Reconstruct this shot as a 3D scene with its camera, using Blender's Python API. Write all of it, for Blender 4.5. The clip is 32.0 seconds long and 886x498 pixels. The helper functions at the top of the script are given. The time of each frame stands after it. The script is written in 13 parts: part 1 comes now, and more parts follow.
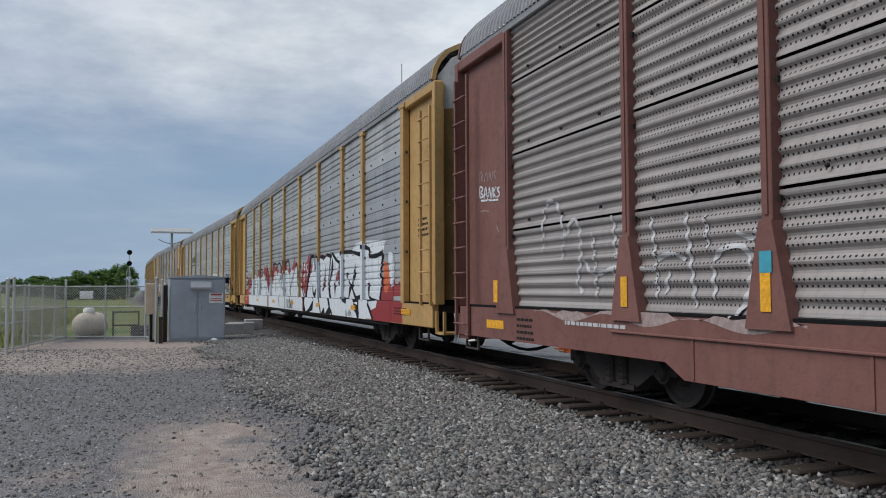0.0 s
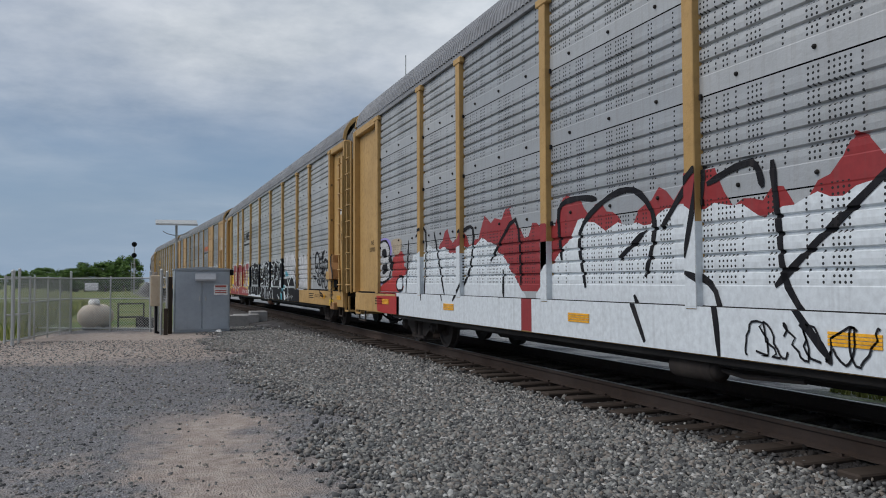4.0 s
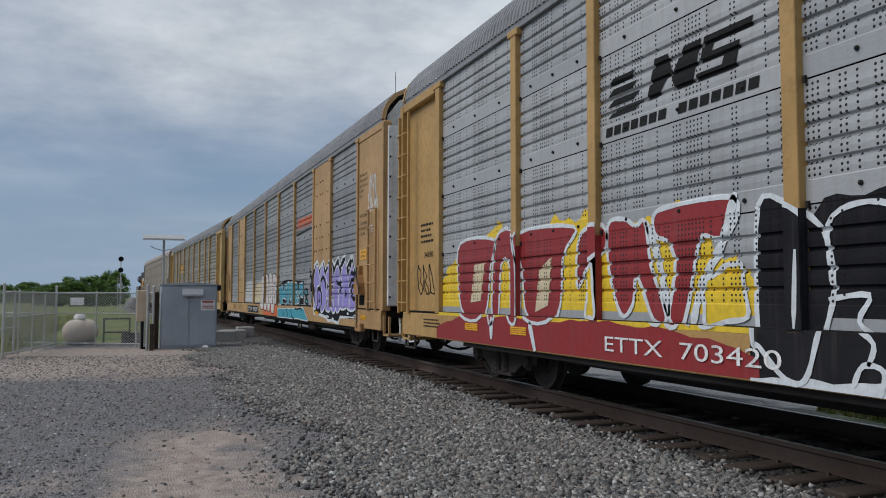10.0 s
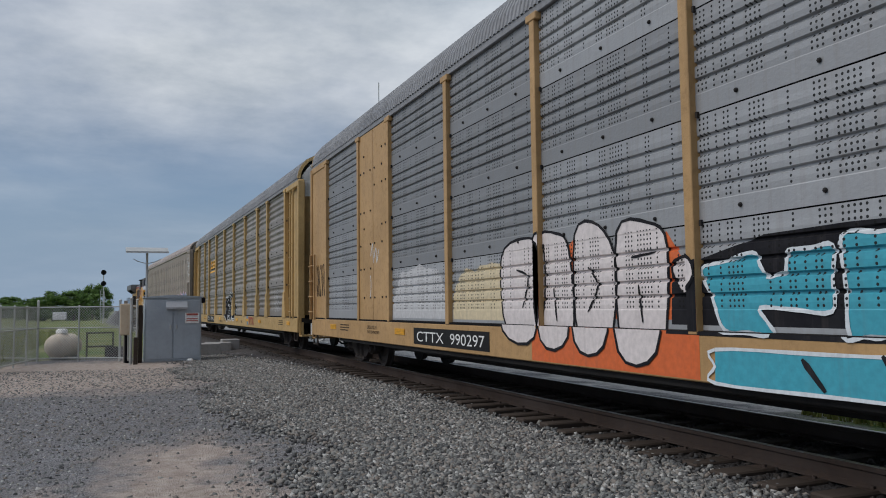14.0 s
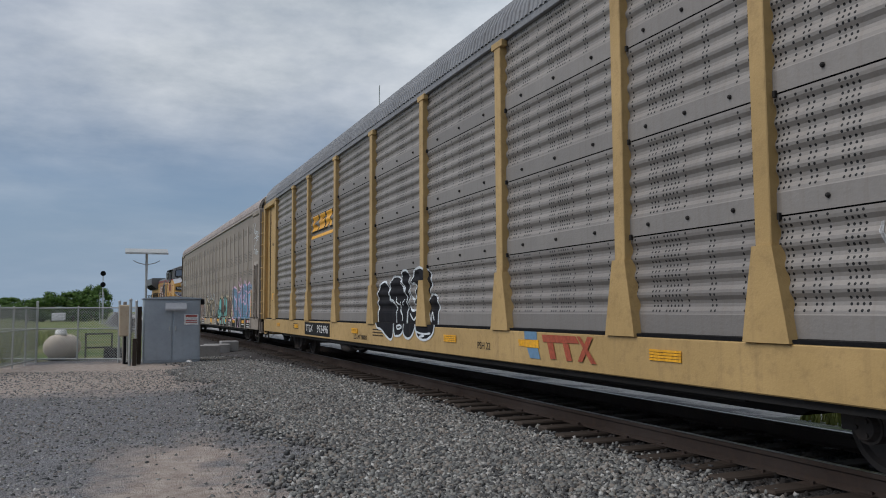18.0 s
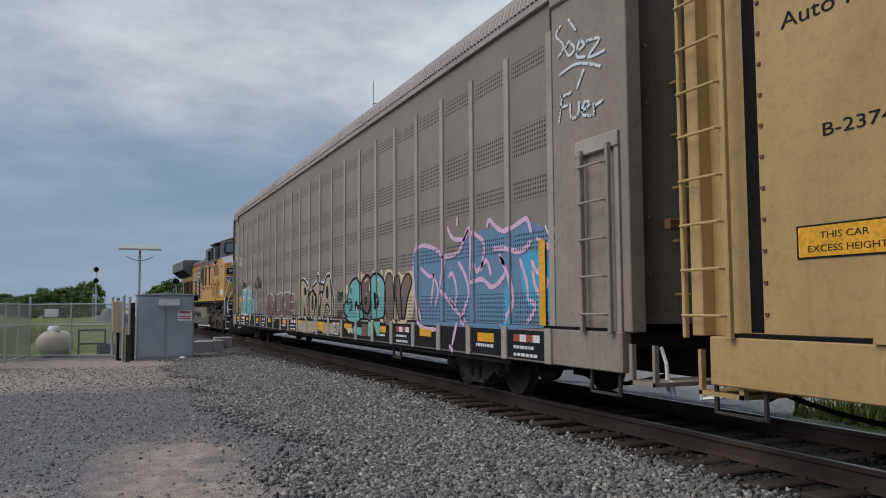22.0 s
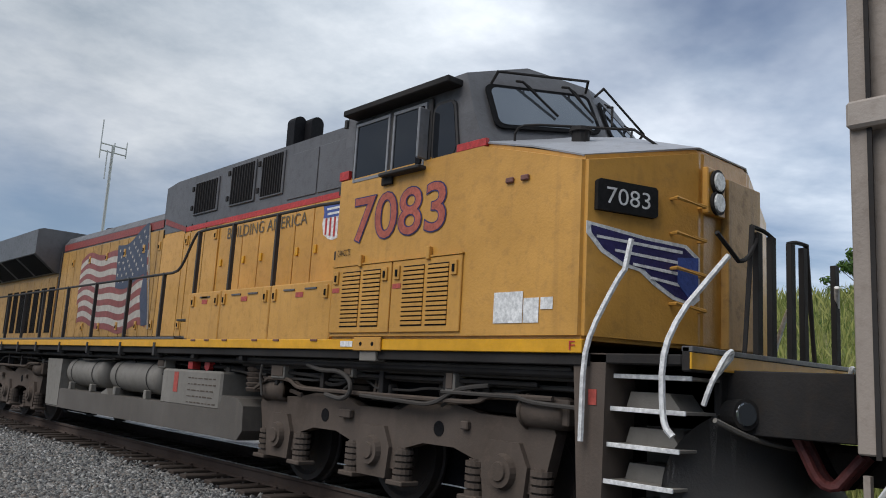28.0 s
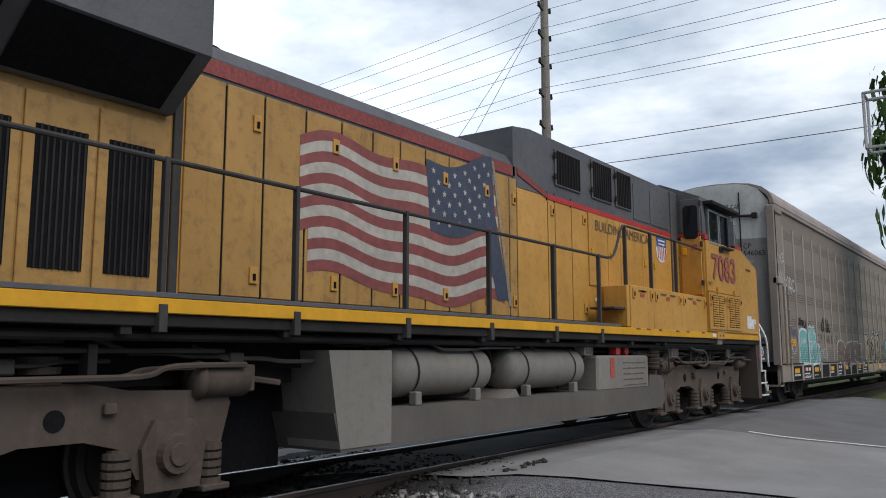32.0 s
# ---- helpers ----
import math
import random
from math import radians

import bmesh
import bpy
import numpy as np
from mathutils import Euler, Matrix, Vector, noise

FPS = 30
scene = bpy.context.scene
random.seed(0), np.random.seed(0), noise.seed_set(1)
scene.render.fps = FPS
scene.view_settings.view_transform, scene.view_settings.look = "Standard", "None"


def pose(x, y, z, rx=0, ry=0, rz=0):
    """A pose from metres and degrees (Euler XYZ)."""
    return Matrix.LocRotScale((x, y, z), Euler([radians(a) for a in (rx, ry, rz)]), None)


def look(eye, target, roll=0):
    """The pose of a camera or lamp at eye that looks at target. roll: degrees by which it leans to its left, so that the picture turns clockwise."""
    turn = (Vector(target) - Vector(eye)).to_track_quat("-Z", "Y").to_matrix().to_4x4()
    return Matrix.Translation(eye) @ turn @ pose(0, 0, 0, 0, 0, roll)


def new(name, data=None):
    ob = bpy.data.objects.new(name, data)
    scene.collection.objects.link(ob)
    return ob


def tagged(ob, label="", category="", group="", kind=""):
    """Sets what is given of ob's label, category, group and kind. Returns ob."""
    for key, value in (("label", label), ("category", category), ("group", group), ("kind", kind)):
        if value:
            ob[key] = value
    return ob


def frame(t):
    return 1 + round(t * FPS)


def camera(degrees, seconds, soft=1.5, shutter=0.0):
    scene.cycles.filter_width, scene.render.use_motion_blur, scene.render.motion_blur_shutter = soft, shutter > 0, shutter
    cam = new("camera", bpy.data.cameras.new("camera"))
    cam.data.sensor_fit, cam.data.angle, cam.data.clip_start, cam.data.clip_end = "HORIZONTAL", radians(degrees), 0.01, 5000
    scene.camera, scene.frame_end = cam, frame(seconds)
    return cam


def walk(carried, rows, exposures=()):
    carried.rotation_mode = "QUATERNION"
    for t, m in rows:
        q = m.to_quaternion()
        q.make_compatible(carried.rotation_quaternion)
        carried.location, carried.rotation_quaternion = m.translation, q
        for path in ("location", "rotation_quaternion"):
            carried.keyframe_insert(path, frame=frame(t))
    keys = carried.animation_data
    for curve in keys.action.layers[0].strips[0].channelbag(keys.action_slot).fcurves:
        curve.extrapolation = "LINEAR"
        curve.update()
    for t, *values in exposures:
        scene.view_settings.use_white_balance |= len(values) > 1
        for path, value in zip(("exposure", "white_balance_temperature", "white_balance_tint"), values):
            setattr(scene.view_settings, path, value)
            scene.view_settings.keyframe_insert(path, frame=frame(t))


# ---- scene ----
# ---------------------------------------------------------------- camera
EYE_Z = 1.302
TRACK_X = 6.332


def bend(y):
    """How far the track has swung aside at y, in a long shallow double curve."""
    k = min(1.0, max(0.0, (y - 30.0) / 95.0))
    return 4.0 * k * k * (3 - 2 * k)


cam = camera(57.6, 32.0, soft=1.0)
PATH = [
    (0, 0.004, 0, -20.53, 2.81, 0.26), (0.5, 0, 0, -20.20, 2.37, 0.51), (1, 0, 0, -20.32, 2.17, 0.40),
    (1.5, 0, 0, -20.48, 2.05, 0.39), (2, 0, 0, -20.49, 2.06, 0.40), (2.5, 0, 0, -20.55, 2.03, 0.41),
    (3, 0, 0, -20.44, 2.09, 0.22), (3.5, 0, 0, -20.27, 2.18, 0.15), (5.5, 0, 0, -20.33, 2.32, 0.51),
    (6, 0.001, 0, -20.33, 2.41, 0.22), (6.5, 0, 0, -20.44, 2.48, 0.24), (7, 0, 0, -20.53, 2.46, 0.49),
    (7.5, 0, 0, -20.60, 2.44, 0.55), (8, 0.001, 0, -20.75, 2.46, 0.48), (8.5, 0, 0, -20.90, 2.54, 0.44),
    (9, 0.001, 0, -20.96, 2.71, 0.34), (9.5, 0.001, 0, -20.98, 2.98, 0.26), (10, 0, 0.001, -21.07, 3.42, -0.08),
    (10.5, 0, 0, -21.33, 3.53, 0.17), (11, -0.001, 0, -21.65, 3.68, 0.39), (11.5, 0, 0, -21.80, 3.92, 0.52),
    (12, 0, 0, -21.97, 4.06, 0.76), (12.5, 0.001, -0.001, -22.15, 4.07, 0.97), (13, 0.001, 0, -22.26, 3.98, 1.18),
    (13.5, -0.001, 0.002, -22.19, 4.04, 0.93), (15.5, 0, 0, -21.97, 4.07, 0.46), (16, 0.001, 0, -22.01, 4.11, 0.44),
    (16.5, 0, 0, -22.19, 4.23, 0.32), (17, 0, 0, -22.30, 4.31, 0.29), (17.5, 0, 0, -22.22, 4.34, 0.31),
    (18, 0, 0, -22.13, 4.29, 0.35), (18.5, 0, 0, -21.93, 4.29, 0.29), (19, -0.001, 0, -21.87, 4.28, 0.15),
    (19.5, -0.001, 0, -21.65, 4.29, 0.07), (20, 0, -0.001, -21.75, 4.15, 0.26), (20.5, 0, 0.001, -21.67, 4.10, 0.20),
    (21, 0, 0.001, -21.85, 3.97, 0.54), (21.5, 0, 0, -22.17, 4.16, 0.12), (22, 0.001, 0, -22.55, 4.01, 0.37),
    (22.5, 0, 0, -22.96, 4.03, 0.57), (23, -0.001, 0, -23.47, 4.08, 0.64), (23.5, -0.001, 0, -24.30, 4.12, 0.60),
    (24, -0.001, 0, -24.71, 4.27, 0.40), (24.5, -0.003, 0.001, -24.99, 4.52, 0.29), (26.5, -0.226, 0.106, -31.32, 6.81, -1.31),
    (27, -0.23, 0.12, -36.98, 7.19, -1.51), (27.5, -0.277, 0.13, -39.22, 8.99, -3.33), (28, -0.325, 0.141, -42.50, 9.43, -3.28),
    (28.5, -0.402, 0.127, -56.91, 10.96, -2.65), (29, -0.429, 0.1, -76.87, 12.69, -1.25), (29.5, -0.439, 0.075, -103.35, 13.46, -1.12),
    (30, -0.355, 0.065, -123.80, 11.17, -0.04), (30.5, -0.274, 0.025, -135.18, 8.96, -0.51), (31, -0.252, -0.028, -141.43, 7.84, -0.36),
    (31.5, -0.245, -0.035, -143.23, 7.46, -0.40), (32, -0.235, -0.039, -143.80, 7.44, 0.09),
]

walk(cam, [(t, pose(x, y, EYE_Z, 90 + p, r, w)) for t, x, y, w, p, r in PATH],
     exposures=[(0, 0.24), (3.5, 0.1), (6, 0.06), (9, 0.05), (24.5, 0.0), (27, 0.05), (28, 0.12), (29, -0.12), (30, 0.11), (31, -0.02), (32, 0.03)])

# metres that the train has gone at each even moment
GONE = [(0, 0.0), (7.5, 42.952), (15, 85.889), (20, 114.492), (22.5, 128.789), (23.5, 134.35), (24.5, 139.85), (25.5, 145.05), (26.5, 150.3), (27, 153.13), (27.5, 155.81), (28, 158.466), (28.5, 161.322), (29, 164.25), (30, 169.93), (31, 175.70), (32, 181.495)]

# ---------------------------------------------------------------- sky and light
world = bpy.data.worlds.new("overcast_sky")
scene.world = world
world.use_nodes = True
wn, wl = world.node_tree.nodes, world.node_tree.links
wn.clear()


def wnode(kind, **kw):
    n = wn.new(kind)
    for k, val in kw.items():
        if k == "op":
            n.operation = val
        elif k == "scale":
            n.inputs["Scale"].default_value = val
    return n


sky = wnode("ShaderNodeTexSky")
sky.sky_type, sky.sun_disc = "NISHITA", False
sky.sun_elevation, sky.sun_rotation = radians(49), radians(-84)
sky.air_density, sky.dust_density, sky.ozone_density = 1.0, 0.4, 3.0
coord = wnode("ShaderNodeTexCoord")
sep = wnode("ShaderNodeSeparateXYZ")
wl.new(coord.outputs["Generated"], sep.inputs[0])
up = wnode("ShaderNodeMath", op="MAXIMUM")
wl.new(sep.outputs["Z"], up.inputs[0])
up.inputs[1].default_value = 0.0
high = wnode("ShaderNodeMath", op="ADD")
wl.new(up.outputs[0], high.inputs[0])
high.inputs[1].default_value = 0.16
flat = wnode("ShaderNodeVectorMath", op="DIVIDE")
comb = wnode("ShaderNodeCombineXYZ")
for i in range(3):
    wl.new(high.outputs[0], comb.inputs[i])
wl.new(coord.outputs["Generated"], flat.inputs[0])
wl.new(comb.outputs[0], flat.inputs[1])
cl1 = wnode("ShaderNodeTexNoise", scale=0.62)
cl1.inputs["Detail"].default_value, cl1.inputs["Roughness"].default_value, cl1.inputs["Distortion"].default_value = 6, 0.52, 0.4
cl2 = wnode("ShaderNodeTexNoise", scale=1.9)
cl2.inputs["Detail"].default_value, cl2.inputs["Roughness"].default_value = 8, 0.6
wl.new(flat.outputs[0], cl1.inputs["Vector"])
wl.new(flat.outputs[0], cl2.inputs["Vector"])
ramp = wnode("ShaderNodeValToRGB")
ramp.color_ramp.elements[0].position, ramp.color_ramp.elements[1].position = 0.34, 0.62
wl.new(cl1.outputs["Fac"], ramp.inputs[0])
shade = wnode("ShaderNodeValToRGB")
shade.color_ramp.elements[0].position, shade.color_ramp.elements[0].color = 0.32, (3.95, 4.65, 5.5, 1)
shade.color_ramp.elements[1].position, shade.color_ramp.elements[1].color = 0.68, (8.1, 8.55, 9.1, 1)
wl.new(cl2.outputs["Fac"], shade.inputs[0])
skymul = wnode("ShaderNodeVectorMath", op="MULTIPLY")
wl.new(sky.outputs[0], skymul.inputs[0])
skymul.inputs[1].default_value = (0.63, 0.71, 0.83)
toward = wnode("ShaderNodeVectorMath", op="DOT_PRODUCT")
wl.new(coord.outputs["Generated"], toward.inputs[0])
toward.inputs[1].default_value = tuple(Vector((0.85, -0.40, 0.42)).normalized())
glow = wnode("ShaderNodeMath", op="MAXIMUM")
wl.new(toward.outputs["Value"], glow.inputs[0])
glow.inputs[1].default_value = 0.0
glow2 = wnode("ShaderNodeMath", op="POWER")
wl.new(glow.outputs[0], glow2.inputs[0])
glow2.inputs[1].default_value = 1.2
glow3 = wnode("ShaderNodeMath", op="MULTIPLY_ADD")
wl.new(glow2.outputs[0], glow3.inputs[0])
glow3.inputs[1].default_value, glow3.inputs[2].default_value = 1.2, 0.97
low = wn.new("ShaderNodeMapRange")
low.interpolation_type = "SMOOTHSTEP"
wl.new(sep.outputs["Z"], low.inputs["Value"])
low.inputs["From Min"].default_value, low.inputs["From Max"].default_value = 0.30, 0.02
away = wnode("ShaderNodeMath", op="SUBTRACT")
away.use_clamp = True
away.inputs[0].default_value = 1.0
wl.new(glow.outputs[0], away.inputs[1])
haze = wnode("ShaderNodeMath", op="MULTIPLY")
wl.new(low.outputs[0], haze.inputs[0])
wl.new(away.outputs[0], haze.inputs[1])
clear = wn.new("ShaderNodeMix")
clear.data_type = "RGBA"
wl.new(haze.outputs[0], clear.inputs["Factor"])
wl.new(skymul.outputs[0], clear.inputs["A"])
clear.inputs["B"].default_value = (2.9, 3.95, 5.35, 1)
thin = wnode("ShaderNodeMath", op="MULTIPLY_ADD")
wl.new(haze.outputs[0], thin.inputs[0])
thin.inputs[1].default_value, thin.inputs[2].default_value = -0.85, 1.0
cover = wnode("ShaderNodeMath", op="MULTIPLY")
wl.new(ramp.outputs[0], cover.inputs[0])
wl.new(thin.outputs[0], cover.inputs[1])
mixc = wn.new("ShaderNodeMix")
mixc.data_type = "RGBA"
wl.new(cover.outputs[0], mixc.inputs["Factor"])
wl.new(clear.outputs["Result"], mixc.inputs["A"])
lit = wnode("ShaderNodeVectorMath", op="SCALE")
wl.new(shade.outputs[0], lit.inputs[0])
wl.new(glow3.outputs[0], lit.inputs["Scale"])
wl.new(lit.outputs[0], mixc.inputs["B"])
bg = wnode("ShaderNodeBackground")
bg.inputs["Strength"].default_value = 0.084
wl.new(mixc.outputs["Result"], bg.inputs[0])
wout = wnode("ShaderNodeOutputWorld")
wl.new(bg.outputs[0], wout.inputs[0])

sun_data = bpy.data.lights.new("sun", "SUN")
sun_data.energy, sun_data.angle, sun_data.color = 2.15, radians(50), (1.0, 0.965, 0.925)
sun = new("sun", sun_data)
sun.matrix_basis = look((-41, 4, 48), (0, 0, 0))

# ---------------------------------------------------------------- materials


class Nodes:
    """A small writer for node materials."""

    def __init__(self, name, rough=0.6, metal=0.0, spec=0.5):
        self.m = bpy.data.materials.new(name)
        self.m.use_nodes = True
        self.t = self.m.node_tree
        self.b = self.t.nodes["Principled BSDF"]
        self.b.inputs["Roughness"].default_value = rough
        self.b.inputs["Metallic"].default_value = metal
        self.b.inputs["Specular IOR Level"].default_value = spec

    def n(self, kind, **kw):
        nd = self.t.nodes.new(kind)
        if "op" in kw:
            nd.operation = kw["op"]
        return nd

    def link(self, a, b):
        self.t.links.new(a, b)

    def math(self, op, a, b=None):
        nd = self.n("ShaderNodeMath", op=op)
        for i, val in enumerate((a, b)):
            if val is None:
                continue
            if isinstance(val, (int, float)):
                nd.inputs[i].default_value = val
            else:
                self.link(val, nd.inputs[i])
        return nd.outputs[0]

    def coords(self, scale=(1, 1, 1)):
        c = self.n("ShaderNodeTexCoord")
        mp = self.n("ShaderNodeMapping")
        mp.inputs["Scale"].default_value = scale
        self.link(c.outputs["Object"], mp.inputs[0])
        return mp.outputs[0]

    def noise(self, scale, detail=4, rough=0.55, vec=None, lo=0.35, hi=0.65):
        nz = self.n("ShaderNodeTexNoise")
        nz.inputs["Scale"].default_value, nz.inputs["Detail"].default_value, nz.inputs["Roughness"].default_value = scale, detail, rough
        self.link(vec if vec is not None else self.coords(), nz.inputs["Vector"])
        r = self.n("ShaderNodeMapRange")
        r.inputs["From Min"].default_value, r.inputs["From Max"].default_value = lo, hi
        self.link(nz.outputs["Fac"], r.inputs["Value"])
        return r.outputs[0]

    def mix(self, fac, a, b, blend="MIX"):
        mx = self.n("ShaderNodeMix")
        mx.data_type, mx.blend_type = "RGBA", blend
        for key, val in (("Factor", fac), ("A", a), ("B", b)):
            if isinstance(val, (int, float)):
                mx.inputs[key].default_value = val
            elif isinstance(val, tuple):
                mx.inputs[key].default_value = (*val, 1)
            else:
                self.link(val, mx.inputs[key])
        return mx.outputs["Result"]

    def bump(self, height, strength=0.3, dist=0.02):
        bp = self.n("ShaderNodeBump")
        bp.inputs["Strength"].default_value, bp.inputs["Distance"].default_value = strength, dist
        self.link(height, bp.inputs["Height"])
        self.link(bp.outputs[0], self.b.inputs["Normal"])

    def done(self, colour, rough=None):
        if isinstance(colour, tuple):
            self.b.inputs["Base Color"].default_value = (*colour, 1)
        else:
            self.link(colour, self.b.inputs["Base Color"])
        if rough is not None:
            self.link(rough, self.b.inputs["Roughness"])
        return self.m


def paint(name, colour, dirt=(0.12, 0.09, 0.07), amount=0.5, rough=0.5, metal=0.0, grain=9.0, streak=True, vary=0.15):
    """Weathered paint: broad fading, fine dirt and streaks that run down."""
    m = Nodes(name, rough, metal, 0.15 if max(colour) < 0.09 else 0.5)
    broad = m.noise(0.9, 5, 0.6, lo=0.3, hi=0.75)
    faded = tuple(min(1, c * (1 + vary) + 0.02) for c in colour)
    dull = tuple(c * (1 - vary) for c in colour)
    col = m.mix(broad, dull, faded)
    fine = m.noise(grain, 7, 0.7, lo=0.5, hi=0.8)
    col = m.mix(m.math("MULTIPLY", fine, amount), col, dirt)
    if streak:
        runs = m.noise(3.0, 5, 0.6, vec=m.coords((2.4, 2.4, 0.12)), lo=0.55, hi=0.85)
        col = m.mix(m.math("MULTIPLY", runs, amount * 0.9), col, dirt)
    r = m.math("ADD", m.math("MULTIPLY", fine, 0.25), rough)
    m.bump(m.noise(40, 3), 0.12, 0.01)
    return m.done(col, r)


def plain(name, colour, rough=0.6, metal=0.0, grain=25.0, vary=0.25):
    m = Nodes(name, rough, metal, 0.1 if max(colour) < 0.03 else 0.5)
    a = m.noise(grain, 5, 0.6)
    b = m.noise(1.7, 4, 0.6)
    col = m.mix(a, tuple(c * (1 - vary) for c in colour), tuple(min(1, c * (1 + vary)) for c in colour))
    col = m.mix(m.math("MULTIPLY", b, 0.35), col, tuple(c * 0.6 for c in colour))
    m.bump(a, 0.15, 0.01)
    return m.done(col)


def panel_mat(name, light, dark, rust, holes, rough=0.55, metal=0.35, bands=(), bay=0.0):
    """Weathered galvanised sheet with small punched holes in rows."""
    m = Nodes(name, rough, metal)
    info = m.n("ShaderNodeObjectInfo")
    col = m.mix(info.outputs["Random"], dark, light)
    broad = m.noise(1.3, 6, 0.65, lo=0.3, hi=0.7)
    col = m.mix(m.math("MULTIPLY", broad, 0.55), col, tuple(c * 0.62 for c in light))
    runs = m.noise(2.5, 6, 0.65, vec=m.coords((1, 5.0, 0.35)), lo=0.5, hi=0.8)
    col = m.mix(m.math("MULTIPLY", runs, 0.45), col, rust)
    c = m.n("ShaderNodeTexCoord")
    s = m.n("ShaderNodeSeparateXYZ")
    m.link(c.outputs["Object"], s.inputs[0])
    y, z = s.outputs["Y"], s.outputs["Z"]
    pu, pv, rad, keep, gate_pitch, gate_lo, gate_hi = holes
    u = m.math("DIVIDE", y, pu)
    cell = m.math("FLOOR", u)
    wnz = m.n("ShaderNodeTexWhiteNoise")
    wnz.noise_dimensions = "1D"
    m.link(cell, wnz.inputs["W"])
    kept = m.math("LESS_THAN", wnz.outputs["Value"], keep)
    fu = m.math("MULTIPLY", m.math("SUBTRACT", m.math("FRACT", u), 0.5), pu)
    fv = m.math("MULTIPLY", m.math("SUBTRACT", m.math("FRACT", m.math("DIVIDE", z, pv)), 0.5), pv)
    d = m.math("SQRT", m.math("ADD", m.math("MULTIPLY", fu, fu), m.math("MULTIPLY", fv, fv)))
    dot = m.math("LESS_THAN", d, rad)
    g = m.math("FRACT", m.math("DIVIDE", z, gate_pitch))
    gate = m.math("MULTIPLY", m.math("GREATER_THAN", g, gate_lo), m.math("LESS_THAN", g, gate_hi))
    if bands:
        gate = None
        for lo, hi in bands:
            b_ = m.math("MULTIPLY", m.math("GREATER_THAN", z, lo), m.math("LESS_THAN", z, hi))
            gate = b_ if gate is None else m.math("ADD", gate, b_)
        gate = m.math("MULTIPLY", gate, m.math("MULTIPLY", m.math("GREATER_THAN", y, 0.13), m.math("LESS_THAN", y, bay - 0.13)))
    hole = m.math("MULTIPLY", m.math("MULTIPLY", dot, kept), gate)
    col = m.mix(hole, col, (0.012, 0.012, 0.012))
    m.bump(m.noise(30, 4), 0.12, 0.01)
    return m.done(col)


def spray_paint(key, name, colour, rough=0.6, metal=0.0, grain=14.0, vary=0.1):
    """Sprayed paint on the racks, thin enough that the sheets' punched holes stay open: one for ribbed sheets, one for smooth panels."""
    for tail in ("", "_tall"):
        m = Nodes(name + tail, rough, metal, 0.1 if max(colour) < 0.03 else 0.4)
        a = m.noise(grain, 5, 0.6)
        col = m.mix(a, tuple(c * (1 - vary) for c in colour), tuple(min(1, c * (1 + vary)) for c in colour))
        worn = m.noise(1.1, 6, 0.7, lo=0.45, hi=0.8)
        col = m.mix(m.math("MULTIPLY", worn, 0.22), col, tuple(0.6 * c + 0.07 for c in colour))
        runs = m.noise(3.0, 5, 0.6, vec=m.coords((2.4, 3.4, 0.15)), lo=0.55, hi=0.85)
        col = m.mix(m.math("MULTIPLY", runs, 0.3), col, (0.13, 0.11, 0.10))
        c = m.n("ShaderNodeTexCoord")
        s = m.n("ShaderNodeSeparateXYZ")
        m.link(c.outputs["Object"], s.inputs[0])
        y, z = s.outputs["Y"], s.outputs["Z"]
        sheet = m.math("GREATER_THAN", s.outputs["X"], -1.455)
        if tail:
            y = m.math("MULTIPLY", m.math("FRACT", m.math("DIVIDE", m.math("SUBTRACT", y, 16.38), 1.145)), 1.145)
            pu = pv = 0.062
            rad, keep = 0.017, 1.1
            gate = m.math("MULTIPLY", m.math("GREATER_THAN", y, 0.13), m.math("LESS_THAN", y, 1.015))
            rows = None
            for lo, hi in ((1.06, 1.46), (1.98, 2.22), (2.64, 2.90)):
                b_ = m.math("MULTIPLY", m.math("GREATER_THAN", z, lo), m.math("LESS_THAN", z, hi))
                rows = b_ if rows is None else m.math("ADD", rows, b_)
            gate = m.math("MULTIPLY", gate, rows)
        else:
            z = m.math("MULTIPLY", m.math("FRACT", m.math("DIVIDE", m.math("SUBTRACT", z, 1.06), 0.985)), 0.985)
            pu, pv, rad, keep = 0.052, 0.048, 0.012, 0.42
            gate = m.math("MULTIPLY", m.math("GREATER_THAN", z, 0.19), m.math("GREATER_THAN", s.outputs["Z"], 1.06))
        u = m.math("DIVIDE", y, pu)
        wnz = m.n("ShaderNodeTexWhiteNoise")
        wnz.noise_dimensions = "1D"
        m.link(m.math("FLOOR", u), wnz.inputs["W"])
        fu = m.math("MULTIPLY", m.math("SUBTRACT", m.math("FRACT", u), 0.5), pu)
        fv = m.math("MULTIPLY", m.math("SUBTRACT", m.math("FRACT", m.math("DIVIDE", z, pv)), 0.5), pv)
        d = m.math("SQRT", m.math("ADD", m.math("MULTIPLY", fu, fu), m.math("MULTIPLY", fv, fv)))
        hole = m.math("MULTIPLY", m.math("LESS_THAN", d, rad), m.math("LESS_THAN", wnz.outputs["Value"], keep))
        hole = m.math("MULTIPLY", m.math("MULTIPLY", hole, gate), sheet)
        MAT[key + tail] = m.done(m.mix(hole, col, (0.012, 0.012, 0.012)))


def glass_mat(name, tint=(0.05, 0.07, 0.08)):
    m = Nodes(name, 0.03, 0.0, 0.4)
    return m.done(tint)


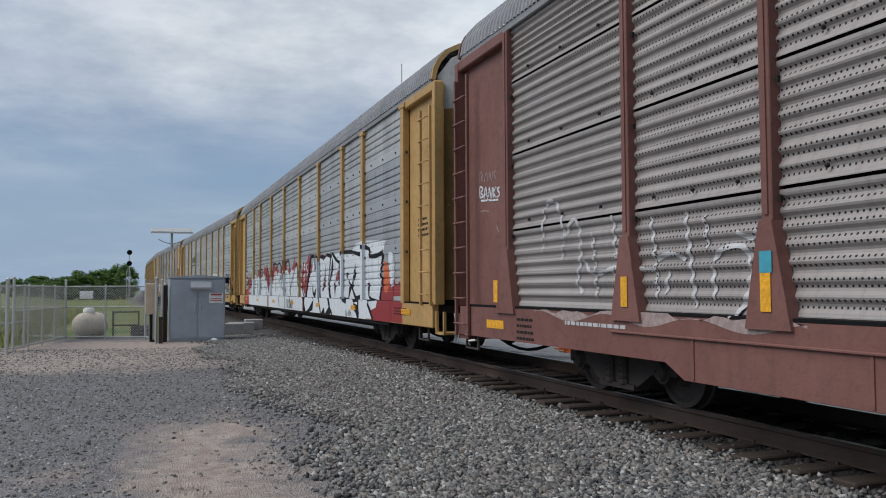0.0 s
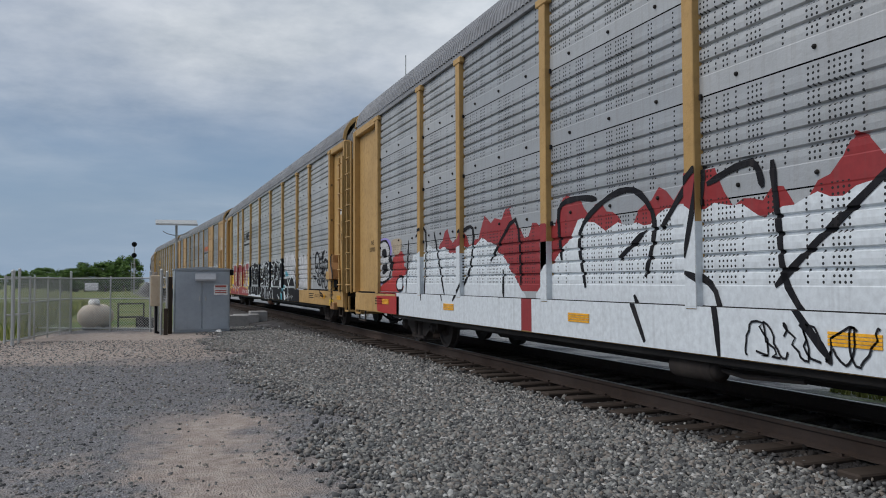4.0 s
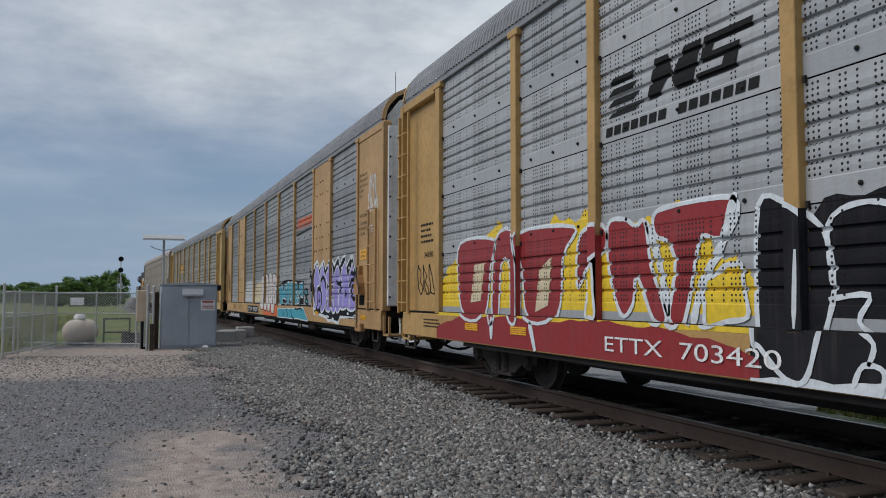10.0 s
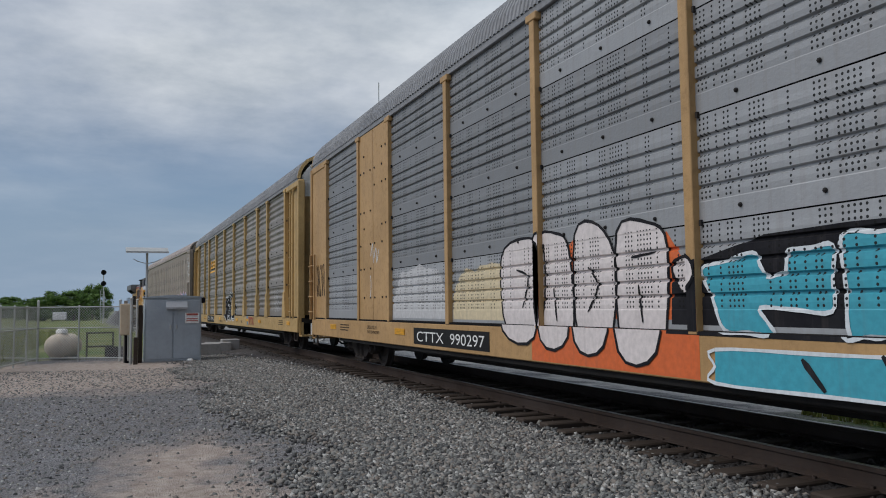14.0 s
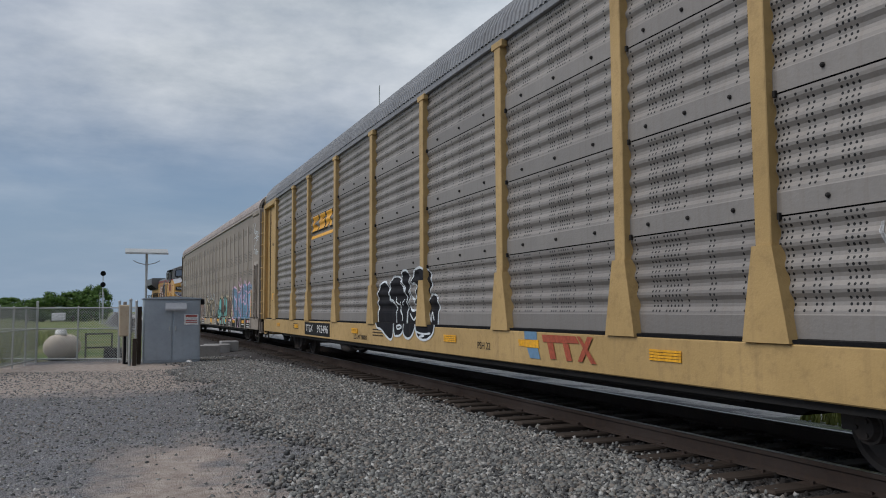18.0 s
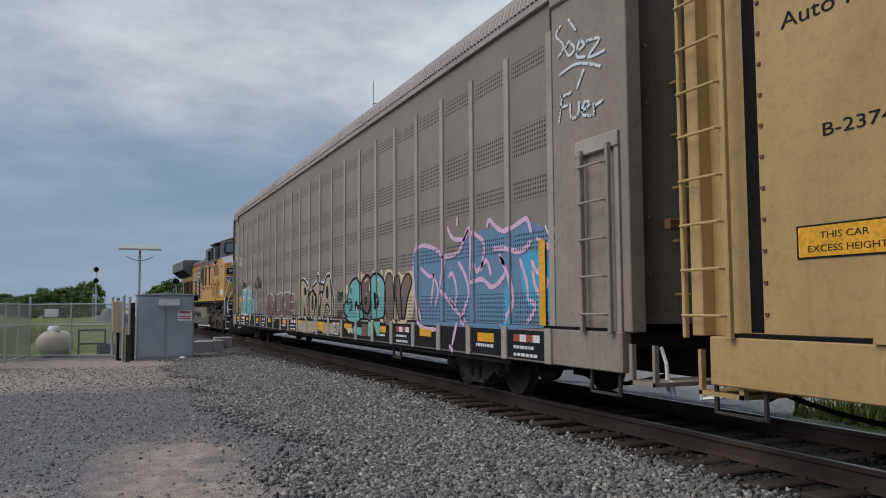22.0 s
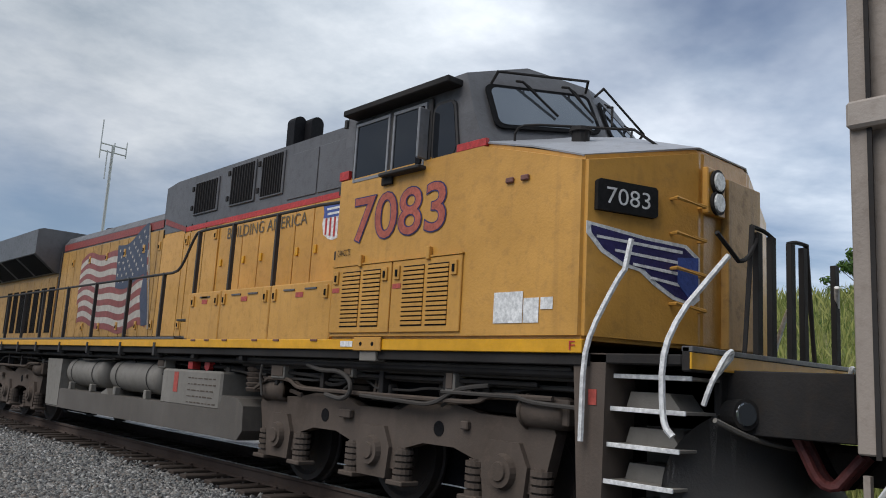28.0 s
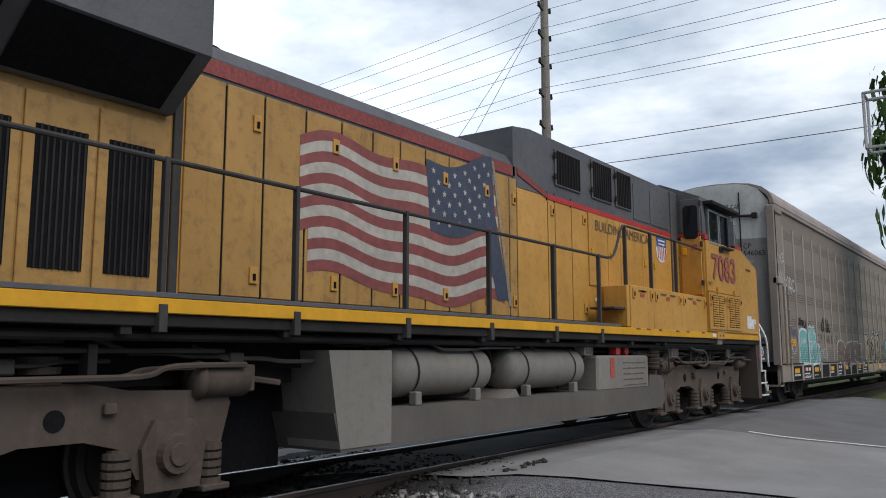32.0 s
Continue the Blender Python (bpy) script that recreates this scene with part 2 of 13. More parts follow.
MAT = {}
YELLOW = (0.44, 0.265, 0.085)
MAT["car_yellow"] = paint("faded_yellow_paint", YELLOW, (0.13, 0.07, 0.035), 0.45, 0.55)
MAT["car_yellow2"] = paint("tan_yellow_paint", (0.42, 0.252, 0.10), (0.14, 0.08, 0.04), 0.45, 0.55)
MAT["car_yellow3"] = paint("pale_yellow_paint", (0.45, 0.295, 0.112), (0.13, 0.08, 0.045), 0.4, 0.55)
MAT["car_brown"] = paint("oxide_brown_paint", (0.17, 0.066, 0.05), (0.06, 0.04, 0.035), 0.5, 0.6)
MAT["car_tan"] = paint("taupe_paint", (0.27, 0.225, 0.185), (0.12, 0.085, 0.06), 0.5, 0.6)
MAT["post_tan"] = paint("pale_taupe_paint", (0.36, 0.31, 0.265), (0.14, 0.1, 0.075), 0.4, 0.6)
MAT["white"] = paint("dull_white_paint", (0.80, 0.80, 0.77), (0.2, 0.16, 0.12), 0.4, 0.55)
MAT["roof_grey"] = paint("grey_roof_metal", (0.23, 0.235, 0.245), (0.10, 0.085, 0.075), 0.5, 0.6, 0.2)
MAT["roof_tan"] = paint("pinkish_roof_metal", (0.40, 0.34, 0.31), (0.16, 0.12, 0.1), 0.4, 0.5, 0.2)
MAT["rung_cream"] = plain("cream_rung_paint", (0.55, 0.43, 0.27), 0.55)
MAT["end_grey"] = paint("pale_grey_end_door_paint", (0.38, 0.365, 0.345), (0.2, 0.16, 0.13), 0.4, 0.6)
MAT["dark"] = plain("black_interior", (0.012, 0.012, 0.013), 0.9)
MAT["steel_dark"] = paint("grimy_dark_steel", (0.022, 0.02, 0.019), (0.055, 0.043, 0.034), 0.6, 0.7, 0.2)
MAT["nose_grey"] = paint("pale_nose_grey", (0.36, 0.37, 0.39), (0.2, 0.19, 0.18), 0.4, 0.4, 0.0)
MAT["tank_cream"] = paint("rusty_cream_tank_paint", (0.66, 0.57, 0.46), (0.32, 0.15, 0.07), 0.6, 0.6, 0.0)
MAT["plough_grey"] = paint("worn_plough_grey", (0.12, 0.115, 0.11), (0.17, 0.155, 0.14), 0.5, 0.7, 0.1)
MAT["hose_red"] = plain("dull_red_rubber", (0.16, 0.045, 0.04), 0.6)
ws_ = Nodes("sky_mirroring_glass", 0.03, 0.7, 0.8)
MAT["windscreen_glass"] = ws_.done((0.17, 0.19, 0.21))
MAT["rust_brown"] = paint("rusty_brown_steel", (0.16, 0.07, 0.035), (0.08, 0.05, 0.04), 0.6, 0.8)
MAT["pipe_grey"] = paint("dusty_pale_pipe", (0.062, 0.056, 0.05), (0.075, 0.062, 0.052), 0.5, 0.7)
MAT["truck"] = paint("dusty_brown_steel", (0.05, 0.041, 0.036), (0.10, 0.076, 0.06), 0.6, 0.8, 0.1)
MAT["wheel"] = paint("worn_wheel_steel", (0.06, 0.052, 0.048), (0.13, 0.09, 0.06), 0.5, 0.55, 0.5, streak=False)
MAT["rail_side"] = paint("rusty_rail_steel", (0.058, 0.041, 0.033), (0.10, 0.066, 0.048), 0.6, 0.9, 0.0)
MAT["rail_top"] = plain("polished_rail_head", (0.30, 0.29, 0.28), 0.32, 0.9)
MAT["tie"] = paint("creosoted_tie_wood", (0.040, 0.029, 0.022), (0.075, 0.055, 0.042), 0.6, 0.9)
MAT["panel_B"] = panel_mat("galvanised_sheet_light", (0.50, 0.51, 0.51), (0.36, 0.378, 0.395), (0.25, 0.22, 0.19), (0.052, 0.048, 0.012, 0.42, 10.0, 0.019, 0.0965))
MAT["panel_D"] = panel_mat("galvanised_sheet_mixed", (0.42, 0.43, 0.44), (0.20, 0.205, 0.21), (0.22, 0.19, 0.16), (0.052, 0.048, 0.012, 0.42, 10.0, 0.019, 0.0965))
MAT["panel_E"] = panel_mat("galvanised_sheet_dusty", (0.32, 0.295, 0.27), (0.25, 0.23, 0.212), (0.2, 0.16, 0.13), (0.052, 0.048, 0.012, 0.42, 10.0, 0.019, 0.0965))
MAT["panel_A"] = panel_mat("galvanised_sheet_brown_dust", (0.43, 0.40, 0.375), (0.33, 0.30, 0.285), (0.17, 0.12, 0.1), (0.055, 0.055, 0.011, 1.1, 0.165, 0.3, 0.97))
MAT["panel_F"] = panel_mat("taupe_sheet", (0.285, 0.24, 0.2), (0.25, 0.21, 0.175), (0.17, 0.13, 0.1), (0.062, 0.062, 0.017, 1.1, 10.0, 0.0, 1.0), 0.6, 0.05, ((1.06, 1.46), (1.98, 2.22), (2.64, 2.90), (3.24, 3.62), (4.28, 4.5)), 1.147)
spray_paint("spray_white", "white_spray_paint", (0.64, 0.68, 0.70), 0.5, 0.0, 14.0, 0.1)
spray_paint("spray_grey", "thin_white_spray_paint", (0.5, 0.5, 0.5), 0.6, 0.0, 14.0, 0.1)
spray_paint("spray_black", "black_spray_paint", (0.014, 0.014, 0.017), 0.75, 0.0, 14.0, 0.1)
spray_paint("spray_red", "red_spray_paint", (0.40, 0.028, 0.024), 0.5, 0.0, 14.0, 0.1)
spray_paint("spray_maroon", "dark_red_spray_paint", (0.27, 0.024, 0.026), 0.5, 0.0, 14.0, 0.1)
spray_paint("spray_yellow", "yellow_spray_paint", (0.75, 0.52, 0.03), 0.5, 0.0, 14.0, 0.1)
spray_paint("spray_violet", "violet_spray_paint", (0.30, 0.25, 0.6), 0.5, 0.0, 14.0, 0.1)
spray_paint("spray_teal", "turquoise_spray_paint", (0.05, 0.33, 0.42), 0.5, 0.0, 14.0, 0.1)
spray_paint("spray_cyan", "bright_blue_spray_paint", (0.07, 0.36, 0.55), 0.5, 0.0, 14.0, 0.1)
spray_paint("spray_navy", "navy_spray_paint", (0.05, 0.08, 0.28), 0.5, 0.0, 14.0, 0.1)
spray_paint("spray_pale", "pale_pink_spray_paint", (0.66, 0.60, 0.58), 0.5, 0.0, 14.0, 0.1)
spray_paint("spray_thin", "thin_chalky_overspray", (0.34, 0.26, 0.24), 0.6, 0.0, 14.0, 0.25)
spray_paint("spray_mint", "mint_spray_paint", (0.16, 0.45, 0.42), 0.5, 0.0, 14.0, 0.1)
spray_paint("spray_pink", "pink_spray_paint", (0.72, 0.45, 0.62), 0.5, 0.0, 14.0, 0.1)
spray_paint("spray_blue", "dull_blue_spray_paint", (0.13, 0.24, 0.36), 0.5, 0.0, 14.0, 0.1)
spray_paint("spray_cream", "cream_spray_paint", (0.62, 0.52, 0.34), 0.5, 0.0, 14.0, 0.1)
spray_paint("spray_brown", "brown_spray_paint", (0.20, 0.125, 0.10), 0.5, 0.0, 14.0, 0.1)
spray_paint("spray_orange", "orange_spray_paint", (0.62, 0.13, 0.035), 0.5, 0.0, 14.0, 0.1)
spray_paint("spray_buff", "buff_spray_paint", (0.40, 0.325, 0.23), 0.55, 0.0, 14.0, 0.15)
spray_paint("spray_umber", "umber_spray_paint", (0.17, 0.085, 0.06), 0.5, 0.0, 14.0, 0.12)
spray_paint("spray_haze", "hazy_silver_spray_paint", (0.52, 0.52, 0.535), 0.55, 0.0, 5.0, 0.3)
MAT["emblem_red"] = plain("faded_brick_red_paint", (0.36, 0.075, 0.035), 0.6)
MAT["rust_yellow"] = paint("rusty_yellow_steel", (0.33, 0.17, 0.06), (0.09, 0.05, 0.035), 0.8, 0.75)
MAT["decal_yellow"] = plain("reflective_yellow_strip", (0.85, 0.4, 0.02), 0.4)
MAT["decal_black"] = plain("black_stencil_paint", (0.02, 0.02, 0.02), 0.6)
MAT["decal_white"] = plain("white_stencil_paint", (0.75, 0.75, 0.73), 0.6)
MAT["decal_red"] = plain("red_decal", (0.42, 0.075, 0.055), 0.5)

# ---------------------------------------------------------------- mesh helpers


def box(bm, x0, x1, y0, y1, z0, z1, bevel=0.0):
    r = bmesh.ops.create_cube(bm, size=1, matrix=Matrix.LocRotScale(((x0 + x1) / 2, (y0 + y1) / 2, (z0 + z1) / 2), None, (abs(x1 - x0), abs(y1 - y0), abs(z1 - z0))))
    if bevel:
        es = {e for v in r["verts"] for e in v.link_edges}
        bmesh.ops.bevel(bm, geom=list(es), offset=bevel, segments=1, affect="EDGES")
    return bm


def rod(bm, a, b, r, seg=8):
    a, b = Vector(a), Vector(b)
    d = b - a
    q = d.to_track_quat("Z", "Y").to_matrix().to_4x4()
    bmesh.ops.create_cone(bm, cap_ends=True, segments=seg, radius1=r, radius2=r, depth=d.length, matrix=Matrix.Translation((a + b) / 2) @ q)
    return bm


def cone(bm, a, b, r1, r2, seg=12):
    a, b = Vector(a), Vector(b)
    d = b - a
    q = d.to_track_quat("Z", "Y").to_matrix().to_4x4()
    bmesh.ops.create_cone(bm, cap_ends=True, segments=seg, radius1=r1, radius2=r2, depth=d.length, matrix=Matrix.Translation((a + b) / 2) @ q)
    return bm


def pipe(bm, pts, r, seg=6):
    """One bent tube through the points."""
    pts = [Vector(q) for q in pts]
    dirs = [(b - a).normalized() for a, b in zip(pts[:-1], pts[1:])]
    side = dirs[0].orthogonal().normalized()
    rings = []
    for i, q in enumerate(pts):
        d0, d1 = dirs[max(i - 1, 0)], dirs[min(i, len(dirs) - 1)]
        d = (d0 + d1).normalized() if (d0 + d1).length > 1e-6 else d1
        side = (side - d * side.dot(d)).normalized()
        over = d.cross(side)
        k = 1.0 / max(0.5, d.dot(d1))
        rings.append([bm.verts.new(q + (side * math.cos(2 * math.pi * j / seg) + over * math.sin(2 * math.pi * j / seg)) * r * (k if 0 < i < len(pts) - 1 else 1.0)) for j in range(seg)])
    for a, b in zip(rings[:-1], rings[1:]):
        for j in range(seg):
            bm.faces.new((a[j], a[(j + 1) % seg], b[(j + 1) % seg], b[j]))
    bm.faces.new(rings[0][::-1])
    bm.faces.new(rings[-1])
    return bm


def prism(bm, prof, lo, hi, axis="y"):
    """A solid of the closed outline prof, drawn out along an axis. For axis y the outline is (x, z), for x it is (y, z), for z (x, y)."""
    def at(p, h):
        return {"y": (p[0], h, p[1]), "x": (h, p[0], p[1]), "z": (p[0], p[1], h)}[axis]
    a = [bm.verts.new(at(p, lo)) for p in prof]
    b = [bm.verts.new(at(p, hi)) for p in prof]
    n = len(prof)
    fs = [bm.faces.new(a), bm.faces.new(b[::-1])]
    for i in range(n):
        fs.append(bm.faces.new((a[i], b[i], b[(i + 1) % n], a[(i + 1) % n])))
    bmesh.ops.recalc_face_normals(bm, faces=fs)
    return bm


def strip(bm, prof, lo, hi):
    """An open sheet through the (x, z) points, drawn out along y."""
    a = [bm.verts.new((x, lo, z)) for x, z in prof]
    b = [bm.verts.new((x, hi, z)) for x, z in prof]
    for i in range(len(prof) - 1):
        bm.faces.new((a[i], a[i + 1], b[i + 1], b[i]))
    return bm


def mesh_of(name, bm, material):
    me = bpy.data.meshes.new(name)
    bm.to_mesh(me)
    bm.free()
    if material:
        me.materials.append(MAT[material] if isinstance(material, str) else material)
    return me


def part(name, bm, material, parent=None, label="", at=None):
    """Links a bmesh (or a mesh) as one object under a thing or a part."""
    me = mesh_of(name, bm, material) if isinstance(bm, bmesh.types.BMesh) else bm
    ob = new(name, me)
    if parent:
        ob.parent = parent
    if at is not None:
        ob.matrix_basis = at if isinstance(at, Matrix) else Matrix.Translation(at)
    if label:
        tagged(ob, label)
    return ob


def thing(name, label, category, at=(0, 0, 0), group="", kind=""):
    ob = new(name)
    ob.empty_display_size = 0.3
    ob.location = at
    return tagged(ob, label, category, group, kind)


def smooth(ob):
    for p in ob.data.polygons:
        p.use_smooth = True
    return ob


LETTERS = {}


def letters(text, offset=0.0, space=1.0):
    """Flat triangles of a word in the built-in font: points and faces, about one unit high."""
    key = (text, offset, space)
    if key not in LETTERS:
        cu = bpy.data.curves.new("word", "FONT")
        cu.body, cu.size, cu.resolution_u, cu.offset, cu.space_character = text, 1.0, 4, offset, space
        ob = bpy.data.objects.new("word", cu)
        scene.collection.objects.link(ob)
        dg = bpy.context.evaluated_depsgraph_get()
        me = ob.evaluated_get(dg).to_mesh()
        pts = [(v.co.x, v.co.y) for v in me.vertices]
        faces = [tuple(p.vertices) for p in me.polygons]
        ob.evaluated_get(dg).to_mesh_clear()
        bpy.data.objects.remove(ob)
        bpy.data.curves.remove(cu)
        LETTERS[key] = (pts, faces)
    return LETTERS[key]

# ---------------------------------------------------------------- train of car carriers
PITCH, TRAIN_Y = 28.6, 13.9
MOVERS = []        # (thing, its place along the track at the start)
WHEELS = []        # (wheel set, wheel radius)
SIDE, POST_X, SILL_X = 1.42, 1.50, 1.49
Z_SILL, Z_DECK, Z_EAVE = 0.60, 1.02, 5.08


def tier_profile(z0, z1, ribs, depth=0.030, flat=0.19):
    """(x, z) points of one corrugated sheet, with a smooth strip at its foot. x counts outwards from the sheet's plane."""
    pts = [(0.004, z0), (0.004, z0 + flat - 0.01), (0.0, z0 + flat)]
    p = (z1 - z0 - 0.03 - flat) / ribs
    if ribs == 5:
        for i in range(5):
            a = z0 + flat + i * p
            pts += [(0.003, a + 0.35 * p), (0.0, a + 0.70 * p)]
            if i < 4:
                pts += [(-0.9 * depth, a + 0.79 * p), (-depth, a + 0.92 * p), (0.0, a + p)]
        return pts + [(0.0, z1)]
    for i in range(ribs):
        a = z0 + flat + i * p
        pts += [(-0.15 * depth, a + 0.14 * p), (-0.85 * depth, a + 0.34 * p), (-depth, a + 0.5 * p), (-0.85 * depth, a + 0.66 * p), (-0.15 * depth, a + 0.86 * p), (0.0, a + p)]
    pts += [(0.0, z1)]
    return pts


TIERS = [(1.06, 2.022), (2.035, 3.012), (3.025, 4.002), (4.015, 4.98)]
TIERS_OF = {4: TIERS, 5: TIERS, 6: TIERS, 7: [(1.06, 2.10), (2.13, 3.17), (3.20, 4.20), (4.23, 4.98)]}
PROFILES = {n: [tier_profile(a, b, n, 0.036 if n == 7 else 0.03, 0.02 if n == 7 else 0.19) for a, b in TIERS_OF[n]] for n in (4, 5, 6, 7)}


def profile_x(ribs, z):
    for prof in PROFILES[ribs]:
        if prof[0][1] <= z <= prof[-1][1]:
            for (xa, za), (xb, zb) in zip(prof[:-1], prof[1:]):
                if za <= z <= zb:
                    return xa + (xb - xa) * (z - za) / max(zb - za, 1e-6)
    return 0.0


def paint_on(car, text, u0, u1, z0, z1, material, offset=0.0, lift=0.004, shear=0.0, wave=0.0, fit=None, name="graffiti", label="", parts=None):
    """Sprays flat letters or shapes onto a car's side, bent over its ribs, posts and sill. u0 is the end at the car's tail."""
    pts, faces = parts if parts else letters(text, offset)
    ref = fit if fit else (parts[0] if parts else letters(text, 0.0)[0])
    ax, bx = min(p[0] for p in ref), max(p[0] for p in ref)
    ay, by = min(p[1] for p in ref), max(p[1] for p in ref)
    sx, sz = (u0 - u1) / (bx - ax), (z1 - z0) / (by - ay)
    bm = bmesh.new()
    vs = []
    for px, py in pts:
        fx, fy = (px - ax) * sx, (py - ay) * sz
        vs.append(bm.verts.new((0, u0 - fx - shear * fy, z0 + fy + wave * math.sin(fx * 2.3 + u0))))
    for f in faces:
        try:
            bm.faces.new([vs[i] for i in f])
        except ValueError:
            pass
    zs = [v.co.z for v in bm.verts]
    ys = [v.co.y for v in bm.verts]
    if not zs:
        return None
    cuts = [Z_DECK + 0.03]
    if car["ribs"]:
        for prof in PROFILES[car["ribs"]]:
            cuts += [z for _, z in prof]
    for z in cuts:
        if min(zs) < z < max(zs):
            bmesh.ops.bisect_plane(bm, geom=bm.verts[:] + bm.edges[:] + bm.faces[:], plane_co=(0, 0, z), plane_no=(0, 0, 1), dist=1e-5)
    for p in car["posts"]:
        for e in (p - car["post_w"] / 2, p + car["post_w"] / 2):
            if min(ys) < e < max(ys):
                bmesh.ops.bisect_plane(bm, geom=bm.verts[:] + bm.edges[:] + bm.faces[:], plane_co=(0, e, 0), plane_no=(0, 1, 0), dist=1e-5)
    out_v, out_f = [], []
    base = car["base"]
    for f in bm.faces:
        c = f.calc_center_median()
        if c.z < Z_DECK + 0.03:
            if c.z < Z_SILL - 0.02:
                continue
            kind = "sill"
        elif any(abs(c.y - p) < car["post_w"] / 2 for p in car["posts"]):
            kind = "post"
        elif any(a < c.y < b for a, b in car["solid"]):
            kind = "solid"
        else:
            kind = "sheet"
        ids = []
        for v in f.verts:
            x = {"sill": SILL_X, "post": car["post_x"], "solid": SIDE + 0.046, "sheet": SIDE + (profile_x(car["ribs"], v.co.z) if car["ribs"] else 0.0)}[kind]
            ids.append(len(out_v))
            out_v.append((-(x + lift), v.co.y + base, v.co.z))
        out_f.append(ids)
    bm.free()
    me = bpy.data.meshes.new(name)
    me.from_pydata(out_v, [], out_f)
    me.materials.append(MAT[material + "_tall"] if not car["ribs"] and material + "_tall" in MAT else MAT[material])
    me.update()
    ob = part(name, me, None, car["empty"], label)
    bmf = bmesh.new()
    bmf.from_mesh(me)
    for f in bmf.faces:
        if f.normal.x > 0:
            f.normal_flip()
    bmf.to_mesh(me)
    bmf.free()
    return ob


def stencil(car, text, u0, z0, height, material="decal_black", width=None, name="stencil_lettering", x=None, label=""):
    """Lettering on a flat part of the side, from its left end u0."""
    pts, faces = letters(text)
    ax, bx = min(p[0] for p in pts), max(p[0] for p in pts)
    ay, by = min(p[1] for p in pts), max(p[1] for p in pts)
    s = height / (by - ay)
    sx = width / (bx - ax) if width else s
    me = bpy.data.meshes.new(name)
    px = x if x is not None else SILL_X + 0.005
    me.from_pydata([(-px, u0 + car["base"] - (a - ax) * sx, z0 + (b - ay) * s) for a, b in pts], [], faces)
    me.materials.append(MAT[material])
    return part(name, me, None, car["empty"], label)


def plate(car, u0, u1, z0, z1, material, name="decal", x=None, thick=0.004, label=""):
    bm = bmesh.new()
    px = x if x is not None else SILL_X
    box(bm, -px - thick, -px, u1 + car["base"], u0 + car["base"], z0, z1)
    return part(name, bm, material, car["empty"], label)


def small_print(car, u0, z0, width, rows, row_h=0.05, x=None, material="decal_black"):
    """Lines of print too small to read, as plain bars."""
    bm = bmesh.new()
    px = x if x is not None else SILL_X
    rnd = random.Random(int(abs(u0 * 100)) + rows)
    for i in range(rows):
        z = z0 - i * row_h * 1.7
        y = u0
        while y > u0 - width * (0.75 + 0.25 * rnd.random()):
            w = rnd.uniform(0.03, 0.10)
            box(bm, -px - 0.004, -px - 0.001, y - w + car["base"], y + car["base"], z, z + row_h * 0.7)
            y -= w + 0.022
    return part("small_print", bm, material, car["empty"], "lines of worn stencilled print")


def ladder(car, u, z0, z1, material, width=0.42, step=0.40, x=1.50, parent_name="ladder"):
    base = car["base"]
    bm = bmesh.new()
    for s in (-1, 1):
        box(bm, -x - 0.05, -x, u + base + s * width / 2 - 0.022, u + base + s * width / 2 + 0.022, z0, z1, 0.006)
    lad = part(parent_name, bm, material, car["empty"], "steel ladder rails")
    z = z0 + 0.2
    while z < z1:
        bm = bmesh.new()
        a, b = u + base - width / 2, u + base + width / 2
        pipe(bm, [(-x - 0.02, a, z), (-x - 0.085, a + 0.03, z), (-x - 0.085, b - 0.03, z), (-x - 0.02, b, z)], 0.012, 6)
        part("rung", bm, material, lad)
        z += step
    return lad


TRUCK_MESH = {}


def lathe(bm, prof, n):
    """Turns (x, radius) points round the x axis."""
    rings = [[bm.verts.new((x, r * math.cos(2 * math.pi * i / n), r * math.sin(2 * math.pi * i / n))) for i in range(n)] for x, r in prof]
    for a, b in zip(rings[:-1], rings[1:]):
        for i in range(n):
            bm.faces.new((a[i], a[(i + 1) % n], b[(i + 1) % n], b[i]))
    bmesh.ops.recalc_face_normals(bm, faces=bm.faces[:])



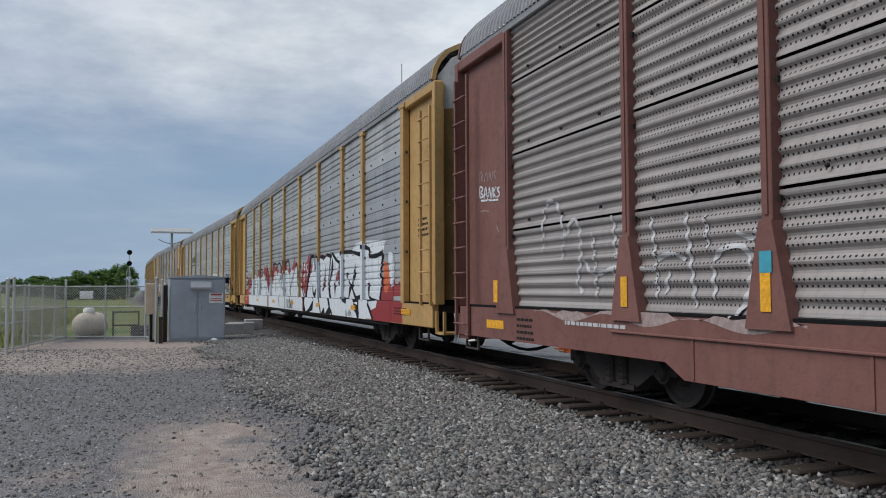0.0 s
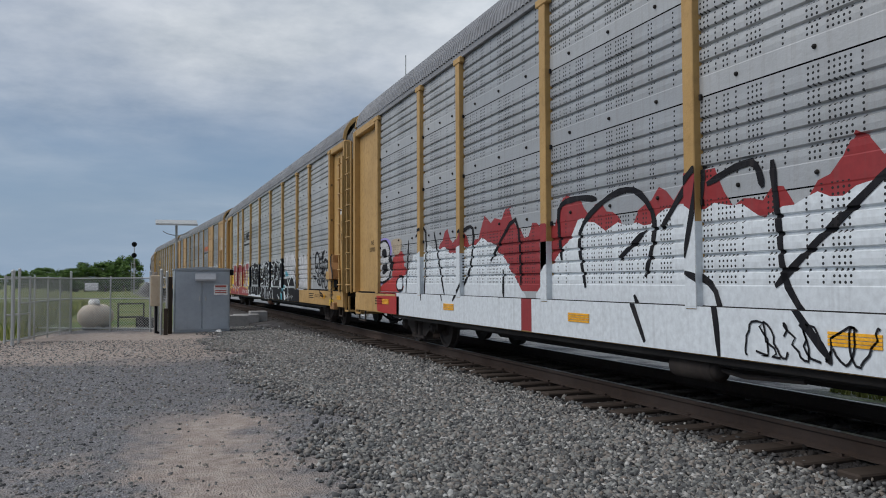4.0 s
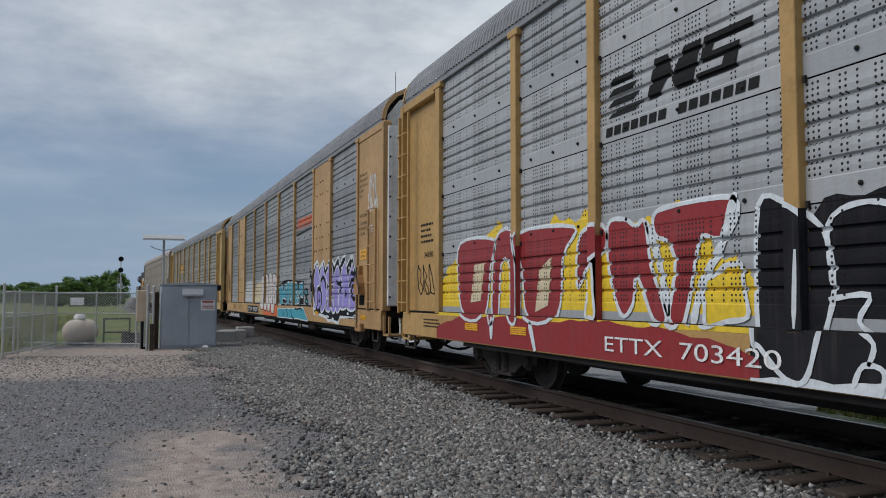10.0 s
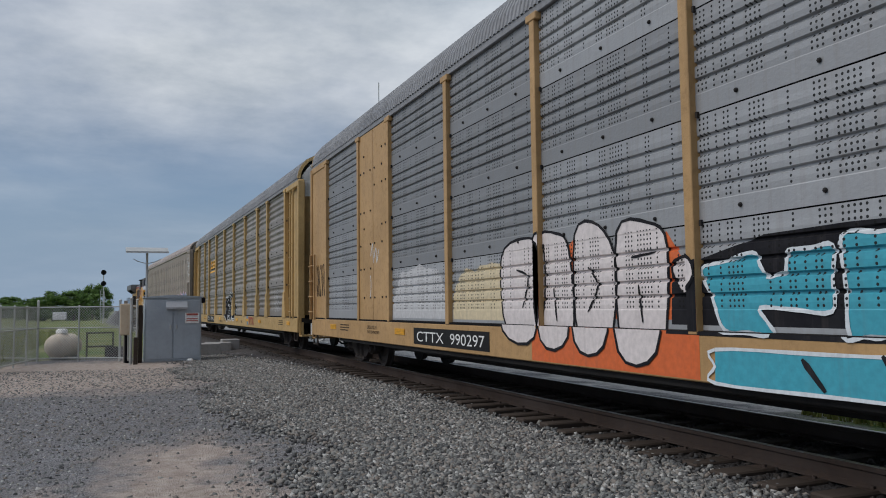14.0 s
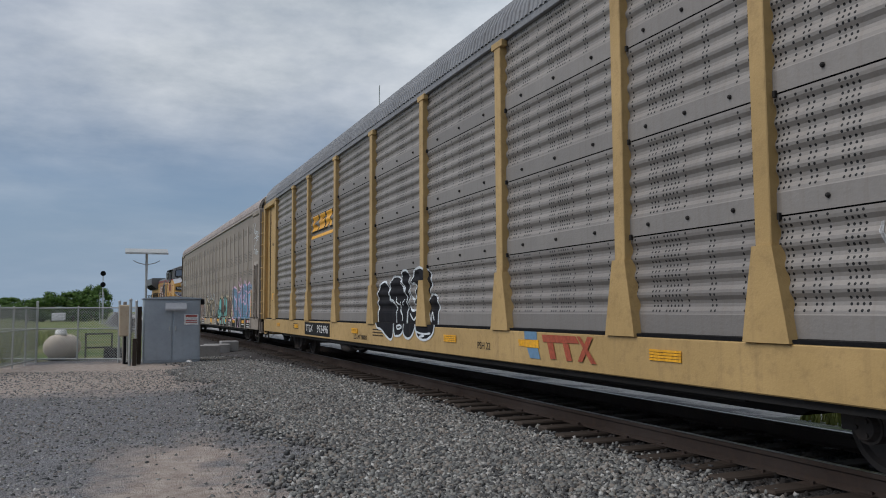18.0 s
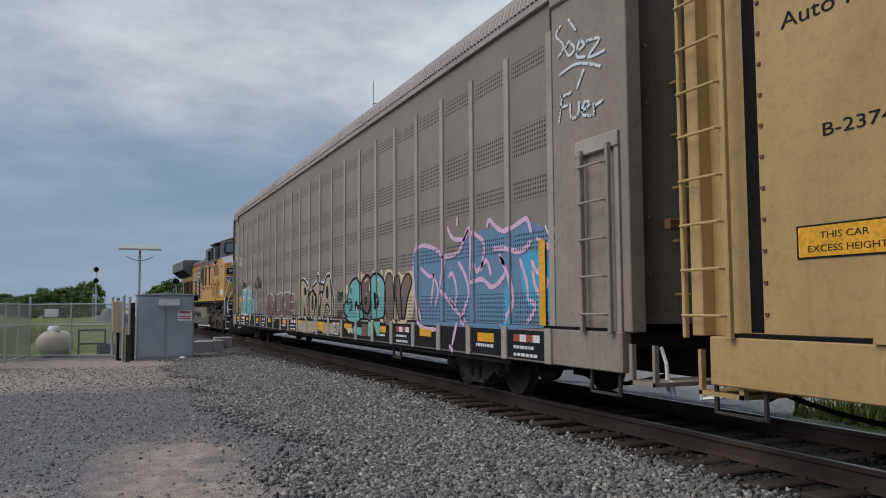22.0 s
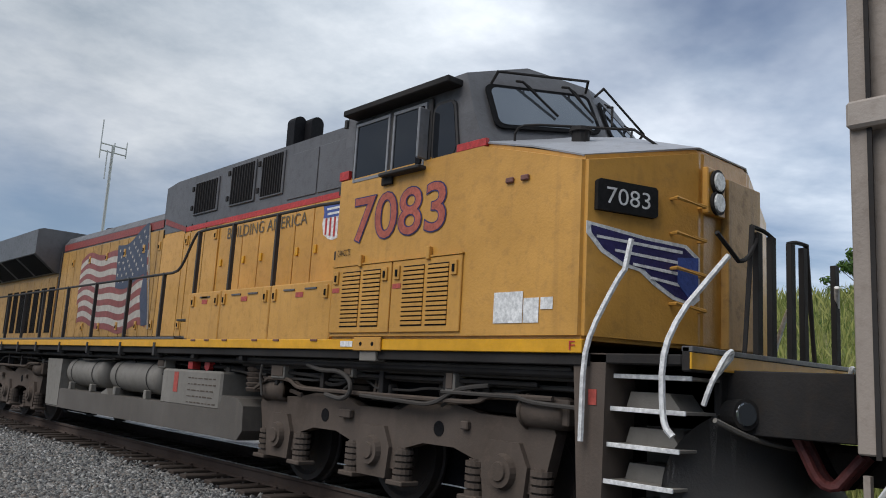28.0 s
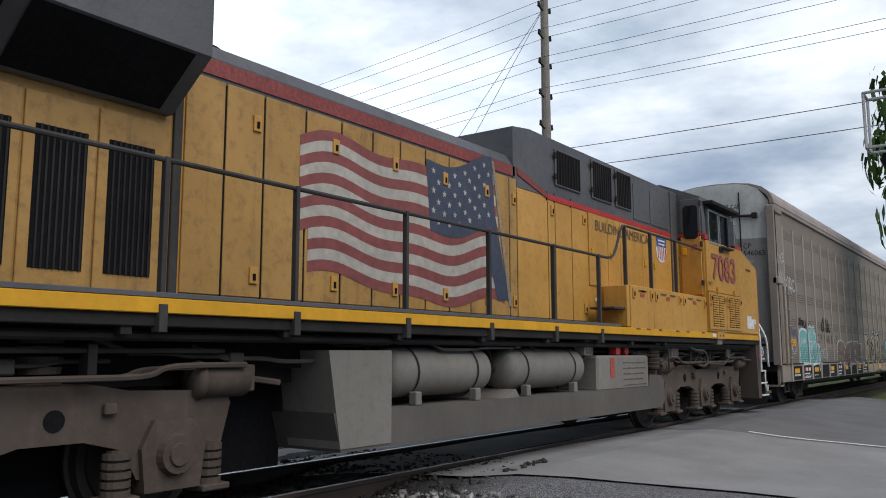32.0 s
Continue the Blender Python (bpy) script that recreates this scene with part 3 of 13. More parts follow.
def truck(car, u, wheel_r=0.40, half=0.88):
    """A freight truck: side frames with springs, and two wheel sets."""
    if not TRUCK_MESH:
        bm = bmesh.new()
        zc = 0.42
        prof = [(-1.12, 0.36), (-1.12, 0.56), (-0.98, 0.62), (-0.72, 0.62), (-0.52, 0.80), (-0.3, 0.86), (0.3, 0.86), (0.52, 0.80), (0.72, 0.62), (0.98, 0.62), (1.12, 0.56), (1.12, 0.36),
                (0.85, 0.36), (0.66, 0.34), (0.42, 0.20), (0.25, 0.13), (-0.25, 0.13), (-0.42, 0.20), (-0.66, 0.34), (-0.85, 0.36)]
        prism(bm, prof, -0.07, 0.07, "x")
        box(bm, -0.10, 0.10, -0.36, 0.36, 0.14, 0.2)
        box(bm, -0.11, 0.11, -0.34, 0.34, 0.66, 0.8)
        TRUCK_MESH["frame"] = mesh_of("side_frame", bm, "truck")
        bm = bmesh.new()
        for i in range(6):
            cone(bm, (0, 0, 0.2 + i * 0.075), (0, 0, 0.255 + i * 0.075), 0.085, 0.085, 12)
            cone(bm, (0, 0, 0.255 + i * 0.075), (0, 0, 0.275 + i * 0.075), 0.06, 0.06, 10)
        TRUCK_MESH["spring"] = mesh_of("spring", bm, "truck")
        bm = bmesh.new()
        cone(bm, (-0.06, 0, 0), (0.07, 0, 0), 0.13, 0.13, 18)
        cone(bm, (-0.11, 0, 0), (-0.06, 0, 0), 0.09, 0.11, 18)
        for i in range(3):
            a = 2.094 * i
            rod(bm, (-0.125, 0.06 * math.cos(a), 0.06 * math.sin(a)), (-0.1, 0.06 * math.cos(a), 0.06 * math.sin(a)), 0.018, 6)
        TRUCK_MESH["journal"] = mesh_of("journal_box", bm, "truck")
        bm = bmesh.new()
        rod(bm, (-0.95, 0, 0), (0.95, 0, 0), 0.075, 12)
        TRUCK_MESH["axle"] = mesh_of("axle", bm, "wheel")
        for s in (-1, 1):
            bm = bmesh.new()
            lathe(bm, [(s * -0.075, 0.07), (s * -0.075, wheel_r + 0.026), (s * -0.045, wheel_r + 0.026), (s * -0.035, wheel_r), (s * 0.06, wheel_r * 0.985), (s * 0.065, wheel_r * 0.86), (s * 0.03, wheel_r * 0.80), (s * 0.045, wheel_r * 0.45), (s * 0.08, wheel_r * 0.38), (s * 0.08, 0.07)], 32)
            TRUCK_MESH["wheel%d" % s] = mesh_of("wheel", bm, "wheel")
        bm = bmesh.new()
        box(bm, -1.15, 1.15, -0.17, 0.17, 0.5, 0.72, 0.03)
        box(bm, -0.3, 0.3, -0.28, 0.28, 0.7, 0.86)
        TRUCK_MESH["bolster"] = mesh_of("bolster", bm, "steel_dark")
    y = u + car["base"]
    car["trucks"].append(y)
    bol = part("truck_bolster", TRUCK_MESH["bolster"], None, car["empty"], "grimy steel truck bolster", (0, y, 0))
    for s in (-1, 1):
        part("side_frame", TRUCK_MESH["frame"], None, bol, "", (s * 1.0, 0, 0))
        for d in (-0.14, 0.14):
            part("spring", TRUCK_MESH["spring"], None, bol, "", (s * 1.055, d, 0))
        for d in (-0.87, 0.87):
            part("journal_box", TRUCK_MESH["journal"], None, bol, "", Matrix.Translation((s * 1.02, d, wheel_r)) @ (Matrix.Rotation(math.pi, 4, "Z") if s > 0 else Matrix()))
    for d in (-0.87, 0.87):
        w = part("wheel_set", TRUCK_MESH["axle"], None, car["empty"], "", (0, y + d, wheel_r))
        for s in (-1, 1):
            part("wheel", TRUCK_MESH["wheel%d" % s], None, w, "", (s * 0.755, 0, 0))
        WHEELS.append((w, wheel_r))


def sheet_panel(car, ya, yb, tier, material, ribs):
    """One corrugated sheet between two posts."""
    bm = bmesh.new()
    z0 = TIERS_OF[ribs][tier][0]
    strip(bm, [(-x, z - z0) for x, z in PROFILES[ribs][tier]], 0, yb - ya)
    ob = part("sheet", bm, material, car["empty"], "", (-SIDE, ya + car["base"], z0))
    return ob


def roof(car, y0, y1, material, eave=Z_EAVE, rise=0.92):
    prof = [(-1.48, 0), (-1.44, 0.22), (-1.36, 0.40), (-1.20, 0.60), (-0.93, 0.75), (-0.5, 0.84), (0, 0.87), (0.5, 0.84), (0.93, 0.75), (1.20, 0.60), (1.36, 0.40), (1.44, 0.22), (1.48, 0)]
    prof = [(x, z * rise) for x, z in prof]
    pitch = 0.115
    n = int((y1 - y0) / pitch)
    verts, faces = [], []
    for i in range(n + 1):
        for off, lift in ((0.0, 0.0), (0.35, 0.0), (0.45, 0.022), (0.9, 0.022)):
            y = y0 + (i + off) * pitch
            if y > y1:
                break
            verts += [(x * (1 + lift * 0.5), y, eave + z + lift * (0.4 + z)) for x, z in prof]
    m = len(prof)
    for i in range(len(verts) // m - 1):
        for j in range(m - 1):
            a = i * m + j
            faces.append((a, a + m, a + m + 1, a + 1))
    me = bpy.data.meshes.new("roof")
    me.from_pydata(verts, [], faces)
    me.materials.append(MAT[material])
    ob = part("roof", me, None, car["empty"], "ribbed sheet metal roof")
    for y in (y0 - 0.03, y1):
        bm = bmesh.new()
        prism(bm, [(x * 1.012, eave + z * 1.01) for x, z in prof] + [(x * 0.955, eave + z * 0.94 - 0.02) for x, z in prof[::-1]], y, y + 0.05, "y")
        part("roof_hoop", bm, car["trim"], car["empty"], "curved roof end hoop")
    return ob


def end_door(car, y, facing, material, top="white", z_top=4.55):
    """The bulged double end door, white on top under the roof's arch."""
    for name, za, zb, mat_ in (("end_door", 1.1, z_top, material), ("end_door_top", z_top, 5.0, top)):
        bm = bmesh.new()
        n = 12
        prev = None
        for i in range(n + 1):
            x = -1.36 + 2.72 * i / n
            yy = y + facing * 0.30 * (1 - (x / 1.36) ** 2)
            cur = (bm.verts.new((x, yy, za)), bm.verts.new((x, yy, zb)))
            if prev:
                bm.faces.new((prev[0], cur[0], cur[1], prev[1]))
            prev = cur
        if name == "end_door_top":
            vs = []
            for i in range(n + 1):
                x = -1.36 + 2.72 * i / n
                yy = y + facing * 0.30 * (1 - (x / 1.36) ** 2)
                h = 0.64 * math.sqrt(max(0.0, 1 - (x / 1.38) ** 4))
                vs.append((bm.verts.new((x, yy, 5.0)), bm.verts.new((x, yy * 1.0, 5.0 + h))))
            for a, b in zip(vs[:-1], vs[1:]):
                bm.faces.new((a[0], b[0], b[1], a[1]))
        bmesh.ops.solidify(bm, geom=bm.faces[:], thickness=0.03)
        d = part(name, bm, mat_, car["empty"], "bulged steel end door" if name == "end_door" else "white upper part of the end door")
        if name == "end_door":
            bm = bmesh.new()
            for i in range(5):
                for z in (1.6, 2.2, 2.8, 3.4, 4.0):
                    x = -1.2 + 0.6 * i
                    yy = y + facing * (0.30 * (1 - (x / 1.36) ** 2) + 0.03)
                    box(bm, x - 0.015, x + 0.015, yy - 0.012, yy + 0.012, z - 0.015, z + 0.015)
            tagged(part("rivets", bm, mat_, d), kind="stuff")
            bm = bmesh.new()
            box(bm, -0.02, 0.02, y + facing * 0.29, y + facing * 0.345, 1.1, 4.9)
            part("door_seam", bm, "dark", d)
            for z in (1.4, 1.95, 2.5, 3.05, 3.6):
                bm = bmesh.new()
                pipe(bm, [(-0.95, y + facing * 0.17, z), (-0.95, y + facing * 0.26, z), (-0.5, y + facing * 0.36, z), (-0.5, y + facing * 0.27, z)], 0.012)
                part("grab_iron", bm, "car_yellow3" if material == "car_tan" else mat_, d)


def coupler(car, y, facing):
    bm = bmesh.new()
    box(bm, -0.14, 0.14, y, y + facing * 0.55, 0.72, 0.98, 0.03)
    box(bm, -0.2, 0.16, y + facing * 0.5, y + facing * 0.78, 0.70, 1.0, 0.05)
    part("coupler", bm, "truck", car["empty"], "cast steel coupler")
    bm = bmesh.new()
    pts = [(-0.35, y, 0.72), (-0.38, y + facing * 0.25, 0.62), (-0.36, y + facing * 0.45, 0.42), (-0.3, y + facing * 0.62, 0.36), (-0.2, y + facing * 0.78, 0.46)]
    pipe(bm, pts, 0.028, 8)
    part("air_hose", bm, "dark", car["empty"], "black rubber air hose")
    bm = bmesh.new()
    pts = [(-1.1, y, 0.86), (-1.12, y + facing * 0.1, 0.7), (-1.12, y + facing * 0.12, 0.45), (-1.2, y + facing * 0.3, 0.42), (-1.22, y + facing * 0.3, 0.55)]
    pipe(bm, pts, 0.02, 6)
    part("uncoupling_lever", bm, "white", car["empty"], "bent steel uncoupling lever")


def flare(car, u, material, style):
    """One side post, with the foot that its kind of car has."""
    w = car["post_w"]
    y = u + car["base"]
    bm = bmesh.new()
    if style == "flare":
        box(bm, -POST_X, -SIDE + 0.05, y - w / 2, y + w / 2, 1.78, 4.98, 0.008)
        prism(bm, [(y - w / 2 - 0.02, 1.8), (y + w / 2 + 0.02, 1.8), (y + w / 2 + 0.13, 1.2), (y + w / 2 + 0.16, Z_DECK), (y - w / 2 - 0.16, Z_DECK), (y - w / 2 - 0.13, 1.2)], -POST_X - 0.02, -SIDE + 0.04, "x")
    elif style == "gusset":
        box(bm, -POST_X, -SIDE + 0.05, y - w / 2, y + w / 2, 1.0, 4.98, 0.008)
        box(bm, -POST_X - 0.012, -POST_X, y - w * 0.18, y + w * 0.18, 1.9, 4.95)
        prism(bm, [(y - w / 2 - 0.01, 1.85), (y + w / 2 + 0.01, 1.85), (y + w / 2 + 0.2, 0.95), (y - w / 2 - 0.2, 0.95)], -POST_X - 0.025, -SIDE + 0.02, "x")
    elif style == "tall":
        box(bm, -car["post_x"], -SIDE + 0.05, y - w / 2, y + w / 2, 1.0, 4.62, 0.006)
    else:
        box(bm, -POST_X, -SIDE + 0.05, y - w / 2, y + w / 2, Z_DECK, 4.98, 0.008)
    p = part("post", bm, material, car["empty"])
    if style in ("flare", "plain"):
        bm = bmesh.new()
        box(bm, -POST_X - 0.012, -SIDE, y - w / 2 - 0.07, y + w / 2 + 0.07, 4.9, 5.0, 0.01)
        part("post_cap", bm, material, p)
    bm = bmesh.new()
    for z in (2.03, 3.02, 4.01):
        for s in (-1, 1):
            box(bm, -SIDE - 0.03, -SIDE, y + s * (w / 2 + 0.03) - 0.012, y + s * (w / 2 + 0.03) + 0.012, z - 0.03, z + 0.025)
    if style != "tall":
        tagged(part("post_hardware", bm, "steel_dark", p), kind="stuff")
    else:
        bm.free()
    return p


def autorack(name, label, k, du, posts, material, panel, ribs, style, left=0.0, right=-27.5, door_mat=None, solid=(), post_w=0.16, trim=None, roof_mat="roof_grey", recess=0.1, group="car carriers of the train", door_top=4.55):
    base = 14.0
    e = thing(name, label, "rail car", (TRACK_X, TRAIN_Y + k * PITCH + du - base, 0), group)
    car = {"empty": e, "base": base, "posts": list(posts[1:-1]), "post_w": post_w, "post_x": 1.447 if style == "tall" else POST_X, "ribs": ribs, "trim": trim or material,
           "solid": [(a, b) for a, b in zip(posts[1:], posts[:-1]) if any(abs((a + b) / 2 - q) < 0.4 for q in solid)]}
    MOVERS.append((e, TRAIN_Y + k * PITCH + du - base))
    car["trucks"] = []
    bm = bmesh.new()
    mid = (left + right) / 2 + base
    prism(bm, [(mid - 9.0, 0.72), (mid - 8.0, 0.30), (mid + 8.0, 0.30), (mid + 9.0, 0.72)], -0.42, 0.42, "x")
    part("centre_sill", bm, "steel_dark", e, "deep dark centre sill under the floor")
    L, R_ = left + base, right + base
    # solid black box for the shade inside, deck and far side
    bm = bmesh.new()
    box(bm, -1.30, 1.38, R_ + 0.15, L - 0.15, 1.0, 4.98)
    part("inner_shell", bm, "dark", e, "black box standing for the shade inside the car")
    bm = bmesh.new()
    box(bm, 1.39, 1.45, R_ + 0.05, L - 0.05, 1.0, 5.02)
    for u in posts:
        box(bm, 1.45, 1.52, u + base - post_w / 2, u + base + post_w / 2, 1.0, 5.0)
    part("far_side", bm, panel, e)
    # sills
    for s, nm in ((-1, "side_sill"), (1, "far_sill")):
        bm = bmesh.new()
        if style == "gusset":
            yq = [R_ + 0.1, R_ + 5.15, R_ + 5.45, L - 5.45, L - 5.15, L - 0.1]
            zq = [0.57, 0.57, 0.42, 0.42, 0.57, 0.57]
            prism(bm, list(zip(yq, zq)) + [(L - 0.1, Z_DECK), (R_ + 0.1, Z_DECK)], s * 1.36, s * SILL_X, "x")
        else:
            box(bm, s * 1.36, s * SILL_X, R_ + 0.1, L - 0.1, Z_SILL, Z_DECK, 0.012)
        part(nm, bm, material, e, "long painted side sill")
        if style != "gusset":
            bm = bmesh.new()
            box(bm, s * 1.32, s * 1.42, R_ + 2.5, L - 2.5, Z_SILL - 0.07, Z_SILL - 0.002)
            part("sill_lip", bm, "steel_dark", e)
        # black bar laid over the ledge, in place of the slot's shade
        bm = bmesh.new()
        box(bm, s * 1.30, s * (SILL_X - 0.004), R_ + 0.3, L - 0.3, Z_DECK + 0.002, 1.052)
        part("sill_gap", bm, "dark", e, "black bar standing for the shaded slot above the sill")
    bm = bmesh.new()
    box(bm, -1.36, 1.36, R_ + 0.1, L - 0.1, 0.86, 1.0)
    box(bm, -0.35, 0.35, R_ + 0.2, L - 0.2, 0.5, 0.88)
    box(bm, -0.30, 0.30, R_ + 6.0, L - 6.0, 0.34, 0.52)
    for i in range(12):
        yy = R_ + 2 + i * (L - R_ - 4) / 11
        box(bm, -1.36, 1.36, yy - 0.05, yy + 0.05, 0.7, 0.9)
    part("underframe", bm, "steel_dark", e, "grimy steel underframe")
    bm = bmesh.new()
    if style != "tall":
        rod(bm, (-1.25, R_ + 5.5, 0.50), (-1.25, L - 5.5, 0.50), 0.022, 6)
        for yy in (R_ + 6, (L + R_) / 2, L - 6):
            rod(bm, (-1.25, yy, 0.5), (-1.25, yy, 0.72), 0.016, 6)
        part("brake_pipe", bm, "steel_dark", e, "long thin brake pipe")
    else:
        bm.free()
    # header under the roof
    for s in (-1, 1):
        bm = bmesh.new()
        box(bm, s * 1.38, s * 1.475, R_ + 0.15, L - 0.15, 4.985, 5.10, 0.008)
        part("roof_rail", bm, "roof_tan" if style == "tall" else "roof_grey", e)
    roof(car, R_ + 0.1, L - 0.1, roof_mat, Z_EAVE, 0.72 if style == "tall" else 0.92)
    # sheets and posts
    if style != "tall":
        for a, b in zip(posts[1:], posts[:-1]):
            if any(abs((a + b) / 2 - s) < 0.4 for s in solid):
                bm = bmesh.new()
                box(bm, -SIDE - 0.045, -SIDE + 0.04, a + base + post_w / 2, (a + b) / 2 + base - 0.012, Z_DECK + 0.02, 4.98, 0.006)
                box(bm, -SIDE - 0.045, -SIDE + 0.04, (a + b) / 2 + base + 0.012, b + base - post_w / 2, Z_DECK + 0.02, 4.98, 0.006)
                pn = part("plain_panel", bm, material, e, "plain painted steel side panel")
                bm = bmesh.new()
                rnd = random.Random(int(-a * 10))
                for z in (1.5, 2.1, 2.6, 2.95, 3.3, 3.8, 4.15, 4.5):
                    for f in (0.08, 0.2, 0.44, 0.58, 0.8, 0.92):
                        if rnd.random() < 0.55:
                            yy = a + base + (b - a) * f
                            box(bm, -SIDE - 0.062, -SIDE - 0.045, yy - 0.018, yy + 0.018, z - 0.018, z + 0.018)
                tagged(part("bolt_pattern", bm, "steel_dark", pn), kind="stuff")
            else:
                for t in range(4):
                    sheet_panel(car, a + post_w / 2, b - post_w / 2, t, panel, ribs)
                bm = bmesh.new()
                box(bm, -SIDE - 0.012, -SIDE + 0.03, a + base + post_w / 2, b + base - post_w / 2, Z_DECK, 1.058)
                for t in range(1, 4):
                    zz = TIERS_OF[ribs][t][0] + 0.1
                    for f in (0.2, 0.5, 0.8):
                        yy = a + base + (b - a) * f
                        bmesh.ops.create_uvsphere(bm, u_segments=6, v_segments=4, radius=0.022, matrix=Matrix.Translation((-SIDE - 0.01, yy, zz)))
                tagged(part("bolt_row", bm, "steel_dark", e), kind="stuff")
        for i, u in enumerate(posts):
            flare(car, u, material, style)
    # ends: a recessed plain side panel with its ladder, the end door, coupler
    for u_in, u_out, f in ((posts[0], left, 1), (posts[-1], right, -1)):
        a, b = sorted((u_in + base - f * -0.08, u_out + base))
        bm = bmesh.new()
        box(bm, -SIDE + recess - 0.04, -SIDE + recess + 0.03, a, b, Z_DECK, 4.98, 0.005)
        ep = part("end_panel", bm, material, e, "plain steel end panel")
        bm = bmesh.new()
        box(bm, -POST_X, -SIDE + 0.1, u_out + base - 0.06, u_out + base + 0.06, Z_DECK, 5.0, 0.01)
        part("corner_post", bm, material, ep)
        bm = bmesh.new()
        box(bm, -POST_X + 0.02, -SIDE + 0.12, a, b, 4.86, 5.04, 0.02)
        part("door_track_cover", bm, material, ep)
        end_door(car, u_out + base - f * 0.12, f, door_mat if door_mat and f > 0 else material, "white" if style != "tall" or f > 0 else material, door_top)
        coupler(car, u_out + base, f)
        bm = bmesh.new()
        drop = [(-0.9, u_out + base - f * (1.9 - 0.25 * i), 0.55 - 0.17 * math.sin(math.pi * i / 7)) for i in range(8)]
        pipe(bm, drop, 0.024, 6)
        part("brake_hose", bm, "dark", e, "drooping black brake hose")
        bm = bmesh.new()
        box(bm, -1.45, -0.6, u_out + base - 0.35, u_out + base + 0.05, 0.5, 0.54)
        for yy in (u_out + base - 0.33, u_out + base + 0.03):
            box(bm, -1.45, -1.40, yy - 0.02, yy + 0.02, 0.5, 0.9)
        part("end_step", bm, material, e, "hanging steel end step")
    return car

from mathutils.geometry import tessellate_polygon

# -------- oxide brown car, already half gone by at the start
A_POSTS = (-1.6, -4.5, -6.6, -9.5, -12.4, -15.3, -18.2, -21.1, -23.1, -25.4)
car_a = autorack("car_carrier", "oxide brown car carrier with dusty corrugated sides and chalky graffiti", 0, -2.1, A_POSTS, "car_brown", "panel_A", 7, "gusset", post_w=0.13)
bm = bmesh.new()
box(bm, -SILL_X - 0.03, -SILL_X, -24.0 + 14, -4.2 + 14, 0.815, 0.84, 0.006)
part("sill_ledge", bm, "car_brown", car_a["empty"], "narrow ledge along the sill")
for u in (-5.6, -7.6, -10.4, -13.2, -16.1, -19.0):
    bm = bmesh.new()
    box(bm, -SILL_X - 0.012, -SILL_X, u + 14 - 0.01, u + 14 + 0.02, 0.44, 0.812)
    part("sill_seam", bm, "car_brown", car_a["empty"])
ladder(car_a, -0.25, 0.55, 4.7, "car_brown")
truck(car_a, -3.68)
truck(car_a, -23.85)

# -------- yellow car with a long white piece
B_POSTS = (-1.5, -4.45, -6.45, -9.35, -12.25, -15.2, -18.1, -21.05, -23.2, -26.0)
car_b = autorack("car_carrier", "faded yellow car carrier with grey corrugated sides and white graffiti", 1, -0.85, B_POSTS, "car_yellow", "panel_B", 5, "plain")
ladder(car_b, 0.35, 1.0, 4.8, "car_yellow")
ladder(car_b, -27.2, 1.0, 4.6, "car_yellow")
truck(car_b, -3.2)
truck(car_b, -23.85)

# -------- yellow car with red and black pieces
C_POSTS = (-1.52, -4.46, -6.5, -9.38, -12.35, -15.3, -18.0, -20.8, -22.9, -25.6)
car_c = autorack("car_carrier", "yellow car carrier with grey corrugated sides, red and black graffiti", 2, 0.0, C_POSTS, "car_yellow", "panel_B", 5, "plain")
ladder(car_c, -0.2, 1.0, 4.8, "car_yellow")
ladder(car_c, -27.33, 1.0, 4.6, "car_yellow")
truck(car_c, -3.2)
truck(car_c, -23.85)

# -------- tan yellow car with two plain bays
D_POSTS = (-1.7, -4.35, -6.6, -9.2, -12.05, -14.92, -17.75, -20.52, -22.62, -25.35)
car_d = autorack("car_carrier", "tan yellow car carrier with patched grey sheets, violet and turquoise graffiti", 3, 0.0, D_POSTS, "car_yellow2", "panel_D", 5, "plain", solid=(-5.47, -21.57), post_w=0.12, recess=0.0, left=-0.15)
ladder(car_d, -0.45, 1.0, 2.7, "car_yellow2")
ladder(car_d, -26.8, 1.0, 3.2, "car_yellow2", width=0.6)
truck(car_d, -3.2)
truck(car_d, -23.85)

# -------- pale yellow car with flared post feet
E_POSTS = (-1.5, -4.26, -6.2, -9.13, -12.08, -15.0, -17.92, -20.5, -22.5, -25.32)
car_e = autorack("car_carrier", "pale yellow car carrier with dusty brown-grey sides and flared posts", 4, 0.0, E_POSTS, "car_yellow3", "panel_E", 4, "flare", post_w=0.17)
ladder(car_e, -0.1, 1.0, 4.8, "car_yellow3")
ladder(car_e, -26.7, 1.0, 4.8, "car_yellow3")
truck(car_e, -3.2)
truck(car_e, -23.85)

# -------- taupe tall car
F_MARKS = ((-27.3, 132.72), (-26.6, 133.65), (-20.0, 140.24), (-9.0, 151.15), (-3.5, 155.71), (1.36, 160.5))
F_POSTS = tuple(float(np.interp(159.5 - 1.145 * i, [b for _, b in F_MARKS], [a for a, _ in F_MARKS])) for i in range(23))
car_f = autorack("car_carrier", "taupe car carrier with smooth perforated panels and colourful graffiti", 5, 0.22, F_POSTS, "car_tan", "panel_F", 0, "tall", left=1.36, right=-27.3, post_w=0.13, roof_mat="roof_tan", recess=0.02, door_top=4.2, door_mat="end_grey")
for a, b in zip(F_POSTS[1:], F_POSTS[:-1]):
    bm = bmesh.new()
    box(bm, -SIDE, -SIDE + 0.05, 0, b - a, 1.0, 4.98)
    part("panel", bm, "panel_F", car_f["empty"], "", (0, a + 14, 0))
for u in F_POSTS:
    flare(car_f, u, "post_tan", "tall")
ladder(car_f, 0.68, 1.0, 3.0, "car_tan", width=0.4)
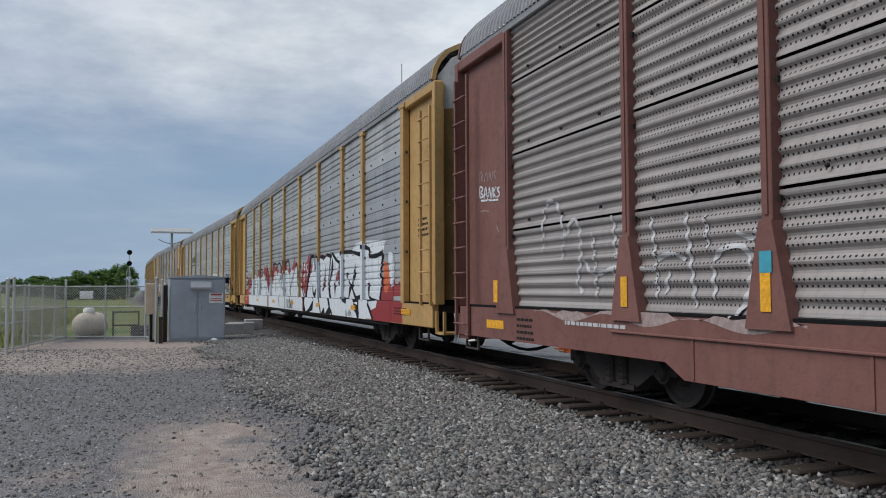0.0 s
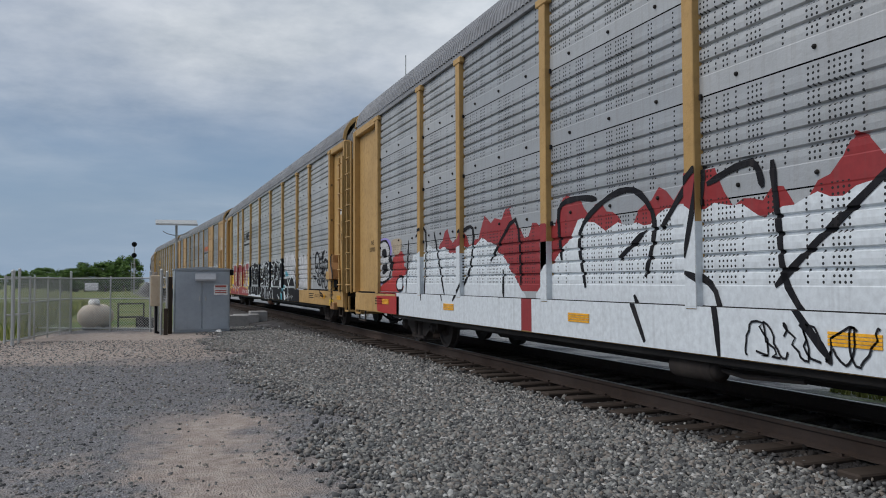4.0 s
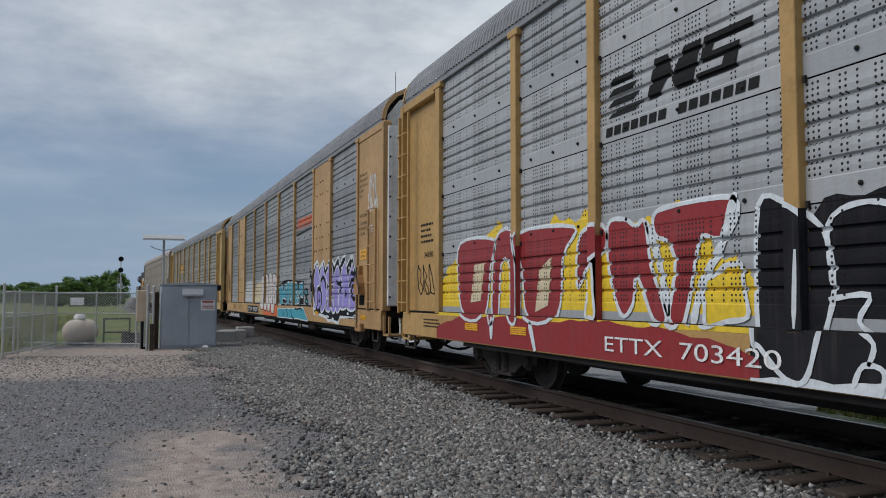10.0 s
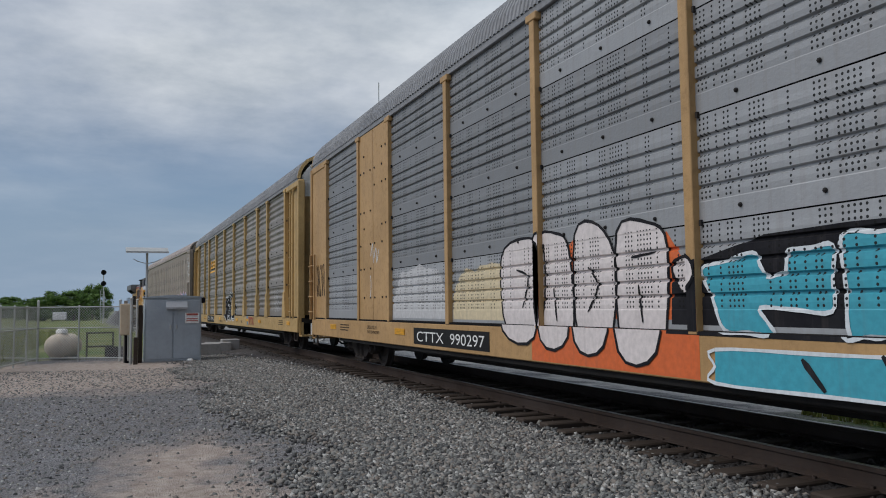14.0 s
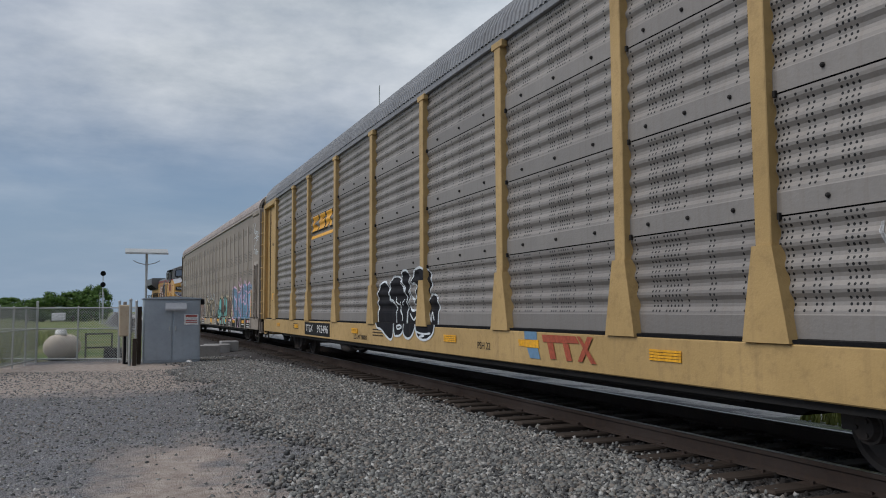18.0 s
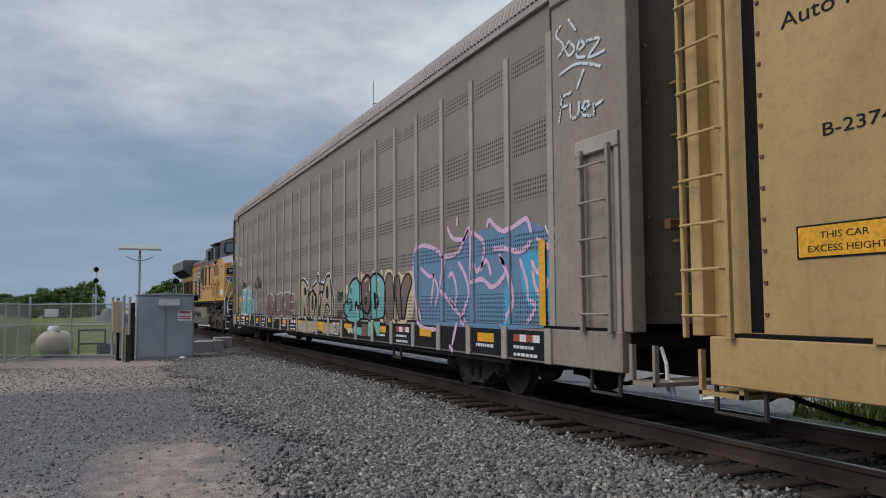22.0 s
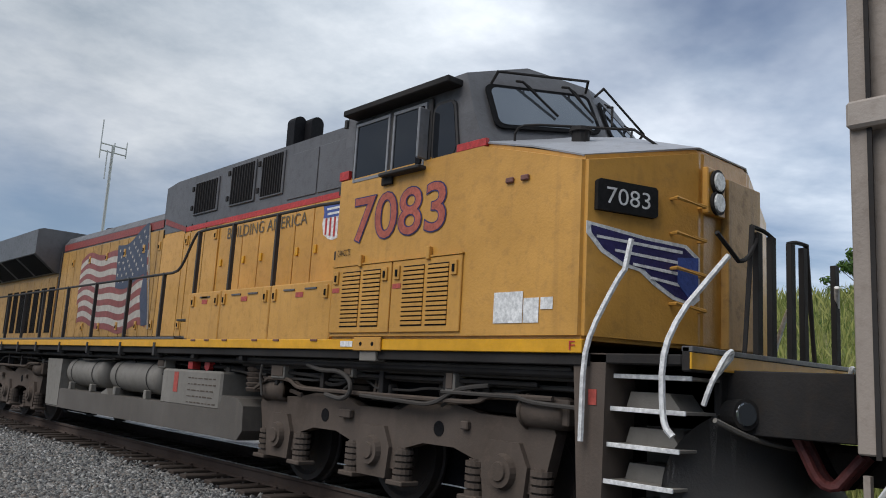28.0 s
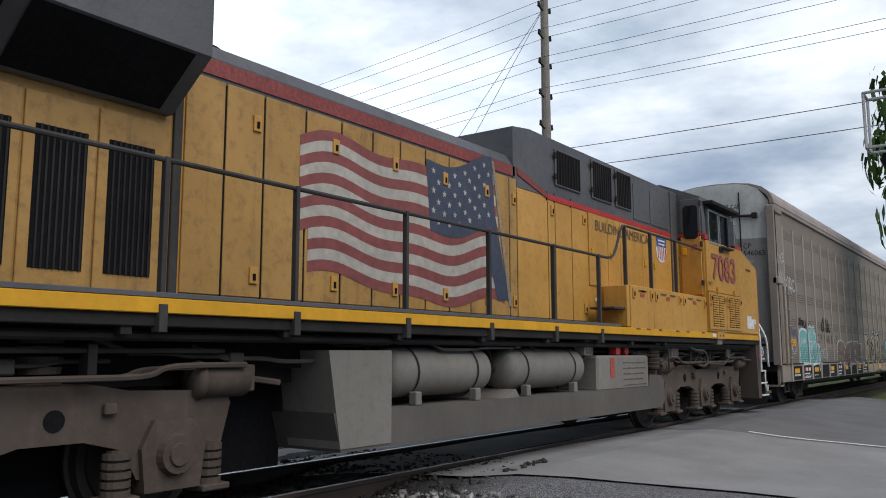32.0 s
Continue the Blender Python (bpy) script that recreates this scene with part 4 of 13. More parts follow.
ladder(car_f, -26.9, 1.0, 3.0, "car_tan", width=0.4)
truck(car_f, -2.1)
truck(car_f, -22.94)



def field(car, u0, u1, z0, z1, material, ragged=0.12, seed=1, lift=0.002, low=0.0, name="graffiti_background"):
    """A sprayed patch with an uneven upper edge."""
    r = random.Random(seed)
    n = max(4, int((u0 - u1) / 0.12))
    ph = [r.uniform(0, 6.28) for _ in range(4)]
    pts, faces = [], []
    for i in range(n + 1):
        k = i / n
        w = 0.5 * math.sin(k * n * 0.35 + ph[0]) + 0.3 * math.sin(k * n * 0.9 + ph[1]) + 0.2 * math.sin(k * n * 1.9 + ph[2])
        fade = min(1.0, 6 * k, 6 * (1 - k))
        top = 0.45 + 0.55 * fade
        pts += [(k, low * (0.5 + 0.5 * math.sin(k * n * 0.5 + ph[3]))), (k, max(0.05, top + ragged * w))]
        if i:
            a = 2 * i
            faces.append((a - 2, a, a + 1, a - 1))
    return paint_on(car, "", u0, u1, z0, z1, material, lift=lift, parts=(pts, faces), fit=[(0, 0), (1, 1)], name=name, label="sprayed patch of colour")


def piece(car, text, u0, u1, z0, z1, fill, edge, glow=None, fat=0.075, line=0.035, seed=1, inner=None, lift=0.004, jump=0.12):
    """A graffiti piece: fat letters that crowd one another, each with its outline."""
    r = random.Random(seed)
    n = len(text)
    wts = [r.uniform(0.85, 1.2) for _ in text]
    tot = sum(wts)
    u = u0
    cells = []
    for ch, w in zip(text, wts):
        du = (u0 - u1) * w / tot
        a, b = u + du * 0.05, u - du * 1.05
        h = z1 - z0
        cells.append((ch, a, b, z0 + h * r.uniform(0, jump), z1 - h * r.uniform(0, jump), r.uniform(-0.12, 0.12)))
        u -= du
    steps = [(glow, fat + line * 2.6, "graffiti_halo", 0.0), (edge, fat + line, "graffiti_outline", 0.002), (fill, fat, "graffiti_letter", 0.005)]
    for mat_, off, nm, up_ in steps:
        if mat_ is None:
            continue
        for i, (ch, a, b, za, zb, sh_) in enumerate(cells):
            ref = letters(ch, 0.0)[0]
            paint_on(car, ch, a, b, za, zb, mat_, off, lift + up_ + 0.0009 * i, shear=sh_, fit=ref, name=nm, label="sprayed graffiti letter")
    if inner:
        for i, (ch, a, b, za, zb, sh_) in enumerate(cells):
            ref = letters(ch, 0.0)[0]
            paint_on(car, ch, a, b, za, zb, inner, -0.02, lift + 0.008 + 0.0009 * i, shear=sh_, fit=ref, name="graffiti_shading", label="sprayed shading in a letter")


def scribble(car, u0, u1, z0, z1, material, strokes=5, width=0.03, seed=1, lift=0.012, flat_x=None, turns=5):
    """A tag of quick looping strokes."""
    r = random.Random(seed)
    w, h = u0 - u1, z1 - z0
    pts, faces = [], []
    for s in range(strokes):
        cx = (s + 0.5) / strokes * w
        p = Vector((cx + r.uniform(-0.1, 0.1) * w / strokes, r.uniform(0, h)))
        prev = None
        a0 = r.uniform(0, 6.28)
        line = []
        for k in range(turns * 4):
            t = k / (turns * 4 - 1)
            x = cx + (w / strokes) * 0.62 * math.sin(a0 + 5.1 * t * r.uniform(0.8, 1.1) + s)
            z = h * (0.5 + 0.5 * math.cos(a0 * 0.7 + 7.3 * t + s * 1.7))
            line.append(Vector((x, z)))
        for i, q in enumerate(line):
            d = (line[min(i + 1, len(line) - 1)] - line[max(i - 1, 0)])
            d = d.normalized() if d.length > 1e-6 else Vector((1, 0))
            nrm = Vector((-d.y, d.x)) * width * 0.5
            k0 = len(pts)
            pts += [tuple(q - nrm), tuple(q + nrm)]
            if i:
                faces.append((k0 - 2, k0, k0 + 1, k0 - 1))
    if flat_x is None:
        return paint_on(car, "", u0, u1, z0, z1, material, lift=lift, parts=(pts, faces), fit=[(0, 0), (w, h)], name="graffiti_tag", label="scribbled spray tag")
    me = bpy.data.meshes.new("graffiti_tag")
    me.from_pydata([(-flat_x, u0 + car["base"] - a, z0 + b) for a, b in pts], [], faces)
    me.materials.append(MAT[material])
    return part("graffiti_tag", me, None, car["empty"], "scribbled spray tag")



def flow(pts, closed, steps=4):
    """A smooth line through a few hand-drawn points."""
    out, n = [], len(pts)
    for i in range(n if closed else n - 1):
        q = [Vector(pts[(i + k) % n] if closed else pts[min(max(i + k, 0), n - 1)]) for k in (-1, 0, 1, 2)]
        for k in range(steps):
            t = k / steps
            out.append(0.5 * (2 * q[1] + (q[2] - q[0]) * t + (2 * q[0] - 5 * q[1] + 4 * q[2] - q[3]) * t * t + (3 * q[1] - q[0] - 3 * q[2] + q[3]) * t ** 3))
    return out if closed else out + [Vector(pts[-1])]


def spray(car, pts, faces, material, lift, name, label):
    """Lays a flat shape given as (u, z) on a car's side."""
    us, zs = [q[0] for q in pts], [q[1] for q in pts]
    return paint_on(car, "", max(us), min(us), min(zs), max(zs), material, lift=lift, parts=([(-q[0], q[1]) for q in pts], faces), name=name, label=label)


def stroke(car, pts, material, width, lift, closed=False):
    """One sprayed line with round ends and a slightly uneven width."""
    line = flow(pts, closed)
    if closed:
        line.append(line[0])
    v, f = [], []
    for i, q in enumerate(line):
        d = line[min(i + 1, len(line) - 1)] - line[max(i - 1, 0)]
        d = d.normalized() if d.length > 1e-6 else Vector((1, 0))
        w = width * (0.5 + 0.07 * math.sin(i * 1.9 + pts[0][0] * 9))
        if not closed and i in (0, len(line) - 1):
            w *= 0.55
        v += [q + Vector((-d.y, d.x)) * w, q - Vector((-d.y, d.x)) * w]
        if i:
            f.append((2 * i - 2, 2 * i, 2 * i + 1, 2 * i - 1))
    return spray(car, v, f, material, lift, "graffiti_line", "sprayed graffiti line")


def shape(car, pts, material, edge, line, lift, curved):
    """A sprayed patch, filled, with an outline where it has one."""
    ring = flow(pts, True) if curved else [Vector(q) for q in pts]
    tri = tessellate_polygon([[(q[0], q[1], 0) for q in ring]])
    spray(car, ring, [tuple(t) for t in tri], material, lift, "graffiti_patch", "sprayed patch of a graffiti letter")
    if edge:
        stroke(car, pts if curved else [q for a, b in zip(pts, pts[1:] + pts[:1]) for q in (a, tuple(0.5 * (Vector(a) + Vector(b))))], edge, line, lift + 0.003, True)



def painted_post(car, u, z1, material):
    """The lower part of a post that the painters went over too."""
    w = car["post_w"] / 2 + 0.004
    bm = bmesh.new()
    box(bm, -car["post_x"] - 0.002, -SIDE, u + car["base"] - w, u + car["base"] + w, Z_DECK + 0.01, z1)
    return part("painted_post_foot", bm, material, car["empty"], "post foot under spray paint")


def tag_line(car, pts, material, width, x):
    """A thin sprayed line on a flat panel."""
    line = flow(pts, False)
    v, f = [], []
    for i, q in enumerate(line):
        d = (line[min(i + 1, len(line) - 1)] - line[max(i - 1, 0)]).normalized() * width * 0.5
        v += [(-x, q.x - d.y + car["base"], q.y + d.x), (-x, q.x + d.y + car["base"], q.y - d.x)]
        if i:
            f.append((2 * i - 2, 2 * i, 2 * i + 1, 2 * i - 1))
    me = bpy.data.meshes.new("graffiti_line")
    me.from_pydata(v, [], f)
    me.materials.append(MAT[material])
    return part("graffiti_line", me, None, car["empty"], "sprayed graffiti line")


# brown car
field(car_a, -2.4, -7.0, 0.90, 1.04, "spray_thin", 0.5, 4, low=0.8)
small_print(car_a, -1.9, 0.86, 0.5, 4)
small_print(car_a, -3.2, 0.86, 1.3, 1, 0.06, material="spray_grey")
for u in (-1.35, -4.5, -6.6):
    plate(car_a, u + 0.06, u - 0.06, 1.1, 1.42, "decal_yellow", x=POST_X + 0.03)
plate(car_a, -6.54, -6.68, 1.42, 1.6, "spray_teal", x=POST_X + 0.032)
plate(car_a, -1.0, -1.5, 0.72, 0.84, "decal_yellow")

# white piece
field(car_b, -2.9, -26.0, 0.62, 2.12, "spray_maroon", 0.22, 2)
field(car_b, -16.2, -23.6, 0.61, 2.2, "spray_white", 0.05, 5, lift=0.004)
field(car_b, -9.0, -15.9, 0.61, 1.95, "spray_white", 0.10, 6, lift=0.004)
field(car_b, -3.0, -8.7, 0.61, 1.85, "spray_white", 0.10, 7, lift=0.004)
scribble(car_b, -13.0, -14.3, 0.66, 0.95, "spray_black", 6, 0.02, 7)
stencil(car_b, "33700", -0.72 + 0.0, 1.98, 0.10, x=SIDE - 0.055)
stencil(car_b, "NS", -0.84, 2.14, 0.10, x=SIDE - 0.055)

# red and black pieces
field(car_c, -1.5, -9.0, 0.62, 1.02, "spray_maroon", 0.1, 2, lift=0.003)
field(car_c, -1.5, -8.9, 1.0, 2.15, "spray_yellow", 0.25, 3)
field(car_c, -8.9, -13.2, 0.61, 2.08, "spray_black", 0.05, 9)
field(car_c, -12.6, -19.2, 0.61, 2.06, "spray_black", 0.05, 10, lift=0.0028)
field(car_c, -18.0, -21.4, 0.61, 1.42, "spray_black", 0.08, 11, lift=0.0024)
field(car_c, -8.9, -13.0, 0.61, 0.70, "spray_white", 0.5, 12, lift=0.006)
stencil(car_c, "ETTX  703420", -6.75, 0.72, 0.16, "decal_white", 2.5, x=SILL_X + 0.014)
stencil(car_c, "34690", -0.75, 2.02, 0.10, x=SIDE - 0.055)
scribble(car_c, -0.5, -1.2, 1.35, 1.9, "spray_black", 3, 0.025, 18, flat_x=SIDE - 0.055)
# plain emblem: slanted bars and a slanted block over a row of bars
for i in range(4):
    z = 3.28 + i * 0.12
    paint_on(car_c, "", -6.75, -7.25 + i * 0.03, z, z + 0.07, "decal_black", lift=0.006, shear=0.0, parts=([(0.0, 0), (1.0, 0), (1.25, 1), (0.25, 1)], [(0, 1, 2, 3)]), fit=[(0, 0), (1, 1)], name="emblem_bar")
paint_on(car_c, "", -7.45, -8.15, 3.32, 3.72, "decal_black", lift=0.006, parts=([(0, 0), (0.25, 0), (0.55, 0.5), (0.65, 0), (1, 0), (1.2, 1), (0.85, 1), (0.6, 0.45), (0.5, 1), (0.2, 1)], [(0, 1, 2, 9), (2, 3, 4, 7), (4, 5, 6, 7), (2, 7, 8, 9)]), fit=[(0, 0), (1, 1)], name="emblem_block")
paint_on(car_c, "", -8.2, -8.85, 3.32, 3.72, "decal_black", lift=0.006, parts=([(0, 0), (0.8, 0), (0.9, 0.6), (0.35, 0.6), (0.4, 0.78), (1.1, 0.78), (1.15, 1), (0.2, 1), (0.1, 0.42), (0.6, 0.42), (0.55, 0.2), (0.03, 0.2)], [(0, 1, 10, 11), (1, 2, 9, 10), (2, 3, 8, 9), (3, 4, 7, 8), (4, 5, 6, 7)]), fit=[(0, 0), (1, 1)], name="emblem_block")
for i in range(15):
    if i == 7:
        continue
    u = -6.7 - i * 0.155
    paint_on(car_c, "", u, u - 0.12, 3.08, 3.18, "decal_black", lift=0.006, parts=([(0, 0), (1, 0), (1.15, 1), (0.15, 1)], [(0, 1, 2, 3)]), fit=[(0, 0), (1, 1)], name="emblem_bar")

# violet and turquoise pieces
field(car_d, -11.9, -15.0, 0.62, 1.95, "spray_orange", 0.15, 23)
field(car_d, -6.7, -9.1, 1.1, 1.95, "spray_grey", 0.12, 24)
field(car_d, -9.3, -11.9, 1.1, 1.9, "spray_cream", 0.12, 25)
scribble(car_d, -0.7, -1.5, 1.6, 2.4, "spray_black", 4, 0.03, 32, flat_x=SIDE + 0.048)
for line in ([(-5.3, 2.35), (-5.45, 2.6), (-5.5, 2.2)], [(-5.55, 2.3), (-5.7, 2.5), (-5.75, 2.2), (-5.9, 2.45)], [(-5.25, 1.5), (-5.32, 1.75), (-5.28, 1.95)]):
    tag_line(car_d, line, "spray_white", 0.03, SIDE + 0.05)
scribble(car_d, -26.3, -27.0, 3.2, 4.0, "spray_white", 4, 0.035, 34, flat_x=SIDE + 0.046)
stencil(car_d, "TRI", -26.35, 2.72, 0.17, "decal_white", x=SIDE + 0.046)
plate(car_d, -7.85, -10.7, 0.66, 0.94, "decal_black")
stencil(car_d, "CTTX  990297", -8.0, 0.71, 0.17, "decal_white", 2.55, x=SILL_X + 0.009)
for z, t_ in ((4.05, "EXH 19-0 W 4-7"), (3.93, "EXW 10-8 H 8-0"), (3.81, "EW 9-10 H 16-8"), (3.69, "IL 89-9"), (3.57, "IW 9-1"), (3.12, "AARDECK CLEARANCE"), (2.94, "A  63 1/4 MIN"), (2.82, "B  62 5/16 MIN"), (2.70, "C  65  MIN")):
    stencil(car_d, t_, -25.5, z, 0.075, width=min(0.75, 0.048 * len(t_)), x=SIDE + 0.046)
plate(car_d, -25.6, -26.15, 2.15, 2.38, "decal_yellow", x=SIDE + 0.046, label="yellow height warning plate")
stencil(car_d, "THIS CAR", -25.72, 2.29, 0.05, x=SIDE + 0.052)
stencil(car_d, "EXCESS HEIGHT", -25.66, 2.2, 0.05, width=0.42, x=SIDE + 0.052)
stencil(car_d, "SPECIAL NO. 24", -5.1, 0.86, 0.07)
stencil(car_d, "BRAKE BEAM REQUIRED", -5.1, 0.76, 0.07, width=0.9)
for i in range(4):
    u = -17.98 - i * 0.58
    paint_on(car_d, "", u, u - 0.5, 3.42, 3.74, "spray_orange", lift=0.006, parts=([(0, 0), (0.3, 0), (0.4, 0.4), (0.8, 0.4), (0.75, 0), (1.0, 0), (1.25, 1), (0.25, 1)], [(0, 1, 2, 7), (2, 3, 6, 7), (3, 4, 5, 6)]), fit=[(0, 0), (1, 1)], name="emblem_block")
paint_on(car_d, "", -17.95, -20.1, 3.22, 3.34, "decal_black", lift=0.006, parts=([(0, 0), (0.2, 0.15), (1, 0.7), (1, 1), (0.15, 0.75), (0, 0.6)], [(0, 1, 4, 5), (1, 2, 3, 4)]), fit=[(0, 0), (1, 1)], name="emblem_bar")

# pale yellow car: emblem, number board, black throw-up
scribble(car_e, -23.5, -24.3, 1.2, 1.9, "spray_grey", 3, 0.025, 43)
plate(car_e, -5.95, -8.7, 0.65, 0.98, "decal_black")
stencil(car_e, "TTGX", -6.1, 0.73, 0.19, "decal_white", 0.8, x=SILL_X + 0.009)
stencil(car_e, "992496", -7.4, 0.73, 0.19, "decal_white", 1.15, x=SILL_X + 0.009)
stencil(car_e, "PSH 22", -17.2, 0.74, 0.10)
stencil(car_e, "LD LMT 80000", -10.84, 0.68, 0.10, width=0.95)
for i, sh_ in enumerate((((0, 0), (1, 0), (1.05, 0.25), (0.35, 0.25), (0.4, 0.75), (1.1, 0.75), (1.15, 1), (0.15, 1)), ((0, 0), (0.95, 0), (1.1, 0.6), (0.4, 0.6), (0.42, 0.78), (1.1, 0.78), (1.15, 1), (0.2, 1)), ((0, 0), (0.35, 0), (0.6, 0.35), (0.75, 0), (1.1, 0), (0.8, 0.5), (1.2, 1), (0.15, 1)))):
    u = -6.5 - i * 0.72
    n_ = len(sh_)
    c_ = (sum(p[0] for p in sh_) / n_ * 0.6, 0.5)
    fan = [(n_, k, (k + 1) % n_) for k in range(n_)]
    paint_on(car_e, "", u + 0.04, u - 0.66, 3.36, 3.82, "decal_black", lift=0.004, parts=(list(sh_) + [c_], fan), fit=[(0, 0), (1, 1)], name="emblem_shadow")
    paint_on(car_e, "", u, u - 0.6, 3.40, 3.80, "decal_yellow", lift=0.007, parts=(list(sh_) + [c_], fan), fit=[(0, 0), (1, 1)], name="emblem_block")
paint_on(car_e, "", -6.4, -8.7, 3.2, 3.29, "decal_yellow", lift=0.007, parts=([(0, 0), (1, 0), (1, 1), (0, 1)], [(0, 1, 2, 3)]), fit=[(0, 0), (1, 1)], name="emblem_bar")

# taupe car
field(car_f, -6.2, -11.5, 0.62, 1.3, "spray_brown", 0.25, 54)
piece(car_f, "SMOKE", -6.8, -11.2, 0.95, 1.65, "spray_brown", "spray_white", None, 0.08, 0.03, 24)
scribble(car_f, -3.9, -5.4, 1.95, 2.35, "spray_black", 4, 0.045, 65)
scribble(car_f, -3.4, -4.6, 1.15, 1.45, "spray_white", 6, 0.03, 66)
for u, ch in ((-3.25, "C"), (-3.75, "P"), (-4.33, "5"), (-4.68, "4"), (-5.05, "6"), (-5.55, "0"), (-5.95, "6"), (-6.45, "5")):
    stencil(car_f, ch, u, 1.60, 0.27, x=SIDE + 0.006)
plate(car_f, 0.08, -0.52, 1.50, 1.68, "decal_yellow", x=SIDE + 0.004, label="yellow height warning plate")
stencil(car_f, "THIS CAR", -0.05, 1.61, 0.04, x=SIDE + 0.010)
stencil(car_f, "EXCESS HEIGHT", 0.0, 1.53, 0.04, width=0.42, x=SIDE + 0.010)
plate(car_f, 0.33, 0.20, 1.05, 1.9, "decal_yellow", x=1.452)
plate(car_f, -25.65, -25.8, 1.05, 2.1, "decal_yellow", x=1.452)
for i, (a, b) in enumerate(zip(F_POSTS[1:], F_POSTS[:-1])):
    bm = bmesh.new()
    box(bm, -SILL_X - 0.006, -SILL_X, a + 14.07, b + 13.93, 0.63, 0.985)
    part("sill_plate", bm, "decal_black", car_f["empty"], "black plate with reflective markings")
    if i % 2 == 0:
        plate(car_f, b - 0.3, b - 0.82, 0.80, 0.92, "decal_yellow", x=SILL_X + 0.008)
        if i % 4 == 0:
            small_print(car_f, b - 0.25, 0.73, 0.6, 1, 0.06, x=SILL_X + 0.008, material="decal_white")
    elif i % 4 == 1:
        for k in range(4):
            plate(car_f, b - 0.25 - k * 0.17, b - 0.42 - k * 0.17, 0.84, 0.93, "decal_red" if k % 2 == 0 else "decal_white", x=SILL_X + 0.008)
        small_print(car_f, b - 0.25, 0.75, 0.65, 2, 0.055, x=SILL_X + 0.008, material="decal_white")
for u in F_POSTS:
    bm = bmesh.new()
    box(bm, -SILL_X - 0.03, -SILL_X + 0.02, u + 14 - 0.075, u + 14 + 0.075, 0.60, 1.02, 0.006)
    part("post_foot", bm, "post_tan", car_f["empty"])
stencil(car_f, "JACK/LIFT HERE", -2.25, 0.68, 0.055, "decal_white", 0.45, x=SILL_X + 0.012)
stencil(car_f, "2 INCH HF COMP SHOES", -1.15, 0.68, 0.05, "decal_white", 0.7, x=SILL_X + 0.012)

# chalky loops on the brown car
stroke(car_a, [(-3.11, 1.92), (-3.19, 2.06), (-3.39, 2.11), (-3.45, 1.7), (-3.37, 1.37), (-3.5, 1.24)], "spray_grey", 0.05, 0.012)
stroke(car_a, [(-3.71, 1.95), (-3.76, 1.56), (-3.81, 1.17)], "spray_grey", 0.05, 0.012)
stroke(car_a, [(-4.13, 2.11), (-4.18, 1.73), (-4.23, 1.55)], "spray_grey", 0.05, 0.012)
stroke(car_a, [(-3.51, 1.63), (-3.76, 1.46), (-4.23, 1.55)], "spray_grey", 0.05, 0.012)
stroke(car_a, [(-4.82, 2.05), (-4.9, 1.7), (-4.94, 1.18)], "spray_grey", 0.05, 0.012)
stroke(car_a, [(-4.9, 1.58), (-5.18, 1.64), (-5.4, 1.57)], "spray_grey", 0.05, 0.012)
stroke(car_a, [(-5.41, 2.05), (-5.48, 1.56), (-5.55, 1.11)], "spray_grey", 0.05, 0.012)
stroke(car_a, [(-5.7, 1.98), (-5.73, 1.66)], "spray_grey", 0.05, 0.012)
stroke(car_a, [(-5.8, 1.55), (-5.96, 1.65), (-6.21, 1.66), (-6.31, 1.54), (-6.26, 1.25), (-6.12, 1.05)], "spray_grey", 0.05, 0.012)
stroke(car_a, [(-4.5, 1.51), (-4.9, 1.48)], "spray_grey", 0.05, 0.012)
stroke(car_a, [(-6.14, 1.79), (-6.31, 1.73), (-6.43, 1.82)], "spray_grey", 0.05, 0.012)
stroke(car_a, [(-2.52, 1.74), (-2.58, 2.32), (-2.84, 2.4), (-3.05, 2.07), (-3.01, 1.65)], "spray_grey", 0.05, 0.012)
stroke(car_a, [(-5.13, 1.47), (-5.08, 1.24)], "spray_grey", 0.05, 0.012)
stroke(car_a, [(-5.8, 1.5), (-5.83, 1.19)], "spray_grey", 0.05, 0.012)
stroke(car_a, [(-4.34, 1.54), (-4.15, 1.49), (-4.27, 1.3), (-4.29, 0.99)], "spray_grey", 0.035, 0.03)
stroke(car_a, [(-6.24, 1.63), (-6.33, 1.49), (-6.31, 1.25), (-6.12, 1.03)], "spray_grey", 0.035, 0.03)
# white letters outlined in black
shape(car_b, [(-16.81, 2.3), (-17.05, 2.33), (-16.94, 2.16), (-16.32, 1.12), (-16.19, 0.86), (-16.45, 0.61), (-16.06, 0.61), (-15.98, 0.95)], "spray_black", None, 0, 0.007, 0)
shape(car_b, [(-17.43, 2.26), (-17.57, 2.27), (-17.58, 1.88), (-17.42, 1.82)], "spray_black", None, 0, 0.007, 0)
shape(car_b, [(-17.03, 1.52), (-17.36, 1.18), (-17.74, 1.38), (-17.5, 1.0), (-17.21, 1.14)], "spray_black", None, 0, 0.007, 0)
shape(car_b, [(-16.45, 0.61), (-16.89, 0.71), (-17.61, 1.0), (-17.46, 0.68), (-16.99, 0.61)], "spray_black", None, 0, 0.007, 0)
shape(car_b, [(-18.79, 1.65), (-19.03, 2.13), (-18.94, 1.73), (-18.94, 1.4), (-18.58, 1.22), (-18.53, 1.26)], "spray_black", None, 0, 0.007, 0)
shape(car_b, [(-19.42, 1.43), (-19.7, 1.99), (-19.82, 2.16), (-19.93, 1.92), (-19.81, 1.74), (-19.65, 1.58)], "spray_black", None, 0, 0.007, 0)
shape(car_b, [(-19.95, 1.38), (-20.13, 1.54), (-20.12, 1.24)], "spray_black", None, 0, 0.007, 0)
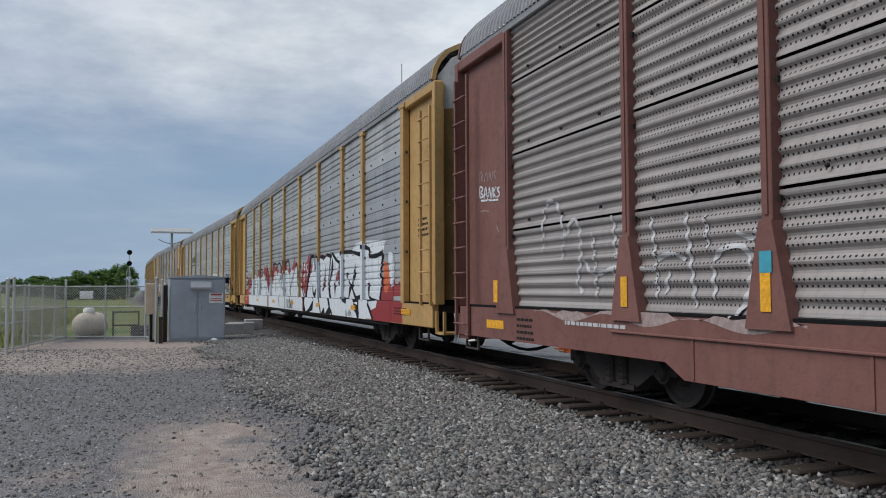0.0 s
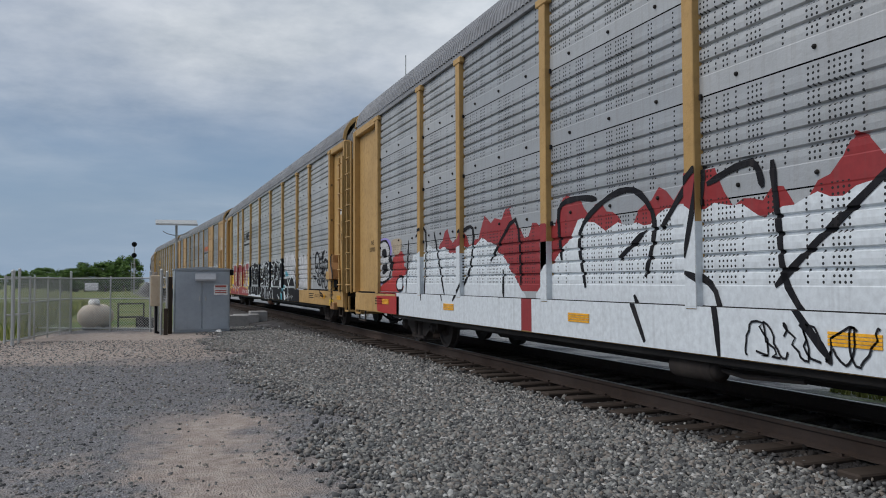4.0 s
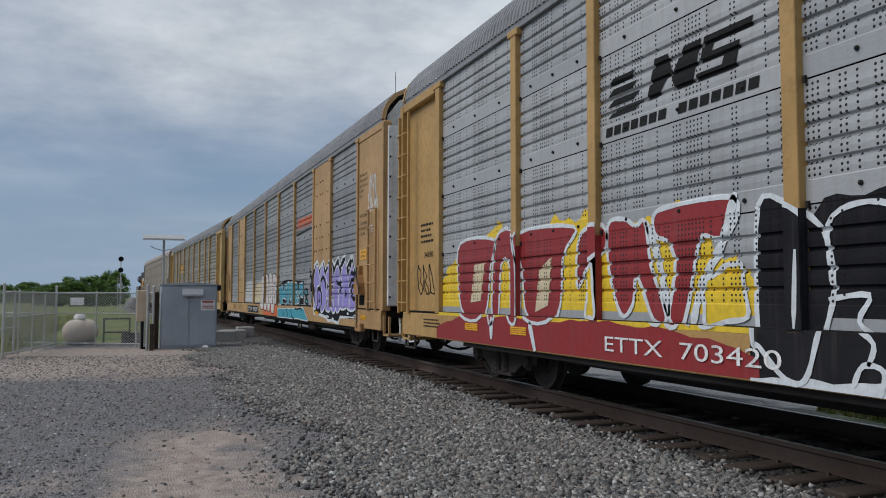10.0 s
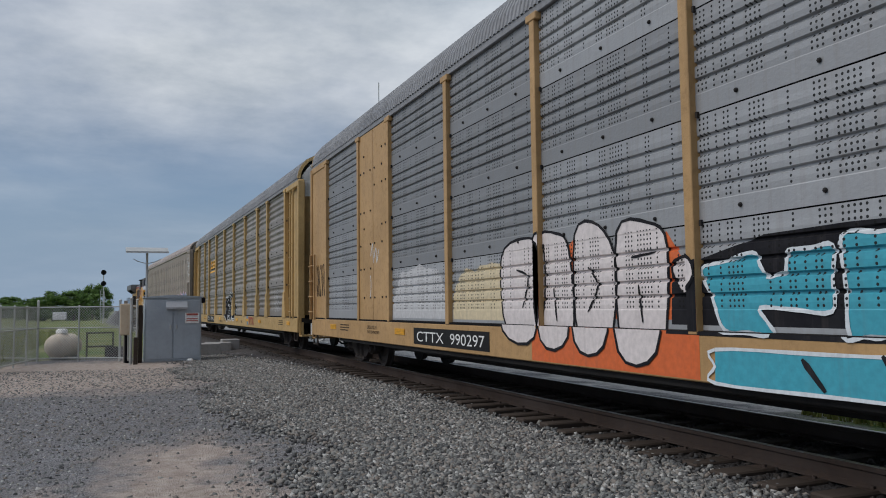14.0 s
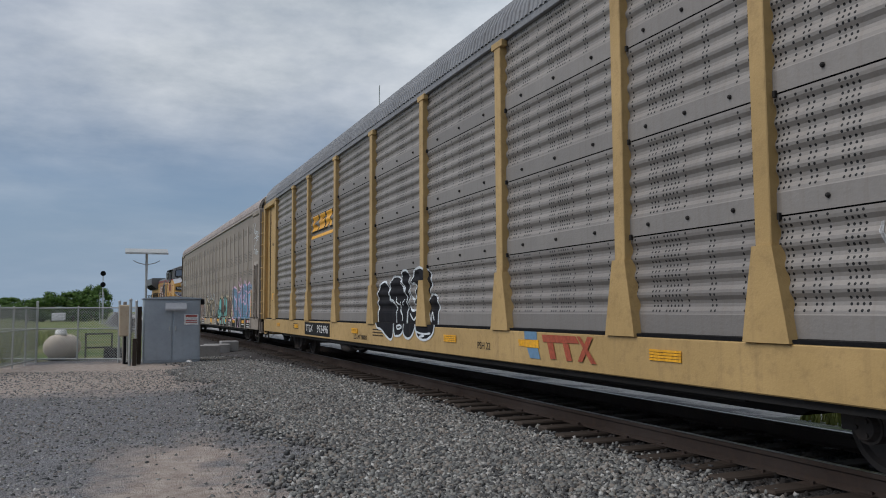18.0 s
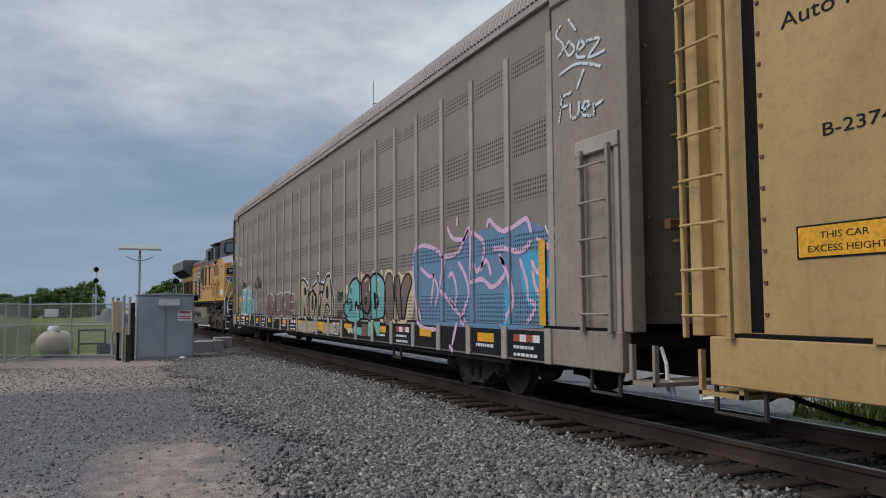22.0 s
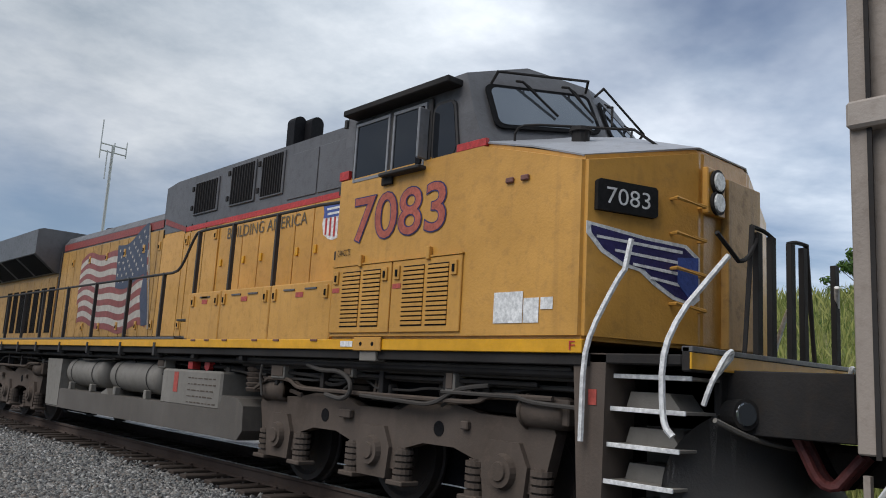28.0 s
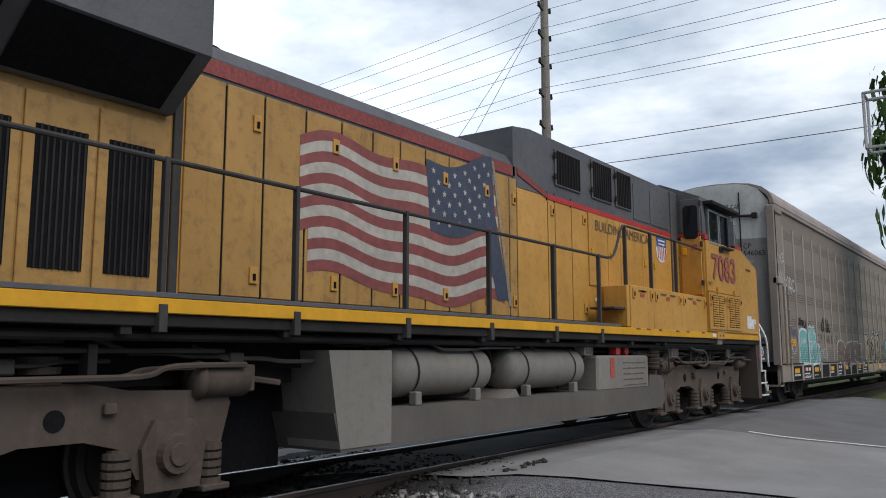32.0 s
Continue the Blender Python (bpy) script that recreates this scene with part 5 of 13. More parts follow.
shape(car_b, [(-18.62, 0.61), (-19.04, 0.8), (-19.15, 0.61)], "spray_black", None, 0, 0.007, 0)
shape(car_b, [(-19.16, 0.61), (-19.68, 0.84), (-19.93, 0.69), (-19.78, 0.61)], "spray_black", None, 0, 0.007, 0)
shape(car_b, [(-18.84, 1.68), (-18.84, 1.45), (-18.65, 1.28)], "spray_maroon", None, 0, 0.01, 0)
shape(car_b, [(-19.54, 1.61), (-19.68, 1.92), (-19.72, 1.9), (-19.62, 1.65)], "spray_maroon", None, 0, 0.01, 0)
stroke(car_b, [(-18.14, 2.26), (-18.17, 1.68), (-18.24, 1.15), (-18.39, 0.9), (-18.6, 0.61)], "spray_black", 0.1, 0.008)
stroke(car_b, [(-19.42, 1.48), (-19.5, 1.26), (-19.63, 1.0), (-19.76, 0.84)], "spray_black", 0.1, 0.008)
stroke(car_b, [(-16.81, 2.3), (-17.43, 2.29)], "spray_black", 0.1, 0.008)
stroke(car_b, [(-17.55, 2.29), (-18.14, 2.24)], "spray_black", 0.1, 0.008)
stroke(car_b, [(-18.22, 2.24), (-18.95, 2.21)], "spray_black", 0.1, 0.008)
stroke(car_b, [(-19.04, 2.27), (-19.77, 2.19)], "spray_black", 0.1, 0.008)
stroke(car_b, [(-9.7, 1.55), (-9.64, 2.18), (-10.04, 2.29), (-10.52, 2.24)], "spray_black", 0.07, 0.008)
stroke(car_b, [(-10.26, 1.21), (-10.14, 1.86), (-10.67, 2.2), (-11.26, 2.26), (-11.61, 1.9), (-11.44, 1.33)], "spray_black", 0.07, 0.008)
stroke(car_b, [(-10.96, 1.53), (-11.45, 1.81)], "spray_black", 0.07, 0.008)
stroke(car_b, [(-11.71, 1.81), (-12.18, 2.25), (-12.37, 2.28), (-12.17, 1.51)], "spray_black", 0.07, 0.008)
stroke(car_b, [(-12.17, 1.37), (-12.52, 1.19), (-12.63, 0.61)], "spray_black", 0.07, 0.008)
stroke(car_b, [(-12.42, 2.19), (-12.99, 2.32), (-13.14, 2.08)], "spray_black", 0.07, 0.008)
stroke(car_b, [(-13.25, 2.3), (-13.31, 1.75), (-13.4, 1.24), (-13.89, 0.68)], "spray_black", 0.07, 0.008)
stroke(car_b, [(-13.26, 1.24), (-13.9, 1.73), (-14.62, 2.16), (-14.71, 1.47)], "spray_black", 0.07, 0.008)
stroke(car_b, [(-14.79, 2.22), (-15.1, 1.97), (-15.19, 1.46), (-15.54, 1.32), (-15.97, 0.95)], "spray_black", 0.07, 0.008)
stroke(car_b, [(-14.88, 1.76), (-14.77, 1.32), (-14.69, 1.02)], "spray_black", 0.07, 0.008)
stroke(car_b, [(-11.24, 1.14), (-11.51, 0.66)], "spray_black", 0.07, 0.008)
stroke(car_b, [(-4.07, 2.15), (-4.67, 2.2), (-4.55, 0.93)], "spray_black", 0.06, 0.008)
stroke(car_b, [(-5.12, 2.18), (-5.67, 0.95)], "spray_black", 0.06, 0.008)
stroke(car_b, [(-6.43, 2.1), (-6.91, 2.13), (-6.77, 1.47), (-6.18, 0.96)], "spray_black", 0.06, 0.008)
stroke(car_b, [(-7.58, 1.59), (-8.42, 2.16), (-8.57, 1.23)], "spray_black", 0.06, 0.008)
stroke(car_b, [(-8.01, 1.46), (-8.01, 1.04)], "spray_black", 0.06, 0.008)
stroke(car_b, [(-3.63, 2.1), (-3.44, 1.06)], "spray_black", 0.06, 0.008)
stroke(car_b, [(-15.26, 1.96), (-15.4, 1.67), (-15.62, 2.15)], "spray_white", 0.07, 0.012)
stroke(car_b, [(-15.83, 2.03), (-16.03, 2.08), (-15.96, 1.92), (-15.8, 2.0)], "spray_white", 0.07, 0.012)
stroke(car_b, [(-16.4, 2.09), (-16.22, 1.97), (-16.46, 1.83), (-16.27, 1.71)], "spray_white", 0.07, 0.012)
stroke(car_b, [(-15.68, 1.66), (-16.02, 1.78), (-15.89, 1.59), (-15.75, 1.52)], "spray_white", 0.07, 0.012)
shape(car_b, [(-20.52, 1.93), (-20.76, 2.0), (-20.63, 1.36), (-20.49, 1.45)], "spray_black", None, 0, 0.007, 0)
shape(car_b, [(-19.96, 1.47), (-20.21, 1.38), (-20.11, 1.07)], "spray_black", None, 0, 0.007, 0)
shape(car_b, [(-21.27, 1.7), (-21.58, 1.72), (-21.54, 1.56), (-21.99, 1.41), (-22.32, 1.95), (-22.4, 1.59), (-22.19, 1.53), (-22.13, 1.3), (-22.43, 1.13), (-22.91, 1.17), (-22.9, 1.01), (-22.38, 0.97), (-21.97, 1.32), (-21.57, 0.98), (-21.74, 1.42)], "spray_black", None, 0, 0.007, 0)
shape(car_b, [(-20.92, 1.1), (-21.64, 1.08), (-21.61, 0.93), (-21.25, 0.97)], "spray_black", None, 0, 0.007, 0)
shape(car_b, [(-23.47, 1.43), (-23.65, 1.45), (-23.62, 1.15), (-23.82, 1.1), (-24.34, 1.05), (-23.67, 1.01), (-23.55, 1.14)], "spray_black", None, 0, 0.007, 0)
shape(car_b, [(-22.38, 0.97), (-22.9, 0.91), (-22.95, 0.61), (-22.77, 0.61), (-22.63, 0.73), (-22.47, 0.78)], "spray_black", None, 0, 0.007, 0)
shape(car_b, [(-20.15, 1.46), (-20.29, 1.73), (-20.53, 1.8), (-20.52, 1.59)], "spray_maroon", None, 0, 0.008, 0)
shape(car_b, [(-23.81, 0.8), (-24.34, 0.9), (-24.54, 1.52), (-24.97, 1.54), (-25.3, 1.45), (-25.27, 0.61), (-24.17, 0.61)], "spray_maroon", None, 0, 0.008, 0)
stroke(car_b, [(-19.65, 2.31), (-19.36, 1.47), (-19.61, 0.93), (-20.06, 0.61)], "spray_black", 0.1, 0.011)
stroke(car_b, [(-19.73, 2.3), (-20.59, 2.0), (-21.02, 2.22), (-21.53, 2.24), (-22.1, 2.21)], "spray_black", 0.1, 0.011)
stroke(car_b, [(-22.1, 2.21), (-22.93, 2.13), (-23.07, 2.29), (-23.63, 2.21), (-23.63, 2.06), (-24.12, 2.04), (-24.58, 2.07), (-24.54, 1.87), (-24.42, 1.57)], "spray_black", 0.1, 0.011)
stroke(car_b, [(-22.98, 1.46), (-22.86, 0.91), (-22.95, 0.69)], "spray_black", 0.1, 0.011)
stroke(car_b, [(-24.42, 1.57), (-24.57, 1.51), (-24.47, 1.25), (-24.4, 1.04)], "spray_black", 0.1, 0.011)
stroke(car_b, [(-23.67, 0.98), (-23.88, 0.81), (-24.09, 0.61)], "spray_black", 0.1, 0.011)
shape(car_b, [(-24.66, 1.86), (-24.93, 1.8), (-25.02, 1.5), (-24.91, 1.25), (-24.7, 1.29)], "spray_orange", None, 0, 0.01, 1)
shape(car_b, [(-24.99, 2.04), (-25.23, 2.05), (-25.31, 1.92), (-25.3, 1.41), (-25.12, 1.37), (-25.03, 1.66)], "spray_white", None, 0, 0.012, 1)
stroke(car_b, [(-21.61, 0.79), (-21.66, 0.61), (-21.78, 0.74)], "spray_black", 0.03, 0.013)
stroke(car_b, [(-21.9, 0.78), (-21.93, 0.63)], "spray_black", 0.03, 0.013)
stroke(car_b, [(-22.01, 0.81), (-22.04, 0.63)], "spray_black", 0.03, 0.013)
stroke(car_b, [(-22.11, 0.76), (-22.22, 0.63)], "spray_black", 0.03, 0.013)
shape(car_b, [(-18.9, 2.20), (-20.4, 2.25), (-22.1, 2.28), (-22.4, 2.42), (-23.5, 2.42), (-24.75, 2.36), (-24.55, 1.85), (-24.4, 1.05), (-24.1, 0.63), (-18.9, 0.63)], "spray_white", None, 0, 0.0045, 0)
# red and yellow letters
shape(car_c, [(-2.41, 2.16), (-3.69, 2.14), (-3.57, 1.77), (-3.36, 1.02), (-2.58, 1.02), (-2.31, 1.54)], "spray_maroon", "spray_white", 0.05, 0.008, 1)
shape(car_c, [(-3.75, 2.14), (-4.43, 2.13), (-4.53, 1.04), (-4.26, 1.04), (-4.19, 1.75), (-3.93, 1.76), (-3.83, 1.03), (-3.61, 1.02)], "spray_maroon", "spray_white", 0.05, 0.008, 1)
shape(car_c, [(-4.51, 2.17), (-6.0, 2.14), (-5.72, 1.8), (-5.57, 1.07), (-4.77, 1.03), (-4.59, 1.66)], "spray_maroon", "spray_white", 0.05, 0.008, 1)
shape(car_c, [(-6.19, 2.07), (-6.62, 2.11), (-6.68, 1.85), (-6.31, 1.67), (-6.07, 1.41), (-6.05, 1.82)], "spray_maroon", "spray_white", 0.05, 0.008, 1)
shape(car_c, [(-6.73, 2.1), (-7.03, 2.14), (-7.24, 2.05), (-7.4, 2.08), (-7.49, 1.63), (-7.73, 1.11), (-7.52, 1.08), (-7.25, 1.52), (-7.17, 1.22), (-6.96, 1.12), (-6.74, 1.6)], "spray_maroon", "spray_white", 0.05, 0.008, 1)
shape(car_c, [(-7.54, 2.11), (-7.76, 2.19), (-8.68, 2.18), (-8.62, 1.87), (-8.42, 1.83), (-8.22, 1.82), (-8.0, 1.08), (-7.77, 1.1), (-7.87, 1.62), (-7.75, 1.85), (-7.57, 1.92)], "spray_maroon", "spray_white", 0.05, 0.008, 1)
shape(car_c, [(-2.97, 1.8), (-3.36, 1.82), (-3.21, 1.25), (-2.83, 1.22)], "spray_cream", None, 0, 0.013, 0)
shape(car_c, [(-5.09, 1.66), (-5.43, 1.81), (-5.33, 1.2), (-4.98, 1.11)], "spray_cream", None, 0, 0.013, 0)
shape(car_c, [(-8.26, 1.43), (-8.58, 1.59), (-8.75, 1.59), (-8.82, 1.14), (-8.3, 1.04)], "spray_yellow", "spray_white", 0.05, 0.01, 0)
shape(car_c, [(-6.31, 1.54), (-6.5, 1.67), (-6.55, 1.09), (-6.24, 1.08)], "spray_yellow", "spray_white", 0.05, 0.01, 0)
stroke(car_c, [(-8.7, 2.22), (-8.59, 1.95), (-8.5, 1.75), (-8.26, 1.44), (-8.11, 1.04)], "spray_white", 0.1, 0.011)
stroke(car_c, [(-3.73, 1.02), (-3.73, 0.7)], "spray_white", 0.1, 0.011)
stroke(car_c, [(-4.93, 0.98), (-5.09, 0.61)], "spray_white", 0.1, 0.011)
stroke(car_c, [(-7.42, 2.08), (-7.63, 1.63), (-7.76, 1.12)], "spray_white", 0.1, 0.011)
# black letters outlined in white
shape(car_c, [(-8.96, 2.07), (-9.28, 2.06), (-9.58, 1.87), (-9.68, 1.68), (-9.71, 1.33), (-9.6, 0.98), (-9.48, 0.67), (-9.28, 0.66), (-9.01, 0.9), (-8.93, 1.0)], "spray_black", "spray_white", 0.05, 0.008, 1)
stroke(car_c, [(-9.42, 1.68), (-9.39, 1.06)], "spray_white", 0.045, 0.013)
stroke(car_c, [(-9.71, 1.33), (-9.67, 1.85), (-9.95, 1.99), (-10.29, 1.91), (-10.42, 1.59), (-10.28, 1.44)], "spray_white", 0.044, 0.01)
stroke(car_c, [(-10.42, 1.51), (-10.62, 1.8), (-10.73, 1.89)], "spray_white", 0.044, 0.01)
stroke(car_c, [(-9.66, 1.29), (-10.02, 1.32), (-9.93, 1.13), (-10.1, 0.98), (-10.05, 0.82)], "spray_white", 0.044, 0.01)
stroke(car_c, [(-10.5, 1.36), (-10.78, 1.8), (-10.94, 1.9), (-11.44, 1.9)], "spray_white", 0.044, 0.01)
stroke(car_c, [(-10.45, 1.4), (-10.77, 1.36), (-10.68, 1.14), (-10.76, 0.99), (-10.76, 0.81)], "spray_white", 0.044, 0.01)
stroke(car_c, [(-11.44, 1.9), (-11.4, 1.35)], "spray_white", 0.044, 0.01)
stroke(car_c, [(-11.29, 1.42), (-11.59, 1.25), (-11.42, 1.04), (-11.41, 0.87)], "spray_white", 0.044, 0.01)
stroke(car_c, [(-11.64, 1.89), (-11.77, 1.75), (-11.8, 1.42)], "spray_white", 0.044, 0.01)
stroke(car_c, [(-11.94, 1.89), (-11.83, 1.68)], "spray_white", 0.044, 0.01)
stroke(car_c, [(-12.04, 1.9), (-12.05, 1.35), (-12.04, 0.96)], "spray_white", 0.044, 0.01)
stroke(car_c, [(-9.92, 0.66), (-10.01, 0.82), (-10.18, 0.79), (-10.14, 0.61)], "spray_white", 0.044, 0.01)
stroke(car_c, [(-12.15, 2.05), (-12.33, 2.04), (-12.44, 1.84), (-12.59, 1.53), (-12.86, 1.49), (-13.11, 1.5)], "spray_white", 0.052, 0.01)
stroke(car_c, [(-12.44, 1.94), (-12.76, 1.88), (-13.07, 1.95), (-13.31, 2.04), (-13.58, 2.05), (-13.75, 1.98), (-13.81, 1.81), (-13.74, 1.5), (-13.65, 1.23), (-13.55, 1.09), (-13.72, 1.04), (-13.93, 1.02)], "spray_white", 0.052, 0.01)
stroke(car_c, [(-13.2, 1.37), (-13.48, 1.4), (-13.61, 1.44)], "spray_white", 0.052, 0.01)
stroke(car_c, [(-13.84, 1.97), (-14.04, 1.96), (-14.15, 1.99), (-14.23, 1.94), (-14.26, 1.73), (-14.3, 1.48), (-14.36, 1.4)], "spray_white", 0.052, 0.01)
stroke(car_c, [(-14.14, 1.69), (-14.1, 1.59), (-14.11, 1.38), (-14.2, 1.23), (-14.38, 1.21), (-14.56, 1.23), (-14.6, 1.38), (-14.55, 1.57)], "spray_white", 0.052, 0.01)
stroke(car_c, [(-14.35, 1.83), (-14.54, 1.84), (-14.68, 1.87), (-14.76, 1.95)], "spray_white", 0.052, 0.01)
stroke(car_c, [(-14.84, 1.81), (-15.05, 1.84), (-15.14, 1.89), (-15.34, 1.82), (-15.55, 1.78), (-15.75, 1.83), (-15.82, 1.92), (-15.93, 1.93)], "spray_white", 0.052, 0.01)
stroke(car_c, [(-15.08, 1.68), (-15.22, 1.63), (-15.33, 1.56), (-15.59, 1.51), (-15.88, 1.56)], "spray_white", 0.052, 0.01)
stroke(car_c, [(-15.22, 1.63), (-15.24, 1.5), (-15.27, 1.43)], "spray_white", 0.052, 0.01)
stroke(car_c, [(-15.18, 1.26), (-15.43, 1.39), (-15.69, 1.5)], "spray_white", 0.052, 0.01)
stroke(car_c, [(-15.42, 1.13), (-15.63, 1.26), (-15.8, 1.36), (-15.87, 1.44)], "spray_white", 0.052, 0.01)
stroke(car_c, [(-15.65, 1.18), (-15.72, 1.08), (-15.79, 1.0)], "spray_white", 0.052, 0.01)
stroke(car_c, [(-12.51, 1.16), (-12.74, 1.19), (-13.29, 1.24)], "spray_white", 0.052, 0.01)
stroke(car_c, [(-12.57, 0.86), (-12.62, 0.68), (-12.89, 0.75), (-13.23, 0.91), (-13.19, 1.17)], "spray_white", 0.052, 0.01)
stroke(car_c, [(-14.84, 0.89), (-14.9, 0.78), (-15.01, 0.61), (-15.18, 0.61)], "spray_white", 0.052, 0.01)
stroke(car_c, [(-15.22, 0.71), (-15.28, 0.87), (-15.44, 0.86), (-15.56, 0.74), (-15.65, 0.61)], "spray_white", 0.052, 0.01)
stroke(car_c, [(-12.18, 0.97), (-12.08, 0.71), (-11.99, 0.61)], "spray_white", 0.052, 0.01)
stroke(car_c, [(-14.76, 1.94), (-14.84, 1.79), (-14.86, 1.56), (-14.94, 1.23), (-15.03, 1.1), (-14.92, 0.98)], "spray_white", 0.085, 0.011)
stroke(car_c, [(-14.24, 1.18), (-14.16, 0.98), (-14.1, 0.91), (-14.22, 0.63), (-14.33, 0.61)], "spray_white", 0.085, 0.011)
stroke(car_c, [(-14.4, 1.13), (-14.43, 0.94), (-14.54, 0.66), (-14.58, 0.61)], "spray_white", 0.085, 0.011)
stroke(car_c, [(-14.33, 1.87), (-14.59, 1.78), (-14.77, 1.81), (-15.25, 1.82), (-15.41, 2.0), (-15.84, 1.93), (-15.98, 1.79)], "spray_white", 0.052, 0.01)
stroke(car_c, [(-14.92, 1.32), (-15.24, 1.46), (-15.62, 1.52), (-15.97, 1.45), (-16.09, 1.18), (-16.29, 1.37), (-16.48, 1.37)], "spray_white", 0.052, 0.01)
stroke(car_c, [(-15.97, 1.45), (-16.04, 1.78), (-16.18, 1.98), (-16.44, 2.06), (-16.68, 1.97), (-16.79, 1.81), (-16.89, 1.55), (-16.78, 1.43), (-16.6, 1.37), (-16.67, 1.69)], "spray_white", 0.052, 0.01)
stroke(car_c, [(-16.79, 2.0), (-16.96, 1.92), (-17.07, 1.98), (-17.12, 1.79)], "spray_white", 0.052, 0.01)
stroke(car_c, [(-17.06, 1.73), (-17.21, 1.3), (-17.36, 1.01)], "spray_white", 0.052, 0.01)
stroke(car_c, [(-16.08, 0.97), (-16.14, 0.64), (-16.26, 0.61)], "spray_white", 0.052, 0.01)
stroke(car_c, [(-17.12, 1.79), (-17.28, 1.96), (-17.59, 2.05), (-17.91, 2.05), (-18.21, 1.91), (-18.41, 1.72), (-18.44, 1.51), (-18.4, 1.4)], "spray_white", 0.07, 0.012)
stroke(car_c, [(-18.15, 1.41), (-18.52, 1.41), (-18.81, 1.42), (-19.02, 1.25), (-19.24, 1.11), (-19.36, 1.02), (-19.36, 0.84), (-19.41, 0.61), (-19.43, 0.61)], "spray_white", 0.07, 0.012)
stroke(car_c, [(-19.18, 1.18), (-19.31, 1.34), (-19.53, 1.45), (-19.7, 1.49), (-19.91, 1.44), (-20.16, 1.33), (-20.33, 1.21)], "spray_white", 0.07, 0.012)
shape(car_c, [(-17.21, 1.24), (-17.57, 1.5), (-17.83, 1.5), (-17.66, 1.25), (-17.55, 1.01), (-17.36, 1.01)], "spray_white", None, 0, 0.011, 0)
shape(car_c, [(-15.23, 1.17), (-15.61, 1.38), (-15.82, 1.04), (-15.81, 0.9), (-15.6, 1.03)], "spray_white", None, 0, 0.011, 0)
shape(car_c, [(-18.46, 0.94), (-18.76, 0.92), (-18.86, 0.61), (-18.6, 0.61)], "spray_white", None, 0, 0.011, 0)
shape(car_c, [(-18.23, 1.17), (-18.58, 1.15), (-18.8, 1.0), (-18.5, 1.0)], "spray_white", None, 0, 0.011, 0)
shape(car_c, [(-18.45, 1.71), (-18.96, 1.59), (-18.99, 1.49), (-18.48, 1.46)], "spray_teal", None, 0, 0.011, 0)
shape(car_c, [(-18.06, 1.14), (-18.27, 1.17), (-18.35, 0.98), (-18.14, 0.9)], "spray_teal", None, 0, 0.011, 0)
shape(car_c, [(-17.83, 0.88), (-18.14, 0.84), (-18.13, 0.61), (-17.91, 0.61)], "spray_teal", None, 0, 0.011, 0)
shape(car_c, [(-18.88, 0.75), (-18.93, 0.8), (-18.99, 0.76), (-18.93, 0.7)], "spray_grey", None, 0, 0.011, 1)
shape(car_c, [(-19.04, 0.7), (-19.1, 0.75), (-19.15, 0.71), (-19.1, 0.66)], "spray_grey", None, 0, 0.011, 1)
shape(car_c, [(-19.13, 0.8), (-19.19, 0.85), (-19.24, 0.8), (-19.18, 0.75)], "spray_grey", None, 0, 0.011, 1)
shape(car_c, [(-19.52, 0.85), (-19.56, 0.89), (-19.61, 0.85), (-19.56, 0.81)], "spray_grey", None, 0, 0.011, 1)
shape(car_c, [(-19.55, 0.74), (-19.6, 0.79), (-19.64, 0.74), (-19.59, 0.7)], "spray_grey", None, 0, 0.011, 1)
shape(car_c, [(-19.95, 0.78), (-19.99, 0.83), (-20.03, 0.79), (-19.99, 0.74)], "spray_grey", None, 0, 0.011, 1)
shape(car_c, [(-20.06, 0.72), (-20.1, 0.76), (-20.14, 0.72), (-20.1, 0.68)], "spray_grey", None, 0, 0.011, 1)
shape(car_c, [(-20.19, 0.77), (-20.23, 0.81), (-20.26, 0.77), (-20.22, 0.73)], "spray_grey", None, 0, 0.011, 1)
shape(car_c, [(-17.37, 0.68), (-17.45, 0.74), (-17.52, 0.69), (-17.44, 0.63)], "spray_grey", None, 0, 0.011, 1)
shape(car_c, [(-17.46, 0.65), (-17.54, 0.72), (-17.62, 0.66), (-17.54, 0.61)], "spray_grey", None, 0, 0.011, 1)
# bubbles and drips over the sill
rb = random.Random(31)
for u in (-13.6, -13.8, -15.2, -15.35, -15.9, -16.1, -17.2, -17.9, -18.9, -19.3, -19.8):
    r0, z0 = rb.uniform(0.03, 0.065), rb.uniform(0.68, 0.86)
    shape(car_c, [(u + r0 * math.cos(q), z0 + r0 * math.sin(q)) for q in [2 * math.pi * k / 8 for k in range(8)]], "spray_grey", None, 0, 0.012, 1)
    shape(car_c, [(u - r0 * 1.6 + 0.3 * r0 * math.cos(q), z0 - r0 + 0.3 * r0 * math.sin(q)) for q in [2 * math.pi * k / 6 for k in range(6)]], "spray_white", None, 0, 0.013, 1)
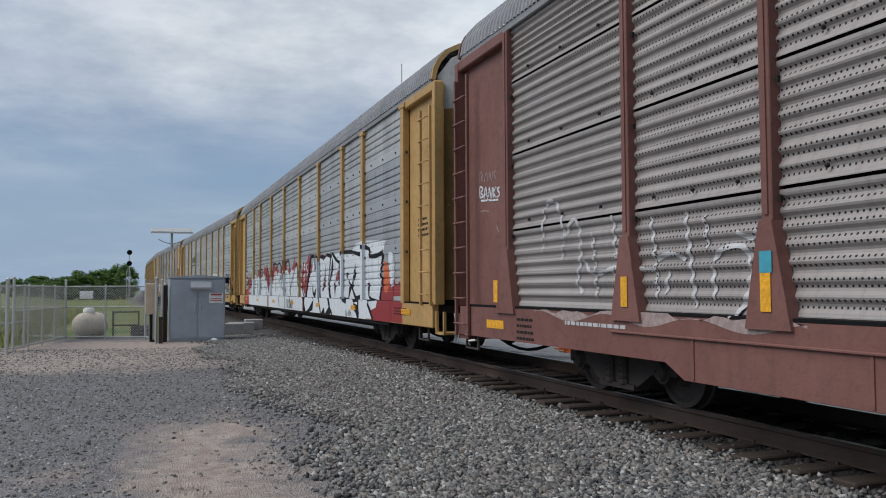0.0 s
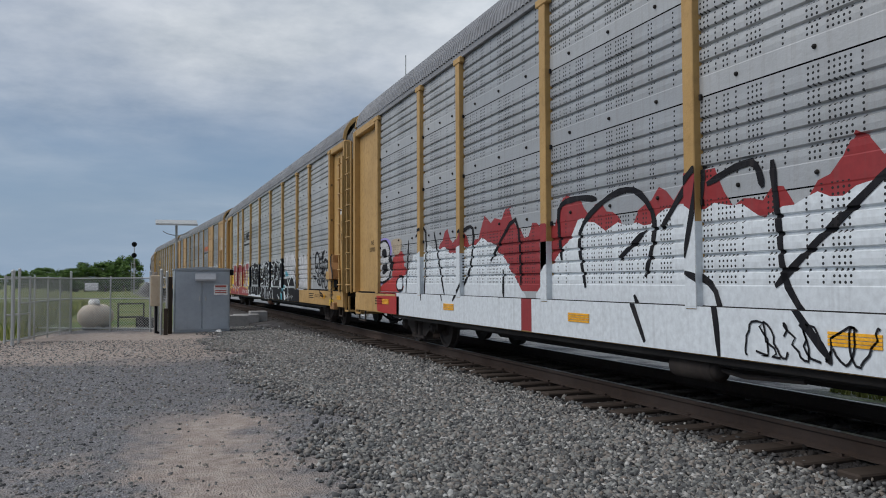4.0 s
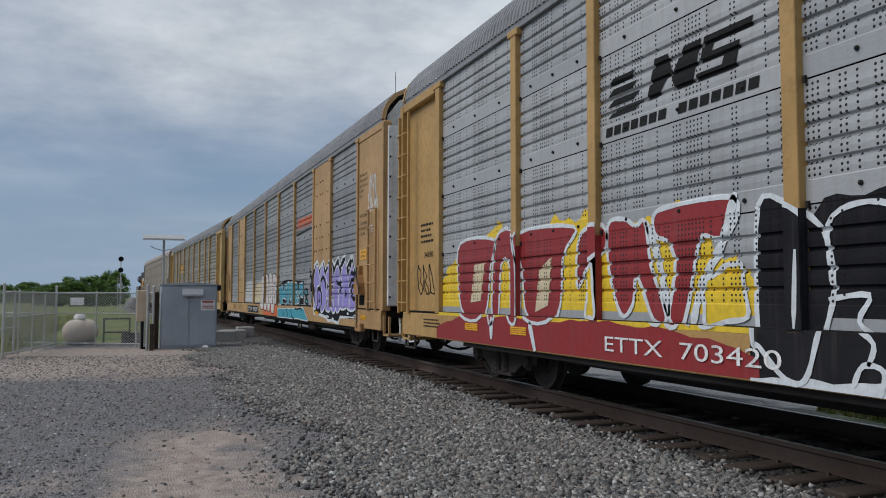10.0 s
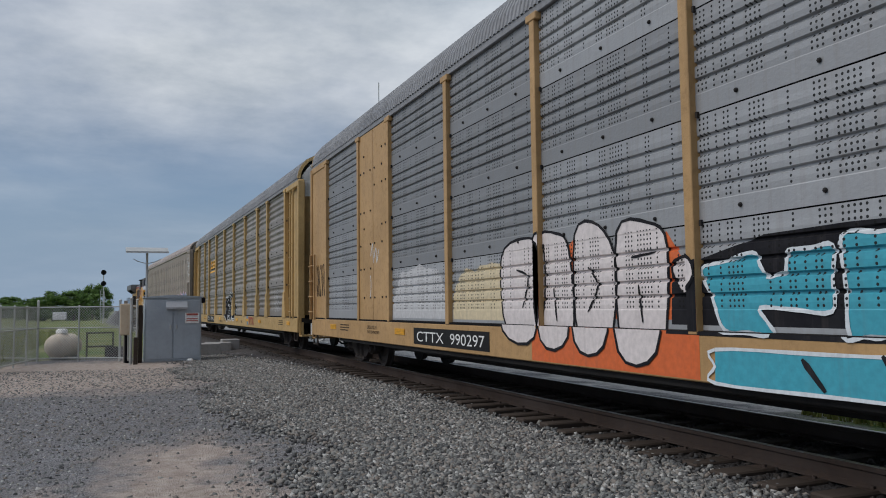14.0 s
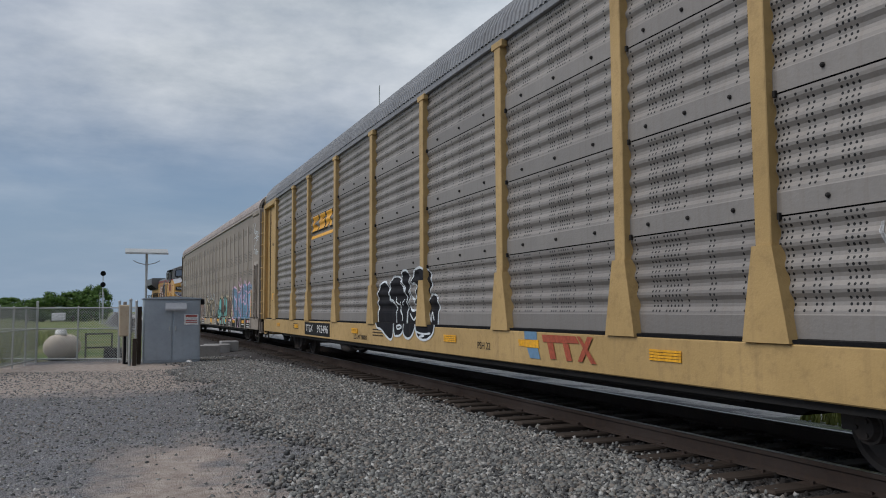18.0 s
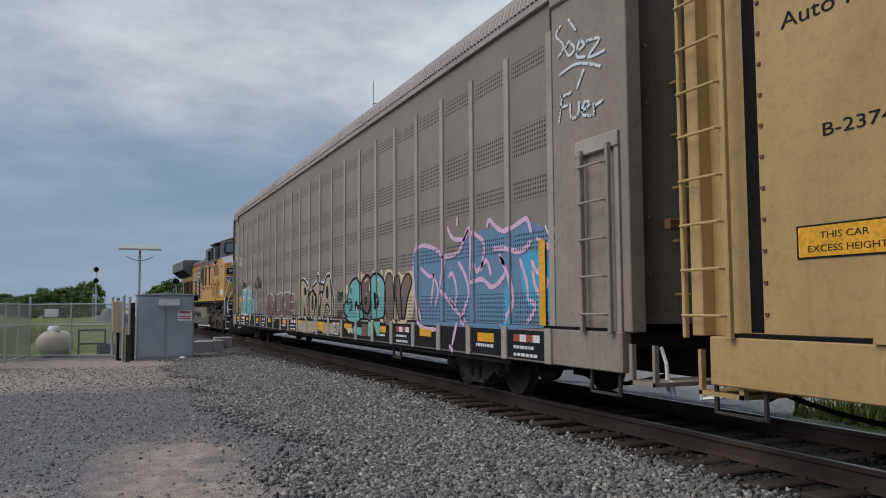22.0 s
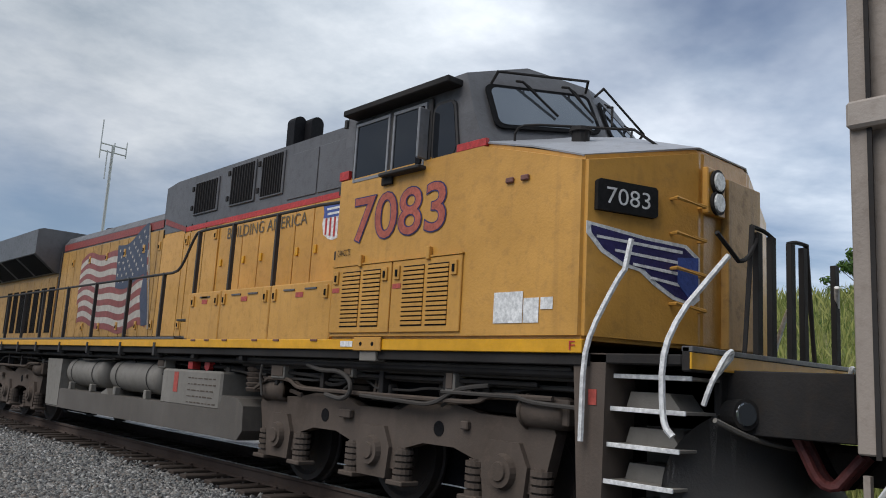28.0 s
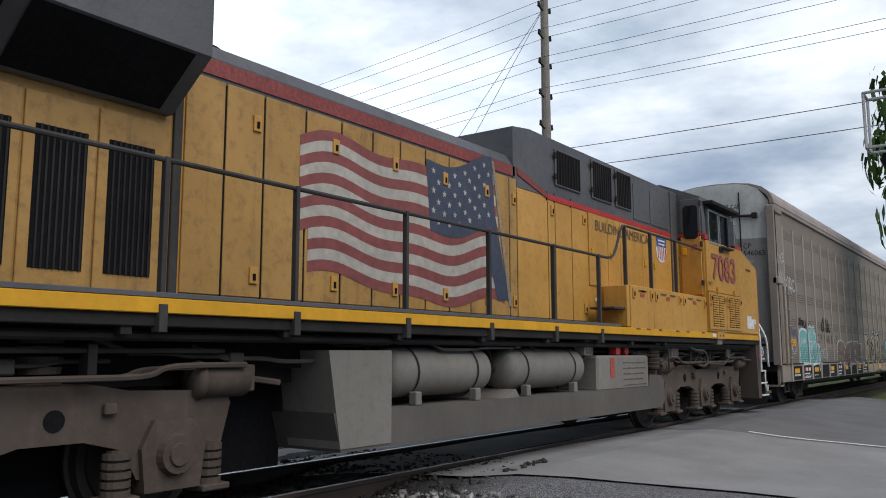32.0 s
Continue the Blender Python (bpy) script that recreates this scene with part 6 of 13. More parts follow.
# violet bubble letters
shape(car_d, [(-20.22, 1.59), (-20.3, 1.87), (-20.69, 2.23), (-21.1, 2.36), (-21.36, 2.14), (-21.67, 2.26), (-21.89, 2.33), (-22.1, 2.11), (-22.36, 2.19), (-22.7, 2.31), (-22.96, 2.18), (-23.18, 2.31), (-23.38, 2.36), (-23.52, 2.15), (-23.78, 2.33), (-23.99, 2.39), (-24.2, 2.09), (-24.54, 2.3), (-24.68, 2.32), (-24.79, 2.33), (-24.92, 2.07), (-25.14, 1.87), (-25.35, 1.81), (-25.29, 0.88), (-25.11, 0.77), (-24.97, 0.8), (-24.56, 0.79), (-23.83, 0.77), (-23.68, 0.61), (-22.91, 0.66), (-22.56, 0.64), (-22.27, 0.73), (-21.75, 0.77), (-20.78, 0.79), (-20.61, 1.16)], "spray_white", None, 0, 0.003, 0)
shape(car_d, [(-20.37, 1.62), (-20.44, 1.86), (-20.8, 2.17), (-21.09, 2.26), (-21.36, 2.05), (-21.7, 2.19), (-21.89, 2.24), (-22.09, 2.02), (-22.37, 2.13), (-22.67, 2.24), (-22.95, 2.08), (-23.19, 2.24), (-23.35, 2.29), (-23.51, 2.06), (-23.79, 2.26), (-24.02, 2.29), (-24.2, 2.01), (-24.55, 2.24), (-24.68, 2.19), (-24.79, 2.24), (-24.9, 2.01), (-25.12, 1.82), (-25.35, 1.76), (-25.29, 0.91), (-24.98, 0.84), (-24.56, 0.84), (-23.83, 0.84), (-23.65, 0.69), (-22.92, 0.73), (-22.56, 0.72), (-22.28, 0.81), (-21.76, 0.85), (-20.85, 0.87), (-20.72, 1.19)], "spray_black", None, 0, 0.006, 0)
shape(car_d, [(-21.55, 1.99), (-21.83, 2.18), (-21.99, 1.95), (-22.23, 1.78), (-22.32, 1.46), (-22.25, 1.11), (-22.03, 0.93), (-21.71, 0.92), (-21.79, 1.35), (-21.6, 1.6)], "spray_violet", "spray_white", 0.05, 0.01, 1)
shape(car_d, [(-20.69, 1.71), (-20.81, 1.98), (-21.09, 2.19), (-21.35, 1.97), (-21.46, 1.77), (-21.4, 1.61), (-21.15, 1.56), (-21.08, 1.03), (-20.93, 0.96), (-20.83, 1.03), (-20.86, 1.5)], "spray_violet", "spray_white", 0.05, 0.01, 1)
shape(car_d, [(-22.19, 1.88), (-22.45, 2.03), (-22.67, 2.15), (-22.85, 1.88), (-22.89, 1.69), (-22.7, 1.62), (-22.38, 1.69)], "spray_violet", "spray_white", 0.05, 0.01, 1)
shape(car_d, [(-22.39, 1.46), (-22.7, 1.53), (-22.87, 1.42), (-22.86, 1.33), (-22.36, 1.26)], "spray_violet", "spray_white", 0.05, 0.01, 1)
shape(car_d, [(-22.32, 1.02), (-22.49, 1.21), (-22.81, 1.23), (-22.89, 1.06), (-22.75, 0.92), (-22.38, 0.94)], "spray_violet", "spray_white", 0.05, 0.01, 1)
shape(car_d, [(-22.91, 1.8), (-23.31, 2.1), (-23.5, 1.83), (-23.38, 0.97), (-22.95, 1.0)], "spray_violet", "spray_white", 0.05, 0.01, 1)
shape(car_d, [(-23.46, 1.77), (-23.71, 1.74), (-23.87, 1.46), (-23.86, 1.01), (-23.43, 0.97)], "spray_violet", "spray_white", 0.05, 0.01, 1)
shape(car_d, [(-23.65, 1.86), (-24.05, 2.17), (-24.22, 1.91), (-24.42, 1.67), (-24.52, 1.4), (-24.47, 1.05), (-23.92, 1.02), (-23.91, 1.37), (-23.81, 1.66)], "spray_violet", "spray_white", 0.05, 0.01, 1)
shape(car_d, [(-24.36, 1.76), (-24.64, 2.0), (-24.78, 2.11), (-24.94, 1.84), (-25.18, 1.78), (-25.33, 1.65), (-25.29, 1.03), (-24.53, 1.04), (-24.56, 1.44), (-24.5, 1.62)], "spray_violet", "spray_white", 0.05, 0.01, 1)
shape(car_d, [(-21.18, 1.42), (-21.45, 1.51), (-21.68, 1.41), (-21.72, 1.17), (-21.6, 0.98), (-21.25, 0.97)], "spray_violet", "spray_black", 0.08, 0.016, 1)
stroke(car_d, [(-24.51, 1.53), (-24.67, 1.69), (-24.93, 1.71), (-25.12, 1.58), (-25.16, 1.42), (-25.05, 1.28), (-24.9, 1.26), (-24.73, 1.35), (-24.71, 1.48), (-24.82, 1.57), (-24.95, 1.53), (-24.97, 1.47)], "spray_black", 0.1, 0.016)
stroke(car_d, [(-21.58, 1.73), (-21.87, 1.84), (-22.13, 1.7), (-22.2, 1.52)], "spray_black", 0.1, 0.016)
stroke(car_d, [(-23.18, 1.7), (-23.45, 1.63), (-23.61, 1.65), (-23.63, 1.47), (-23.53, 1.43)], "spray_black", 0.1, 0.016)
stroke(car_d, [(-24.63, 1.87), (-24.84, 1.87), (-25.04, 1.78)], "spray_black", 0.1, 0.016)
stroke(car_d, [(-21.44, 1.39), (-21.44, 1.16)], "spray_black", 0.04, 0.021)
stroke(car_d, [(-21.34, 1.23), (-21.43, 1.15), (-21.58, 1.26)], "spray_black", 0.04, 0.021)
stroke(car_d, [(-24.14, 1.55), (-24.14, 1.32)], "spray_black", 0.04, 0.021)
stroke(car_d, [(-24.05, 1.41), (-24.14, 1.32), (-24.24, 1.41)], "spray_black", 0.04, 0.021)
stroke(car_d, [(-22.38, 0.8), (-22.66, 0.78)], "spray_white", 0.06, 0.009)
stroke(car_d, [(-23.0, 0.75), (-23.2, 0.73)], "spray_white", 0.06, 0.009)
stroke(car_d, [(-24.38, 2.0), (-24.5, 2.01)], "spray_white", 0.06, 0.009)
stroke(car_d, [(-23.66, 2.02), (-23.75, 2.03)], "spray_white", 0.06, 0.009)
stroke(car_d, [(-24.54, 0.91), (-24.7, 0.9)], "spray_white", 0.06, 0.009)
stroke(car_d, [(-21.48, 2.02), (-21.6, 2.05)], "spray_white", 0.06, 0.009)
# turquoise letters
shape(car_d, [(-14.57, 1.62), (-15.73, 1.86), (-16.52, 1.88), (-17.08, 1.87), (-18.14, 1.81), (-19.11, 1.8), (-19.1, 1.09), (-18.54, 1.06), (-16.67, 1.01), (-14.54, 1.02)], "spray_black", None, 0, 0.003, 0)
shape(car_d, [(-14.99, 1.61), (-15.6, 1.72), (-15.75, 1.51), (-15.93, 1.54), (-15.97, 1.71), (-16.38, 1.72), (-16.35, 1.23), (-15.66, 1.26), (-15.8, 1.04), (-15.25, 1.07)], "spray_teal", "spray_white", 0.035, 0.008, 0)
shape(car_d, [(-16.46, 1.79), (-17.04, 1.78), (-16.97, 1.35), (-16.82, 1.06), (-16.49, 1.05)], "spray_teal", "spray_white", 0.035, 0.008, 0)
shape(car_d, [(-17.14, 1.77), (-17.62, 1.76), (-17.56, 1.07), (-17.29, 1.06), (-17.24, 1.28), (-17.06, 1.15)], "spray_teal", "spray_white", 0.035, 0.008, 0)
shape(car_d, [(-17.69, 1.78), (-18.12, 1.74), (-18.18, 1.56), (-18.17, 1.08), (-17.62, 1.07), (-17.52, 1.25)], "spray_teal", "spray_white", 0.035, 0.008, 0)
shape(car_d, [(-18.43, 1.71), (-19.0, 1.74), (-19.02, 1.29), (-18.7, 1.3), (-18.67, 1.46), (-18.31, 1.32), (-18.02, 1.43), (-18.19, 1.49), (-18.32, 1.46), (-18.43, 1.54)], "spray_teal", "spray_white", 0.035, 0.008, 0)
shape(car_d, [(-18.03, 1.26), (-18.49, 1.29), (-18.48, 1.11), (-18.02, 1.07)], "spray_teal", "spray_white", 0.035, 0.008, 0)
shape(car_d, [(-15.2, 0.9), (-17.48, 0.93), (-19.35, 0.97), (-20.04, 0.61), (-19.07, 0.61), (-18.68, 0.63), (-17.78, 0.61), (-15.19, 0.61)], "spray_teal", "spray_white", 0.03, 0.008, 0)
shape(car_d, [(-19.22, 1.44), (-19.41, 1.54), (-19.58, 1.5), (-19.66, 1.38), (-19.4, 1.34)], "spray_teal", "spray_black", 0.07, 0.008, 1)
shape(car_d, [(-19.35, 1.19), (-19.53, 1.26), (-19.69, 1.19), (-19.73, 1.09), (-19.46, 1.11)], "spray_teal", "spray_black", 0.07, 0.008, 1)
stroke(car_d, [(-16.79, 0.93), (-17.02, 0.65)], "spray_black", 0.05, 0.012)
stroke(car_d, [(-17.48, 0.92), (-17.68, 0.69), (-18.05, 0.61)], "spray_black", 0.05, 0.012)
stroke(car_d, [(-18.14, 0.94), (-18.54, 0.92), (-19.02, 0.96), (-19.23, 0.87)], "spray_black", 0.05, 0.012)
stroke(car_d, [(-16.12, 0.87), (-16.32, 0.64)], "spray_black", 0.05, 0.012)
stroke(car_d, [(-19.9, 2.03), (-20.07, 2.05), (-20.04, 1.93), (-19.9, 1.9)], "spray_black", 0.055, 0.012)
stroke(car_d, [(-19.98, 1.98), (-20.12, 1.83)], "spray_black", 0.055, 0.012)
stroke(car_d, [(-20.19, 2.07), (-20.19, 1.82)], "spray_black", 0.055, 0.012)
stroke(car_d, [(-20.24, 2.04), (-20.34, 1.81), (-20.36, 2.09)], "spray_black", 0.055, 0.012)
stroke(car_d, [(-20.43, 2.08), (-20.44, 1.82)], "spray_black", 0.055, 0.012)
stroke(car_d, [(-20.53, 2.04), (-20.45, 1.95), (-20.54, 1.83)], "spray_black", 0.055, 0.012)
stroke(car_d, [(-20.59, 1.83), (-20.66, 2.11), (-20.68, 1.82)], "spray_black", 0.055, 0.012)
stroke(car_d, [(-20.08, 1.7), (-19.96, 1.64), (-20.1, 1.57), (-19.98, 1.48)], "spray_black", 0.055, 0.012)
stroke(car_d, [(-20.17, 1.69), (-20.16, 1.48)], "spray_black", 0.055, 0.012)
stroke(car_d, [(-20.19, 1.69), (-20.3, 1.64), (-20.2, 1.58)], "spray_black", 0.055, 0.012)
stroke(car_d, [(-20.35, 1.68), (-20.37, 1.49), (-20.47, 1.46), (-20.51, 1.67)], "spray_black", 0.055, 0.012)
stroke(car_d, [(-20.63, 1.64), (-20.53, 1.59), (-20.62, 1.5)], "spray_black", 0.055, 0.012)
stroke(car_d, [(-20.23, 1.39), (-20.24, 1.13)], "spray_black", 0.055, 0.012)
stroke(car_d, [(-20.25, 1.39), (-20.35, 1.34), (-20.25, 1.26), (-20.37, 1.13)], "spray_black", 0.055, 0.012)
stroke(car_d, [(-20.41, 1.13), (-20.49, 1.4), (-20.54, 1.13)], "spray_black", 0.055, 0.012)
# blue letters lined in pink
shape(car_f, [(-21.15, 2.18), (-21.6, 2.32), (-22.33, 2.18), (-22.57, 2.06), (-23.13, 2.14), (-23.54, 2.39), (-23.78, 2.36), (-24.13, 2.39), (-24.71, 2.29), (-25.2, 2.39), (-25.67, 2.29), (-25.93, 2.0), (-26.21, 1.86), (-26.41, 1.74), (-26.32, 1.36), (-25.94, 1.28), (-25.82, 1.03), (-24.93, 0.98), (-24.02, 0.97), (-22.4, 0.95), (-21.63, 1.03), (-21.28, 1.59)], "spray_blue", None, 0, 0.004, 0)
shape(car_f, [(-25.11, 1.85), (-25.42, 1.98), (-25.76, 1.88), (-25.88, 1.7), (-25.83, 1.2), (-25.36, 1.26), (-25.18, 1.47)], "spray_cyan", None, 0, 0.006, 1)
shape(car_f, [(-24.64, 1.49), (-24.83, 1.53), (-24.85, 1.05), (-24.62, 1.04)], "spray_cyan", None, 0, 0.006, 1)
stroke(car_f, [(-21.15, 2.18), (-21.6, 2.32), (-22.33, 2.18), (-22.56, 2.0), (-22.43, 1.56)], "spray_pink", 0.07, 0.01)
stroke(car_f, [(-21.15, 2.11), (-21.21, 1.67), (-21.42, 1.23), (-21.69, 0.96), (-22.4, 0.92)], "spray_pink", 0.07, 0.01)
stroke(car_f, [(-21.52, 1.94), (-21.93, 1.78), (-22.12, 1.77), (-21.98, 1.3)], "spray_pink", 0.07, 0.01)
stroke(car_f, [(-22.06, 1.84), (-22.31, 1.56), (-22.17, 1.3)], "spray_pink", 0.07, 0.01)
stroke(car_f, [(-22.51, 2.07), (-23.13, 2.11), (-23.45, 2.4), (-23.59, 2.41), (-23.63, 2.09), (-23.55, 1.52)], "spray_pink", 0.07, 0.01)
stroke(car_f, [(-22.73, 1.74), (-22.9, 1.79), (-23.05, 1.54), (-22.99, 1.3), (-22.77, 1.42)], "spray_pink", 0.07, 0.01)
stroke(car_f, [(-23.12, 1.96), (-23.37, 1.76), (-23.5, 1.47), (-23.29, 1.18), (-23.02, 0.7)], "spray_pink", 0.07, 0.01)
stroke(car_f, [(-23.64, 2.37), (-23.99, 2.22), (-24.03, 2.05), (-23.93, 1.78)], "spray_pink", 0.07, 0.01)
stroke(car_f, [(-23.71, 1.91), (-23.8, 1.79), (-24.11, 1.93), (-24.26, 1.71)], "spray_pink", 0.07, 0.01)
stroke(car_f, [(-23.61, 1.63), (-23.97, 1.67), (-24.3, 1.55), (-24.69, 1.74), (-24.51, 2.0)], "spray_pink", 0.07, 0.01)
stroke(car_f, [(-24.13, 2.39), (-24.22, 2.49), (-24.41, 2.38), (-24.71, 2.29), (-25.13, 2.37), (-25.32, 2.39), (-25.43, 2.19)], "spray_pink", 0.07, 0.01)
stroke(car_f, [(-24.32, 2.08), (-24.7, 2.06), (-25.11, 1.99), (-25.43, 2.1)], "spray_pink", 0.07, 0.01)
stroke(car_f, [(-24.51, 1.95), (-24.76, 1.78), (-24.89, 1.48), (-24.88, 1.29), (-24.65, 1.04)], "spray_pink", 0.07, 0.01)
stroke(car_f, [(-25.11, 1.9), (-25.28, 1.61), (-25.33, 1.38), (-25.51, 1.28), (-25.26, 1.06)], "spray_pink", 0.07, 0.01)
stroke(car_f, [(-25.42, 1.87), (-25.53, 1.73), (-25.82, 1.58), (-25.57, 1.46), (-25.44, 1.73)], "spray_pink", 0.07, 0.01)
stroke(car_f, [(-25.55, 2.13), (-25.92, 1.97), (-26.21, 1.84), (-26.41, 1.76), (-26.32, 1.36)], "spray_pink", 0.07, 0.01)
stroke(car_f, [(-22.43, 1.56), (-22.88, 1.3), (-23.48, 1.01)], "spray_pink", 0.07, 0.01)
stroke(car_f, [(-22.91, 0.69), (-23.06, 0.61)], "spray_pink", 0.07, 0.01)
stroke(car_f, [(-22.7, 2.53), (-22.92, 2.34), (-23.34, 2.29), (-23.5, 2.42)], "spray_pink", 0.07, 0.01)
stroke(car_f, [(-23.1, 2.66), (-23.09, 2.51)], "spray_pink", 0.07, 0.01)
stroke(car_f, [(-25.78, 2.27), (-25.88, 2.15), (-25.99, 2.24), (-26.06, 2.1), (-26.19, 2.23)], "spray_white", 0.035, 0.014)
stroke(car_f, [(-25.93, 2.08), (-26.13, 2.01)], "spray_white", 0.035, 0.014)
stroke(car_f, [(-26.26, 2.2), (-26.32, 2.03), (-26.43, 2.09), (-26.45, 2.17)], "spray_white", 0.035, 0.014)
# mint and brown letters
shape(car_f, [(-19.66, 1.82), (-19.88, 1.92), (-20.12, 1.77), (-20.21, 1.42), (-20.14, 0.96), (-19.76, 1.0), (-19.59, 1.43)], "spray_brown", "spray_black", 0.035, 0.009, 1)
shape(car_f, [(-20.23, 1.76), (-20.36, 1.86), (-20.46, 1.75), (-20.57, 1.19), (-20.46, 1.01), (-20.29, 1.3)], "spray_brown", "spray_black", 0.035, 0.009, 1)
shape(car_f, [(-20.5, 1.52), (-20.67, 1.79), (-20.93, 1.87), (-21.09, 1.71), (-20.89, 1.46), (-20.65, 1.03)], "spray_brown", "spray_black", 0.035, 0.009, 1)

for u, z in ((-9.38, 2.0), (-12.35, 2.05), (-15.3, 2.1), (-18.0, 2.15)):
    painted_post(car_c, u, z, "spray_black")
for u in (-4.46, -6.5):
    painted_post(car_c, u, 2.0, "spray_maroon")
for u, z in ((-4.45, 1.75), (-6.45, 1.75), (-9.35, 1.8), (-12.25, 1.85), (-18.1, 2.1), (-21.05, 2.2), (-23.2, 2.35)):
    painted_post(car_b, u, z, "spray_white")
# mint figures and tags
shape(car_f, [(-0.97, 1.43), (-0.97, 1.83), (-1.2, 1.96), (-1.58, 1.96), (-1.92, 1.88), (-1.94, 1.61), (-1.96, 1.09), (-1.57, 1.05), (-1.02, 1.05), (-0.84, 1.33)], "spray_mint", "spray_white", 0.07, 0.005, 1)
shape(car_f, [(-3.03, 1.52), (-3.23, 1.57), (-3.45, 1.48), (-3.54, 1.27), (-3.48, 1.1), (-3.33, 1.12), (-3.26, 0.84), (-3.01, 0.85), (-2.98, 1.07)], "spray_mint", "spray_white", 0.07, 0.005, 1)
shape(car_f, [(-2.02, 1.74), (-2.08, 2.0), (-2.29, 2.08), (-2.57, 2.01), (-2.71, 2.09), (-2.85, 2.01), (-2.71, 1.88), (-2.94, 1.86), (-3.0, 1.59), (-3.01, 1.11), (-2.17, 1.0), (-2.0, 1.05)], "spray_mint", "spray_white", 0.06, 0.01, 1)
stroke(car_f, [(-1.14, 1.53), (-1.2, 1.72), (-1.3, 1.55)], "spray_white", 0.04, 0.016)
stroke(car_f, [(-1.33, 1.72), (-1.36, 1.58), (-1.42, 1.67), (-1.49, 1.56), (-1.53, 1.76)], "spray_white", 0.04, 0.016)
stroke(car_f, [(-1.56, 1.69), (-1.61, 1.6), (-1.65, 1.67)], "spray_white", 0.04, 0.016)
stroke(car_f, [(-2.26, 1.73), (-2.28, 1.9), (-2.36, 1.9), (-2.4, 1.73)], "spray_white", 0.04, 0.016)
stroke(car_f, [(-2.13, 1.61), (-2.33, 1.65), (-2.52, 1.54), (-2.42, 1.44), (-2.23, 1.46), (-2.13, 1.61)], "spray_white", 0.04, 0.016)
stroke(car_f, [(-1.98, 1.63), (-2.03, 1.65), (-2.06, 1.61), (-2.0, 1.59)], "spray_white", 0.04, 0.016)
stroke(car_f, [(-2.58, 1.63), (-2.63, 1.66), (-2.65, 1.61), (-2.6, 1.59)], "spray_white", 0.04, 0.016)
stroke(car_f, [(-2.17, 1.19), (-2.32, 1.4), (-2.51, 1.18), (-2.18, 1.18)], "spray_white", 0.04, 0.016)
stroke(car_f, [(-2.7, 1.66), (-2.91, 1.59)], "spray_white", 0.04, 0.016)
stroke(car_f, [(-2.7, 1.6), (-2.94, 1.65)], "spray_white", 0.04, 0.016)
stroke(car_f, [(-2.78, 1.44), (-2.73, 1.21)], "spray_white", 0.04, 0.016)
stroke(car_f, [(-2.87, 1.44), (-2.83, 1.21)], "spray_white", 0.04, 0.016)
stroke(car_f, [(-1.2, 1.43), (-1.27, 1.15)], "spray_white", 0.04, 0.016)
stroke(car_f, [(-1.52, 1.39), (-1.57, 1.12)], "spray_white", 0.04, 0.016)
stroke(car_f, [(-3.18, 1.33), (-3.21, 1.12)], "spray_white", 0.04, 0.016)
stroke(car_f, [(-2.33, 1.56), (-2.34, 1.51), (-2.38, 1.51)], "spray_white", 0.04, 0.016)
stroke(car_f, [(0.14, 2.04), (0.08, 1.76)], "spray_navy", 0.035, 0.01)
stroke(car_f, [(0.13, 1.98), (-0.02, 2.0)], "spray_navy", 0.035, 0.01)
stroke(car_f, [(-0.07, 1.75), (-0.14, 1.97), (-0.25, 1.75)], "spray_navy", 0.035, 0.01)
stroke(car_f, [(-0.3, 1.96), (-0.39, 1.75), (-0.48, 1.95)], "spray_navy", 0.035, 0.01)
stroke(car_f, [(-0.54, 1.92), (-0.65, 1.94), (-0.58, 1.84), (-0.69, 1.74), (-0.74, 1.66)], "spray_navy", 0.035, 0.01)
stroke(car_f, [(-0.97, 2.28), (-1.0, 2.07), (-0.88, 2.06), (-0.79, 2.12)], "spray_black", 0.04, 0.01)
stroke(car_f, [(-1.07, 2.22), (-1.2, 2.26), (-1.23, 2.11), (-1.1, 2.09), (-1.07, 2.22)], "spray_black", 0.04, 0.01)
stroke(car_f, [(-1.32, 2.05), (-1.36, 2.22), (-1.45, 2.04), (-1.49, 2.23)], "spray_black", 0.04, 0.01)
stroke(car_f, [(-1.61, 2.22), (-1.55, 2.13), (-1.63, 2.03), (-1.72, 2.07)], "spray_black", 0.04, 0.01)
stroke(car_f, [(-1.86, 2.19), (-1.75, 2.12), (-1.87, 2.06), (-1.76, 2.0)], "spray_black", 0.04, 0.01)
stroke(car_f, [(-1.98, 2.14), (-2.0, 2.07)], "spray_black", 0.04, 0.01)
stroke(car_f, [(-2.04, 2.14), (-2.05, 2.07)], "spray_black", 0.04, 0.01)
stroke(car_f, [(0.14, 3.18), (-0.03, 3.3), (-0.12, 3.08), (0.05, 2.98), (0.17, 3.13)], "spray_white", 0.035, 0.012)
stroke(car_f, [(-0.19, 3.3), (-0.38, 3.2), (-0.42, 3.03), (-0.24, 3.05), (-0.19, 3.3)], "spray_white", 0.035, 0.012)
stroke(car_f, [(-0.46, 3.19), (-0.7, 3.25), (-0.79, 3.02), (-0.56, 2.96), (-0.46, 3.08)], "spray_white", 0.035, 0.012)
stroke(car_f, [(-0.08, 2.96), (-0.2, 3.04), (-0.4, 2.86)], "spray_white", 0.035, 0.012)
stroke(car_f, [(0.09, 1.48), (0.0, 1.31)], "spray_white", 0.035, 0.012)
stroke(car_f, [(-0.04, 1.32), (-0.09, 1.48), (-0.18, 1.3)], "spray_white", 0.035, 0.012)
stroke(car_f, [(-0.28, 1.46), (-0.22, 1.32), (-0.36, 1.32)], "spray_white", 0.035, 0.012)
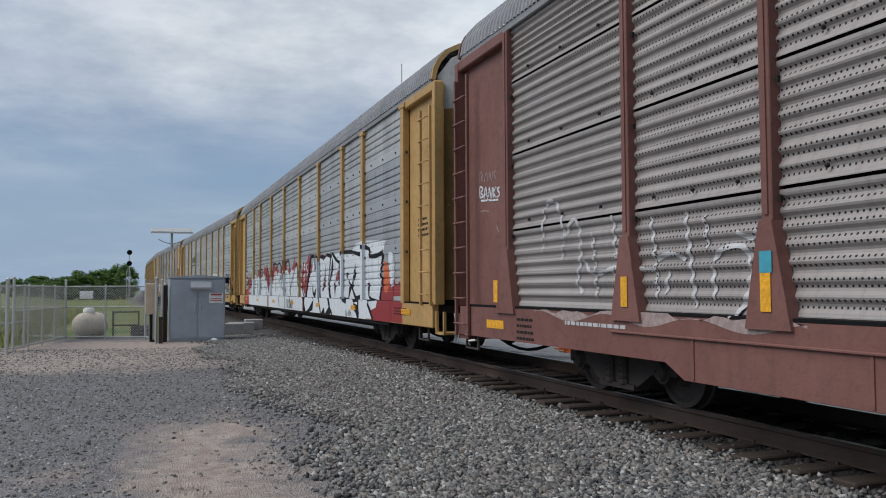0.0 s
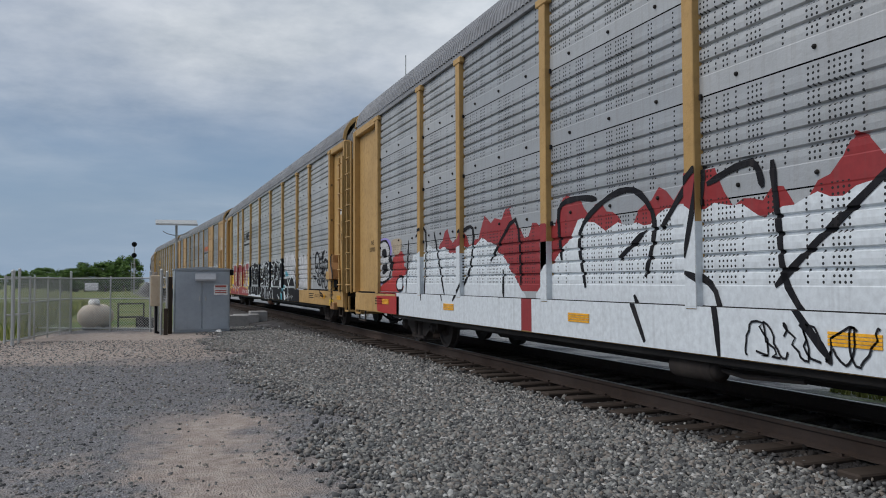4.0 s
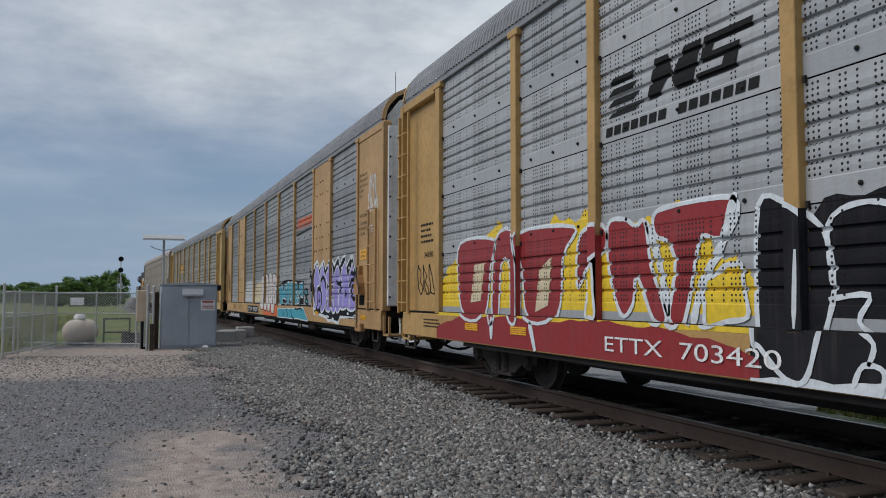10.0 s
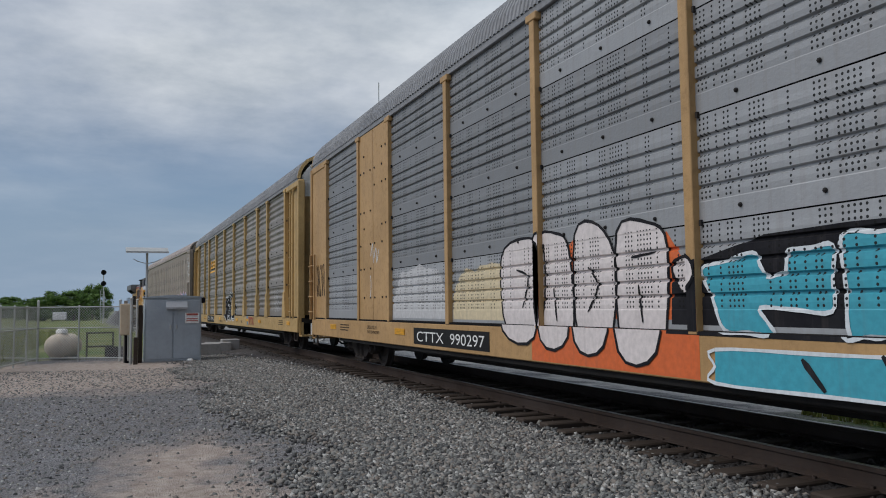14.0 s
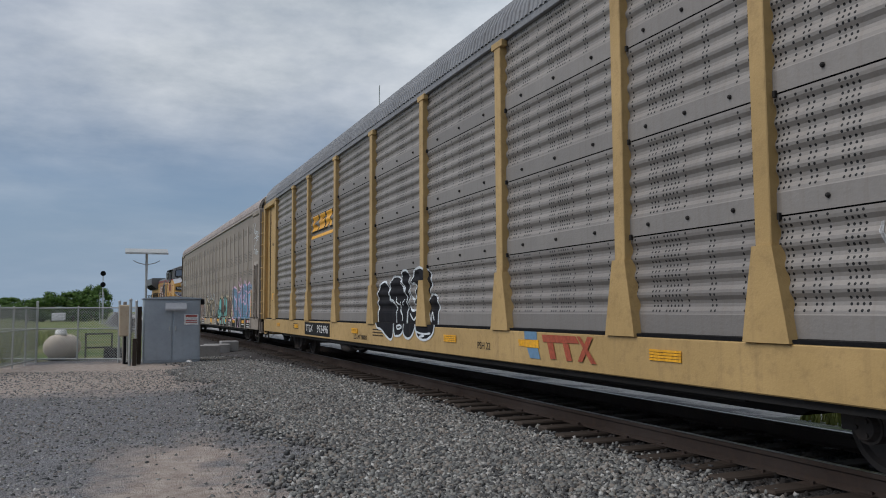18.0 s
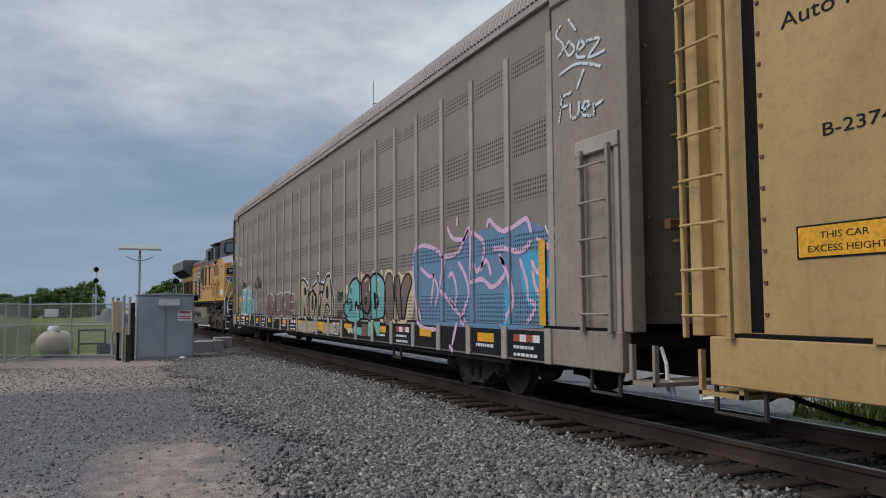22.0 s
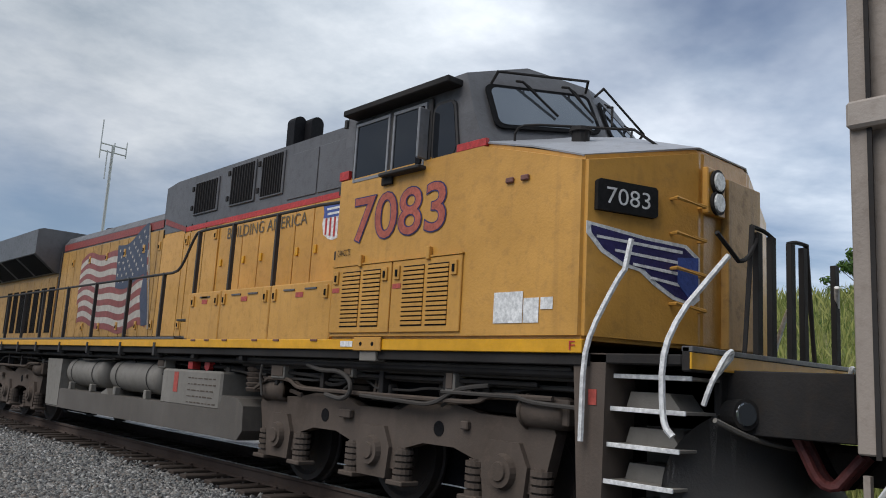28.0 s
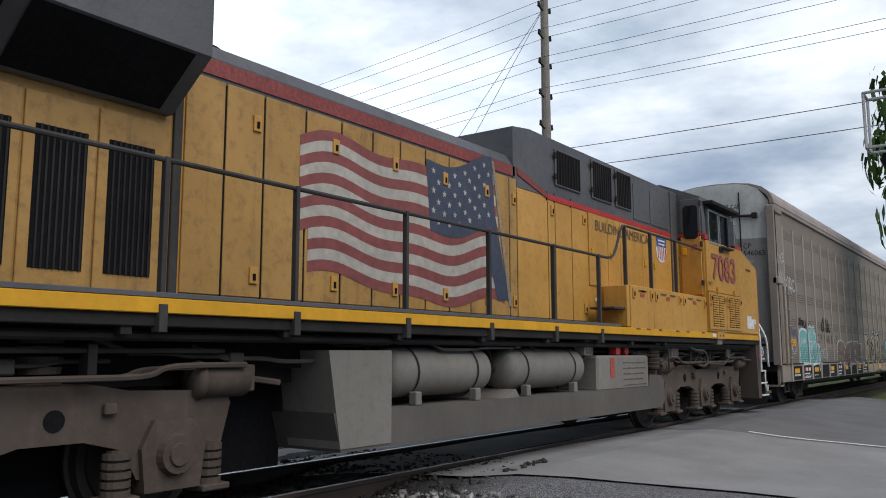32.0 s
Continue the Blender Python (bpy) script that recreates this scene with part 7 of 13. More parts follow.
stroke(car_f, [(-0.41, 1.46), (-0.45, 1.3), (-0.52, 1.43)], "spray_white", 0.035, 0.012)
for line in ([(0.98, 3.84), (1.04, 3.66), (0.87, 3.58)], [(0.83, 3.83), (0.77, 3.6), (0.72, 3.8), (0.64, 3.58)], [(0.62, 3.82), (0.44, 3.87), (0.57, 3.66), (0.39, 3.68)], [(1.01, 3.4), (0.85, 3.17), (0.76, 3.41)], [(0.73, 3.36), (0.6, 3.2), (0.55, 3.44), (0.41, 3.17)]):
    tag_line(car_f, line, "spray_white", 0.03, SIDE + 0.032)
# pale bubble letters
shape(car_d, [(-10.98, 1.96), (-11.62, 2.17), (-12.15, 1.94), (-11.97, 0.9), (-11.12, 0.97)], "spray_pale", "spray_black", 0.035, 0.008, 1)
shape(car_d, [(-11.96, 2.08), (-12.45, 2.16), (-12.73, 1.93), (-12.77, 0.93), (-12.13, 0.88)], "spray_pale", "spray_black", 0.035, 0.008, 1)
shape(car_d, [(-12.86, 2.11), (-13.36, 2.17), (-13.67, 1.7), (-13.49, 0.85), (-12.91, 0.89)], "spray_pale", "spray_black", 0.035, 0.008, 1)
shape(car_d, [(-13.69, 2.06), (-14.24, 2.11), (-14.52, 1.85), (-14.39, 0.83), (-13.76, 0.82)], "spray_pale", "spray_black", 0.035, 0.008, 1)
shape(car_d, [(-14.58, 1.67), (-14.87, 1.74), (-14.97, 1.56), (-14.74, 1.39)], "spray_pale", "spray_black", 0.035, 0.008, 1)
stroke(car_d, [(-11.42, 1.77), (-11.73, 1.65), (-11.57, 1.27)], "spray_black", 0.03, 0.014)
stroke(car_d, [(-13.13, 1.72), (-13.32, 1.51), (-13.11, 1.22)], "spray_black", 0.03, 0.014)
stroke(car_d, [(-12.36, 1.53), (-12.43, 1.11)], "spray_black", 0.03, 0.014)
stroke(car_d, [(-13.94, 1.78), (-14.32, 1.81)], "spray_black", 0.03, 0.014)
stroke(car_d, [(-14.05, 1.5), (-14.11, 1.12)], "spray_black", 0.03, 0.014)
stencil(car_e, "Auto Rack", -0.66, 3.50, 0.13, width=0.78, x=SIDE - 0.055)
stencil(car_e, "B-2374", -0.92, 2.56, 0.10, width=0.42, x=SIDE - 0.055)
plate(car_e, -0.72, -1.36, 1.64, 1.90, "decal_black", x=SIDE - 0.058)
plate(car_e, -0.735, -1.345, 1.655, 1.885, "decal_yellow", x=SIDE - 0.053, label="yellow height warning plate")
stencil(car_e, "THIS CAR", -0.88, 1.79, 0.05, width=0.3, x=SIDE - 0.047)
stencil(car_e, "EXCESS HEIGHT", -0.80, 1.69, 0.05, width=0.48, x=SIDE - 0.047)


def brake_cylinder(car, u, length, r, material):
    """A cylinder with its rod and hanger slung under the sill."""
    y = u + car["base"]
    bm = bmesh.new()
    cone(bm, (-1.22, y - length / 2, 0.45), (-1.22, y + length / 2, 0.45), r, r, 20)
    for s in (-1, 1):
        cone(bm, (-1.22, y + s * length / 2, 0.45), (-1.22, y + s * (length / 2 + 0.05), 0.45), r * 0.95, r * 0.5, 20)
    bc = smooth(part("brake_cylinder", bm, material, car["empty"], "grimy brake cylinder under the sill"))
    bm = bmesh.new()
    pipe(bm, [(-1.22, y - length / 2, 0.45), (-1.24, y - length / 2 - 0.35, 0.42), (-1.26, y - length / 2 - 1.1, 0.46)], 0.025, 6)
    part("rod", bm, "truck", bc)
    for d in (-0.6, 0.6):
        bm = bmesh.new()
        box(bm, -1.30, -1.16, y + d * length * 0.5 - 0.02, y + d * length * 0.5 + 0.02, 0.45, 0.62)
        part("hanger", bm, "truck", bc)


def hanging_step(car, u):
    """A bent stirrup step under the sill."""
    y = u + car["base"]
    bm = bmesh.new()
    pipe(bm, [(-1.42, y - 0.2, 0.62), (-1.42, y - 0.2, 0.36), (-1.42, y + 0.2, 0.36), (-1.42, y + 0.2, 0.62)], 0.018, 6)
    part("hanging_step", bm, "truck", car["empty"], "bent steel stirrup step")


brake_cylinder(car_c, -14.2, 0.55, 0.12, "rust_brown")
brake_cylinder(car_d, -19.8, 0.62, 0.15, "truck")
brake_cylinder(car_b, -12.0, 0.6, 0.13, "truck")
brake_cylinder(car_e, -9.5, 0.6, 0.13, "truck")
for c_, us in ((car_b, (-0.4, -26.9)), (car_c, (-0.3, -26.9)), (car_d, (-0.4, -18.6, -26.8)), (car_e, (-0.3, -26.9)), (car_f, (0.7, -20.3, -26.9)), (car_a, (-0.4,))):
    for u in us:
        hanging_step(c_, u)

# shared yellow reflectors, print, brake gear
for c_, us in ((car_b, (-2.2, -6.0, -10.2, -14.1, -18.2, -22.4, -26.2)), (car_c, (-3.0, -4.6, -24.9, -26.9)), (car_d, (-2.4, -7.2, -21.2, -26.0)), (car_e, (-2.2, -4.9, -10.9, -16.2, -21.2, -26.0))):
    for u in us:
        bm = bmesh.new()
        for k in range(4):
            box(bm, -SILL_X - 0.012, -SILL_X - 0.006, u + c_["base"] - 0.24, u + c_["base"] + 0.24, 0.80 + k * 0.028, 0.822 + k * 0.028)
        part("reflector", bm, "decal_yellow", c_["empty"], "yellow reflective strip")
for c_, u in ((car_b, -1.4), (car_b, -25.5), (car_c, -23.0), (car_c, -1.0), (car_d, -3.0), (car_d, -22.4), (car_d, -24.6), (car_e, -4.5), (car_e, -24.5), (car_e, -12.2)):
    small_print(c_, u, 0.90, 0.7, 3, 0.034)
for c_, u in ((car_b, -26.6), (car_c, -0.7)):
    small_print(c_, u + 0.1, 2.6, 0.5, 4, 0.06, x=SIDE - 0.06)
for c_, u in ((car_c, -26.36), (car_d, -25.75)):
    bm = bmesh.new()
    prism(bm, [(u + 13.77, 1.36), (u + 14.23, 1.36), (u + 14.23, 1.55), (u + 14.13, 1.76), (u + 13.9, 1.80), (u + 13.8, 1.62)], -1.60, -1.40, "x")
    box(bm, -1.56, -1.40, u + 13.95, u + 14.06, 1.75, 2.02, 0.02)
    hb = part("hand_brake", bm, "rust_yellow", c_["empty"], "rusty yellow hand brake housing")
    bm = bmesh.new()
    pipe(bm, [(-1.6, u + 14.0, 1.98), (-1.62, u + 13.9, 1.72), (-1.63, u + 13.66, 1.52), (-1.63, u + 13.64, 1.36)], 0.018)
    part("brake_lever", bm, "pipe_grey", hb, "bent steel lever")
    bm = bmesh.new()
    box(bm, -1.475, -1.38, u + 13.78, u + 14.2, 1.12, 1.34, 0.01)
    part("brake_recess", bm, "dark", hb)
    for k in range(16):
        bm = bmesh.new()
        z, d = 1.34 - k * 0.045, 0.016
        a = (0, d) if k % 2 else (d, 0)
        pipe(bm, [(-1.58 + a[0], u + 14 + a[1], z), (-1.58 + a[0], u + 14 + a[1], z - 0.055), (-1.58 - a[0], u + 14 - a[1], z - 0.055), (-1.58 - a[0], u + 14 - a[1], z), (-1.58 + a[0], u + 14 + a[1], z)], 0.007, 5)
        part("chain_link", bm, "truck", hb)
    bm = bmesh.new()
    box(bm, -1.58, -1.44, u + 13.7, u + 14.2, 0.52, 0.72, 0.02)
    part("brake_lever_box", bm, "rust_yellow", hb)
bm = bmesh.new()
box(bm, -1.40, -0.85, -27.62 + 14, -27.56 + 14, 1.12, 4.9, 0.01)
part("white_door_panel", bm, "white", car_d["empty"], "white riveted door panel")
bm = bmesh.new()
for i in range(9):
    for x in (-1.36, -0.9):
        bmesh.ops.create_uvsphere(bm, u_segments=6, v_segments=4, radius=0.025, matrix=Matrix.Translation((x, -27.625 + 14, 1.3 + i * 0.42)))
tagged(part("rivets", bm, "steel_dark", car_d["empty"]), kind="stuff")

# black bubble piece of the pale yellow car, scrawls at the end of the red and black one
shape(car_e, [(-12.38, 1.33), (-12.33, 1.66), (-12.54, 1.81), (-12.83, 1.85), (-13.0, 1.73), (-13.04, 1.51), (-13.29, 1.46), (-13.47, 1.33), (-13.51, 1.02), (-13.46, 0.81), (-13.33, 0.74), (-13.05, 0.81), (-12.77, 0.92), (-12.5, 0.96), (-12.4, 1.1)], "spray_black", "spray_white", 0.04, 0.006, 1)
shape(car_e, [(-13.07, 1.73), (-13.21, 1.9), (-13.43, 1.93), (-13.69, 1.88), (-13.9, 1.7), (-14.06, 1.45), (-14.13, 1.2), (-14.05, 0.95), (-13.92, 0.85), (-13.72, 0.82), (-13.55, 0.87), (-13.49, 1.33), (-13.29, 1.46), (-13.07, 1.51)], "spray_black", "spray_white", 0.04, 0.006, 1)
shape(car_e, [(-13.73, 1.79), (-13.78, 1.98), (-13.99, 2.02), (-14.15, 1.94), (-14.18, 1.69), (-14.19, 1.36), (-14.44, 1.28), (-14.59, 1.32), (-14.64, 1.2), (-14.66, 1.01), (-14.51, 0.85), (-14.32, 0.79), (-14.12, 0.83), (-14.05, 0.95), (-14.11, 1.28), (-14.0, 1.57)], "spray_black", "spray_white", 0.04, 0.006, 1)
shape(car_e, [(-14.28, 1.77), (-14.38, 1.94), (-14.57, 2.02), (-14.89, 2.03), (-15.15, 1.96), (-15.26, 1.81), (-15.23, 1.62), (-15.14, 1.43), (-14.93, 1.32), (-14.7, 1.4), (-14.48, 1.4), (-14.52, 1.68), (-14.45, 1.76)], "spray_black", "spray_white", 0.04, 0.006, 1)
shape(car_e, [(-14.66, 1.2), (-14.79, 1.32), (-15.02, 1.36), (-15.14, 1.49), (-15.31, 1.56), (-15.5, 1.5), (-15.59, 1.32), (-15.56, 1.03), (-15.45, 0.88), (-15.2, 0.8), (-14.95, 0.8), (-14.73, 0.89)], "spray_black", "spray_white", 0.04, 0.006, 1)
stroke(car_e, [(-13.41, 1.54), (-13.51, 1.44), (-13.68, 1.39)], "spray_white", 0.035, 0.013)
stroke(car_e, [(-13.73, 1.45), (-13.68, 1.32), (-13.85, 1.2), (-13.85, 1.1)], "spray_white", 0.035, 0.013)
stroke(car_e, [(-13.9, 1.49), (-13.81, 1.37)], "spray_white", 0.035, 0.013)
stroke(car_e, [(-14.24, 1.65), (-14.29, 1.53), (-14.45, 1.48)], "spray_white", 0.035, 0.013)
stroke(car_e, [(-14.25, 1.24), (-14.44, 1.12), (-14.59, 1.2)], "spray_white", 0.035, 0.013)
stroke(car_e, [(-15.05, 1.28), (-15.13, 1.12), (-15.18, 1.27), (-15.28, 1.1), (-15.33, 1.26), (-15.41, 1.12)], "spray_white", 0.035, 0.013)
stroke(car_e, [(-14.69, 0.93), (-15.04, 0.89), (-15.4, 0.91)], "spray_white", 0.035, 0.013)
stroke(car_e, [(-14.87, 0.84), (-15.12, 0.86)], "spray_white", 0.035, 0.013)
stroke(car_e, [(-13.68, 1.0), (-13.89, 1.02), (-13.97, 0.98), (-13.76, 0.95), (-13.68, 1.0)], "spray_white", 0.035, 0.013)
stroke(car_c, [(-23.65, 1.67), (-23.63, 2.01), (-23.78, 2.14), (-24.0, 2.14), (-24.13, 2.0), (-24.16, 1.76)], "spray_black", 0.085, 0.012)
stroke(car_c, [(-24.21, 1.93), (-24.39, 1.98), (-24.54, 1.94)], "spray_black", 0.085, 0.012)
stroke(car_c, [(-24.49, 2.18), (-24.56, 2.07), (-24.66, 1.96)], "spray_black", 0.085, 0.012)
stroke(car_c, [(-24.82, 2.2), (-24.68, 2.11), (-24.57, 2.03), (-24.52, 1.88)], "spray_black", 0.085, 0.012)
stroke(car_c, [(-24.76, 1.87), (-24.9, 1.92), (-25.05, 1.9), (-25.08, 1.82)], "spray_black", 0.085, 0.012)
stroke(car_c, [(-25.19, 1.91), (-25.15, 1.76), (-25.1, 1.68)], "spray_black", 0.085, 0.012)
stroke(car_c, [(-25.29, 1.8), (-25.34, 1.97), (-25.45, 1.97), (-25.5, 1.81), (-25.52, 1.71)], "spray_black", 0.085, 0.012)
stroke(car_c, [(-24.29, 1.44), (-24.34, 1.52), (-24.53, 1.54), (-24.7, 1.46)], "spray_black", 0.085, 0.012)
stroke(car_c, [(-24.79, 1.43), (-24.88, 1.48), (-25.06, 1.47), (-25.11, 1.29)], "spray_black", 0.085, 0.012)
stroke(car_c, [(-25.17, 1.32), (-25.17, 1.46), (-25.33, 1.5), (-25.46, 1.42), (-25.51, 1.32)], "spray_black", 0.085, 0.012)
stroke(car_c, [(-23.65, 1.67), (-23.79, 1.72), (-23.92, 1.82), (-23.94, 1.66)], "spray_black", 0.05, 0.014)
stroke(car_c, [(-23.79, 1.75), (-24.0, 1.72)], "spray_black", 0.05, 0.014)
stroke(car_c, [(-24.16, 1.76), (-24.08, 1.59), (-24.09, 1.36), (-23.91, 1.31), (-24.17, 1.18), (-24.21, 1.35)], "spray_black", 0.05, 0.014)
stroke(car_c, [(-24.23, 1.85), (-24.25, 1.64), (-24.3, 1.7), (-24.44, 1.68), (-24.58, 1.57), (-24.71, 1.6)], "spray_black", 0.05, 0.014)
stroke(car_c, [(-24.54, 1.8), (-24.56, 1.63), (-24.67, 1.67), (-24.67, 1.76)], "spray_black", 0.05, 0.014)
stroke(car_c, [(-24.78, 1.81), (-24.75, 1.62), (-24.88, 1.66), (-24.93, 1.76)], "spray_black", 0.05, 0.014)
stroke(car_c, [(-24.54, 1.88), (-24.8, 1.84)], "spray_black", 0.05, 0.014)
stroke(car_c, [(-25.01, 1.69), (-25.12, 1.55), (-25.22, 1.54)], "spray_black", 0.05, 0.014)
stroke(car_c, [(-25.32, 1.7), (-25.47, 1.66), (-25.59, 1.56), (-25.69, 1.53)], "spray_black", 0.05, 0.014)
stroke(car_c, [(-25.24, 1.65), (-25.46, 1.51), (-25.67, 1.39), (-25.81, 1.24)], "spray_black", 0.05, 0.014)
stroke(car_c, [(-24.24, 1.41), (-24.24, 1.18), (-24.38, 1.21), (-24.4, 1.41)], "spray_black", 0.05, 0.014)
stroke(car_c, [(-24.48, 1.44), (-24.53, 1.21), (-24.65, 1.1)], "spray_black", 0.05, 0.014)
stroke(car_c, [(-24.62, 1.43), (-24.61, 1.29), (-24.76, 1.31), (-24.79, 1.4)], "spray_black", 0.05, 0.014)
stroke(car_c, [(-24.87, 1.4), (-24.89, 1.13), (-25.11, 1.15), (-25.17, 1.27)], "spray_black", 0.05, 0.014)
stroke(car_c, [(-25.17, 1.29), (-25.45, 1.28), (-25.68, 1.29), (-25.7, 1.1), (-25.73, 0.99)], "spray_black", 0.05, 0.014)
stroke(car_c, [(-24.84, 1.13), (-25.07, 1.08)], "spray_black", 0.05, 0.014)
stroke(car_c, [(-25.36, 1.19), (-25.4, 1.16)], "spray_black", 0.05, 0.014)
stroke(car_c, [(-25.42, 1.21), (-25.46, 1.18)], "spray_black", 0.05, 0.014)
stroke(car_c, [(-25.37, 1.12), (-25.45, 1.1)], "spray_black", 0.05, 0.014)
stroke(car_c, [(-23.36, 1.46), (-23.73, 1.43)], "spray_black", 0.05, 0.014)
stroke(car_c, [(-23.35, 1.39), (-23.74, 1.37)], "spray_black", 0.05, 0.014)
stroke(car_c, [(-24.49, 1.04), (-24.52, 0.96), (-24.69, 0.94), (-24.98, 0.85), (-24.73, 0.86), (-24.51, 0.9)], "spray_black", 0.05, 0.014)
stroke(car_c, [(-23.65, 1.64), (-23.84, 1.54), (-23.99, 1.45), (-24.08, 1.59)], "spray_black", 0.05, 0.014)
shape(car_c, [(-18.18, 1.91), (-18.38, 2.29), (-18.9, 2.36), (-19.34, 2.17), (-19.8, 2.32), (-20.22, 2.2), (-20.53, 2.14), (-20.72, 2.24), (-20.8, 1.79), (-20.75, 1.03), (-20.23, 1.06), (-20.03, 1.32), (-19.55, 1.45), (-18.95, 1.41), (-18.17, 1.52)], "spray_haze", None, 0, 0.003, 0)
shape(car_c, [(-20.96, 1.95), (-21.09, 2.14), (-21.36, 2.19), (-21.61, 2.1), (-21.85, 2.04), (-22.08, 2.16), (-22.3, 2.07), (-22.41, 1.86), (-22.61, 1.92), (-22.64, 1.3), (-22.64, 1.07), (-21.82, 1.01), (-20.97, 1.03)], "spray_haze", None, 0, 0.003, 0)
stroke(car_c, [(-20.53, 2.26), (-20.54, 1.97), (-20.7, 1.55)], "spray_black", 0.035, 0.014)
stroke(car_c, [(-20.42, 2.04), (-20.76, 2.05), (-20.9, 1.91), (-20.98, 1.55), (-21.12, 1.31)], "spray_black", 0.035, 0.014)
stroke(car_c, [(-20.38, 1.81), (-20.58, 1.89), (-20.8, 1.71), (-20.6, 1.48), (-20.45, 1.56), (-20.71, 1.8)], "spray_black", 0.035, 0.014)
stroke(car_c, [(-20.21, 1.65), (-20.45, 1.48), (-20.7, 1.31), (-20.4, 1.35)], "spray_black", 0.035, 0.014)
stroke(car_c, [(-20.29, 1.77), (-20.8, 1.47), (-21.04, 1.55)], "spray_black", 0.035, 0.014)
stroke(car_c, [(-20.58, 1.97), (-20.45, 1.68), (-20.66, 1.39)], "spray_black", 0.035, 0.014)
stroke(car_c, [(-20.2, 1.31), (-20.23, 1.06)], "spray_black", 0.035, 0.014)
stroke(car_c, [(-20.4, 1.31), (-20.6, 1.35), (-20.79, 1.23), (-21.06, 1.19)], "spray_black", 0.035, 0.014)
stroke(car_c, [(-20.71, 1.64), (-20.89, 1.39)], "spray_black", 0.035, 0.014)
stroke(car_c, [(-19.1, 2.24), (-19.16, 1.68)], "spray_black", 0.035, 0.014)
stroke(car_c, [(-18.2, 1.69), (-18.47, 1.75), (-18.52, 1.66)], "spray_black", 0.035, 0.014)
stroke(car_c, [(-22.6, 1.54), (-22.72, 1.3), (-22.84, 1.45), (-22.89, 1.5)], "spray_white", 0.04, 0.013)
stroke(car_c, [(-22.89, 1.5), (-22.8, 1.27), (-22.66, 1.03)], "spray_white", 0.04, 0.013)
stroke(car_c, [(-23.14, 1.5), (-23.3, 1.3), (-23.32, 1.08)], "spray_white", 0.04, 0.013)
# slanted colour bars on the sill
def sill_shape(car, pts, material, lift):
    me = bpy.data.meshes.new("emblem_bar")
    me.from_pydata([(-SILL_X - lift, u + car["base"], z) for u, z in pts], [], [tuple(range(len(pts)))])
    me.materials.append(MAT[material])
    return part("emblem_bar", me, None, car["empty"], "painted emblem bar")


sill_shape(car_e, [(-18.55, 1.02), (-18.85, 1.02), (-18.85, 0.92), (-18.56, 0.92)], "spray_blue", 0.006)
sill_shape(car_e, [(-18.62, 0.81), (-18.87, 0.82), (-18.93, 0.69), (-18.69, 0.69)], "spray_blue", 0.007)
sill_shape(car_e, [(-18.4, 0.91), (-18.89, 0.92), (-18.9, 0.82), (-18.42, 0.83)], "decal_yellow", 0.008)
sill_shape(car_e, [(-18.97, 0.99), (-19.68, 0.99), (-19.75, 0.91), (-19.0, 0.9)], "emblem_red", 0.009)
sill_shape(car_e, [(-19.09, 0.9), (-19.22, 0.9), (-19.28, 0.71), (-19.16, 0.7)], "emblem_red", 0.010)
sill_shape(car_e, [(-19.42, 0.91), (-19.54, 0.9), (-19.61, 0.71), (-19.5, 0.7)], "emblem_red", 0.011)
sill_shape(car_e, [(-19.71, 0.99), (-19.77, 0.99), (-20.07, 0.7), (-19.97, 0.7)], "emblem_red", 0.012)
sill_shape(car_e, [(-19.91, 0.99), (-20.01, 0.99), (-19.81, 0.71), (-19.72, 0.71)], "emblem_red", 0.013)
tag_line(car_c, [(-26.65, 2.92), (-26.67, 2.9), (-26.69, 2.74)], "spray_black", 0.035, SIDE - 0.054)
tag_line(car_c, [(-26.68, 2.84), (-26.75, 2.82), (-26.85, 2.85), (-26.84, 2.95), (-26.77, 2.96), (-26.71, 2.9)], "spray_black", 0.035, SIDE - 0.054)
tag_line(car_c, [(-26.82, 2.85), (-26.88, 2.98), (-26.91, 2.98), (-26.96, 2.86), (-26.93, 2.78), (-26.87, 2.83), (-26.84, 2.95)], "spray_black", 0.022, SIDE - 0.054)
tag_line(car_c, [(-26.94, 2.84), (-26.92, 3.01), (-26.94, 3.09), (-27.0, 3.09), (-27.06, 3.04)], "spray_black", 0.035, SIDE - 0.054)
tag_line(car_c, [(-26.97, 2.85), (-27.01, 2.81), (-27.05, 2.82)], "spray_black", 0.022, SIDE - 0.054)
tag_line(car_c, [(-26.72, 2.81), (-26.81, 2.75), (-26.86, 2.6)], "spray_black", 0.022, SIDE - 0.054)
tag_line(car_c, [(-26.82, 2.83), (-26.89, 2.79), (-26.94, 2.66), (-26.99, 2.56)], "spray_black", 0.022, SIDE - 0.054)
tag_line(car_c, [(-26.61, 2.56), (-26.71, 2.58), (-26.78, 2.58), (-26.79, 2.48), (-26.77, 2.4), (-26.68, 2.41), (-26.63, 2.49), (-26.71, 2.57)], "spray_black", 0.035, SIDE - 0.054)
tag_line(car_c, [(-26.65, 2.45), (-26.7, 2.27), (-26.76, 2.23), (-26.8, 2.36), (-26.8, 2.6)], "spray_black", 0.035, SIDE - 0.054)
tag_line(car_c, [(-26.81, 2.58), (-26.91, 2.57), (-26.94, 2.43), (-26.9, 2.32), (-26.83, 2.35), (-26.82, 2.46)], "spray_black", 0.022, SIDE - 0.054)
tag_line(car_c, [(-26.92, 2.61), (-27.01, 2.6), (-27.02, 2.48), (-26.99, 2.37)], "spray_black", 0.022, SIDE - 0.054)
tag_line(car_c, [(-26.84, 2.37), (-26.87, 2.25)], "spray_black", 0.022, SIDE - 0.054)
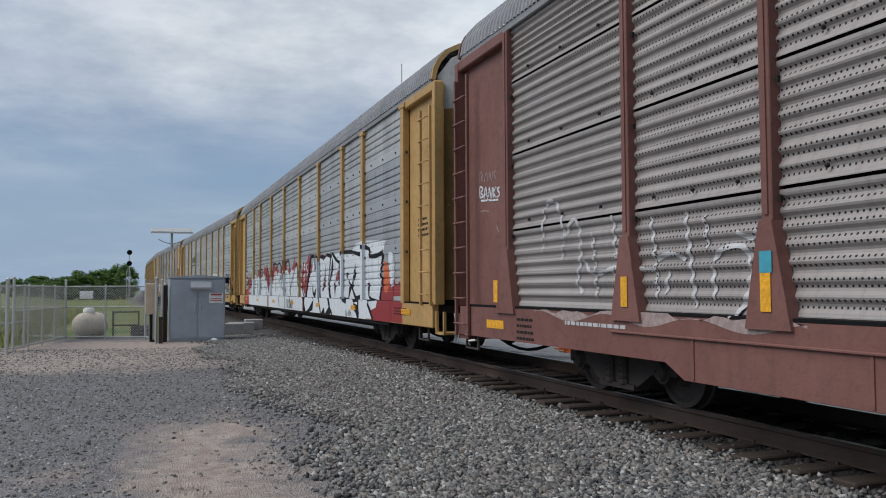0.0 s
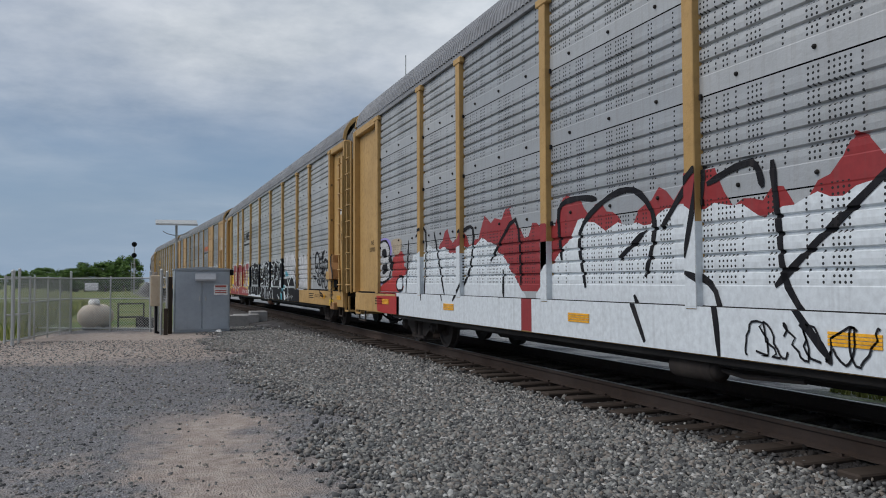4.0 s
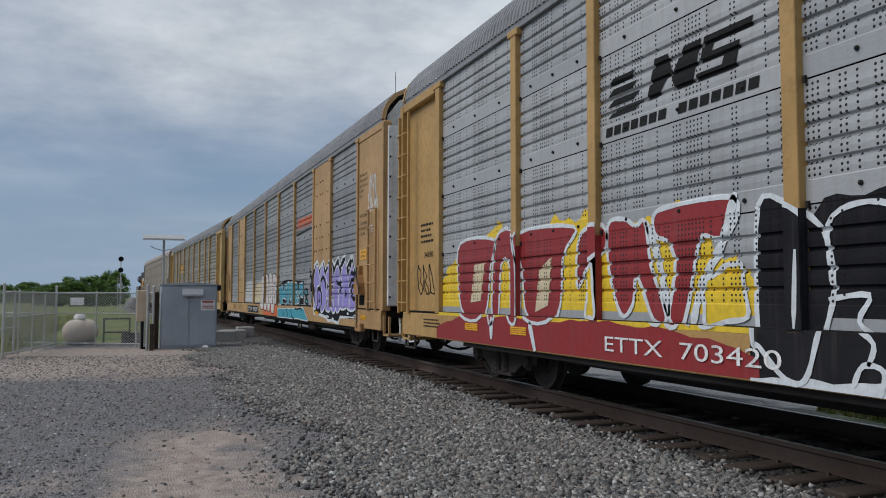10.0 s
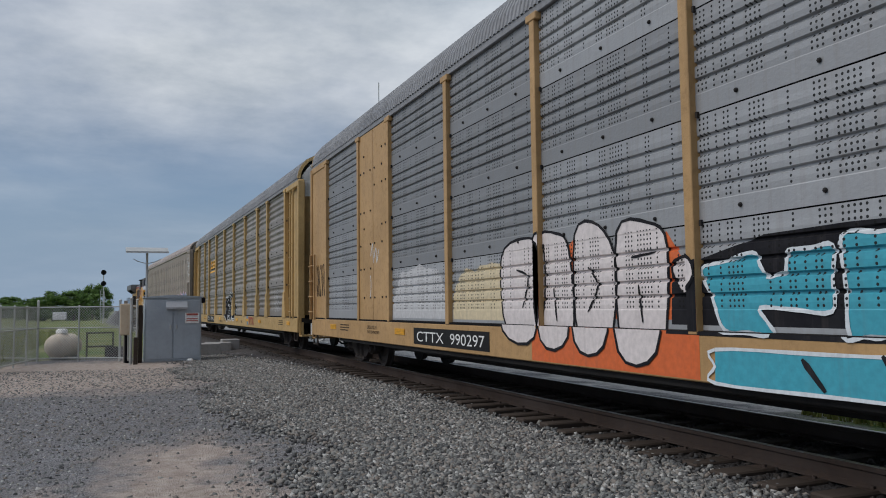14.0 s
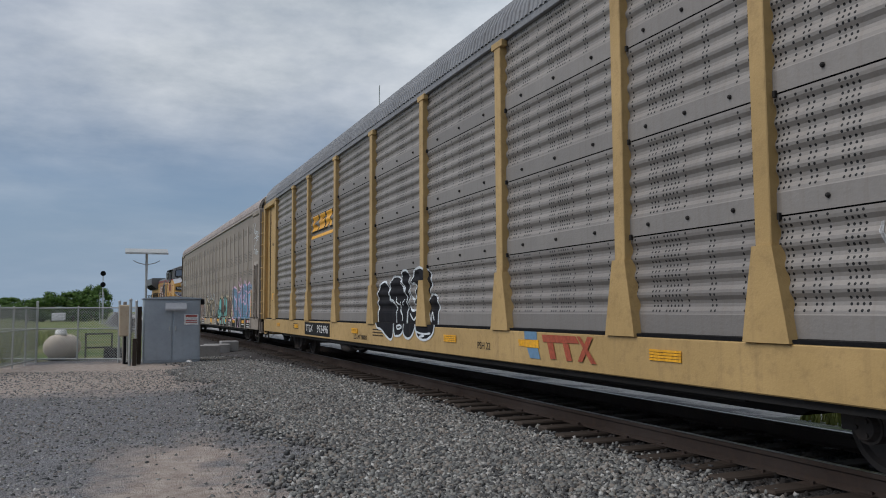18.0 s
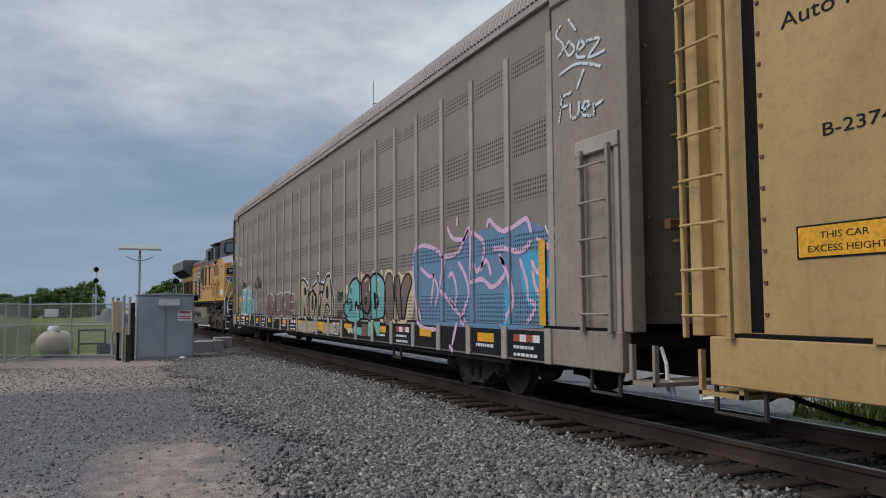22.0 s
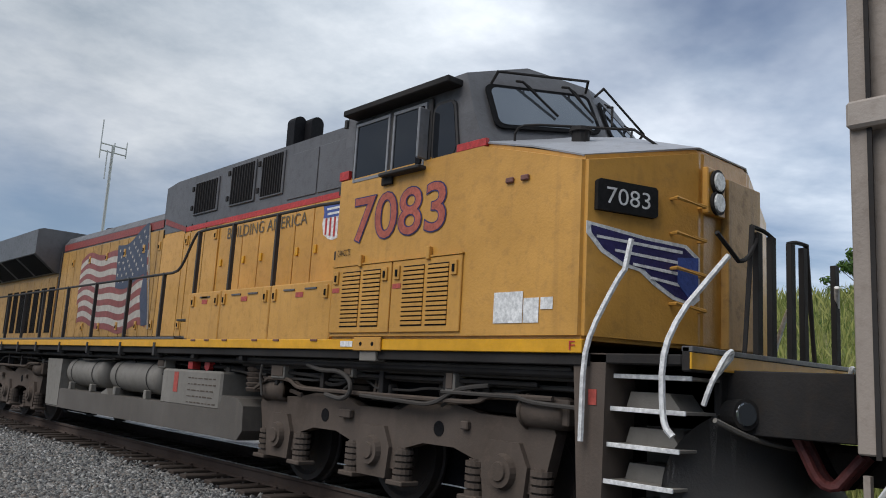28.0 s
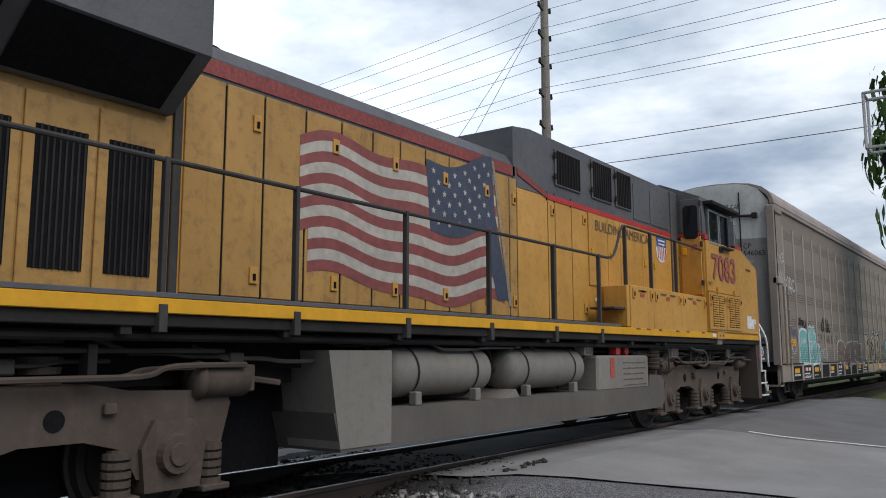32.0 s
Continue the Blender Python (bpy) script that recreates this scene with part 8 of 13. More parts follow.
plate(car_c, -26.52, -26.84, 3.12, 3.27, "decal_white", x=SIDE - 0.058, label="small white notice plate")
small_print(car_c, -26.55, 3.21, 0.26, 1, 0.05, x=SIDE - 0.052)
stencil(car_c, "RACK MODEL", -26.56, 2.63, 0.045, width=0.3, x=SIDE - 0.055)
for i, text in enumerate(("A 62 3/8 MIN", "B 61 7/8 MIN", "C 64 7/8 MIN")):
    stencil(car_c, text, -26.82, 2.12 - i * 0.11, 0.06, width=0.42, x=SIDE - 0.055)
bm = bmesh.new()
box(bm, -1.60, -1.44, -26.09 + 14, -25.66 + 14, 1.34, 1.57, 0.012)
part("brake_bracket", bm, "car_yellow", car_c["empty"], "yellow bracket beside the hand brake")
bm = bmesh.new()
prism(bm, [(-26.16 + 14, 0.93), (-25.64 + 14, 0.93), (-25.69 + 14, 1.33), (-26.10 + 14, 1.33)], -1.535, -1.44, "x")
part("post_foot", bm, "car_yellow", car_c["empty"], "yellow post foot with stencilled letters")
stencil(car_c, "FT-649", -25.70, 0.985, 0.085, width=0.38, x=1.540)
plate(car_c, -25.70, -26.18, 0.60, 0.80, "decal_black", x=SILL_X + 0.004)
plate(car_c, -25.712, -26.168, 0.612, 0.788, "spray_yellow", x=SILL_X + 0.009, label="yellow height warning plate")
stencil(car_c, "THIS CAR", -25.82, 0.72, 0.045, width=0.24, x=SILL_X + 0.015)
stencil(car_c, "EXCESS HEIGHT", -25.75, 0.64, 0.045, width=0.38, x=SILL_X + 0.015)
stencil(car_c, "SPECIAL NO 24", -23.9, 0.875, 0.04, width=0.42)
stencil(car_c, "MAKE BEAM REQUIRED", -23.8, 0.82, 0.04, width=0.7)
stencil(car_c, "28 WHEELS", -25.0, 0.83, 0.045, width=0.4)


def door_text(car, text, x0, width, z0, height, y, facing):
    """Lettering on the bulged end door."""
    pts, faces = letters(text)
    ax, bx = min(a for a, b in pts), max(a for a, b in pts)
    ay, by = min(b for a, b in pts), max(b for a, b in pts)
    v = []
    for a, b in pts:
        x = x0 - facing * (a - ax) / (bx - ax) * width
        v.append((x, y + facing * (0.30 * (1 - (x / 1.36) ** 2) + 0.036), z0 + (b - ay) / (by - ay) * height))
    me = bpy.data.meshes.new("door_lettering")
    me.from_pydata(v, [], faces)
    me.materials.append(MAT["decal_black"])
    return part("door_lettering", me, None, car["empty"])


END_F = 1.36 + 14 - 0.12
door_text(car_f, "EXCESS", 0.52, 0.46, 4.97, 0.12, END_F, 1)
door_text(car_f, "HEIGHT CAR", -0.05, 0.68, 4.97, 0.12, END_F, 1)
door_text(car_f, "CP", -0.76, 0.17, 3.94, 0.13, END_F, 1)
door_text(car_f, "546065", -0.76, 0.48, 3.76, 0.13, END_F, 1)


def bulge(x):
    """How far the end door stands out at x."""
    return 0.30 * (1 - (x / 1.36) ** 2)


for x0, x1, z in ((-1.05, -0.45, 4.78), (1.15, 0.6, 4.72), (-1.1, -0.7, 1.62)):
    bm = bmesh.new()
    pipe(bm, [(x0, END_F + bulge(x0) + 0.05, z), ((x0 + x1) / 2, END_F + bulge((x0 + x1) / 2) + 0.06, z), (x1, END_F + bulge(x1) + 0.05, z)], 0.035, 6)
    box(bm, x0 - 0.06, x0 + 0.06, END_F + bulge(x0) - 0.0, END_F + bulge(x0) + 0.12, z - 0.07, z + 0.07, 0.01)
    part("door_latch", bm, "steel_dark", car_f["empty"], "dark latch bar across the end door")
for x in (-0.70, 0.70):
    bm = bmesh.new()
    box(bm, x - 0.012, x + 0.012, END_F + bulge(x), END_F + bulge(x) + 0.034, 1.1, 5.4)
    part("door_joint", bm, "steel_dark", car_f["empty"])
for i in range(9):
    z = 1.35 + 0.40 * i
    bm = bmesh.new()
    pipe(bm, [(-0.10, END_F + bulge(0.1), z), (-0.10, END_F + bulge(0.1) + 0.09, z), (-0.60, END_F + bulge(0.6) + 0.09, z), (-0.60, END_F + bulge(0.6), z)], 0.013)
    part("ladder_rung", bm, "rung_cream", car_f["empty"], "cream painted ladder rung")

# tall car: buff, turquoise and brown bubble pieces
shape(car_f, [(-19.5, 1.02), (-19.56, 1.89), (-19.88, 1.99), (-20.22, 1.87), (-20.41, 1.92), (-20.63, 1.85), (-20.93, 1.92), (-21.16, 1.8), (-21.0, 1.02)], "spray_cream", None, 0, 0.003, 1)
stroke(car_f, [(-12.25, 1.94), (-12.57, 2.02), (-12.94, 1.91), (-13.31, 1.71), (-13.25, 1.59), (-12.97, 1.47), (-13.24, 1.17), (-13.24, 0.98), (-12.92, 0.96), (-12.72, 1.26), (-12.66, 1.0), (-12.19, 0.96), (-12.31, 1.39), (-12.25, 1.94)], "spray_white", 0.16, 0.004)
stroke(car_f, [(-13.35, 1.58), (-13.62, 1.71), (-13.9, 1.65), (-13.95, 1.37), (-13.77, 1.06), (-13.46, 0.99), (-13.26, 1.17), (-13.35, 1.58)], "spray_white", 0.16, 0.004)
stroke(car_f, [(-13.62, 1.78), (-14.12, 1.92), (-14.13, 2.06), (-14.36, 2.08), (-14.43, 1.89), (-14.87, 1.81), (-14.72, 1.66), (-14.43, 1.59), (-14.33, 0.99), (-14.02, 0.95), (-14.07, 1.56), (-13.79, 1.61), (-13.62, 1.78)], "spray_white", 0.16, 0.004)
stroke(car_f, [(-14.49, 1.29), (-14.8, 1.73), (-15.01, 1.96), (-15.28, 2.04), (-15.53, 1.96), (-15.64, 1.69), (-15.78, 1.39), (-15.74, 1.03), (-15.44, 1.12), (-15.32, 1.29), (-15.06, 1.33), (-14.84, 0.97), (-14.49, 1.0), (-14.49, 1.29)], "spray_white", 0.16, 0.004)
shape(car_f, [(-12.25, 1.94), (-12.57, 2.02), (-12.94, 1.91), (-13.31, 1.71), (-13.25, 1.59), (-12.97, 1.47), (-13.24, 1.17), (-13.24, 0.98), (-12.92, 0.96), (-12.72, 1.26), (-12.66, 1.0), (-12.19, 0.96), (-12.31, 1.39)], "spray_buff", "spray_black", 0.055, 0.008, 1)
shape(car_f, [(-13.62, 1.78), (-14.12, 1.92), (-14.13, 2.06), (-14.36, 2.08), (-14.43, 1.89), (-14.87, 1.81), (-14.72, 1.66), (-14.43, 1.59), (-14.33, 0.99), (-14.02, 0.95), (-14.07, 1.56), (-13.79, 1.61)], "spray_buff", "spray_black", 0.055, 0.008, 1)
shape(car_f, [(-14.49, 1.29), (-14.8, 1.73), (-15.01, 1.96), (-15.28, 2.04), (-15.53, 1.96), (-15.64, 1.69), (-15.78, 1.39), (-15.74, 1.03), (-15.44, 1.12), (-15.32, 1.29), (-15.06, 1.33), (-14.84, 0.97), (-14.49, 1.0)], "spray_buff", "spray_black", 0.055, 0.008, 1)
shape(car_f, [(-13.35, 1.58), (-13.62, 1.71), (-13.9, 1.65), (-13.95, 1.37), (-13.77, 1.06), (-13.46, 0.99), (-13.26, 1.17)], "spray_buff", "spray_black", 0.055, 0.01, 1)
shape(car_f, [(-12.71, 1.83), (-12.97, 1.72), (-12.89, 1.6), (-12.71, 1.63)], "spray_black", None, 0, 0.014, 1)
shape(car_f, [(-13.58, 1.55), (-13.72, 1.57), (-13.73, 1.26), (-13.59, 1.23)], "spray_black", None, 0, 0.014, 1)
shape(car_f, [(-15.07, 1.75), (-15.23, 1.79), (-15.28, 1.53), (-15.09, 1.5)], "spray_black", None, 0, 0.014, 1)
stroke(car_f, [(-12.88, 2.07), (-13.02, 2.16)], "spray_grey", 0.03, 0.006)
stroke(car_f, [(-13.13, 1.98), (-13.36, 2.12)], "spray_grey", 0.03, 0.006)
stroke(car_f, [(-14.88, 2.08), (-14.81, 2.22)], "spray_grey", 0.03, 0.006)
stroke(car_f, [(-15.08, 2.12), (-15.13, 2.24)], "spray_grey", 0.03, 0.006)
stroke(car_f, [(-15.84, 1.78), (-15.99, 1.9)], "spray_grey", 0.03, 0.006)
stroke(car_f, [(-15.91, 1.64), (-16.04, 1.61)], "spray_grey", 0.03, 0.006)
stroke(car_f, [(-15.62, 1.06), (-15.79, 0.97)], "spray_grey", 0.03, 0.006)
stroke(car_f, [(-13.96, 1.93), (-13.85, 2.04)], "spray_grey", 0.03, 0.006)
stroke(car_f, [(-16.12, 1.6), (-16.2, 1.63), (-16.26, 1.52), (-16.16, 1.44), (-16.12, 1.6)], "spray_black", 0.03, 0.012)
stroke(car_f, [(-16.31, 1.63), (-16.31, 1.42), (-16.39, 1.5), (-16.31, 1.63)], "spray_black", 0.03, 0.012)
stroke(car_f, [(-16.43, 1.42), (-16.45, 1.62), (-16.5, 1.53), (-16.56, 1.63), (-16.57, 1.42)], "spray_black", 0.03, 0.012)
stroke(car_f, [(-16.22, 1.2), (-16.13, 1.15), (-16.24, 1.09), (-16.13, 1.04)], "spray_black", 0.03, 0.012)
stroke(car_f, [(-16.3, 1.04), (-16.34, 1.2), (-16.4, 1.05)], "spray_black", 0.03, 0.012)
stroke(car_f, [(-16.46, 1.22), (-16.47, 1.06)], "spray_black", 0.03, 0.012)
shape(car_f, [(-16.75, 1.64), (-16.83, 1.75), (-16.96, 1.76), (-17.02, 1.66), (-16.93, 1.56), (-16.82, 1.58)], "spray_cream", None, 0, 0.003, 1)
shape(car_f, [(-17.84, 1.88), (-17.89, 2.0), (-17.98, 2.03), (-18.06, 1.97), (-18.18, 1.97), (-18.24, 1.89), (-18.1, 1.8), (-17.95, 1.8)], "spray_cream", None, 0, 0.003, 1)
shape(car_f, [(-18.78, 1.96), (-18.83, 2.03), (-18.93, 2.04), (-18.99, 1.98), (-18.95, 1.92)], "spray_cream", None, 0, 0.003, 1)
shape(car_f, [(-19.31, 1.92), (-19.33, 2.01), (-19.41, 2.02), (-19.45, 1.96), (-19.43, 1.89)], "spray_cream", None, 0, 0.003, 1)
shape(car_f, [(-16.77, 1.33), (-16.88, 1.4), (-16.99, 1.37), (-17.02, 1.57), (-17.16, 1.76), (-17.41, 1.87), (-17.72, 1.89), (-17.97, 1.79), (-18.06, 1.61), (-18.03, 1.43), (-17.91, 1.29), (-17.68, 1.39), (-17.58, 1.3), (-17.71, 1.19), (-17.89, 1.26), (-18.13, 1.21), (-18.2, 1.07), (-18.1, 0.98), (-17.82, 0.94), (-17.33, 0.97), (-16.87, 1.09), (-16.73, 1.2)], "spray_mint", "spray_black", 0.055, 0.008, 1)
shape(car_f, [(-18.03, 1.63), (-18.09, 1.81), (-18.27, 1.9), (-18.49, 1.93), (-18.65, 1.86), (-18.71, 1.69), (-18.69, 1.42), (-18.62, 1.26), (-18.48, 1.15), (-18.27, 1.18), (-18.11, 1.33)], "spray_umber", "spray_black", 0.055, 0.01, 1)
shape(car_f, [(-18.67, 1.76), (-18.75, 1.89), (-18.96, 1.94), (-19.24, 1.92), (-19.52, 1.8), (-19.63, 1.59), (-19.6, 1.28), (-19.51, 1.08), (-19.19, 1.04), (-18.98, 1.03), (-18.74, 1.04), (-18.72, 1.42)], "spray_mint", "spray_black", 0.055, 0.009, 1)
shape(car_f, [(-18.97, 1.54), (-19.07, 1.57), (-19.19, 1.49), (-19.23, 1.34), (-19.13, 1.26), (-19.04, 1.23), (-19.02, 1.37)], "spray_black", None, 0, 0.016, 1)
shape(car_f, [(-18.28, 1.45), (-18.36, 1.5), (-18.42, 1.43), (-18.39, 1.33), (-18.3, 1.34)], "spray_black", None, 0, 0.016, 1)
shape(car_f, [(-17.59, 1.39), (-17.73, 1.34), (-17.8, 1.26), (-17.67, 1.21), (-17.58, 1.29)], "spray_black", None, 0, 0.016, 1)
shape(car_f, [(-17.69, 1.3), (-17.8, 1.27), (-17.77, 1.12), (-17.7, 1.17)], "spray_cream", None, 0, 0.02, 0)
shape(car_f, [(-18.32, 1.43), (-18.36, 1.44), (-18.35, 1.38), (-18.32, 1.38)], "spray_cream", None, 0, 0.02, 0)
shape(car_f, [(-19.12, 1.47), (-19.17, 1.43), (-19.16, 1.37), (-19.12, 1.4)], "spray_cream", None, 0, 0.02, 0)
shape(car_f, [(-19.3, 1.57), (-19.36, 1.55), (-19.33, 1.49), (-19.28, 1.51)], "spray_cream", None, 0, 0.02, 0)
stroke(car_f, [(-18.3, 1.8), (-18.41, 1.84), (-18.51, 1.84)], "spray_pale", 0.04, 0.015)
stroke(car_f, [(-18.6, 1.77), (-18.66, 1.6)], "spray_pale", 0.04, 0.015)
stroke(car_f, [(-18.42, 1.57), (-18.44, 1.52)], "spray_pale", 0.04, 0.015)
stroke(car_f, [(-17.75, 1.75), (-17.86, 1.7)], "spray_pale", 0.04, 0.015)
stroke(car_f, [(-17.98, 1.43), (-17.95, 1.36)], "spray_pale", 0.04, 0.015)
stroke(car_f, [(-19.13, 1.83), (-19.25, 1.8)], "spray_pale", 0.04, 0.015)
stroke(car_f, [(-19.3, 1.76), (-19.34, 1.72)], "spray_pale", 0.04, 0.015)
stroke(car_f, [(-17.2, 1.7), (-17.23, 1.56)], "spray_black", 0.022, 0.015)
stroke(car_f, [(-17.3, 1.7), (-17.32, 1.53)], "spray_black", 0.022, 0.015)
stroke(car_f, [(-17.15, 1.48), (-17.09, 1.26), (-17.22, 1.2), (-17.27, 1.42), (-17.15, 1.48)], "spray_black", 0.022, 0.015)
stroke(car_f, [(-17.31, 1.45), (-17.28, 1.23), (-17.36, 1.26)], "spray_black", 0.022, 0.015)
stroke(car_f, [(-17.1, 1.37), (-17.39, 1.39)], "spray_black", 0.022, 0.015)
stroke(car_f, [(-17.22, 1.29), (-17.41, 1.31)], "spray_black", 0.022, 0.015)
sill_shape(car_f, [(-11.99, 0.92), (-13.51, 0.93), (-14.84, 0.92), (-16.12, 0.9), (-16.16, 0.68), (-15.9, 0.65), (-15.04, 0.65), (-14.84, 0.71), (-13.59, 0.62), (-13.14, 0.61), (-12.08, 0.65)], "spray_buff", 0.0140)
sill_shape(car_f, [(-12.3, 0.93), (-12.8, 0.92), (-12.8, 0.84), (-12.3, 0.84)], "decal_yellow", 0.0184)
sill_shape(car_f, [(-14.41, 0.92), (-15.15, 0.93), (-15.15, 0.66), (-14.91, 0.74), (-14.4, 0.74)], "decal_yellow", 0.0188)
sill_shape(car_f, [(-16.23, 0.9), (-16.72, 0.89), (-16.71, 0.7), (-16.22, 0.7)], "car_tan", 0.0152)
sill_shape(car_f, [(-16.99, 0.92), (-17.49, 0.92), (-17.47, 0.84), (-16.99, 0.83)], "decal_yellow", 0.0196)
sill_shape(car_f, [(-17.68, 0.87), (-18.33, 0.86), (-18.32, 0.69), (-18.12, 0.71), (-17.74, 0.71)], "spray_mint", 0.0180)
sill_shape(car_f, [(-17.2, 0.82), (-17.49, 0.84), (-17.65, 0.82), (-17.65, 0.7), (-17.48, 0.76), (-17.39, 0.7), (-17.28, 0.74)], "spray_cream", 0.0174)
sill_shape(car_f, [(-18.33, 0.94), (-18.75, 0.93), (-18.75, 0.7), (-18.37, 0.69)], "spray_umber", 0.0188)
sill_shape(car_f, [(-18.78, 0.99), (-18.97, 0.99), (-18.96, 0.7), (-18.77, 0.7)], "spray_mint", 0.0202)
sill_shape(car_f, [(-18.97, 1.01), (-19.09, 1.02), (-19.36, 0.72), (-19.22, 0.68), (-19.03, 0.73)], "spray_black", 0.0216)
sill_shape(car_f, [(-19.12, 0.99), (-19.54, 0.99), (-19.53, 0.73), (-19.37, 0.72)], "spray_mint", 0.0210)

# end of the tall car and end gap of the pale one
bm = bmesh.new()
box(bm, -1.56, -1.40, 0.95 + 14, 1.42 + 14, 3.02, 3.20, 0.02)
part("corner_bracket", bm, "post_tan", car_f["empty"], "taupe bracket across the corner post")
bm = bmesh.new()
box(bm, -1.512, -1.50, 1.28 + 14, 1.31 + 14, 1.0, 4.9)
part("corner_seam", bm, "steel_dark", car_f["empty"])
for i in range(12):
    bm = bmesh.new()
    bmesh.ops.create_uvsphere(bm, u_segments=8, v_segments=5, radius=0.022, matrix=Matrix.Translation((-1.45, 1.12 + 14, 1.25 + i * 0.31)))
    part("rivet", bm, "steel_dark", car_f["empty"])
tag_line(car_f, [(-26.27, 4.6), (-26.14, 4.51), (-26.31, 4.33), (-26.18, 4.23)], "spray_white", 0.035, SIDE + 0.032)
tag_line(car_f, [(-26.43, 4.35), (-26.55, 4.23), (-26.43, 4.18), (-26.34, 4.29), (-26.43, 4.35)], "spray_white", 0.035, SIDE + 0.032)
tag_line(car_f, [(-26.59, 4.18), (-26.71, 4.21), (-26.64, 4.28), (-26.59, 4.13), (-26.73, 4.07)], "spray_white", 0.035, SIDE + 0.032)
tag_line(car_f, [(-26.74, 4.24), (-26.94, 4.19), (-26.77, 4.05), (-27.02, 4.03)], "spray_white", 0.035, SIDE + 0.032)
tag_line(car_f, [(-26.2, 4.01), (-26.59, 4.04), (-26.95, 3.88)], "spray_white", 0.035, SIDE + 0.032)
tag_line(car_f, [(-26.26, 3.76), (-26.18, 3.45)], "spray_white", 0.035, SIDE + 0.032)
tag_line(car_f, [(-26.21, 3.74), (-26.46, 3.74)], "spray_white", 0.035, SIDE + 0.032)
tag_line(car_f, [(-26.21, 3.62), (-26.38, 3.61)], "spray_white", 0.035, SIDE + 0.032)
tag_line(car_f, [(-26.43, 3.62), (-26.45, 3.45), (-26.59, 3.45), (-26.62, 3.6)], "spray_white", 0.035, SIDE + 0.032)
tag_line(car_f, [(-26.66, 3.47), (-26.78, 3.51), (-26.71, 3.57), (-26.66, 3.44), (-26.8, 3.38)], "spray_white", 0.035, SIDE + 0.032)
tag_line(car_f, [(-26.84, 3.51), (-26.84, 3.37)], "spray_white", 0.035, SIDE + 0.032)
tag_line(car_f, [(-26.84, 3.47), (-26.98, 3.5)], "spray_white", 0.035, SIDE + 0.032)
tag_line(car_f, [(-26.58, 4.43), (-26.42, 4.62)], "spray_white", 0.035, SIDE + 0.032)
tag_line(car_f, [(-26.7, 3.94), (-26.58, 3.75)], "spray_white", 0.035, SIDE + 0.032)
plate(car_e, -0.36, -0.46, 1.06, 4.86, "dark", name="door_gap", x=SIDE - 0.062, label="dark gap beside the end door")
bm = bmesh.new()
for i in range(14):
    box(bm, -SIDE + 0.045, -SIDE + 0.06, 14 - 0.50, 14 - 0.475, 1.2 + i * 0.26, 1.225 + i * 0.26)
tagged(part("rivet_row", bm, "rust_brown", car_e["empty"]), kind="stuff")
for a in (-26.62, -27.16):
    bm = bmesh.new()
    box(bm, -SIDE - 0.06, -SIDE - 0.02, a + 14 - 0.03, a + 14 + 0.03, 1.0, 3.05, 0.006)
    part("ladder_frame", bm, "post_tan", car_f["empty"], "pale taupe ladder frame")
bm = bmesh.new()
box(bm, -SIDE - 0.08, -SIDE - 0.02, -27.2 + 14, -26.58 + 14, 2.95, 3.12, 0.01)
part("ladder_head", bm, "post_tan", car_f["empty"])
bm = bmesh.new()
box(bm, -1.15, -0.55, -27.55 + 14, -27.45 + 14, 2.05, 2.16, 0.01)
part("door_latch", bm, "rust_brown", car_f["empty"], "rusty latch bar on the end door")

# chalky tag on the end of the brown car, print on the yellow end door
tag_line(car_a, [(-0.57, 2.72), (-0.57, 2.89), (-0.67, 2.84), (-0.6, 2.8), (-0.68, 2.73), (-0.57, 2.72)], "spray_white", 0.028, 1.367)
tag_line(car_a, [(-0.7, 2.69), (-0.76, 2.86), (-0.82, 2.67)], "spray_white", 0.028, 1.367)
tag_line(car_a, [(-0.73, 2.75), (-0.81, 2.74)], "spray_white", 0.028, 1.367)
tag_line(car_a, [(-0.85, 2.68), (-0.87, 2.84), (-0.94, 2.67), (-0.97, 2.83)], "spray_white", 0.028, 1.367)
tag_line(car_a, [(-1.0, 2.82), (-1.0, 2.67)], "spray_white", 0.028, 1.367)
tag_line(car_a, [(-1.09, 2.82), (-1.01, 2.74), (-1.09, 2.66)], "spray_white", 0.028, 1.367)
tag_line(car_a, [(-1.19, 2.8), (-1.12, 2.78), (-1.19, 2.7), (-1.12, 2.66)], "spray_white", 0.028, 1.367)
tag_line(car_a, [(-0.6, 2.67), (-0.91, 2.64), (-1.15, 2.62)], "spray_white", 0.028, 1.367)
tag_line(car_a, [(-0.57, 2.94), (-0.58, 3.12), (-0.66, 3.06), (-0.61, 3.02), (-0.66, 2.97)], "spray_thin", 0.02, 1.366)
tag_line(car_a, [(-0.71, 2.95), (-0.78, 3.09), (-0.83, 2.94)], "spray_thin", 0.02, 1.366)
tag_line(car_a, [(-0.86, 2.94), (-0.89, 3.07), (-0.95, 2.93), (-0.98, 3.07)], "spray_thin", 0.02, 1.366)
tag_line(car_a, [(-1.07, 3.07), (-1.02, 3.02), (-1.09, 2.94)], "spray_thin", 0.02, 1.366)
tag_line(car_a, [(-0.59, 2.5), (-0.74, 2.5), (-0.85, 2.47)], "spray_thin", 0.02, 1.366)
tag_line(car_a, [(-1.08, 2.24), (-1.15, 2.14)], "spray_thin", 0.02, 1.366)
bm = bmesh.new()
for i in range(6):
    for k in range(4 if i % 2 == 0 else 3):
        x = -0.80 + k * 0.12
        y = -13.38 - (0.30 * (1 - (x / 1.36) ** 2) + 0.03)
        box(bm, x - 0.05, x + 0.045, y - 0.012, y + 0.012, 3.05 - i * 0.075, 3.085 - i * 0.075)
